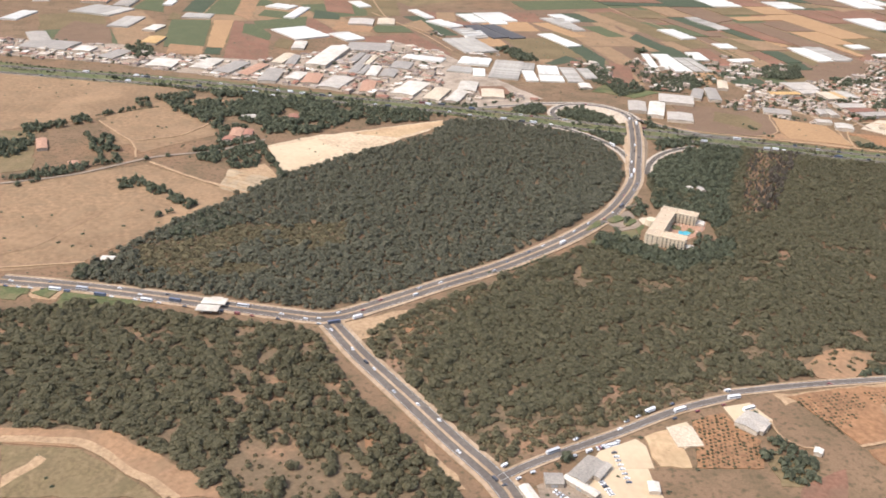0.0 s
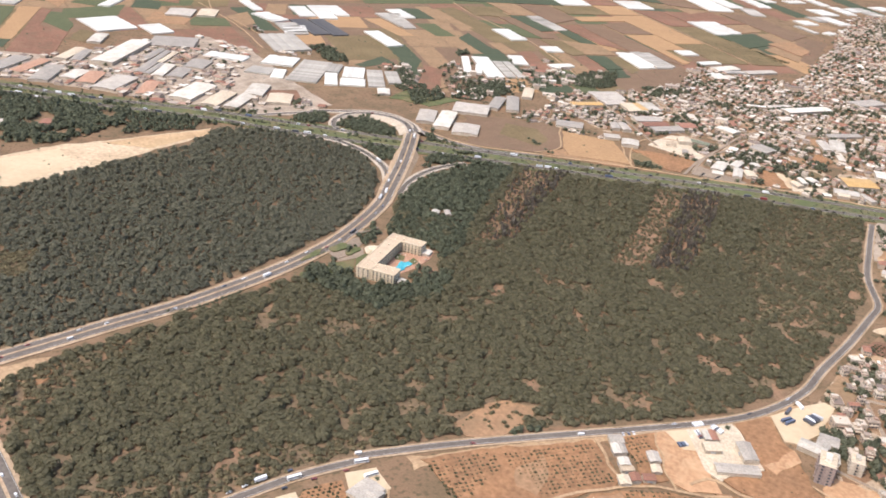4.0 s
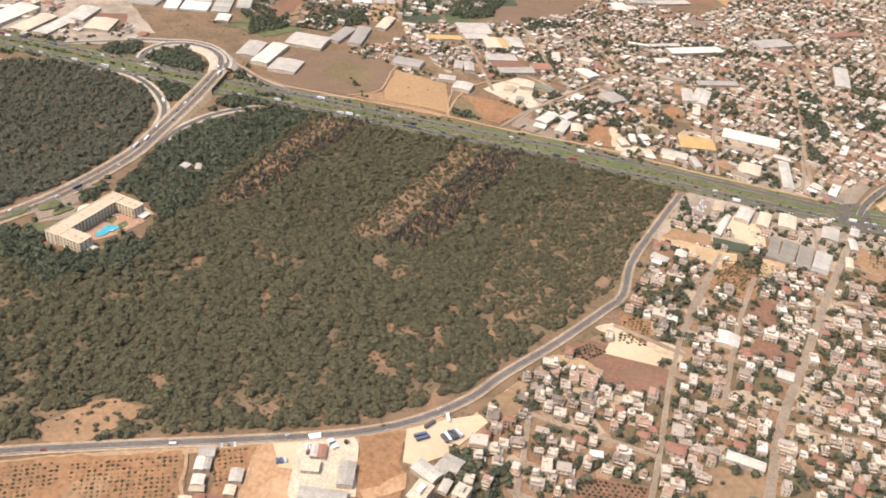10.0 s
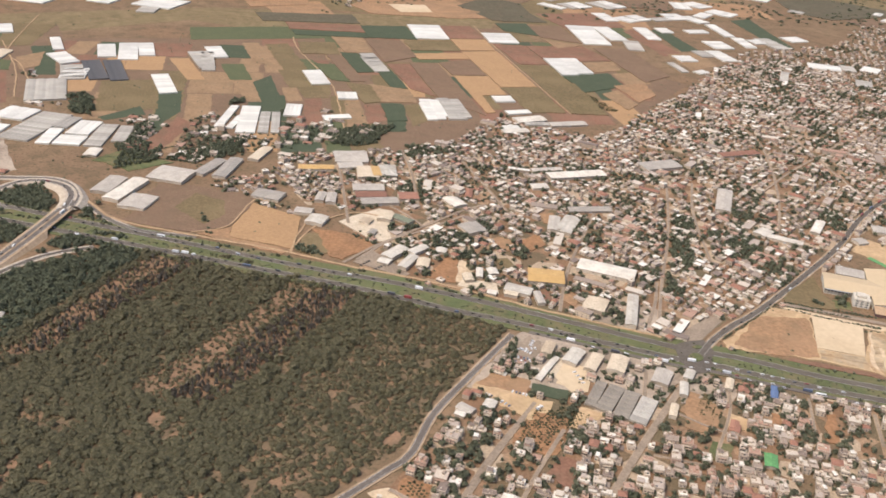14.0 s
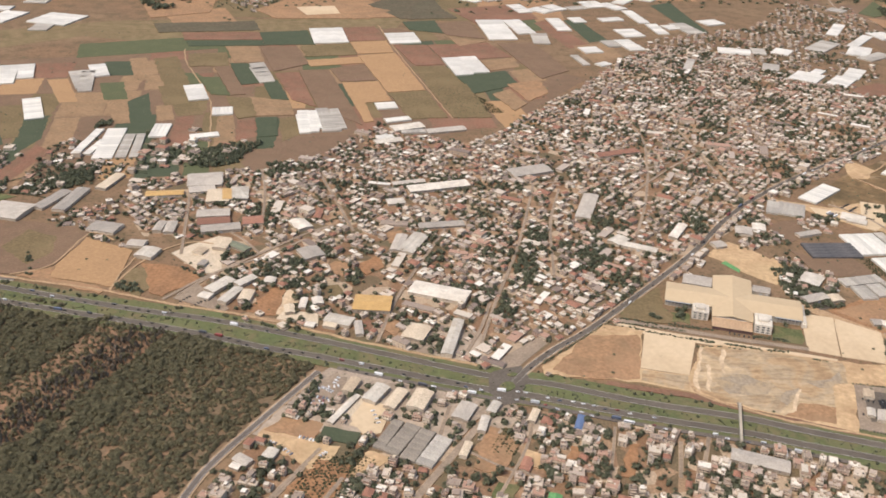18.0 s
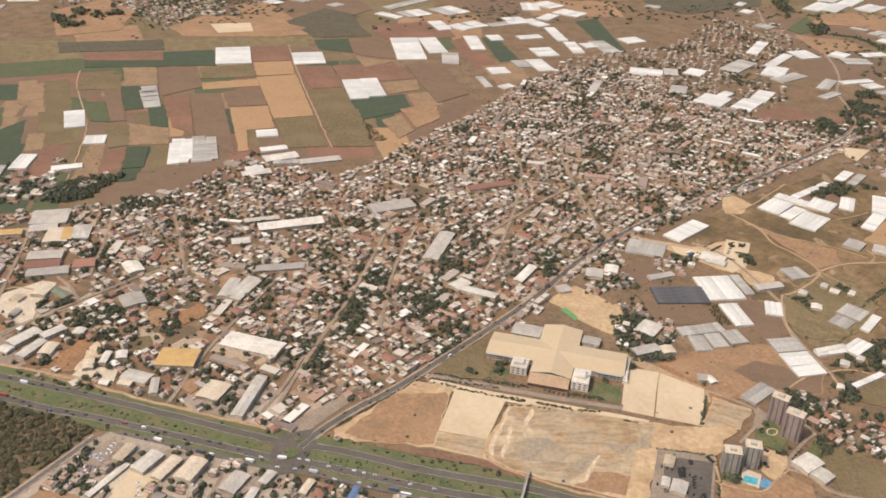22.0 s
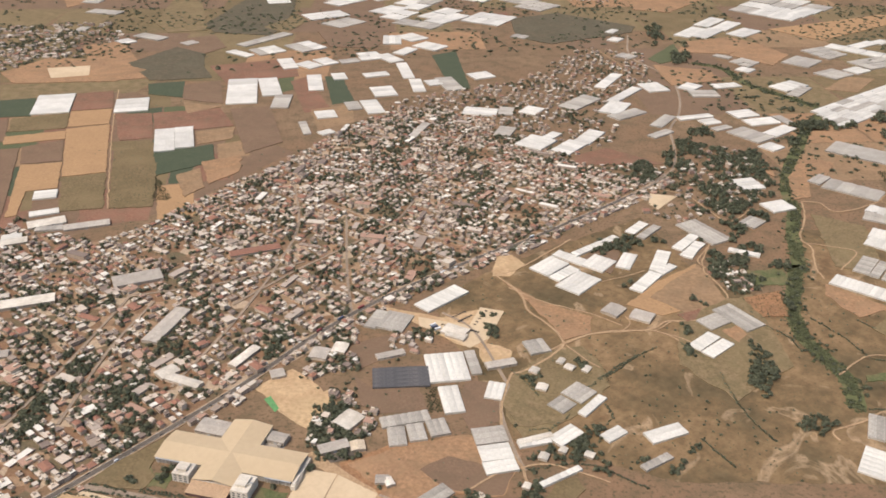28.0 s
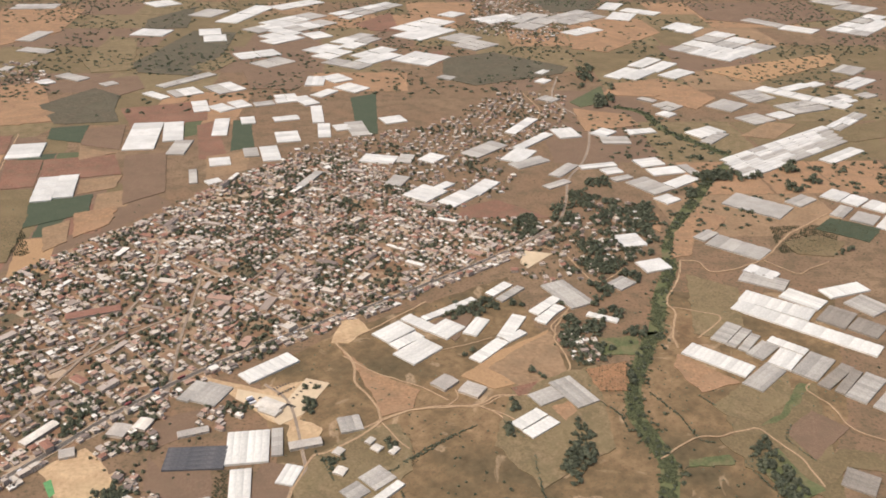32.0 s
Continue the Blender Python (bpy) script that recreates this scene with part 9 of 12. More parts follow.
road("track", [(1000.5, 916.1), (1008.2, 929.9), (1005.2, 940)], 1.1, "track", 0, False, 0.52, "pale dirt track")
road("track", [(1022.2, 919.8), (1042.3, 910.3), (1053.5, 901.3)], 1.3, "track", 0, False, 0.52, "pale dirt track")
road("track", [(903.9, 1000.1), (924.1, 1016.7), (953.8, 1051), (974, 1075.4)], 1.7, "track", 0, False, 0.52, "pale dirt track")
road("track", [(992.1, 995), (1016.9, 1006.5), (1033.4, 1017.7)], 1.2, "track", 0, False, 0.52, "pale dirt track")
shed(870.9, 901.9, 8.7, 15.8, 65, 2.2, "white_roof", "plaster", "long pale hall beside the car yard")
shed(997.2, 946.8, 16.9, 14.5, 53, 2.2, "grey_roof", "plaster", "grey shed beside the track")
shed(1019.1, 938.8, 15.2, 16.8, 63, 2.2, "grey_roof", "plaster", "wide grey shed beside the track")
shed(954.5, 863.9, 6.5, 6.7, 58, 1.9, "white_roof", "plaster", "small white house on the hillside")
shed(966.6, 861.9, 7.5, 4.8, 59, 1.9, "white_roof", "plaster", "small white house on the hillside")
shed(948.8, 871.5, 6.7, 5.0, 61, 1.9, "white_roof", "plaster", "small white house on the hillside")
shed(928.5, 858.5, 6.9, 6.4, 64, 1.9, "white_roof", "plaster", "small white house on the hillside")
shed(932.9, 838.2, 7.6, 7.6, 70, 1.9, "white_roof", "plaster", "small white house on the hillside")
shed(929.6, 764.1, 6.3, 5.9, 68, 1.9, "white_roof", "plaster", "small white house on the hillside")
shed(959.0, 767.2, 5.5, 5.9, 65, 1.9, "white_roof", "plaster", "small white house on the hillside")
shed(942.4, 770.9, 5.5, 4.8, 62, 1.9, "white_roof", "plaster", "small white house on the hillside")
shed(917.7, 736.3, 5.1, 4.5, 67, 1.9, "white_roof", "plaster", "small white house on the hillside")
GROVES.append([(935.1, 874.9), (940, 884.4), (945.4, 880.8), (940.4, 870.7)])
GROVES.append([(954.7, 864), (960, 876.2), (968, 870.7), (964.6, 858.7)])
GROVES.append([(910.6, 796.9), (913.1, 805), (917.7, 801.5), (915, 792.9)])
GROVES.append([(944.8, 771.1), (949.2, 779.3), (956.4, 777.4), (957.4, 768.4), (949.6, 764.1)])
GROVES.append([(960.6, 764.7), (965.1, 772.1), (972.1, 769.1), (974.5, 759.9), (965.1, 756.8)])
GROVES.append([(933, 759.5), (938.8, 765.3), (945.7, 760.1), (941.6, 754.5)])
GROVES.append([(961.2, 753.9), (965.2, 757.9), (971.6, 751.8), (967.1, 743.8)])
GROVES.append([(916.2, 748), (920, 753.5), (924.2, 750.5), (921.7, 744.1)])
GROVES.append([(1018.1, 771.5), (1024.5, 776.3), (1038.9, 791.4), (1043.4, 794.6), (1039.9, 787.4), (1025.2, 770.7)])
GROVES.append([(983.8, 762), (988.3, 767.7), (997.2, 766.5), (994.2, 759.3)])
GROVES.append([(1000.7, 745.5), (1008.5, 759), (1018.6, 764.9), (1012.8, 753.9)])
GROVES.append([(1089.7, 1019.6), (1098.5, 1036.3), (1120.7, 1043.1), (1129.4, 1027.2), (1111, 985.2), (1092.6, 989)])
GROVES.append([(1089.1, 1052.6), (1100.2, 1067.1), (1108.2, 1055.9), (1094, 1039.4)])
GROVES.append([(1132.3, 1038.2), (1148.5, 1050.3), (1168.3, 1040.3), (1164.9, 1029.2), (1142.3, 1027.9)])
GROVES.append([(1047.3, 931.1), (1052.4, 922.8), (1060.2, 886.9), (1055, 882.8), (1046.8, 906)])
GROVES.append([(1081.8, 854.9), (1092.9, 881), (1099.4, 873.9), (1094.4, 848.6), (1085.2, 844.7)])
GROVES.append([(1058.2, 963.1), (1064.9, 972.9), (1076.3, 959.5), (1069.5, 950)])
GROVES.append([(891.5, 911), (897.4, 928.1), (907.1, 921.8), (912, 904.8), (898.8, 899.3)])
GROVES.append([(919.8, 849.9), (924.5, 864.3), (934.2, 854.2), (939.2, 837.3), (929.2, 836.8)])
GROVES.append([(1017.7, 1086.3), (1028, 1102.9), (1049.6, 1085.8), (1063.6, 1074.7), (1045.7, 1062.1), (1021.1, 1072.2)])
GROVES.append([(1008.2, 995.9), (1014.5, 1006.3), (1019.4, 996.5), (1011.7, 986.3)])
GROVES.append([(979.7, 1052.5), (1000.6, 1076.9), (1016.9, 1060.4), (1009.4, 1043.1), (992.1, 1047.6)])
HEDGES.append([(974.5, 851.4), (993.5, 871.6), (1023.3, 895.8)])
HEDGES.append([(964.8, 840.4), (988.1, 862.9), (1008.1, 884.1)])
HEDGES.append([(974.8, 822.2), (979.1, 809.7), (974.1, 800.1)])
HEDGES.append([(912.4, 858.9), (924.1, 841.1), (929.6, 829.8)])
HEDGES.append([(921.8, 791.4), (937.3, 795.2), (949.8, 808.2)])
OLIVE_SQUARES += [[(965.2, 859.3), (972.6, 870.5), (985.3, 856.9), (977.5, 842.7)], [(964.1, 874.2), (975.6, 882.4), (981.5, 860.3), (969.8, 849)]]
PARKED_ROWS += [("car", 6, (872.2, 924.1), (882.9, 935.0)), ("car", 6, (883.9, 918.0), (894.7, 942.7)), ("car", 5, (880.5, 912.1), (888.4, 908.4)), ("car", 3, (858.1, 919.1), (864.9, 915.3))]
field("olive", (1206.7, 924.5), (1285.5, 967.1), (1262.9, 825.1), (1206.9, 861.2))
field("shrub", (1220.9, 1148.2), (1263.5, 1121.2), (1247, 1023.1), (1206.2, 1035.3))
field("shrub", (1050.9, 949.8), (1117.3, 981.2), (1119.9, 875.8), (1068.4, 830.5), (1035.9, 872.7))
GROVES.append([(1091, 1292.1), (1127.7, 1357.4), (1176.6, 1324.8), (1158.7, 1256.2), (1101.3, 1248)])
GROVES.append([(1118.4, 1214.1), (1157.7, 1249), (1187.2, 1183.4), (1169.9, 1124.4), (1129.4, 1146.1)])
GROVES.append([(1170.4, 1285.7), (1214, 1325.3), (1213.7, 1250.1), (1179.7, 1215.3)])
GROVES.append([(1078.8, 1082.2), (1134.7, 1096.6), (1152.2, 1059.4), (1127.6, 1013), (1091.3, 1034.2)])
GROVES.append([(1208.7, 898), (1224.3, 903.4), (1240.7, 837.4), (1249.5, 811.9), (1231, 817.4), (1211.4, 861.4)])
GROVES.append([(1079, 844.8), (1096.4, 907), (1108.4, 891.1), (1090.4, 831.4)])
GROVES.append([(1095, 805.5), (1118.4, 819.3), (1128.6, 806.9), (1113.7, 794)])
GROVES.append([(1044.5, 1247), (1075.7, 1284.2), (1085.6, 1230.3), (1055.7, 1196.4)])
GROVES.append([(1278.3, 1412.4), (1311.6, 1450.8), (1428.9, 1486.8), (1412.7, 1437.1), (1304.4, 1390)])
# ---- building ground and the towers' estate ----
field("dirt", (598.4, 664.1), (642.3, 717.1), (667.2, 712.2), (659.5, 668.4), (688.8, 662.8), (701.8, 698.8), (726, 699.2), (790.6, 687.4), (819.9, 687.4), (830.9, 717.3), (853.6, 708.2), (842, 687), (831.8, 676.6), (822.2, 660.2), (789.2, 664.9), (776.3, 616.8), (737.1, 625.2), (708.3, 635.4), (691.6, 644), (686.3, 647.2), (656.6, 653.1), (598.8, 655.8))
field("ochre", (602.8, 659.8), (616.7, 680.4), (626.1, 700.6), (662, 707.5), (664.7, 703.4), (657.2, 656.1), (631.1, 653.6))
field("pale", (667.6, 710.9), (699.6, 701.6), (688.9, 663.6), (659.5, 668.4))
field("graded", (660.4, 666.9), (687.8, 662), (686.2, 648.6), (657.6, 654.7))
field("graded", (701.4, 695.4), (725.9, 697.9), (789.1, 686.1), (785.4, 665.8), (774.8, 659.5), (765, 623.8), (737.6, 627.9), (708.6, 638.1), (692.9, 646.2), (690.7, 653.6))
field("graded", (830.9, 715.6), (852.7, 706.9), (842.7, 689), (820.9, 688.3))
field("rubble", (701.1, 659.9), (721.8, 668.9), (738.2, 656.9), (732.1, 647.5), (709.6, 645.9))
field("rubble", (736.5, 647.1), (754.2, 658), (750.5, 648), (741.7, 639))
field("ochre", (751.2, 642.5), (770, 640.3), (765.2, 623.8), (737.6, 627.9), (744.3, 631.7))
field("rubble", (757.6, 663.8), (777, 668.9), (783.5, 677), (784.2, 665.7), (774.8, 659.5), (767.4, 656.4))
field("sand", (742.8, 632.9), (753.4, 656.2), (755.3, 655.6), (745.7, 633.1))
field("sand", (713.8, 694.2), (717.7, 694.5), (712.2, 668.2), (710.1, 668.1))
field("sand", (689.1, 653.5), (701.5, 696.2), (703.8, 695.6), (697, 671), (691.9, 647.6))
field("sand", (696.4, 647.9), (701.6, 675.2), (703.5, 675.4), (698.6, 647.3))
field("red", (637.9, 651.8), (686.1, 645), (720.9, 632.1), (775.6, 616.8), (774.6, 614.2), (719.3, 628.6), (683.4, 639.9), (636.7, 648.1))
field("olive", (653, 729.3), (660.2, 744), (685.8, 773.5), (686.4, 753.2), (684.2, 740.9), (688.8, 734.2), (687.2, 723.9), (676.6, 723.2), (653.9, 727))
field("grey_road", (789.1, 664.2), (822.2, 660.2), (810.2, 611.6), (777.6, 619.5))
field("asphalt", (790.6, 650.8), (799.1, 657.5), (819.5, 655), (810.2, 619.2), (799.3, 619.1), (799.8, 628.2), (786.7, 627.3))
field("ochre", (821.4, 641.8), (831.2, 639.7), (850.7, 631.6), (840.7, 604.2), (814.3, 610.6))
field("ochre", (819.5, 635.6), (830, 633.9), (842, 632.3), (859.3, 648.4), (869.5, 640.2), (872.3, 625.8), (817.7, 619.6))
field("olive", (881.8, 660.1), (895.3, 676.2), (920.3, 657.4), (909.9, 629.2), (885.8, 632.7), (885.4, 647.1))
field("dirt", (852.2, 670.6), (864.6, 667.8), (862.2, 654.4), (851.8, 644), (845.1, 650))
field("lawn", (850.7, 683.4), (855.5, 693.5), (863.8, 697.6), (869.3, 685.2), (862.3, 669.1), (852.8, 673.2))
field("lawn", (823.1, 648.4), (833.6, 647), (830.6, 636.6), (820.8, 640.3))
field("lawn", (876.1, 670.4), (884.3, 681.4), (892.9, 677), (886.7, 665.4), (878.9, 663.2))
field("grey_road", (849, 687.5), (858, 710.5), (862.5, 703.6), (857.1, 690.4))
field("cream", (831.4, 640.3), (837.1, 656.9), (839.5, 656.1), (837.7, 651.2), (845, 647.1), (840.8, 636.2))
sheet("swimming_pool", [(832.7, 640.4), (834.9, 645.7), (842.3, 643.6), (840.1, 638.4)], "water", "turquoise swimming pool on a pale deck below the towers", z=0.7, category="pool", kind="thing")
sheet("sports_court", [(842.2, 638.1), (844.8, 644.8), (850.8, 641.2), (846.5, 635.4)], "court", "blue surfaced court beside the pool", z=0.7, category="court", kind="thing")
road("track", [(687.7, 656), (691.6, 644), (710.4, 634.5), (737, 624.5), (776.4, 615.6), (810.6, 608.2), (839.6, 601.1)], 1.9, "track", 0, False, 0.52, "pale dirt track")
road("track", [(821.1, 660.1), (820.1, 645.8), (819.1, 632.1), (814.1, 610)], 1.5, "track", 0, False, 0.52, "pale dirt track")
road("street", [(829.2, 725.4), (842.1, 718.3), (856, 708), (856.5, 697.4), (839.2, 674.5)], 1.6, "grey_road", 0.2, False, 0.55, "dusty grey street between houses")
road("track", [(816.3, 639.8), (824.2, 636), (836.1, 633.5), (843.1, 634.2), (852.5, 643.2), (861.9, 653.4)], 1.3, "track", 0, False, 0.52, "pale dirt track")
road("street", [(861.9, 653.4), (864.2, 661.8), (878.8, 679.8), (886.6, 686.8), (881.2, 699.8)], 1.7, "grey_road", 0.2, False, 0.55, "dusty grey street between houses")
road("street", [(860.2, 654.2), (873, 648.8), (879.2, 638.4), (888.6, 633.9), (908.8, 630.4)], 2.0, "grey_road", 0.2, False, 0.55, "dusty grey street between houses")
road("street", [(864.2, 686.8), (863, 684.8), (861.1, 683.5), (859.1, 683.3), (857.7, 684.3), (857.6, 686.2), (858.7, 688.2), (860.7, 689.5), (862.7, 689.7), (864.1, 688.7), (864.2, 686.8)], 0.5, "cream", 0.2, False, 0.55, "pale concrete path")
shed(873.3, 657.6, 15.0, 11.4, 38, 3, "white_roof", "plaster", "white hall with ribbed roofs stepping along the street")
shed(878.8, 647.9, 10.1, 9.7, 40, 2.6, "white_roof", "plaster", "lower white hall at the end of the street")
shed(834.1, 735.6, 5.2, 7.0, 26, 2.2, "white_roof", "plaster", "white house among trees in the bare field")
shed(793.7, 652.8, 8.0, 5.8, 74, 2.4, "tan_roof", "plaster", "low tan office beside the car park")
shed(788.9, 634.8, 7.4, 4.3, 75, 2.2, "white_roof", "plaster", "white-roofed shed on the car park")
shed(795.6, 630.8, 10.6, 8.5, 70, 2.6, "grey_roof", "plaster", "open grey canopy on the car park")
HEDGES.append([(789.2, 664.9), (821.3, 660.9)])
HEDGES.append([(821.9, 659.1), (820.3, 646.5), (818.4, 632.1), (813, 610.6)])
HEDGES.append([(778, 619.5), (808.1, 613.3)])
HEDGES.append([(642.6, 718), (667.5, 713.6)])
HEDGES.append([(668.4, 711.9), (694.7, 705.9)])
HEDGES.append([(652.9, 727), (676.5, 721.4)])
HEDGES.append([(598.2, 667.2), (641.6, 717.1)])
HEDGES.append([(696.7, 706.5), (711.6, 703.7)])
HEDGES.append([(697, 705.2), (710.9, 702.4)])
HEDGES.append([(719.2, 702.5), (740.3, 697.7)])
HEDGES.append([(719.5, 701.3), (741.3, 696.5)])
HEDGES.append([(745.6, 697.7), (757.4, 696.4)])
HEDGES.append([(745.4, 696.4), (755.5, 695.5)])
HEDGES.append([(699.6, 696.9), (714.9, 697.6)])
HEDGES.append([(718.1, 697.4), (726.8, 695.9)])
HEDGES.append([(770.9, 688.8), (780, 687.4)])
HEDGES.append([(685.3, 721.1), (713.7, 717.7)])
HEDGES.append([(686.2, 723), (711.4, 719.4)])
HEDGES.append([(739, 712.5), (761.7, 708.9)])
HEDGES.append([(740.5, 714.4), (761, 710.6)])
HEDGES.append([(827.8, 719.3), (819.8, 689.4)])
HEDGES.append([(822.7, 703.9), (819.3, 689.4)])
GROVES.append([(691.4, 734.4), (695, 746.5), (701.4, 744.6), (701, 728.1), (694.4, 725.4)])
GROVES.append([(673.1, 728.4), (674.7, 733.2), (681, 732.7), (679.3, 726.6)])
GROVES.append([(756.9, 723), (759.8, 732.3), (765.8, 730.5), (763.4, 720.4)])
GROVES.append([(778.3, 735.9), (783.1, 750.5), (785.2, 748.2), (779.1, 726.9)])
GROVES.append([(822.9, 730), (827.9, 741.8), (834.4, 742.3), (829.1, 728.2)])
GROVES.append([(873.2, 721.9), (883.1, 731.9), (890.6, 726.6), (894.4, 715.2), (884.5, 711.4)])
GROVES.append([(882.7, 676.1), (888.6, 684.4), (895.5, 679.8), (890.5, 669.2), (883.3, 667)])
GROVES.append([(850.7, 683.4), (856.2, 694.7), (859.4, 693.9), (854.8, 681.2)])
GROVES.append([(861.6, 671.5), (868.4, 672.2), (865.3, 663.4), (861.2, 665)])
GROVES.append([(822.1, 646.9), (826.3, 645.4), (832.1, 643.1), (830.6, 639.3), (822.2, 641.3)])
GROVES.append([(838, 657.9), (846, 654.8), (844.1, 649.9), (837.5, 653.1)])
GROVES.append([(918.5, 735.4), (926.1, 747.3), (926, 736.1), (921.1, 723.6)])
GROVES.append([(917.5, 708.9), (926, 715.4), (924.4, 705.6), (917.9, 701.7)])
GROVES.append([(891.3, 719.2), (899.2, 723.6), (902.4, 716.6), (896.9, 712.4)])
GROVES.append([(917, 760.6), (926.7, 769.9), (928.7, 757.6), (922.7, 752.9)])
GROVES.append([(920.4, 733.1), (926, 741.3), (924.6, 725.9), (920.5, 723.7)])
GROVES.append([(928.2, 708.1), (935, 712.2), (935.6, 701.8), (928.1, 699.4)])
GROVES.append([(955, 721.2), (965.8, 725.9), (968.2, 697.8), (952.1, 696.4)])
GROVES.append([(896.2, 698.3), (908.6, 702.9), (908.4, 692.6), (898.5, 688.4)])
GROVES.append([(913.2, 684.7), (922.7, 687.2), (922.3, 677.4), (913.4, 676.7)])
GROVES.append([(929.9, 681.3), (942.1, 685.6), (941.5, 675.9), (930.3, 675)])
GROVES.append([(956.8, 690.1), (964.8, 694.2), (966, 684.4), (958.1, 680.5)])
field("orchard", (931.6, 699.7), (939.6, 711.9), (949.5, 706.5), (941.1, 693.4))
field("olive", (924.8, 722.2), (934.1, 740.1), (948.2, 747.2), (953.5, 736), (941.3, 718.2))
PARKED_ROWS += [("car", 6, (798.9, 648.5), (798.4, 640.2)), ("car", 6, (801.3, 649.4), (800.1, 640.3)), ("car", 5, (816.5, 659.8), (819.5, 655.0)), ("car", 7, (808.9, 628.8), (808.6, 618.4)), ("car", 4, (806.3, 655.5), (806.2, 651.9)), ("car", 5, (805.9, 642.1), (804.2, 631.8)), ("car", 4, (858.0, 667.7), (861.8, 666.0)), ("car", 3, (851.9, 669.6), (854.0, 667.3)), ("car", 4, (865.6, 661.9), (875.5, 673.8)), ("car", 3, (849.0, 658.0), (849.8, 653.2))]
# the eastern valley
greenhouse("n", 1333.8, 1323.5, 41.5, 67.9, 54)
greenhouse("n", 1387.9, 1342.2, 34.6, 20.4, 43)
greenhouse("w", 1433.8, 1362.5, 32.2, 22.5, 48)
greenhouse("w", 1450.8, 1347.3, 31.0, 20.4, 48)
greenhouse("w", 1471.3, 1331.5, 29.0, 25.5, 48)
greenhouse("n", 1424.5, 1313.4, 35.4, 14.5, 53)
greenhouse("n", 1444.1, 1295.5, 30.0, 24.7, 54)
greenhouse("w", 1465.3, 1283.2, 39.9, 17.2, 54)
greenhouse("n", 1258.0, 1237.6, 27.6, 14.1, 47)
greenhouse("n", 1285.3, 1210.9, 29.9, 57.9, 53)
greenhouse("w", 1176.0, 1219.7, 26.5, 29.2, 17)
greenhouse("w", 1191.7, 1163.0, 27.9, 23.1, 24)
greenhouse("n", 1155.3, 1123.0, 23.4, 17.8, 46)
greenhouse("n", 1220.4, 1376.8, 33.1, 47.8, 38)
greenhouse("w", 1260.9, 1393.4, 46.9, 19.7, 43)
greenhouse("w", 1234.5, 1335.8, 23.2, 21.4, 40)
greenhouse("w", 1232.0, 1457.7, 33.5, 27.0, 21)
greenhouse("w", 1248.0, 1428.6, 42.8, 23.8, 19)
greenhouse("n", 1278.2, 1435.7, 12.9, 34.0, 20)
greenhouse("w", 1165.5, 1440.5, 48.4, 13.5, 20)
greenhouse("w", 1181.2, 1423.5, 23.4, 19.2, 23)
greenhouse("n", 1190.5, 1399.5, 26.7, 12.4, 31)
greenhouse("n", 1121.6, 1421.0, 49.9, 16.1, 59)
greenhouse("n", 1110.2, 1373.2, 36.2, 13.3, 42)
greenhouse("w", 1066.9, 1471.2, 52.1, 29.4, 65)
greenhouse("n", 1079.5, 1445.9, 51.7, 22.1, 39)
greenhouse("n", 1102.8, 1098.2, 25.4, 49.7, 32)
greenhouse("w", 1081.1, 1074.6, 35.8, 9.8, 54)
greenhouse("w", 1084.8, 1060.6, 35.1, 9.6, 54)
greenhouse("w", 1130.6, 1057.0, 7.3, 28.2, 67)
greenhouse("w", 1294.2, 1155.0, 18.7, 29.8, 51)
greenhouse("n", 1291.9, 1138.1, 24.4, 42.3, 62)
greenhouse("w", 1318.1, 1103.0, 22.8, 36.8, 50)
greenhouse("w", 1290.2, 1089.7, 22.6, 63.3, 57)
greenhouse("w", 1303.8, 1052.0, 19.5, 125.4, 54)
greenhouse("d", 1337.9, 1071.8, 33.6, 24.9, 53)
greenhouse("d", 1358.2, 1054.2, 25.6, 25.2, 51)
greenhouse("w", 1362.1, 1123.1, 46.2, 17.4, 24)
greenhouse("n", 1373.2, 1095.1, 28.3, 30.2, 38)
greenhouse("n", 1233.7, 1038.1, 35.2, 13.7, 55)
greenhouse("n", 1242.8, 1030.5, 34.5, 8.3, 54)
greenhouse("n", 1249.3, 1023.0, 31.4, 8.2, 56)
greenhouse("n", 1257.1, 1011.4, 27.6, 14.9, 49)
greenhouse("w", 1272.2, 998.8, 28.1, 19.1, 54)
greenhouse("w", 1280.1, 1020.1, 10.8, 32.1, 52)
greenhouse("n", 1292.1, 989.9, 39.6, 20.7, 52)
greenhouse("d", 1305.3, 976.5, 43.3, 10.2, 47)
greenhouse("d", 1312.8, 969.4, 40.2, 8.1, 52)
greenhouse("n", 1323.4, 961.6, 43.8, 16.2, 50)
greenhouse("n", 1336.9, 948.5, 40.5, 11.6, 49)
greenhouse("w", 1217.0, 994.3, 20.0, 55.2, 53)
greenhouse("n", 1248.1, 971.3, 40.8, 17.2, 49)
greenhouse("d", 1279.1, 849.8, 21.3, 21.6, 60)
greenhouse("w", 950.2, 1020.4, 31.2, 20.8, 49)
greenhouse("w", 962.6, 1007.3, 29.6, 11.5, 47)
greenhouse("w", 973.2, 991.5, 34.6, 23.8, 51)
greenhouse("w", 969.8, 1037.1, 12.0, 30.8, 53)
greenhouse("w", 994.5, 1028.1, 25.7, 22.2, 54)
greenhouse("w", 995.8, 1063.0, 59.1, 7.9, 42)
greenhouse("w", 1020.2, 1034.0, 29.5, 12.9, 68)
greenhouse("w", 1039.9, 1103.2, 29.4, 10.0, 53)
greenhouse("n", 1050.1, 1095.2, 34.1, 8.5, 53)
greenhouse("w", 1050.5, 1035.9, 41.0, 12.5, 70)
greenhouse("w", 1031.6, 996.6, 39.4, 12.0, 55)
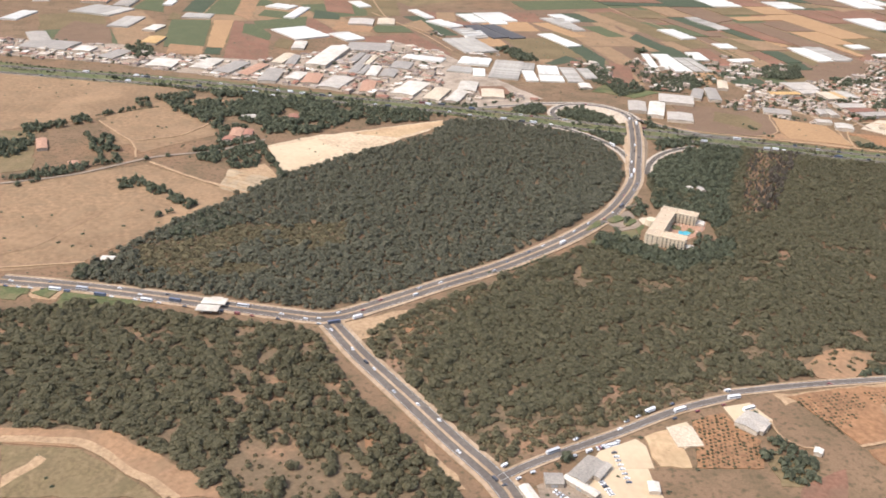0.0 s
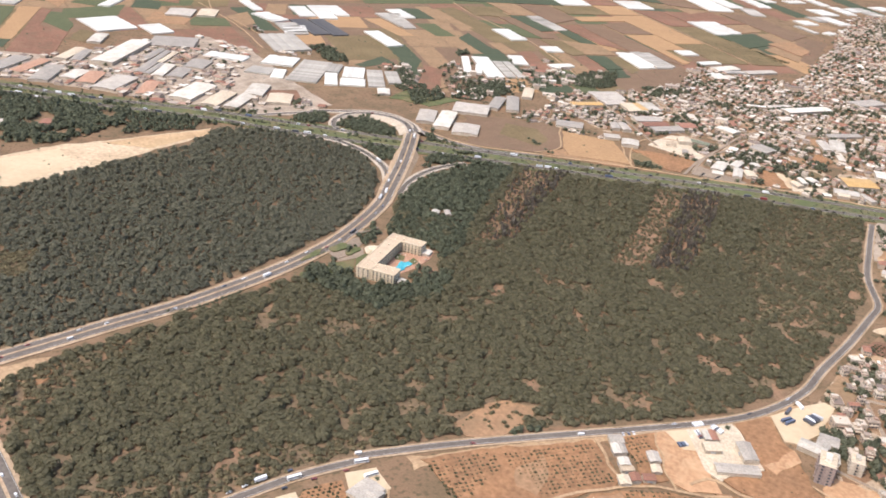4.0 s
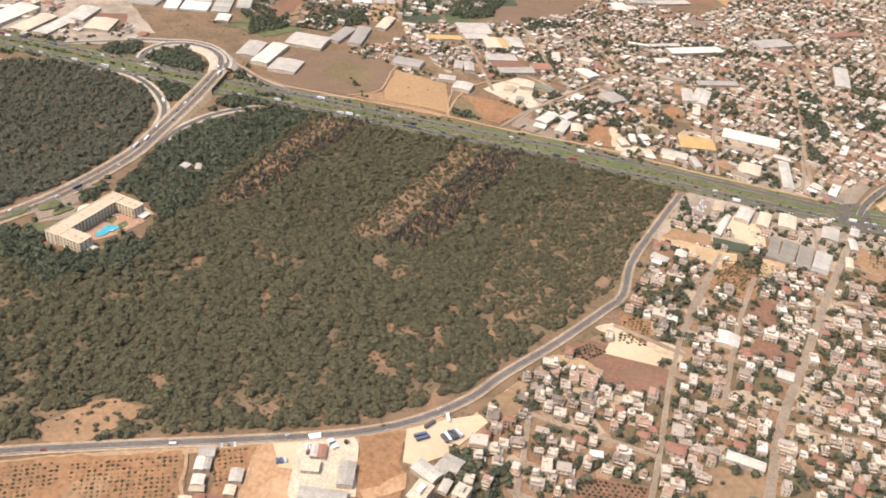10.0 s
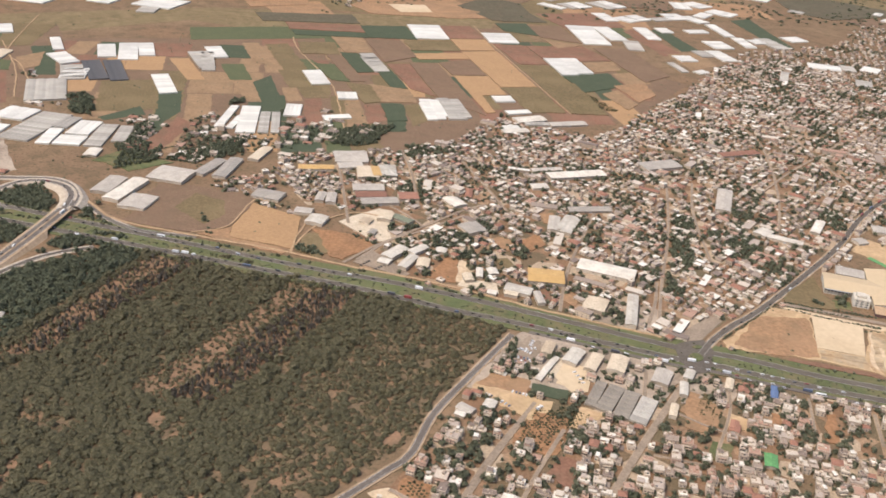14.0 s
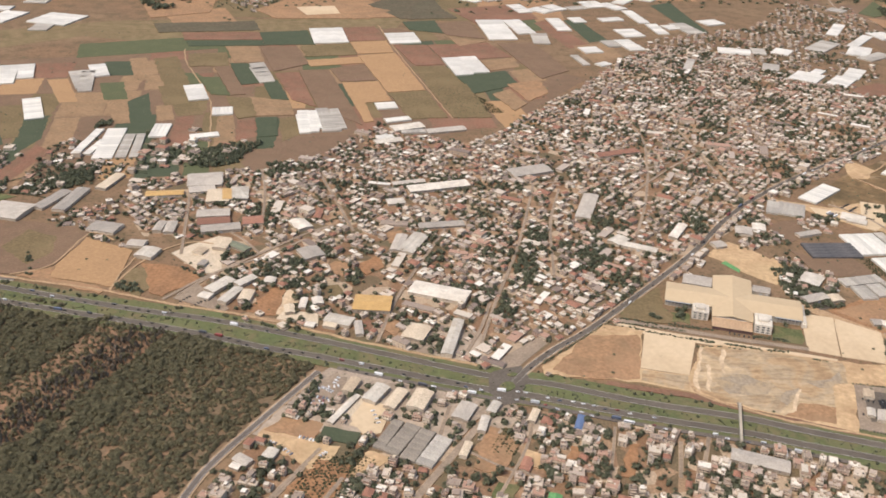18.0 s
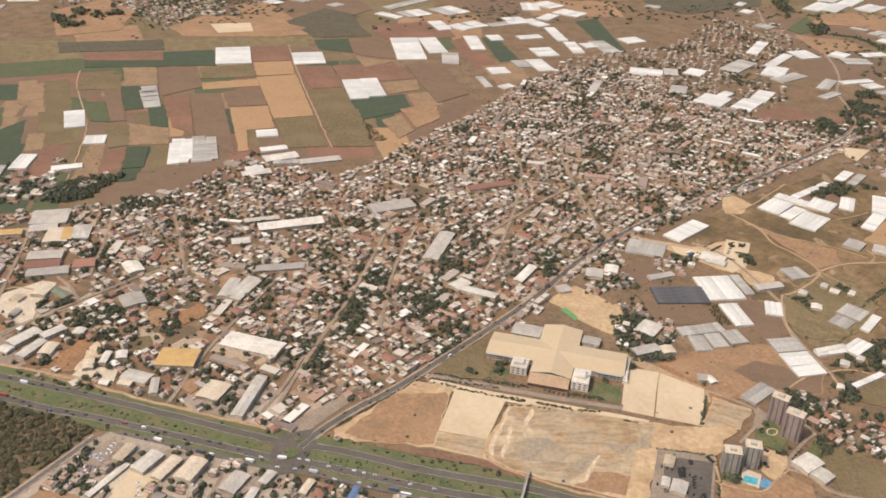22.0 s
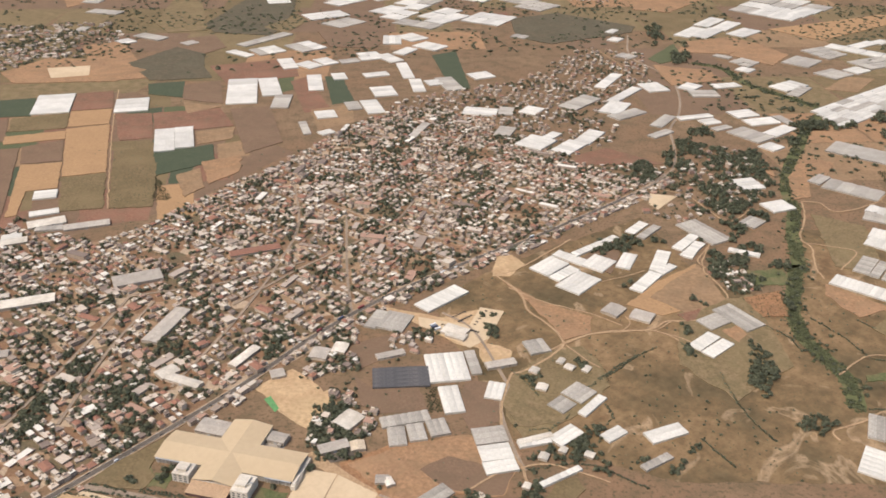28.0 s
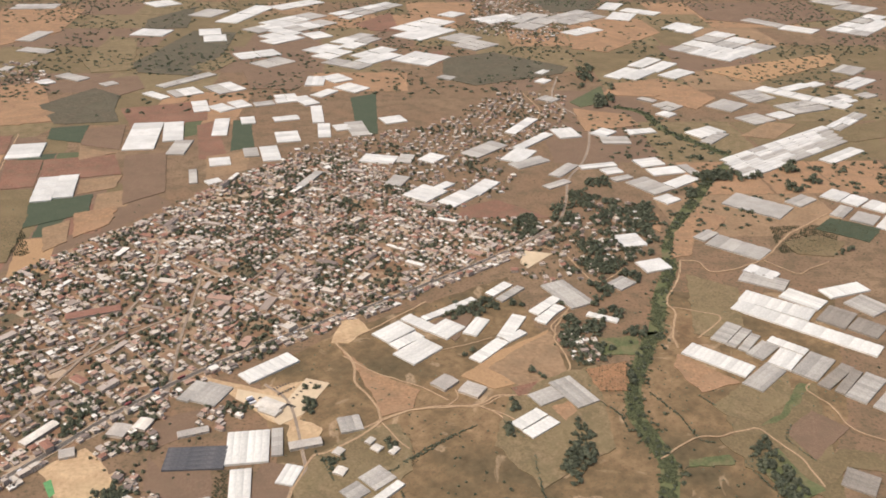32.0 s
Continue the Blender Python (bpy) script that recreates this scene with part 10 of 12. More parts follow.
greenhouse("w", 1053.2, 1020.5, 21.4, 8.4, 46)
greenhouse("w", 1080.8, 1076.0, 37.2, 8.2, 52)
greenhouse("w", 1085.0, 1060.0, 36.5, 8.9, 62)
greenhouse("n", 1074.8, 934.3, 22.4, 16.8, 35)
greenhouse("n", 1096.4, 941.5, 20.1, 37.9, 33)
greenhouse("w", 1061.3, 904.6, 27.8, 11.2, 45)
greenhouse("w", 1069.6, 895.5, 28.2, 10.7, 44)
greenhouse("n", 932.0, 890.5, 16.6, 18.2, 20)
greenhouse("n", 958.4, 833.4, 18.5, 17.9, 48)
greenhouse("n", 945.4, 819.1, 14.9, 14.1, 47)
greenhouse("w", 966.4, 819.2, 27.3, 6.6, 52)
field("pale", (1061, 1162.2), (1066, 1188.8), (1094, 1183.1), (1068, 1148.3))
field("dark", (1379.9, 1264.1), (1406.4, 1296.9), (1451.5, 1269.2), (1426.3, 1234.1))
field("ochre", (1200.3, 1300.3), (1217.3, 1292.2), (1212.9, 1243.5), (1197.9, 1259.5))
field("ochre", (1226.9, 1244.5), (1264.4, 1309.7), (1292.6, 1288.6), (1269.2, 1247.6), (1246.4, 1237.6), (1233.5, 1189.2), (1212.2, 1180.2))
field("olive", (1336.3, 1227.7), (1376.2, 1246.9), (1402.1, 1232.4), (1376.2, 1195.5), (1341.7, 1200.6))
field("lawn", (1123.7, 1022.9), (1157.7, 1027.8), (1156.3, 999.2), (1123.8, 997))
field("brown", (1245.6, 900.3), (1251.1, 909.6), (1271, 929.6), (1292.9, 909.3), (1273.9, 890.4), (1256.1, 870.6))
field("lawn", (1228.7, 908.2), (1245.3, 921.6), (1273.7, 966.7), (1280.6, 963.6), (1261.5, 932.2), (1240.8, 912))
field("lawn", (1214.1, 865.8), (1234.3, 882.2), (1240.2, 860.7), (1251.7, 838.5), (1238.2, 832.2), (1226.6, 831.5))
field("olive", (1196.6, 891.3), (1219.8, 901.6), (1228.4, 893.3), (1208.2, 869.5), (1196.1, 885.5))
field("lawn", (1169.4, 867), (1198.6, 873), (1199.8, 863.5), (1167.8, 858.8))
field("shrub", (1198.9, 931.4), (1226.7, 960.1), (1268.8, 977.1), (1260.5, 941.9), (1225.8, 911), (1207.5, 919.1))
field("ochre", (1194.7, 947.7), (1227.6, 963.6), (1187.1, 1001.7), (1179.5, 982.2))
field("olive", (1251.4, 864.1), (1279.1, 885.1), (1307.5, 881.3), (1299, 859.2), (1277.6, 865.8), (1257.5, 846.3))
field("orchard", (1108, 973.8), (1142.6, 988.1), (1138.3, 946.1), (1116.7, 944.7))
field("tan", (1030.5, 971.1), (1060.5, 1007.9), (1083.7, 1030.8), (1093.4, 970.5), (1058.6, 945.3))
field("brown", (978.7, 1034.8), (1014.8, 1078.3), (1026.7, 1079.1), (1002.6, 1009.3))
field("red", (1048.4, 944.6), (1069.2, 955), (1060.9, 936.7), (1053.3, 934))
field("ochre", (1077.5, 920.8), (1092.9, 930.2), (1096.9, 917.9), (1086.3, 905.1))
road("track", [(1150.1, 865.8), (1177.5, 890), (1198.1, 894.3), (1224.2, 904.9), (1234.9, 890.8), (1247, 871.9), (1253.3, 843.5)], 1.4, "track", 0, False, 0.52, "pale dirt track")
road("track", [(1281.2, 965.4), (1276.4, 956.4), (1287.5, 937.1), (1294.7, 909.4), (1313.1, 895.8)], 1.4, "track", 0, False, 0.52, "pale dirt track")
road("track", [(1219.8, 1177), (1210.9, 1137.4), (1192, 1090.7), (1196.3, 1072.8), (1187.7, 1032.5), (1188, 1011.4)], 1.8, "track", 0, False, 0.52, "pale dirt track")
road("track", [(1191.9, 1081.5), (1217, 1074.2), (1235, 1063.7), (1207.8, 1028.5)], 1.4, "track", 0, False, 0.52, "pale dirt track")
road("track", [(1219.8, 1177), (1237.2, 1174.6), (1248.9, 1153.9), (1300.7, 1182.7), (1344.5, 1244.6), (1381.9, 1281.7), (1405.8, 1306)], 1.8, "track", 0, False, 0.52, "pale dirt track")
road("track", [(1304, 1183), (1328.4, 1155.9), (1344.7, 1167.6), (1369.1, 1183.9)], 1.4, "track", 0, False, 0.52, "pale dirt track")
road("track", [(1084.8, 1197.9), (1107.1, 1180.3), (1131.2, 1125.1), (1163.1, 1154.9)], 1.4, "track", 0, False, 0.52, "pale dirt track")
road("track", [(1087.8, 1025.8), (1085.9, 1042.2), (1102.4, 1072.4), (1100.3, 1084.4)], 1.4, "track", 0, False, 0.52, "pale dirt track")
road("track", [(927.3, 868.1), (949.7, 894.3), (977, 912.2), (1001.3, 917.9), (1025.9, 919.5), (1043.3, 933.4), (1060.7, 932.3), (1093.2, 968.1), (1092.8, 999.8), (1085.9, 1020.1), (1091.8, 1048), (1100.3, 1066)], 1.4, "track", 0, False, 0.52, "pale dirt track")
road("track", [(1025.9, 919.5), (1040.6, 908.1), (1056.8, 883.8), (1074.5, 866.6)], 1.4, "track", 0, False, 0.52, "pale dirt track")
RIVER = [(1217.3, 1704.2), (1257.5, 1673.9), (1277.2, 1590.1), (1339, 1490), (1301.8, 1415.6), (1272.4, 1349.3), (1247.6, 1299.1), (1228.5, 1253.1), (1212.9, 1203.1), (1206.7, 1158), (1190.7, 1109.5), (1180.5, 1065.8), (1171.3, 1026.1), (1171.4, 1036.7), (1156.7, 994), (1143.4, 955.3), (1140.4, 916.6), (1144.8, 897.1), (1149.4, 882.3), (1154.4, 857.7), (1149.2, 827.8)]
GROVES.append([(1163.8, 1302.3), (1212.9, 1334.9), (1202.3, 1242.8), (1174, 1266.6)])
GROVES.append([(1062.7, 1258.5), (1095.9, 1278.8), (1107.5, 1235.9), (1075.1, 1209)])
GROVES.append([(1138.1, 1392.1), (1175.5, 1406), (1174.5, 1362.6), (1142.7, 1355)])
GROVES.append([(1105, 1150.9), (1150.3, 1183.3), (1169.5, 1155.4), (1140.1, 1093.3), (1113, 1130.6)])
GROVES.append([(1300.1, 1487), (1322.2, 1417.2), (1290.1, 1360.9), (1281.4, 1414.1)])
GROVES.append([(1314.5, 1383.7), (1355.4, 1376.2), (1345.9, 1354.8), (1311.1, 1352.2)])
GROVES.append([(1388.6, 1411), (1432.9, 1425.6), (1434.6, 1382.1), (1383.9, 1367.9)])
GROVES.append([(1377.5, 1199.4), (1412.5, 1233.1), (1409.8, 1221), (1379.6, 1195.7)])
GROVES.append([(1191.6, 1217.4), (1208, 1234.8), (1204.8, 1194.8), (1190.2, 1186.1)])
GROVES.append([(1260.8, 1369.1), (1284.9, 1392.2), (1272.4, 1349.3), (1258.8, 1338.3)])
GROVES.append([(1090.6, 1026), (1126, 1044.9), (1135.2, 1002.8), (1096.3, 990.2)])
GROVES.append([(1085.7, 863.8), (1093.7, 878.7), (1103.3, 883.1), (1108.8, 868.8), (1100.6, 854.3), (1087.2, 853.4)])
GROVES.append([(1119.5, 1052.8), (1158.8, 1046.9), (1159.7, 1033.2), (1120.2, 1030.5)])
GROVES.append([(1142.5, 983.3), (1147.8, 983.6), (1142.3, 944.1), (1138, 943.9)])
GROVES.append([(994.4, 1064.8), (1023.7, 1078.9), (1027, 1055.2), (1009.7, 1048.2)])
GROVES.append([(1040.5, 894.3), (1047.7, 898.6), (1055.6, 883.8), (1049.8, 881.5)])
HEDGES.append([(1155.4, 945.1), (1172.9, 913.8), (1181.1, 890.3), (1191, 886.6)])
HEDGES.append([(1207.5, 866.7), (1215.8, 846.2), (1224.9, 831.4)])
HEDGES.append([(1211, 866.9), (1238.7, 885.3)])
HEDGES.append([(1251.1, 909.6), (1245.6, 900.3), (1244, 891.4), (1256.1, 870.6)])
HEDGES.append([(1043, 902.3), (1056.8, 883.8)])
HEDGES.append([(1192, 944.1), (1200.8, 931.5)])
HEDGES.append([(1115.4, 931.6), (1128.2, 915.8), (1132.9, 896.3)])
ORCHARDS += [[(1108, 973.8), (1142.6, 988.1), (1138.3, 946.1), (1116.7, 944.7)], [(1379.9, 1264.1), (1406.4, 1296.9), (1451.5, 1269.2), (1426.3, 1234.1)]]
# plots of the far plain
field("maquis", (400.3, 1894), (411.4, 1980.2), (428.6, 2164.3), (517.7, 2157.4), (535.7, 2017.4), (543.2, 1883.7), (532.6, 1823.6), (433, 1836.3))
field("shrub", (310.8, 1897.7), (282.8, 2105.3), (343.8, 2082), (419.3, 1850.4), (356.4, 1829.6))
field("shrub", (509.4, 1880.7), (551.9, 1980.2), (576.3, 1933.2), (555.6, 1840.6))
field("maquis", (358.3, 1641.6), (395, 1697.7), (447.2, 1684), (500.2, 1572.4), (432.9, 1551.9))
field("ochre", (246.9, 1732.2), (300.7, 1766.4), (360.5, 1659.1), (361, 1625), (408.1, 1565), (345.6, 1537.4))
field("maquis", (298.4, 2265.7), (358.5, 2418.8), (406, 2193.5), (327.6, 2163.9))
field("red", (742.6, 2258.4), (804.6, 2394.6), (841.3, 2203.6), (784.7, 2198.2))
field("ochre", (-60.2, 2338), (-0.7, 2402), (125.1, 2356.7), (168.7, 2124.3), (108.7, 2004.8))
field("brown", (363.8, 1771.9), (439, 1819.7), (477.8, 1742.2), (447.2, 1684), (390, 1697.3))
field("red", (894.2, 1998.6), (937.8, 2041), (942.4, 1954), (911.3, 1927.7))
field("brown", (605.1, 1866.7), (683.1, 1930.9), (732.2, 1824.1), (718.8, 1753.1), (643.9, 1756.4))
field("maquis", (942.6, 1978.1), (1031.6, 2036.5), (1164.7, 1938.6), (1150.1, 1892.4), (1005.4, 1802.9), (949.6, 1842.9))
field("gold", (1398.8, 1936.4), (1666.8, 2081.2), (1650.4, 2005.1), (1470.5, 1863))
field("ochre", (1203.9, 1765.8), (1233, 1836.4), (1314.7, 1874.5), (1359.1, 1821.2), (1285.9, 1761.6))
field("ochre", (1153.7, 1687.1), (1231.8, 1663.6), (1244, 1614.2), (1161.2, 1577.9))
field("ochre", (1284.7, 1754.2), (1350.6, 1832.4), (1383.4, 1762.4), (1339.7, 1697.3))
field("olive", (1474.4, 1857.1), (1633.3, 1980), (1646.4, 1903.2), (1489.2, 1832.3))
field("brown", (1483.7, 2574), (1784.7, 2626.1), (1790.5, 2411.9), (1624.5, 2326.9), (1498, 2383.2))
field("ochre", (1192.9, 2425.9), (1353.2, 2369), (1374.4, 2238.7), (1246.8, 2056.1), (1181, 2076.5))
field("maquis", (1109.2, 2577.9), (1291.7, 2596.8), (1255.9, 2470.3), (1163.4, 2422.9))
field("olive", (1489.3, 1599.7), (1609.6, 1670.3), (1577, 1585.2), (1500.2, 1551.4))
field("tan", (1376.5, 1576.3), (1433.2, 1644.9), (1470.4, 1635.6), (1420.7, 1565.7))
field("green", (1151.4, 1721.5), (1209.7, 1820.3), (1209.9, 1726.3), (1166.7, 1694.9))
field("red", (338.3, 1484.1), (383.4, 1499.3), (408.8, 1426.1), (360.3, 1411.5))
field("gold", (361.1, 1408.6), (409.6, 1423.2), (426.3, 1366.3), (380.1, 1350.1))
field("gold", (382.1, 1343.6), (429, 1363.9), (480.8, 1210.9), (438.8, 1194.9))
field("olive", (439.4, 1192.9), (481.6, 1207.8), (513.4, 1119.2), (472.2, 1107.1))
field("red", (421.1, 1402.6), (466.7, 1409.1), (496.4, 1320.2), (459.9, 1307.6))
field("red", (467.6, 1409.3), (548.4, 1435.9), (582.2, 1369), (540.8, 1352.4), (493.5, 1339.2))
field("tan", (492.8, 1458.6), (547.5, 1441.8), (510.9, 1411.1))
field("brown", (471, 1533.4), (516.9, 1558.3), (547.7, 1454.2), (488.5, 1469.1))
field("dark", (420.5, 1534.4), (467.5, 1550.6), (485.6, 1476.7), (435, 1488.7))
field("tan", (542.4, 1343.4), (584.8, 1365.3), (591.9, 1323.1), (555.9, 1300.8))
field("dark", (515.5, 1267.8), (573.5, 1303.2), (590.6, 1249.2), (537.2, 1204.4))
field("olive", (482.5, 1224), (527.9, 1241), (560.1, 1124.9), (518.8, 1118.1))
field("brown", (562.1, 1433.3), (611.3, 1448.1), (654.1, 1316.5), (618.7, 1275.7), (587.8, 1359))
field("ochre", (576.4, 1247.3), (615.6, 1269.5), (625.4, 1221), (600.6, 1186.9))
field("tan", (558.8, 1207.2), (579.5, 1227.9), (598.5, 1176.7), (584.9, 1150.9))
field("brown", (247, 1366), (295.9, 1373), (327.5, 1297), (291.4, 1255.5))
field("red", (293.6, 1249.9), (321.3, 1259.5), (366.8, 1133.3), (336, 1153.5))
field("brown", (321.2, 1261.9), (354.9, 1276), (426, 1082.5), (370.2, 1129.1))
field("gold", (320.3, 1311.3), (384, 1337.2), (394.3, 1310), (331, 1285))
field("gold", (380.3, 1223.8), (422.2, 1236), (446.6, 1165.5), (418, 1154.1), (434.8, 1096.4), (426.5, 1091.1))
field("brown", (356, 1278.6), (395.4, 1306.3), (420.2, 1240.3), (378.2, 1228))
field("dark", (228, 1438.2), (292.7, 1460.7), (317.6, 1387.6), (252.5, 1373.9))
field("dark", (143.5, 1377), (243.2, 1397.4), (252.2, 1372.4), (155.1, 1352.8))
field("red", (124.5, 1419.6), (226.8, 1441.2), (242.1, 1400.2), (140.1, 1382.4))
field("dark", (285.5, 1218), (302.6, 1224.8), (332.6, 1153.1), (314.6, 1148.9))
field("dark", (228.6, 1283.4), (251.5, 1286.6), (287.3, 1209.5), (266.6, 1198.1))
field("green", (209.5, 1221.4), (232.9, 1224.6), (264.3, 1159.3), (241.4, 1159.4))
field("dark", (310.5, 1090.1), (332, 1095.3), (345.7, 1040.3), (326.4, 1033.4))
field("tan", (202.5, 1359.6), (243.9, 1368.4), (271.2, 1295.6), (235.5, 1284.4))
field("olive", (299.1, 1376.3), (361.6, 1404.2), (380.1, 1346.1), (316.4, 1327.8))
field("olive", (167.6, 1316.2), (213.1, 1330.7), (231.2, 1271.4), (183.6, 1262.5))
field("brown", (213.5, 1266.6), (233.1, 1271.7), (280, 1166.4), (265, 1159.4))
field("tan", (285.9, 1157.1), (334.4, 1148.4), (349, 1103.6), (310.3, 1094.5))
field("olive", (260.3, 1153.8), (289.7, 1152.6), (310.3, 1094.5), (293.2, 1083.6))
field("maquis", (355, 1638.1), (400.1, 1736.6), (456.6, 1697), (486.3, 1566.2), (416.5, 1551.7))
field("ochre", (189.2, 1571.7), (224.2, 1658.3), (310, 1651.4), (394, 1604.5), (369.9, 1544.4), (232.1, 1523))
field("pale", (246.5, 1600.4), (303.8, 1619.6), (321.1, 1569.9), (273.1, 1551.2))
field("maquis", (68.8, 1463.1), (206.8, 1501.4), (226.7, 1450.8), (93, 1414.9))
field("ochre", (-19.5, 1639), (25.5, 1737.8), (107.6, 1660.3), (127, 1542.9), (52.8, 1495))
# distant greenhouses: kind, rows each way, corners of the plot
glass_plot("w", 1, 1, (312.4, 2122.9), (323.2, 2176), (386.2, 2160.2), (385.8, 2091.7))
glass_plot("w", 1, 2, (437.2, 2180.7), (466.9, 2183.5), (531.4, 2085.3), (474.4, 2060.4))
glass_plot("n", 1, 1, (379.1, 2326.6), (400.7, 2403.6), (439.5, 2358.2), (415.5, 2277.2))
glass_plot("m", 2, 1, (454.6, 2263.9), (494.2, 2452.5), (532.8, 2416.9), (486.6, 2223.8))
glass_plot("m", 4, 2, (513.8, 2172.4), (604.1, 2288.8), (711.6, 2278.8), (625.3, 2152.5))
glass_plot("m", 3, 1, (538.2, 2238.6), (617.2, 2368.5), (680.8, 2338.4), (589.2, 2227.2))
glass_plot("w", 3, 1, (521.1, 2435.3), (610.6, 2526.4), (629.4, 2486.6), (555.7, 2381))
glass_plot("m", 4, 2, (667.7, 2373.5), (785.6, 2502.6), (818.1, 2485.5), (724, 2290.2))
glass_plot("w", 3, 2, (841.7, 2235.3), (920.9, 2362.1), (929.6, 2196.5), (867, 2102.4))
glass_plot("m", 2, 2, (576.8, 2133), (629.2, 2199), (653.4, 2110.9), (605.6, 2050.6))
glass_plot("w", 1, 1, (654.6, 2155.2), (685.2, 2188.7), (714.8, 2131.2), (676.7, 2107.4))
glass_plot("w", 2, 1, (563.8, 1981.3), (626.8, 2025.8), (643.9, 1976), (576.3, 1933.2))
glass_plot("n", 2, 1, (610.9, 1912.7), (649.8, 1976.5), (679.7, 1918.8), (636, 1880.6))
glass_plot("w", 2, 2, (681.7, 2030.8), (724, 2075.2), (765, 2012.3), (735.2, 1935.5))
glass_plot("m", 2, 2, (722.6, 2103.1), (774.2, 2175.6), (806.7, 2125.3), (765.1, 2020.1))
glass_plot("m", 2, 2, (780.6, 1988.3), (832, 2071.5), (859.5, 1983), (807.8, 1918.5))
glass_plot("n", 2, 1, (734.4, 1940.2), (758.6, 1973.9), (812.2, 1907.4), (796.9, 1872.5))
glass_plot("w", 2, 1, (873.6, 1959.8), (914, 2065.4), (930.1, 1952.9), (895, 1914.8))
glass_plot("w", 1, 1, (722.9, 1772.8), (727.5, 1834.2), (749.4, 1836.1), (764.1, 1782.3))
glass_plot("w", 1, 1, (750.5, 1836.2), (770.7, 1859.3), (801.6, 1819.8), (765.4, 1790.3))
glass_plot("w", 1, 1, (788.8, 1778.5), (805.7, 1809.9), (828.3, 1762.4), (801.1, 1731.9))
glass_plot("w", 1, 1, (752.5, 1727.8), (774.5, 1767.5), (783.4, 1745.3), (761.5, 1706.7))
glass_plot("n", 3, 1, (488.1, 1758.7), (553.8, 1846.9), (566.8, 1830.8), (510.1, 1741.2))
glass_plot("m", 3, 1, (521.4, 1723.2), (556.1, 1764.5), (576.8, 1713), (540.9, 1695.4))
glass_plot("w", 1, 1, (487.6, 1714.7), (498.4, 1728.8), (532, 1691.1), (521.8, 1676))
glass_plot("m", 2, 1, (577, 1766.3), (612.9, 1793.3), (630.7, 1745.7), (597.1, 1705.6))
glass_plot("w", 2, 2, (692, 1719.1), (723.3, 1730.9), (734, 1690.2), (704.6, 1673.8))
glass_plot("n", 1, 1, (668.8, 1676), (696.8, 1690.6), (704.4, 1670.4), (676.6, 1654.4))
glass_plot("w", 1, 1, (734.1, 1708), (751.8, 1731.5), (760.3, 1671.6), (737.6, 1664.6))
glass_plot("w", 1, 2, (573.5, 1673.3), (596.2, 1682.2), (616.5, 1629.5), (594.9, 1619.6))
glass_plot("w", 1, 1, (609.4, 1653.9), (629.3, 1672.8), (645.5, 1640.1), (629.7, 1617.6))
glass_plot("w", 1, 1, (631.9, 1678.2), (652.1, 1692.2), (669, 1658.9), (648.9, 1640.4))
glass_plot("n", 1, 1, (196.8, 1830.9), (196.7, 1859.9), (211.4, 1847.7), (209.6, 1816.8))
glass_plot("n", 1, 1, (309.3, 1808.4), (321, 1826.5), (365.2, 1788.3), (352.2, 1760.8))
glass_plot("w", 1, 1, (290.2, 1765.5), (304.9, 1787.2), (323.4, 1758.4), (306.1, 1743.1))
glass_plot("n", 1, 1, (396.4, 1758.7), (412.4, 1780.1), (427.8, 1761.4), (412.9, 1744.4))
glass_plot("n", 1, 1, (154.4, 1969.6), (169.1, 1997), (225.4, 1976.1), (225.1, 1943.1))
glass_plot("n", 1, 1, (119.6, 2046.9), (120.3, 2134.9), (159.1, 2123.4), (150.6, 2035.9))
glass_plot("w", 2, 1, (227.3, 2445.4), (273.8, 2491.5), (315.6, 2434.3), (269.5, 2390.3))
glass_plot("n", 2, 1, (-12.8, 2287.7), (-4.9, 2362.6), (3.6, 2442.9), (28.5, 2405))
glass_plot("w", 2, 2, (1214.9, 1859.6), (1318.4, 2036.9), (1360.6, 1960.5), (1275.7, 1871.2))
glass_plot("w", 1, 1, (1315.4, 1896), (1353.8, 1939.2), (1386.9, 1919.7), (1335.1, 1865.8))
glass_plot("m", 4, 3, (1366.9, 2080.2), (1495.7, 2275.5), (1575.1, 2112.6), (1457.6, 2007.2))
glass_plot("w", 1, 2, (1386.8, 2281.1), (1429, 2348.6), (1472.2, 2286.1), (1428.6, 2225.3))
glass_plot("n", 1, 1, (1589.9, 2410.1), (1654.7, 2336.5), (1641.5, 2302.3), (1576.4, 2369.8))
glass_plot("w", 1, 1, (1651.2, 2336.2), (1714.4, 2296.3), (1688.6, 2246.8), (1632.7, 2295))
glass_plot("m", 4, 2, (1721.6, 2287.4), (1907.8, 2497.1), (1877.5, 2368.2), (1792.1, 2241.3))
glass_plot("n", 2, 1, (1792.7, 2626.9), (1864.4, 2678), (1883.3, 2606.5), (1835.8, 2568.7))
glass_plot("n", 1, 1, (1832.7, 2548.2), (1890.3, 2615.7), (1915.2, 2536.6), (1862.6, 2473.7))
glass_plot("n", 1, 1, (1623.9, 1951.7), (1664.9, 2001.6), (1687.7, 1968.6), (1647.5, 1914))
glass_plot("m", 8, 5, (1327, 1475.9), (1508.5, 1631), (1513.9, 1559.3), (1343.3, 1407.3))
glass_plot("m", 3, 2, (1510.9, 1631.2), (1574.6, 1699.9), (1590.2, 1689.6), (1519.6, 1602.1))
glass_plot("w", 1, 1, (1450, 1482.9), (1513.4, 1539), (1527.5, 1524.3), (1468.6, 1469.8))
glass_plot("w", 5, 1, (1472.8, 1840.8), (1587.5, 1743.6), (1568.8, 1711.1), (1460.6, 1814.2))
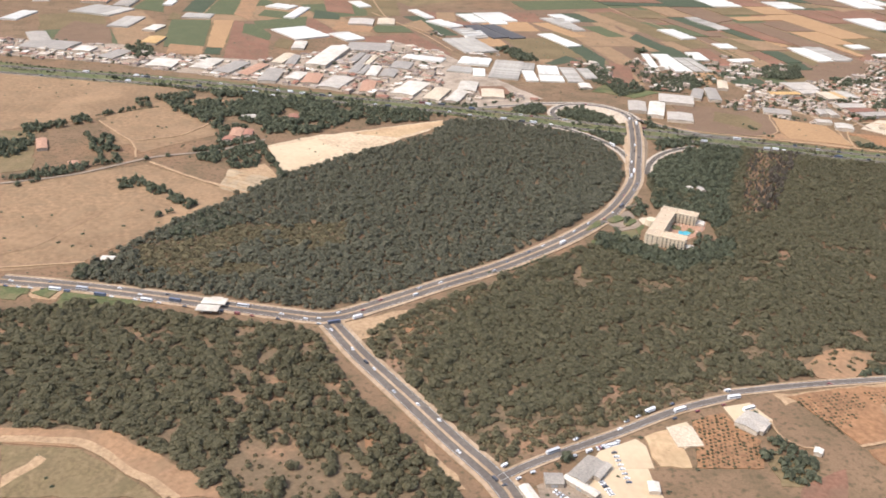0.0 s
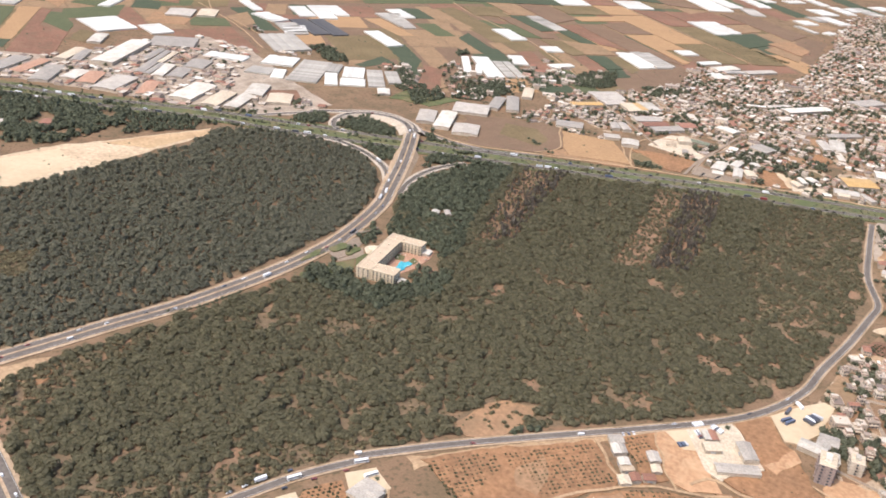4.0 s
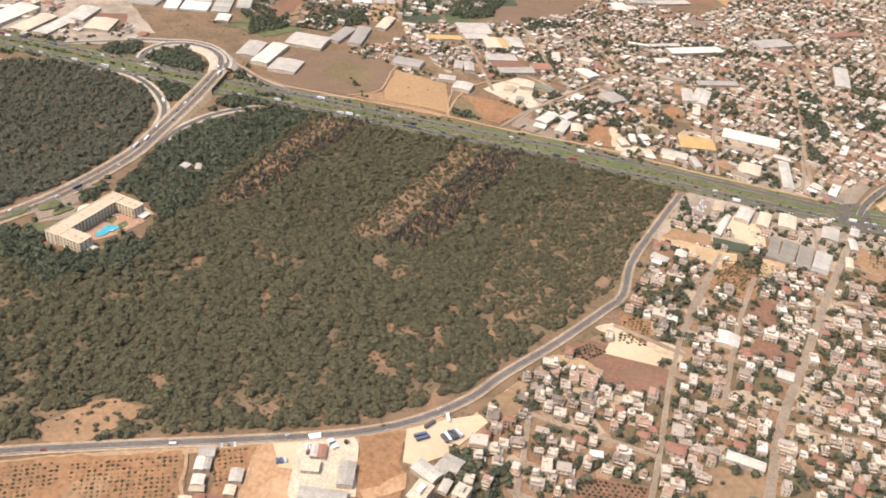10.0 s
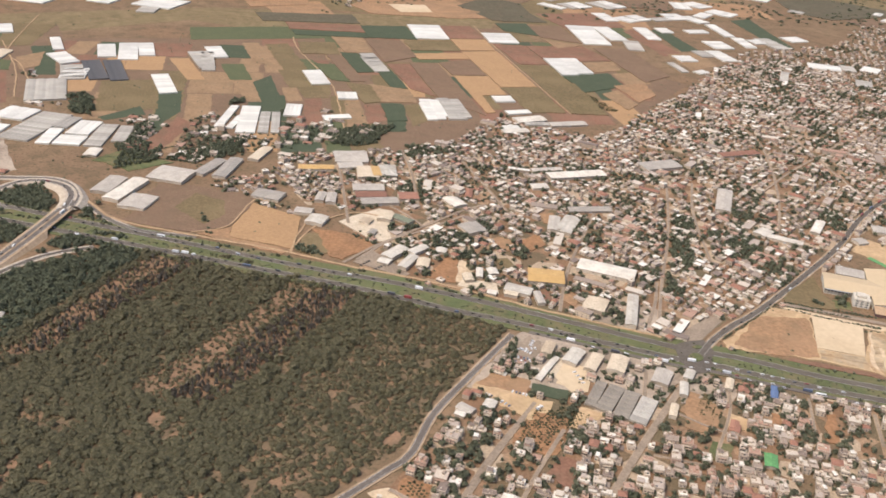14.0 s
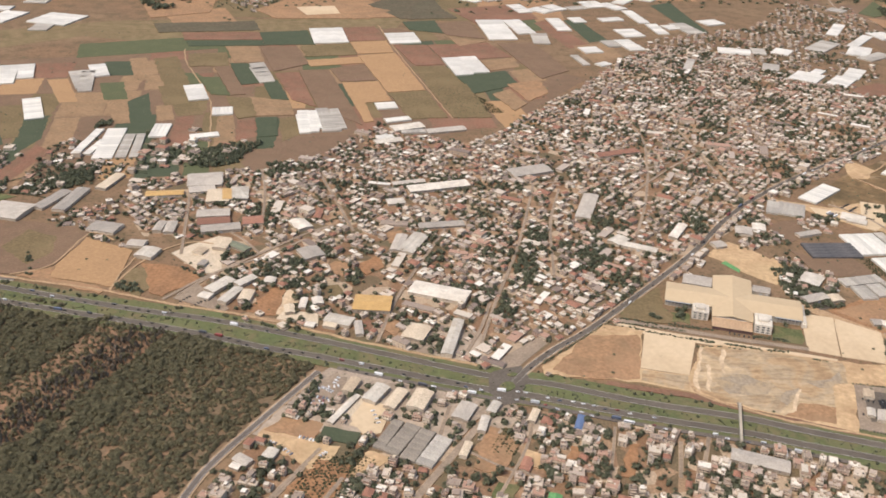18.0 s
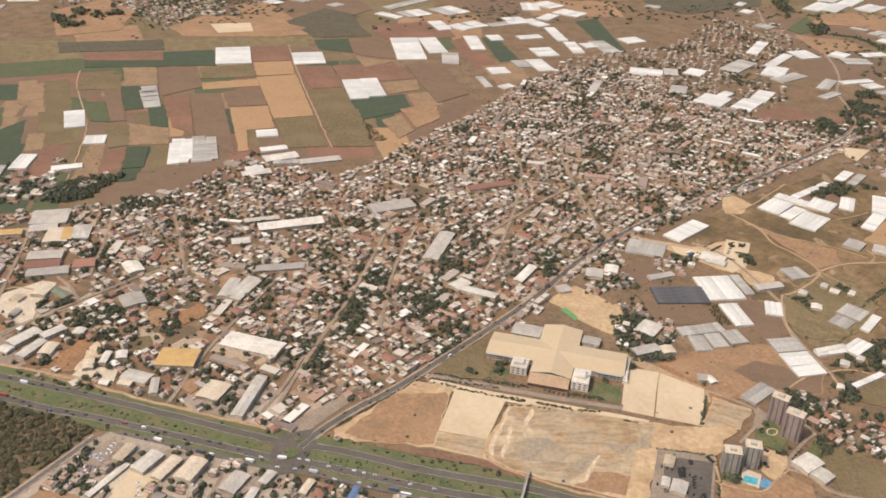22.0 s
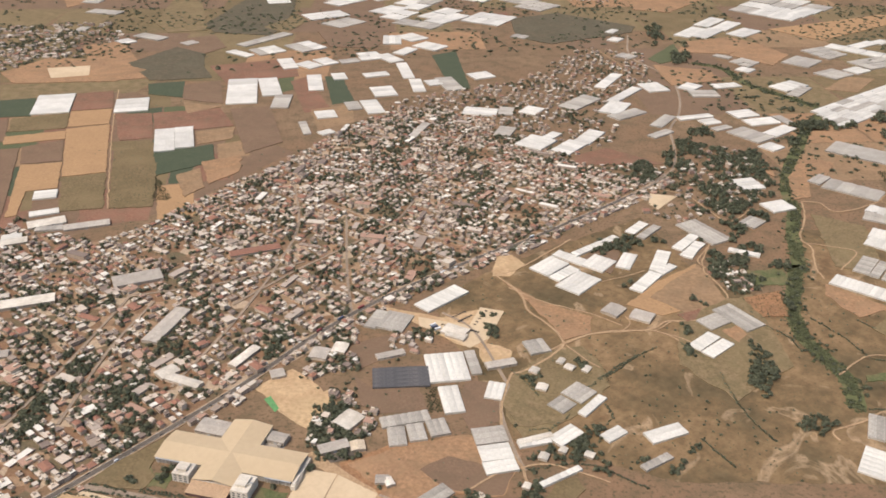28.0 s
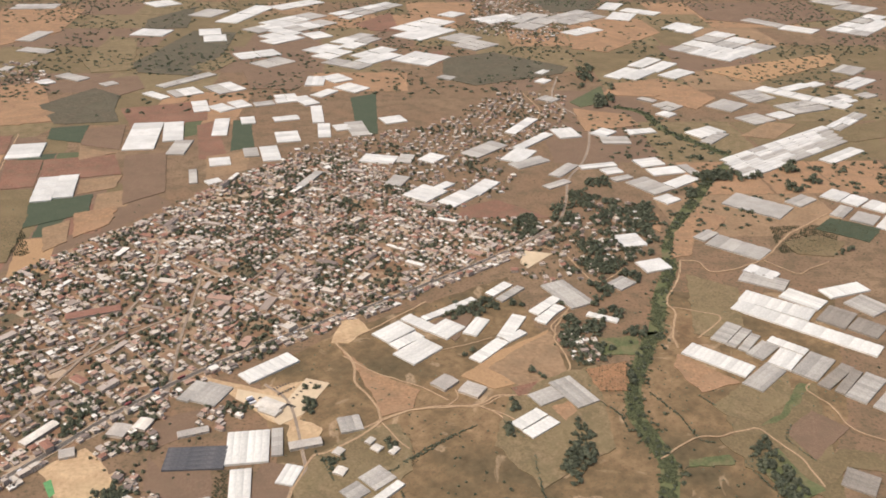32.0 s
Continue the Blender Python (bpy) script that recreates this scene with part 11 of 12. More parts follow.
glass_plot("n", 1, 1, (1364.3, 1725.1), (1397.8, 1758.2), (1420.4, 1726.3), (1381.3, 1675.8))
glass_plot("n", 3, 3, (1410.8, 1792.7), (1453, 1815.5), (1477.3, 1770.3), (1437.5, 1734.7))
glass_plot("w", 2, 1, (1498.9, 1829.1), (1549, 1863.5), (1553.6, 1843.7), (1507.7, 1804.7))
glass_plot("w", 1, 1, (1549.9, 1857.5), (1574.5, 1876), (1581.6, 1856.2), (1553.2, 1833.8))
glass_plot("w", 1, 2, (1594, 1853.2), (1654.4, 1910.3), (1682, 1895.7), (1619, 1825.7))
glass_plot("m", 2, 2, (1558.5, 1777.1), (1595.3, 1802.6), (1599.1, 1762.3), (1561.4, 1732.7))
glass_plot("n", 1, 1, (1612.6, 1800.3), (1637, 1817.5), (1643.6, 1793.5), (1619.5, 1776.7))
glass_plot("n", 4, 2, (1462.2, 1724.5), (1526.8, 1765.3), (1545.4, 1714.2), (1482.4, 1684.1))
glass_plot("n", 1, 1, (1389.7, 1660.3), (1430.3, 1688), (1441.3, 1648.7), (1406.3, 1622.8))
glass_plot("w", 1, 1, (1440.5, 1680.7), (1467.5, 1699.4), (1479.9, 1675.7), (1449.4, 1652.5))
glass_plot("w", 3, 1, (984.7, 2332.9), (1060, 2405.2), (1102.1, 2344.4), (1024.1, 2285.6))
glass_plot("n", 2, 2, (1066.5, 2341), (1126.7, 2426.8), (1158.2, 2332.5), (1098.1, 2212.5))
glass_plot("n", 3, 2, (1153, 2367.1), (1225.8, 2467.3), (1283.1, 2379.9), (1183.1, 2284.4))
glass_plot("w", 2, 1, (1171.9, 2219.5), (1231.1, 2282.4), (1261.1, 2243.6), (1195.8, 2185.3))
glass_plot("w", 1, 1, (1280.7, 2492.4), (1307.7, 2564.4), (1331.6, 2537.8), (1297.7, 2443.9))
glass_plot("w", 1, 1, (1291.8, 2380.8), (1317.8, 2457.3), (1338.9, 2410.7), (1308.2, 2323.2))
glass_plot("w", 2, 1, (1327.8, 2477.6), (1353.2, 2499.7), (1398.5, 2438.9), (1377.6, 2389.2))
glass_plot("n", 3, 2, (933.6, 2151.7), (971.2, 2200.4), (1037.8, 2090.4), (988.8, 2032.7))
glass_plot("w", 2, 1, (921.8, 2380.4), (942, 2419.7), (965.3, 2384.7), (931.3, 2334.7))
glass_plot("w", 1, 1, (1105, 1888.5), (1120.4, 1916.5), (1129.3, 1901.6), (1114.7, 1878.5))
glass_plot("w", 1, 1, (1101.8, 1835.4), (1114.8, 1857.2), (1130.4, 1841.9), (1115.7, 1820.3))
glass_plot("n", 1, 1, (1104.1, 1739), (1119.3, 1755), (1134.4, 1732.5), (1117.8, 1708.1))
glass_plot("n", 1, 1, (949.1, 1853.4), (956.6, 1869.1), (963.3, 1844.1), (950.7, 1822.4))
glass_plot("n", 2, 1, (1264, 1752.4), (1272.9, 1760.5), (1281.8, 1735.9), (1272, 1720.9))
glass_plot("n", 2, 2, (1276.5, 1717.8), (1301.7, 1734), (1322, 1712.9), (1296.9, 1677.1))
glass_plot("w", 1, 1, (1276.4, 1670.5), (1293, 1688.4), (1302.2, 1666.1), (1287.2, 1648.8))

# ---- landmarks ----
def hotel():
    g = thing("hotel", pose(*HOTEL_AT, 0), "cream four-storey hotel round a pool court", "building")
    back = pose(-HOTEL_AT[0], -HOTEL_AT[1], 0)
    win = boxes_mesh("window", [(-0.42, 0.42, -0.08, 0.08, -0.45, 0.42)], "glass")
    rail = boxes_mesh("balcony", [(-0.8, 0.8, -0.75, -0.08, -0.75, -0.63), (-0.8, 0.8, -0.75, -0.68, -0.63, -0.2)], "hotel")
    for i, (x, y, a, b, turn) in enumerate(HOTEL_WINGS):
        take(x, y, a + 2, b + 2, turn)
        m = back @ pose(x, y, -0.05 * i, 0, 0, turn)
        w = part("wing", boxes_mesh("wing", [(-a / 2, a / 2, -b / 2, b / 2, -0.1, 6.5)], "hotel"), g, at=m)
        part("roof", boxes_mesh("roof", [(-a / 2 - 0.2, a / 2 + 0.2, -b / 2 - 0.2, b / 2 + 0.2, 6.5, 6.75)], "hotel_roof"), w, "flat tan roof")
        for s in (-1, 1):
            part("parapet", boxes_mesh("parapet", [(-a / 2 - 0.2, a / 2 + 0.2, s * b / 2 - 0.15, s * b / 2 + 0.15, 6.75, 7.1)], "hotel"), w)
        for u in (-0.3, -0.05, 0.2, 0.38):
            part("roof_unit", boxes_mesh("roof_unit", [(-0.5, 0.5, -0.4, 0.4, 0, 0.6)], "hotel"), w, at=pose(u * a, 0, 6.72))
        for length, off, t in ((a, b / 2, 0), (a, b / 2, 180), (b, a / 2, 90), (b, a / 2, -90)):
            n = max(2, int(length / 2.3))
            for s in range(4):
                part("floor_band", boxes_mesh("floor_band", [(-length / 2, length / 2, -0.12, 0.0, -0.12, 0.12)], "hotel"), w, at=pose(0, 0, 0, 0, 0, t) @ pose(0, -off, s * 1.62 + 1.62))
                for k in range(n):
                    at = pose(0, 0, 0, 0, 0, t) @ pose((k + 0.5) * length / n - length / 2, -off, s * 1.62 + 0.8)
                    part("window", win, w, at=at)
                    if s and length > 12:
                        part("balcony", rail, w, at=at)
    x, y = HOTEL_DRUM
    ring = [(3.6 * math.cos(k * 0.393), 3.6 * math.sin(k * 0.393)) for k in range(16)]
    part("drum", mesh_of("drum", [(u, v, z) for z in (-0.1, 4.2) for u, v in ring], [tuple(range(16, 32))] + [(k, (k + 1) % 16, (k + 1) % 16 + 16, k + 16) for k in range(16)], ["hotel"]), g, "round cream entrance hall", at=back @ pose(x, y, 0))
    shade = np.random.default_rng(71)
    for k in range(34):
        u, v = shade.uniform(113, 137), shade.uniform(512, 546)
        if inside(COURT, u, v) and not inside(POOL, u, v) and Free()(u, v, 0.4):
            q = thing("parasol", pose(u, v, level_at(u, v)), "small open parasol beside the hotel pool", "parasol", "parasols round the pool")
            part("pole", boxes_mesh("pole", [(-0.05, 0.05, -0.05, 0.05, 0, 1.0)], "plaster"), q)
            part("canopy", mesh_of("canopy", [(0.62 * math.cos(j * 1.047), 0.62 * math.sin(j * 1.047), 0.9) for j in range(6)] + [(0, 0, 1.25)], [(j, (j + 1) % 6, 6) for j in range(6)], [("white_roof", "tan_lean", "plaster")[k % 3]]), q)
    take(*HOTEL_AT, 26, 20, 0)
    sheet("swimming_pool", POOL, "water", "turquoise swimming pool in the hotel court", z=0.7, category="pool", kind="thing")


def canopy():
    x, y, a, b, turn = CANOPY
    g = thing("fuel_station", pose(x, y, 0, 0, 0, turn), "fuel station with two white flat canopies", "fuel station")
    take(x, y, a + 2, b + 2, turn)
    part("canopy", boxes_mesh("canopy", [(-a / 2, a / 2, 0.3, b / 2, 2.7, 3.1)], "white_roof"), g)
    part("canopy", boxes_mesh("canopy", [(-a / 2 - 1, a / 2 - 2, -b / 2, -0.3, 2.4, 2.8)], "white_roof"), g)
    me = boxes_mesh("post", [(-0.15, 0.15, -0.15, 0.15, 0, 2.6)], "steel")
    for i in (-0.35, 0, 0.35):
        for j in (-0.3, 0.3):
            part("post", me, g, at=pose(i * a, j * b, 0))
    part("kiosk", boxes_mesh("kiosk", [(-a / 4, a / 4, b / 2 + 0.6, b / 2 + 3, 0, 2.2)], "plaster"), g)


def footbridge():
    (x0, y0), (x1, y1) = FOOTBRIDGE
    length, turn = math.hypot(x1 - x0, y1 - y0), math.degrees(math.atan2(y1 - y0, x1 - x0))
    g = thing("footbridge", pose((x0 + x1) / 2, (y0 + y1) / 2, 0, 0, 0, turn), "white covered footbridge over the highway", "bridge")
    part("deck", boxes_mesh("deck", [(-length / 2, length / 2, -0.7, 0.7, 3.0, 3.3)], "white_roof"), g)
    for s in (-1, 1):
        part("railing", boxes_mesh("railing", [(-length / 2, length / 2, s * 0.7 - 0.05, s * 0.7 + 0.05, 3.3, 4.2)], "white_roof"), g)
    pier = boxes_mesh("pier", [(-0.4, 0.4, -0.5, 0.5, -0.1, 3.0)], "grey_roof")
    for u in (-0.48, 0.04, 0.48):
        part("pier", pier, g, at=pose(u * length, 0, 0))
    for s in (-1, 1):
        part("stair", mesh_of("stair", [(s * length / 2, -0.9, 3.2), (s * length / 2, 0.9, 3.2), (s * length / 2, 0.9, -0.1), (s * length / 2, -0.9, -0.1), (s * (length / 2 + 5), -0.9, 0.0), (s * (length / 2 + 5), 0.9, 0.0)],
                              [(0, 1, 5, 4), (0, 4, 3), (1, 2, 5)], ["grey_roof"]), g)


def factory():
    """A long hall crossed by a deeper one, with two stepped white towers and a low glazed hall on the road side."""
    x, y, a, b, turn = FACTORY
    take(x, y, a + 6, b + 6, turn)
    m = pose(x, y, 0, 0, 0, turn)
    for u, w, du, dw in ((0, 23, 30, 24), (0, -25, 60, 30)):
        p = m @ Vector((u, w, 0))
        take(p.x, p.y, du, dw, turn)
    g = thing("factory", m, "huge factory with sand-coloured crossing roofs and white towers", "factory")
    part("wall", boxes_mesh("wall", [(-a / 2, a / 2, -b / 2, b / 2, -0.1, 4.4)], "white_roof"), g)
    part("wall", boxes_mesh("wall", [(-13, 13, b / 2, 33, -0.1, 4.3)], "white_roof"), g)
    part("wall", boxes_mesh("wall", [(-13.4, 12.6, -26, -b / 2, -0.1, 4.3)], "white_roof"), g)
    o = 0.6
    v = [(sx * (a / 2 + o), yy, zz + dz) for sx in (-1, 1) for dz in (0, -0.25) for yy, zz in ((-b / 2 - o, 4.45), (0, 6.6), (b / 2 + o, 4.45))]
    part("roof", mesh_of("roof", v, [(0, 6, 7, 1), (1, 7, 8, 2), (3, 4, 10, 9), (4, 5, 11, 10), (0, 1, 4, 3), (1, 2, 5, 4), (7, 6, 9, 10), (8, 7, 10, 11), (0, 3, 9, 6), (2, 8, 11, 5)], ["pale_roof"]), g, "wide sand-coloured gabled roof")
    v = [(xx, sy, zz + dz) for sy in (-26.4, 33.4) for dz in (0, -0.25) for xx, zz in ((-13.8, 4.5), (-0.3, 6.75), (13.4, 4.5))]
    part("roof", mesh_of("roof", v, [(1, 7, 6, 0), (2, 8, 7, 1), (9, 10, 4, 3), (10, 11, 5, 4), (3, 4, 1, 0), (4, 5, 2, 1), (10, 9, 6, 7), (11, 10, 7, 8), (6, 9, 3, 0), (5, 11, 8, 2)], ["pale_roof"]), g, "sand-coloured cross roof")
    for u0, u1 in ((-45, -28), (28, 45)):
        part("roof_edge", boxes_mesh("roof_edge", [(u0, u1, -b / 2 - 1.6, -b / 2 - 0.5, 3.9, 4.35)], "steel"), g, "grey metal eaves band")
        part("window_band", boxes_mesh("window_band", [(u0, u1, -b / 2 - 0.1, -b / 2 + 0.1, 2.4, 3.5)], "glass"), g)
        pier = boxes_mesh("pier", [(-0.3, 0.3, -b / 2 - 0.45, -b / 2, -0.1, 3.9)], "white_roof")
        for k in range(7):
            part("pier", pier, g, at=pose(u0 + (k + 0.5) * (u1 - u0) / 7, 0, 0))
    low = part("front_hall", boxes_mesh("front_hall", [(-13.2, 12.4, -35.5, -26, -0.1, 2.6)], "red_wall"), g, "low front hall with a dark red glazed front")
    part("front_roof", mesh_of("front_roof", [(-13.6, -36, 2.65), (12.8, -36, 2.65), (12.8, -26, 3.9), (-13.6, -26, 3.9), (-13.6, -36, 2.45), (12.8, -36, 2.45)], [(0, 1, 2, 3), (4, 5, 1, 0)], ["tan_lean"]), low, "orange-tan lean-to roof")
    win = boxes_mesh("window", [(-0.9, 0.9, -0.08, 0.08, -0.4, 0.4)], "glass")
    clutter = np.random.default_rng(17)
    for u, w, du, dw, h in ((-21.5, -20.5, 11, 11, 6.2), (19.5, -24, 11, 15, 6.6)):
        t = part("tower", boxes_mesh("tower", [(u - du / 2, u + du / 2, w - dw / 2, w + dw / 2, -0.1, h), (u - du / 3, u + du / 4, w - dw / 4, w + dw / 3, h, h + 1.6)], "white_roof"), g, "white stepped tower with roof plant")
        for s in range(3):
            for k in (-1.3, 0, 1.3):
                part("window", win, t, at=pose(u + k * 2.6, w - dw / 2, 1.2 + 1.8 * s))
        for k in range(7):
            q = clutter.uniform(0.5, 1.1)
            part("roof_unit", boxes_mesh("roof_unit", [(-q, q, -0.6 * q, 0.6 * q, 0, q)], ("steel", "white_roof", "grey_roof")[k % 3]), t, at=pose(u + clutter.uniform(-du, du) * 0.42, w + clutter.uniform(-dw, dw) * 0.42, h - 0.02))
    for u, w, n in ((-21, 25, 12), (20, 23, 12)):
        yard = part("plant_yard", boxes_mesh("plant_yard", [(u - 6.5, u + 6.5, w - 8, w + 8, -0.05, 0.4)], "grey_roof"), g, "grey service yard crowded with plant")
        for k in range(n):
            q, h = clutter.uniform(0.7, 1.8), clutter.uniform(1.0, 3.2)
            part("plant_unit", boxes_mesh("plant_unit", [(-q, q, -0.7 * q, 0.7 * q, 0, h)], ("steel", "white_roof", "grey_roof", "tower_grey")[k % 4]), yard, at=pose(u + clutter.uniform(-5.2, 5.2), w + clutter.uniform(-6.5, 6.5), 0.38))
    part("annex", boxes_mesh("annex", [(a / 2, a / 2 + 3.2, -b / 2 - 3, -b / 2 + 9, -0.1, 3.0), (a / 2 + 0.6, a / 2 + 2.6, -b / 2 - 2, -b / 2 + 7, 3.0, 4.0)], "white_roof"), g)


hotel(), canopy(), footbridge(), factory()
for island in (ROUNDABOUT, ROUNDABOUT_NORTH, ROUNDABOUT_WEST):
    sheet("roundabout_island", island, "lawn", "round grassy traffic island", z=0.95, category="traffic island")

# ---- far greenhouses ----
rng = np.random.default_rng(11)
for x, y in scatter(FAR_GLASS_WEST, 66, rng, 0.25, radians(8)):
    if rng.random() < 0.5 and Free()(x, y, 14):
        far_greenhouse(*FAR_PLOTS["w" if rng.random() < 0.6 else "n"], x, y, float(rng.uniform(24, 60)), float(rng.uniform(16, 38)), 8 + float(rng.choice((0, 0, 90))) + float(rng.uniform(-5, 5)))
for kind, (v, f) in FAR_PLOTS.items():
    if v:
        tagged(new("distant_greenhouses", mesh_of("distant_greenhouses", v, f, [GH[kind][0] + "_far"])), "distant " + GH[kind][1].replace("greenhouse", "greenhouses"), "greenhouses", kind="stuff")

# ---- parcels of the plain ----
rng = np.random.default_rng(31)


def parcels(poly_, turn, wide, long, kinds, odds, z):
    c, s = math.cos(turn), math.sin(turn)
    us = [x * c + y * s for x, y in poly_]
    ws = [y * c - x * s for x, y in poly_]
    w = min(ws)
    while w < max(ws):
        d = rng.uniform(0.7, 1.3) * long
        u = min(us)
        while u < max(us):
            e = rng.uniform(0.6, 1.5) * wide
            m = (u + e / 2, w + d / 2)
            if inside(poly_, m[0] * c - m[1] * s, m[0] * s + m[1] * c) and rng.random() < 0.86:
                lean = rng.normal(0, 3)
                q = [(u + 1 + lean, w + 1), (u + e - 1 + lean, w + 1), (u + e - 1, w + d - 1), (u + 1, w + d - 1)]
                mat = str(rng.choice(kinds, p=odds))
                sheet("field", [(a * c - b * s, a * s + b * c) for a, b in q], mat, FIELD_LABELS[mat], z=z + 0.05 * rng.random())
            u += e
        w += d


parcels(PLAIN, PLAIN_TURN, 34, 70, ("brown", "tan", "olive", "red", "green", "gold", "dark"), (0.3, 0.17, 0.19, 0.14, 0.08, 0.06, 0.06), 0.04)
parcels(PLAIN_WEST, PLAIN_TURN + 0.25, 60, 90, ("brown", "tan", "olive", "red", "green"), (0.3, 0.25, 0.2, 0.1, 0.15), 0.04)
sheet("hillside", HILLS, "hill", FIELD_LABELS["hill"], z=0.06)
parcels(FAR_LAND, 0.1, 130, 150, ("tan", "brown", "shrub", "olive", "ochre"), (0.1, 0.25, 0.35, 0.2, 0.1), 0.03)

# ---- service road beside the highway ----
_d = np.gradient(highway_south_line[:, :2], axis=0)
_d /= np.linalg.norm(_d, axis=1)[:, None]
service_road_line = np.array([(p[0] + e[1] * 7.6, p[1] - e[0] * 7.6, 0.0) for p, e in zip(highway_south_line, _d) if 470 < p[0] < 765])
ROADS.append((service_road_line, 1.6))
tagged(new("service_road", ribbon("service_road", service_road_line, 0, 3.2, "grey_asphalt", 0.58, 0.4)), "grey service road beside the highway", "road", kind="structure")

# ---- town ----
near, free = Near(), Free()
for name, poly_, mat in (("forest_floor", FOREST_WEST, "floor"), ("forest_floor", FOREST_SOUTH, "floor"), ("forest_floor", FOREST_MAIN, "floor"), ("town_ground", TOWN_SOUTH, "town"), ("town_ground", TOWN_NORTH, "town")):
    sheet(name, poly_, mat, FIELD_LABELS[mat], z=0.03)
masters = [house_master(rng, k) for k in range(16)]
for g in masters:
    g.matrix_basis = pose(0, 0, -400)
used, yard_trees, count = set(), [], 0
far_v, far_f, far_m = [], [], []


def far_house(x, y, turn, big, size=None, odds=(0.3, 0.3, 0.22, 0.13, 0.05), rich=False):
    v, f, m = house_arrays(rng, big, size, odds, rich)
    c, s, n = math.cos(turn), math.sin(turn), len(far_v)
    far_f.extend(tuple(i + n for i in q) for q in f)
    far_v.extend((a * c - b * s + x, a * s + b * c + y, z) for a, b, z in v)
    far_m.extend(m)


for x, y in scatter(TOWN_NORTH, 34, rng, 0.45, -0.3):
    if rng.random() < 0.3 and free(x, y, 9) and not near(x, y, 4):
        long, wide_ = float(rng.uniform(12, 24)), float(rng.uniform(4, 8))
        lean = -0.3 + 0.5 * noise_at(x, y, 0.004, 8) + (1.5708 if rng.random() < 0.4 else 0)
        far_house(x, y, lean, 1.0, (long, wide_))
        take(x, y, long, wide_, math.degrees(lean))
free = Free()
for poly_, gap, turn, big, skip, green in ((TOWN_SOUTH, 7.6, -0.18, 1.12, 0.14, 1.0), (TOWN_NORTH, 7.6, -0.64, 0.98, 0.06, 0.85), (WORKS, 10, -0.12, 1.45, 0.05, 0.2), (EAST_EDGE, 6.5, -0.2, 1.0, 0.12, 0.9),
                                           (EAST_YARDS, 6.8, -0.4, 1.0, 0.15, 0.7), (EAST_STRIP, 7.5, -0.4, 1.0, 0.2, 0.7), (TOWN_EAST, 11.5, 0.3, 1.0, 0.25, 0.7), (CLUTTER, 8, 0.3, 1.1, 0.1, 0.4), (CLUTTER_WEST, 9, 0.2, 1.2, 0.2, 0.5), (COMPOUND, 10, 0, 1.3, 0.2, 0.3), (WEST_YARDS, 12, 0, 1.5, 0.2, 0.6), (HAMLET, 11.5, 0.3, 1.0, 0.3, 1.0), (EAST_FARM, 7.4, -0.75, 1.0, 0.2, 1.0),
                                           (FARM_TWO, 12, 0.3, 1.0, 0.5, 0.8), (FARM_EAST, 8, 0.3, 0.9, 0.45, 1.0), (FAR_HOUSES, 17, 0.1, 1.5, 0.3, 0.9), (FAR_VILLAGE, 15, 0.1, 1.3, 0.3, 0.9), (FRINGE, 11, -0.2, 1.6, 0.35, 1.0), (FAR_HOUSES_TWO, 16, 0.1, 1.5, 0.3, 0.9)):
    for x, y in (blocks(poly_, gap, rng, 0.16, turn) if poly_ is TOWN_NORTH else scatter(poly_, gap, rng, 0.24, turn)):
        if poly_ in (TOWN_EAST, FRINGE) and inside(TOWN_NORTH, x, y):
            continue
        if poly_ not in (WORKS, WEST_YARDS) and open_at(x, y):
            continue
        thick = 0.7 * noise_at(x, y, 0.022, 2) + 0.5 * noise_at(x, y, 0.06, 7)
        for _ in range(4 if thick > 0.2 else 3 if thick > 0.05 else 1 + (poly_ is TOWN_SOUTH) + 2 * (poly_ is EAST_FARM)):
            if rng.random() < green:
                a, q = rng.uniform(0, 6.283), rng.uniform(3.4, 4.6)
                tx, ty = x + q * math.cos(a), y + q * math.sin(a)
                if not near(tx, ty, 0.3) and free(tx, ty, 1.0):
                    yard_trees.append((tx, ty, rng.uniform(0.9, 2.5) * (1.15 if thick > 0.1 else 0.9), rng.uniform(0.8, 1.2)))
        if near(x, y, 0.4 if poly_ is WORKS else 1.0) or not free(x, y, 2.4 if poly_ is WORKS else 3.2) or rng.random() < skip or noise_at(x, y, 0.022, 9) + 0.3 * noise_at(x, y, 0.07, 1) > 0.46 or thick > 0.42:
            continue
        lean = turn + (0.15 if poly_ is TOWN_NORTH else 0.5) * noise_at(x, y, 0.004, 8) + float(rng.normal(0, 0.08)) + (1.5708 if rng.random() < 0.35 else 0)
        if poly_ is TOWN_SOUTH and count < 84 and 250 < x < 500 and y < 520:
            count += 1
            copy_thing(masters[int(rng.integers(16))], pose(x, y, 0, 0, 0, math.degrees(lean)))
        else:
            wide = poly_ is TOWN_NORTH and rng.random() < 0.08 and noise_at(x, y, 0.012, 5) > -0.1
            far_house(x, y, lean, big * (1.9 if wide else float(rng.uniform(0.7, 1.25))), None, (0.1, 0.22, 0.3, 0.26, 0.12) if poly_ is TOWN_SOUTH else (0.3, 0.3, 0.22, 0.13, 0.05), poly_ is TOWN_SOUTH)
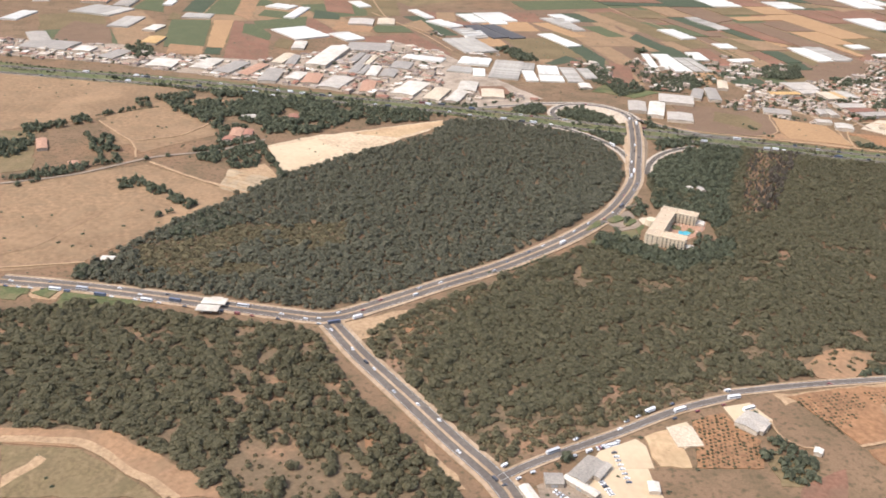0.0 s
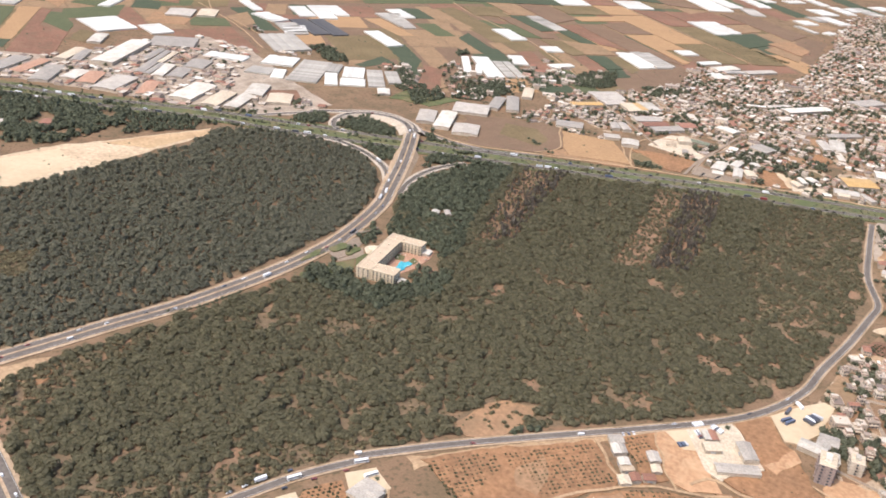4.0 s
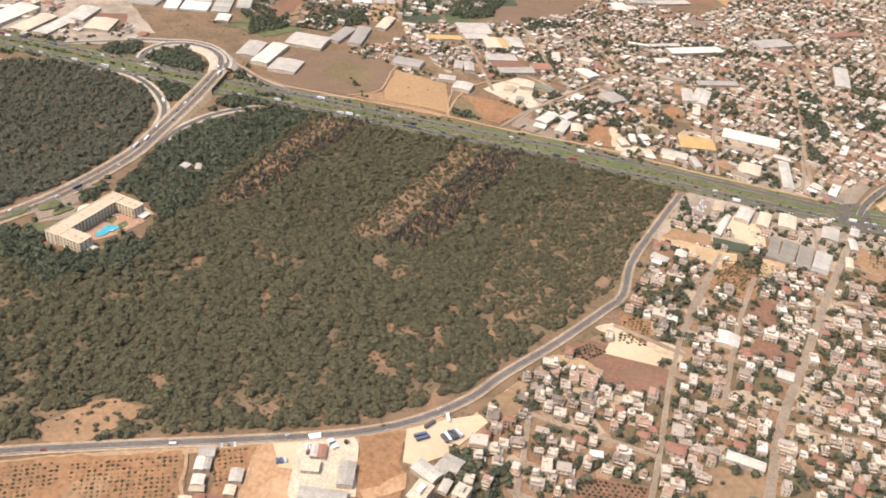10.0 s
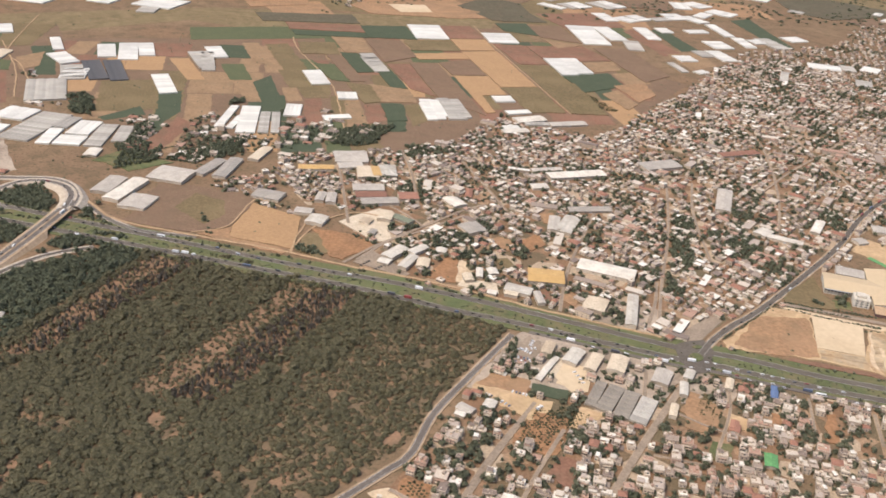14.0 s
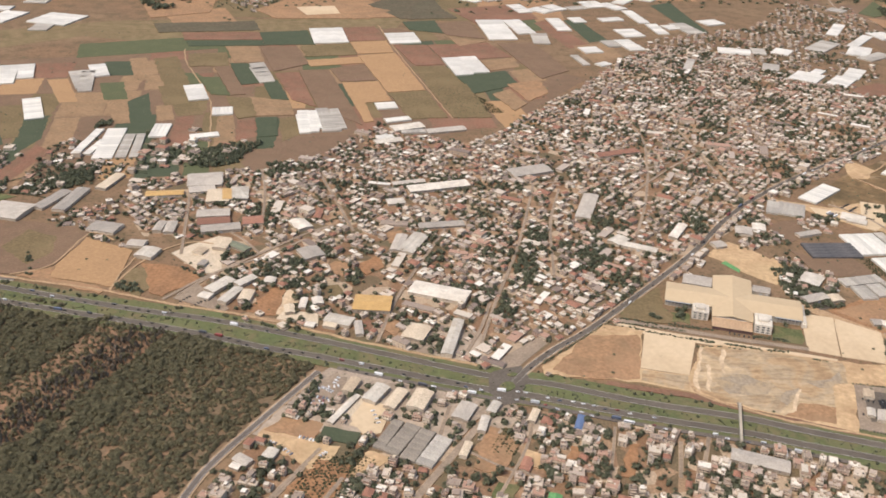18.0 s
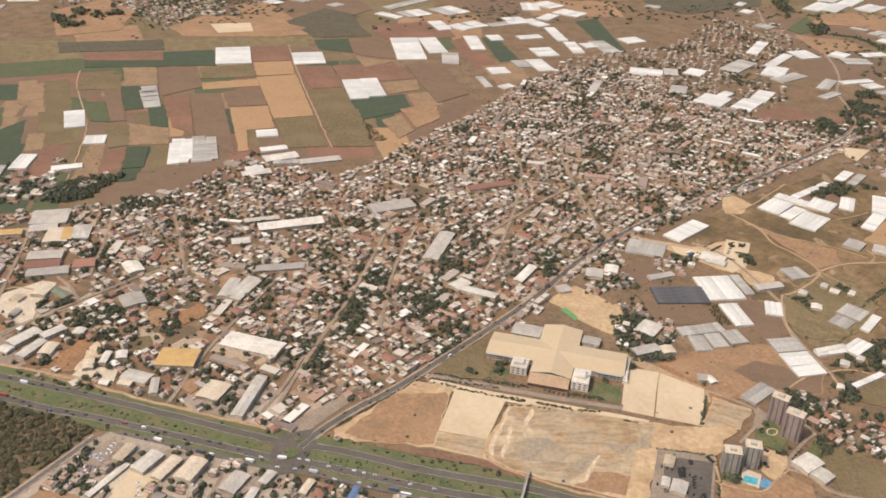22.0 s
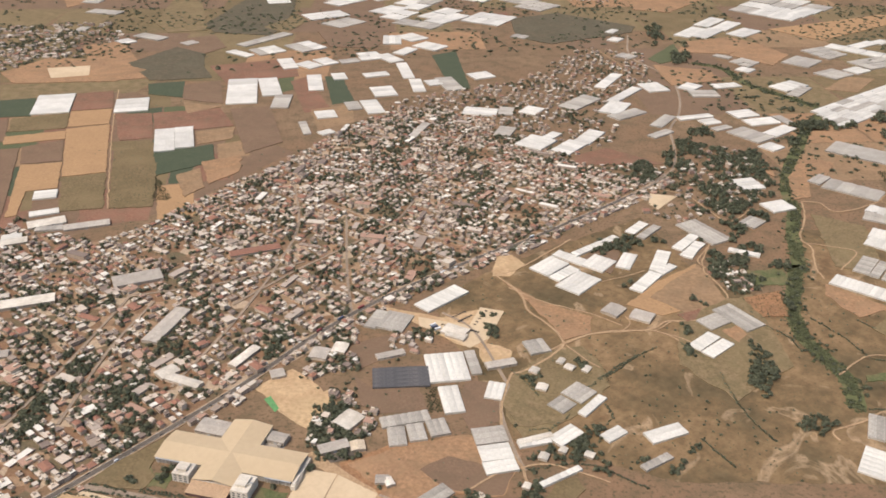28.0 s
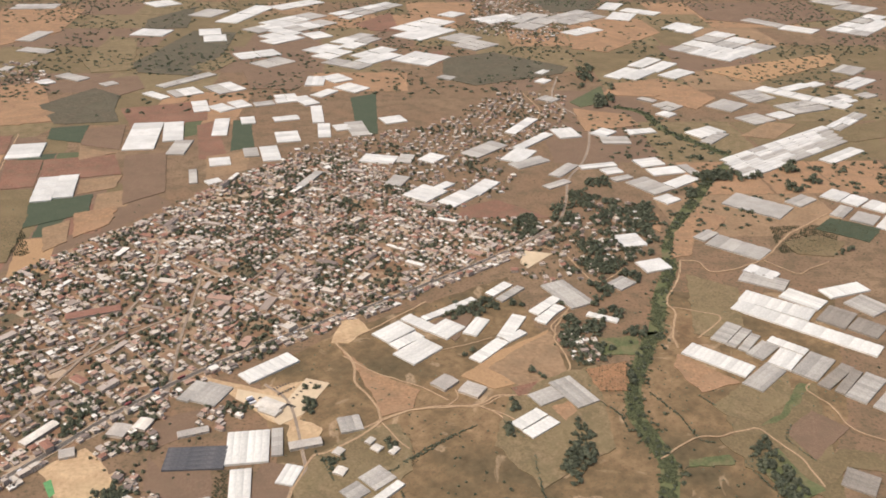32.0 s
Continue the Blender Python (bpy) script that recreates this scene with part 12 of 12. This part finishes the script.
for p, q in zip(town_road_line, town_road_line[1:]):
    d = (q - p)[:2] / (np.linalg.norm((q - p)[:2]) + 1e-6)
    for off in (7.2, -7.0, -13.0):
        x, y = p[0] - d[1] * off + rng.normal(0, 0.5), p[1] + d[0] * off + rng.normal(0, 0.5)
        if rng.random() < (0.85, 0.75, 0.4)[(7.2, -7.0, -13.0).index(off)] and x < 1100 and free(x, y, 2.6) and not near(x, y, 0.8) and not (off > 0 and inside(TOWN_NORTH, x, y)) and level_at(x, y) < 0.1:
            far_house(x, y, math.atan2(d[1], d[0]) + float(rng.normal(0, 0.06)), float(rng.uniform(0.8, 1.35)))
for g in masters:
    for o in (*g.children_recursive, g):
        bpy.data.objects.remove(o)
tagged(new("distant_houses", mesh_of("distant_houses", far_v, far_f, ["roofs", "walls", "glass", "tile"], far_m)), "crowded pale flat-roofed houses of the town", "houses", kind="stuff")
woods("yard_trees", yard_trees, FAR_BROAD, "yard_leaf", "dark green trees between the houses", 8)

# ---- forest ----
for i, g in enumerate(GAPS + [STRIP_BARE, STRIP_WEST, STRIP_DARK, STRIP_THIN]):
    sheet("forest_clearing", g, "gap_soil", "bare reddish soil in a forest gap", z=0.065 + 0.005 * i, category="clearing")
rng = np.random.default_rng(3)
pines, lush, scrub, bare = [], [], [], []
for poly_, gap in ((FOREST_WEST, 3.0), (FOREST_SOUTH, 3.0), (FOREST_MAIN, 2.8), (LUSH_EDGE, 2.8), (WEST_EDGE, 2.9)):
    for x, y in scatter(poly_, gap, rng):
        if near(x, y, 0.8) or not free(x, y, 1.5) or (inside(CLEARING, x, y) and rng.random() < 0.5):
            continue
        d = noise_at(x, y, 0.028) + 0.75 * noise_at(x, y, 0.12, 3)
        if inside(CLEARING, x, y) or any(inside(g, x + 6 * noise_at(x, y, 0.2, 61), y + 6 * noise_at(x, y, 0.2, 67)) for g in GAPS):
            if rng.random() < 0.5:
                (scrub if rng.random() < 0.5 else pines).append((x, y, rng.uniform(0.4, 1.4), 0.8))
            continue
        r = rng.uniform(1.0, 1.9) + 1.4 * rng.random() ** 3
        thin = 0.010 if y > 520 or poly_ is FOREST_WEST else 0.020 if y > 440 else 0.034
        if abs(noise_at(x, y, 0.045, 77) + 0.3 * noise_at(x, y, 0.2, 78)) < thin * (0.5 + 2.2 * max(0.0, 0.3 + noise_at(x, y, 0.012, 79))):
            if rng.random() < 0.6:
                scrub.append((x, y, r * 0.5, 0.7))
            continue
        if poly_ is LUSH_EDGE or inside(LUSH, x, y) or inside(LUSH_HOTEL, x, y):
            lush.append((x, y, r * 1.1, rng.uniform(0.9, 1.3)))
        elif inside(STRIP_WEST, x, y):
            if rng.random() < 0.92:
                (bare if rng.random() < 0.35 else scrub if rng.random() < 0.5 else pines).append((x, y, r * 0.7, 1.1))
        elif inside(STRIP_BARE, x, y):
            if rng.random() < 0.9:
                (scrub if rng.random() < 0.55 else pines).append((x, y, r * 0.68, 1.0))
        elif inside(STRIP_THIN, x, y) or inside(STRIP_DARK, x, y):
            (pines if rng.random() < 0.3 else bare).append((x, y, r * 0.9, 1.2))
        elif inside(SCRUB_EAST, x, y):
            if d > -0.75 and rng.random() < 0.97:
                (scrub if rng.random() < 0.4 else pines).append((x, y, r * rng.uniform(0.7, 1.1), 0.75))
        elif inside(SCRUB_WEST, x, y):
            (scrub if d < 0.15 else pines).append((x, y, r * 1.1, 0.75))
        elif poly_ is FOREST_WEST:
            pines.append((x, y, r * 1.02, rng.uniform(0.75, 1.1)))
        elif inside(EDGE_SCRUB, x, y) or inside(ROADSIDE, x, y):
            if d > -0.6:
                (scrub if rng.random() < 0.7 else pines).append((x, y, r * 0.85, 0.9))
        elif inside(SPARSE, x, y):
            if d > -0.12:
                pines.append((x, y, r, rng.uniform(0.9, 1.3)))
            elif rng.random() < 0.4:
                scrub.append((x, y, r * 0.5, 0.8))
        elif d > -0.53:
            if rng.random() < 0.97:
                pines.append((x, y, 1.16 * r * (1 + 0.15 * d), rng.uniform(0.55, 0.95)))
        elif rng.random() < 0.7:
            scrub.append((x, y, r * 0.6, 0.8))
# western pines: shade comes from their needle colour, the ground is flat
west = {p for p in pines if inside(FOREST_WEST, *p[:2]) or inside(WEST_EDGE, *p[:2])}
woods("pine_forest", sorted(west), FAR_PINES, "shaded_leaf", "dense pine forest with slope shade tinted into grey-green needles", 5)
woods("pine_forest", [p for p in pines if p not in west and p[1] > 560], FAR_PINES, "leaf", "dense dark green pine forest", 5)
woods("pine_forest", [p for p in pines if p not in west and p[1] <= 560], PINES, "leaf", "dense dark green pine forest", 6)
woods("broadleaf_wood", lush, BROAD, "broadleaf", "lush green broadleaf trees round the hotel", 7)
woods("scrub", scrub, SHRUBS, "bush", "grey-green shrubs among the pines", 8, "shrubs")
woods("thin_pines", [(x, y, r * 0.62, 2.9) for x, y, r, _ in bare], STEMS, "stem_leaf", "thin bare-stemmed young pines in rows", 9)

# ---- groves, orchards, river ----
spots, reeds = [], []
for g in GROVES:
    d = math.hypot(g[0][0] - 500, g[0][1] - 300)
    k = 1.0 if d < 800 else 1.35 if d < 1350 else 2.2
    spots += [(x, y, k * rng.uniform(1.3, 2.5), rng.uniform(0.8, 1.4)) for x, y in scatter(g, 3.6 * k, rng, 0.5) if not near(x, y, 0.3) and free(x, y, 1.0) and noise_at(x, y, 0.06 / k, 6) > (-0.1 if inside(HILLS, x, y) else 0.02 if k > 2 else -0.12 if k > 1.1 else -0.5)]
line = smooth_line(RIVER, 2.5)
for p in line:
    for _ in range(16):
        x, y = p[0] + rng.normal(0, 3.4), p[1] + rng.normal(0, 3.4)
        if noise_at(x, y, 0.05, 71) > -0.28 and free(x, y, 1.0):
            reeds.append((x, y, rng.uniform(0.7, 1.9), rng.uniform(0.3, 0.55)))
    x, y = p[0] + rng.normal(0, 6.5), p[1] + rng.normal(0, 6.5)
    if noise_at(x, y, 0.03, 51) > -0.1 and free(x, y, 1.5):
        spots.append((x, y, rng.uniform(1.0, 2.2), rng.uniform(0.6, 1.1)))
woods("river_reeds", reeds, SHRUBS, "reed", "green reeds and low bushes along the river bed", 22, "reeds")
tagged(new("river_meadow", ribbon("river_meadow", smooth_line(RIVER), 0, 13, "lawn", 0.12, 0.3)), "green reedy river bed", "river bed", kind="structure")
for p in (q for h in HEDGES for q in smooth_line(h, 1.3)):
    spots.append((p[0] + rng.normal(0, 0.45), p[1] + rng.normal(0, 0.45), rng.uniform(0.6, 1.15), 0.7))
for p in (q for h in TALL for q in smooth_line(h, 2.2)):
    if not near(p[0], p[1], -0.3) and rng.random() < 0.85:
        spots.append((p[0] + rng.normal(0, 1.0), p[1] + rng.normal(0, 1.0), rng.uniform(1.3, 2.2), rng.uniform(1.2, 2.0)))
woods("groves", spots, FAR_BROAD, "broadleaf", "dark green groves and hedgerow trees", 12)
spots = []
for g in ORCHARDS:
    e = (g[1][0] - g[0][0], g[1][1] - g[0][1])
    a = math.atan2(e[1], e[0])
    spots += [(x, y, rng.uniform(0.6, 1.0) if g[0][1] < 450 else rng.uniform(0.7, 1.2), 0.9) for x, y in scatter(g, 2.25 if g in OLIVE_ROWS else 2.4, rng, 0.08, a) if rng.random() < 0.9 and not near(x, y, -0.5) and free(x, y, 0.5)]
for g in OLIVE_GRID + OLIVE_SPARSE + OLIVE_SQUARES:
    a = math.atan2(g[1][1] - g[0][1], g[1][0] - g[0][0])
    for x, y in square_grid(g, 2.2, a):
        if rng.random() < (0.3 if g in OLIVE_SPARSE else 0.96) and not near(x, y, -0.8) and free(x, y, 0.3):
            spots.append((x + rng.normal(0, 0.1), y + rng.normal(0, 0.1), rng.uniform(0.65, 0.98) if g in OLIVE_GRID else rng.uniform(0.5, 0.75), 0.85))
woods("orchard_trees", spots, SHRUBS, "olive_leaf", "rows of small olive trees", 13)
wild = []
for x, y in scatter(HILLS, 9, rng, 0.5):
    if noise_at(x, y, 0.012, 24) + 0.8 * noise_at(x, y, 0.06, 25) > 0.2 and not near(x, y, 0.3) and free(x, y, 1.0):
        wild.append((x, y, rng.uniform(0.35, 1.3), 0.9))
for x, y in scatter(FAR_LAND, 15, rng, 0.5):
    if noise_at(x, y, 0.006, 14) + 0.6 * noise_at(x, y, 0.03, 15) > 0.06 and not near(x, y, 0.5) and free(x, y, 2.5):
        wild.append((x + rng.normal(0, 5), y + rng.normal(0, 5), rng.uniform(1.8, 4.6), 0.7))
for x, y in scatter([(-500, 200), (1500, 300), (1700, 1500), (-300, 1500)], 21, rng, 0.5):
    if noise_at(x, y, 0.01, 4) + 0.5 * noise_at(x, y, 0.05, 5) > 0.05 and not near(x, y, 0.3) and free(x, y, 1.0) and not any(inside(q, x, y) for q in (FOREST_MAIN, FOREST_SOUTH, FOREST_WEST)):
        wild.append((x, y, rng.uniform(0.5, 1.3), 0.9))
woods("scattered_bushes", wild, SHRUBS, "broadleaf", "scattered dark bushes on dry ground", 14, "shrubs")

# ---- planting along the highway ----
row = []
for p, q in zip(VERGE, VERGE[1:]):
    d = (q - p)[:2] / (np.linalg.norm((q - p)[:2]) + 1e-6)
    for off, odds, room in ((0.4, 0.8, -2.2), (-0.8, 0.4, -2.2), (14.0, 0.55, -1.0), (16.5, 0.5, 0.2), (-13.5, 0.5, -1.0), (-16, 0.35, 0.2)):
        for _ in range(2):
            x, y = p[0] - d[1] * off + rng.normal(0, 1.2), p[1] + d[0] * off + rng.normal(0, 1.2)
            x, y = x + d[0] * rng.uniform(0, 6), y + d[1] * rng.uniform(0, 6)
            if rng.random() < odds * (1.5 if p[0] < 200 else 1.0) * (0.55 + 1.2 * noise_at(x, y, 0.03, 17)) and not near(x, y, room) and free(x, y, 0.5):
                row.append((x, y, rng.uniform(0.45, 0.95) * (1.5 if p[0] < 200 else 1.0) if abs(off) < 2 else rng.uniform(0.7, 1.6), rng.uniform(0.8, 1.3)))
planted = smooth_line([(p[0], p[1]) for p in VERGE[::4]], 4.2)
for k, (p, q) in enumerate(zip(planted, planted[1:])):
    d = (q - p)[:2] / (np.linalg.norm((q - p)[:2]) + 1e-6)
    for off in (1.6, -2.6)[k % 2:k % 2 + 1] if k % 9 else ():
        x, y = p[0] - d[1] * off, p[1] + d[0] * off
        if not near(x, y, -2.4) and free(x, y, 0.3):
            row.append((x, y, float(rng.uniform(0.55, 0.8)), 1.2))
woods("roadside_bushes", row, FAR_BROAD, "yard_leaf", "dark bushes and small trees along the highway", 19)

# ---- single trees along the highway ----
rng = np.random.default_rng(21)
step = 0
for p, q in zip(VERGE, VERGE[1:]):
    d = (q - p)[:2] / (np.linalg.norm((q - p)[:2]) + 1e-6)
    for off in (0.6, 9.5, -9.5, 14.5):
        if rng.random() < (0.55 if off == 0.6 else 0.28) and -60 < p[0] < 900:
            x, y = p[0] - d[1] * off + rng.normal(0, 0.5), p[1] + d[0] * off + rng.normal(0, 0.5)
            if not near(x, y, -1.6) and free(x, y, 0.5):
                tree_thing(x, y, float(rng.uniform(0.55, 1.1) if off == 0.6 else rng.uniform(0.8, 1.5)), BROAD, "broadleaf", rng, "small dark green roadside tree", "trees along the highway")

# ---- vehicles ----
kinds = {k: vehicle_master(k) for k in ("car", "van", "bus", "truck")}
for g in kinds.values():
    g.matrix_basis = pose(0, 0, -400)


def drive(line, lanes, gap, limit, z=0.32, odds=(0.76, 0.12, 0.06, 0.06), window=(-1e9, 1e9)):
    gone, n = 0.0, 0
    for p, q in zip(line, line[1:]):
        d = np.linalg.norm((q - p)[:2])
        gone += d
        if gone > gap * rng.uniform(0.5, 1.5) and n < limit and window[0] < p[0] < window[1]:
            gone, n = 0.0, n + 1
            u = (q - p)[:2] / d
            off = float(rng.choice(lanes)) + rng.normal(0, 0.1)
            turn = math.degrees(math.atan2(u[1], u[0])) + (180 if off > 0 else 0)
            k = str(rng.choice(("car", "van", "bus", "truck"), p=odds))
            if any((p[0] - u[1] * off - a) ** 2 + (p[1] + u[0] * off - b) ** 2 < 20 for a, b in parked):
                continue
            parked.append((p[0] - u[1] * off, p[1] + u[0] * off))
            stand(k, pose(p[0] - u[1] * off, p[1] + u[0] * off, p[2] + z, 0, 0, turn))


parked, far_cars = [], ([], [], [])


def stand(kind, m):
    """Sets a vehicle down; cars far beyond the highway join one mass."""
    p = m.translation
    if kind != "car" or (p.y < 640 and p.x < 720):
        return copy_thing(kinds[kind], m)
    v, f, i = far_cars
    for k, o in enumerate(kinds["car"].children):
        n, at = len(v), m @ o.matrix_basis
        v.extend(at @ q.co for q in o.data.vertices)
        f.extend(tuple(n + j for j in q.vertices) for q in o.data.polygons)
        i.extend([min(k, 2)] * len(o.data.polygons))


for line, lanes, gap, limit in ((highway_north_line, (-1.6, -0.4, 1.4), 7, 110), (highway_south_line, (-1.6, 0.2, 1.4), 5.5, 150), (main_road_line, (-2.6, -1.2, 1.2, 2.8), 11, 55), (forest_road_line, (-2.6, -1.0, 1.0, 2.6), 12, 20),
                                (edge_road_line, (-1.2, 1.2), 50, 9), (town_road_line, (-1.4, 1.4), 18, 35), (service_road_line, (-0.8, 0.8), 6, 60), (loop_ramp_line, (0.9, -0.9), 20, 8), (west_ramp_line, (0.6, -0.6), 25, 5)):
    drive(line, lanes, gap, limit, z=0.59 if line is service_road_line else 0.63)
edge = edge_road_line[:22]
drive(edge, (-4.2, 4.2), 5.5, 16, 0.5)
drive(edge, (-4.2, 4.2), 5.5, 16, 0.5)
drive(main_road_line[:34], (-6.4,), 5.0, 24, 0.5)
for kind, n, (x0, y0), (x1, y1) in PARKED_ROWS:
    turn = math.degrees(math.atan2(y1 - y0, x1 - x0)) + 90
    for k in range(n):
        t = (k + 0.5 + rng.normal(0, 0.05)) / n
        stand(kind, pose(x0 + (x1 - x0) * t, y0 + (y1 - y0) * t, level_at(x0 + (x1 - x0) * t, y0 + (y1 - y0) * t), 0, 0, turn + rng.normal(0, 3) + (180 if rng.random() < 0.5 else 0)))
tagged(new("distant_cars", mesh_of("distant_cars", *far_cars[:2], ["far_car", "glass", "rubber"], far_cars[2])), "small pale cars far along the roads and yards", "cars", kind="stuff")
for g in kinds.values():
    for o in (*g.children_recursive, g):
        bpy.data.objects.remove(o)
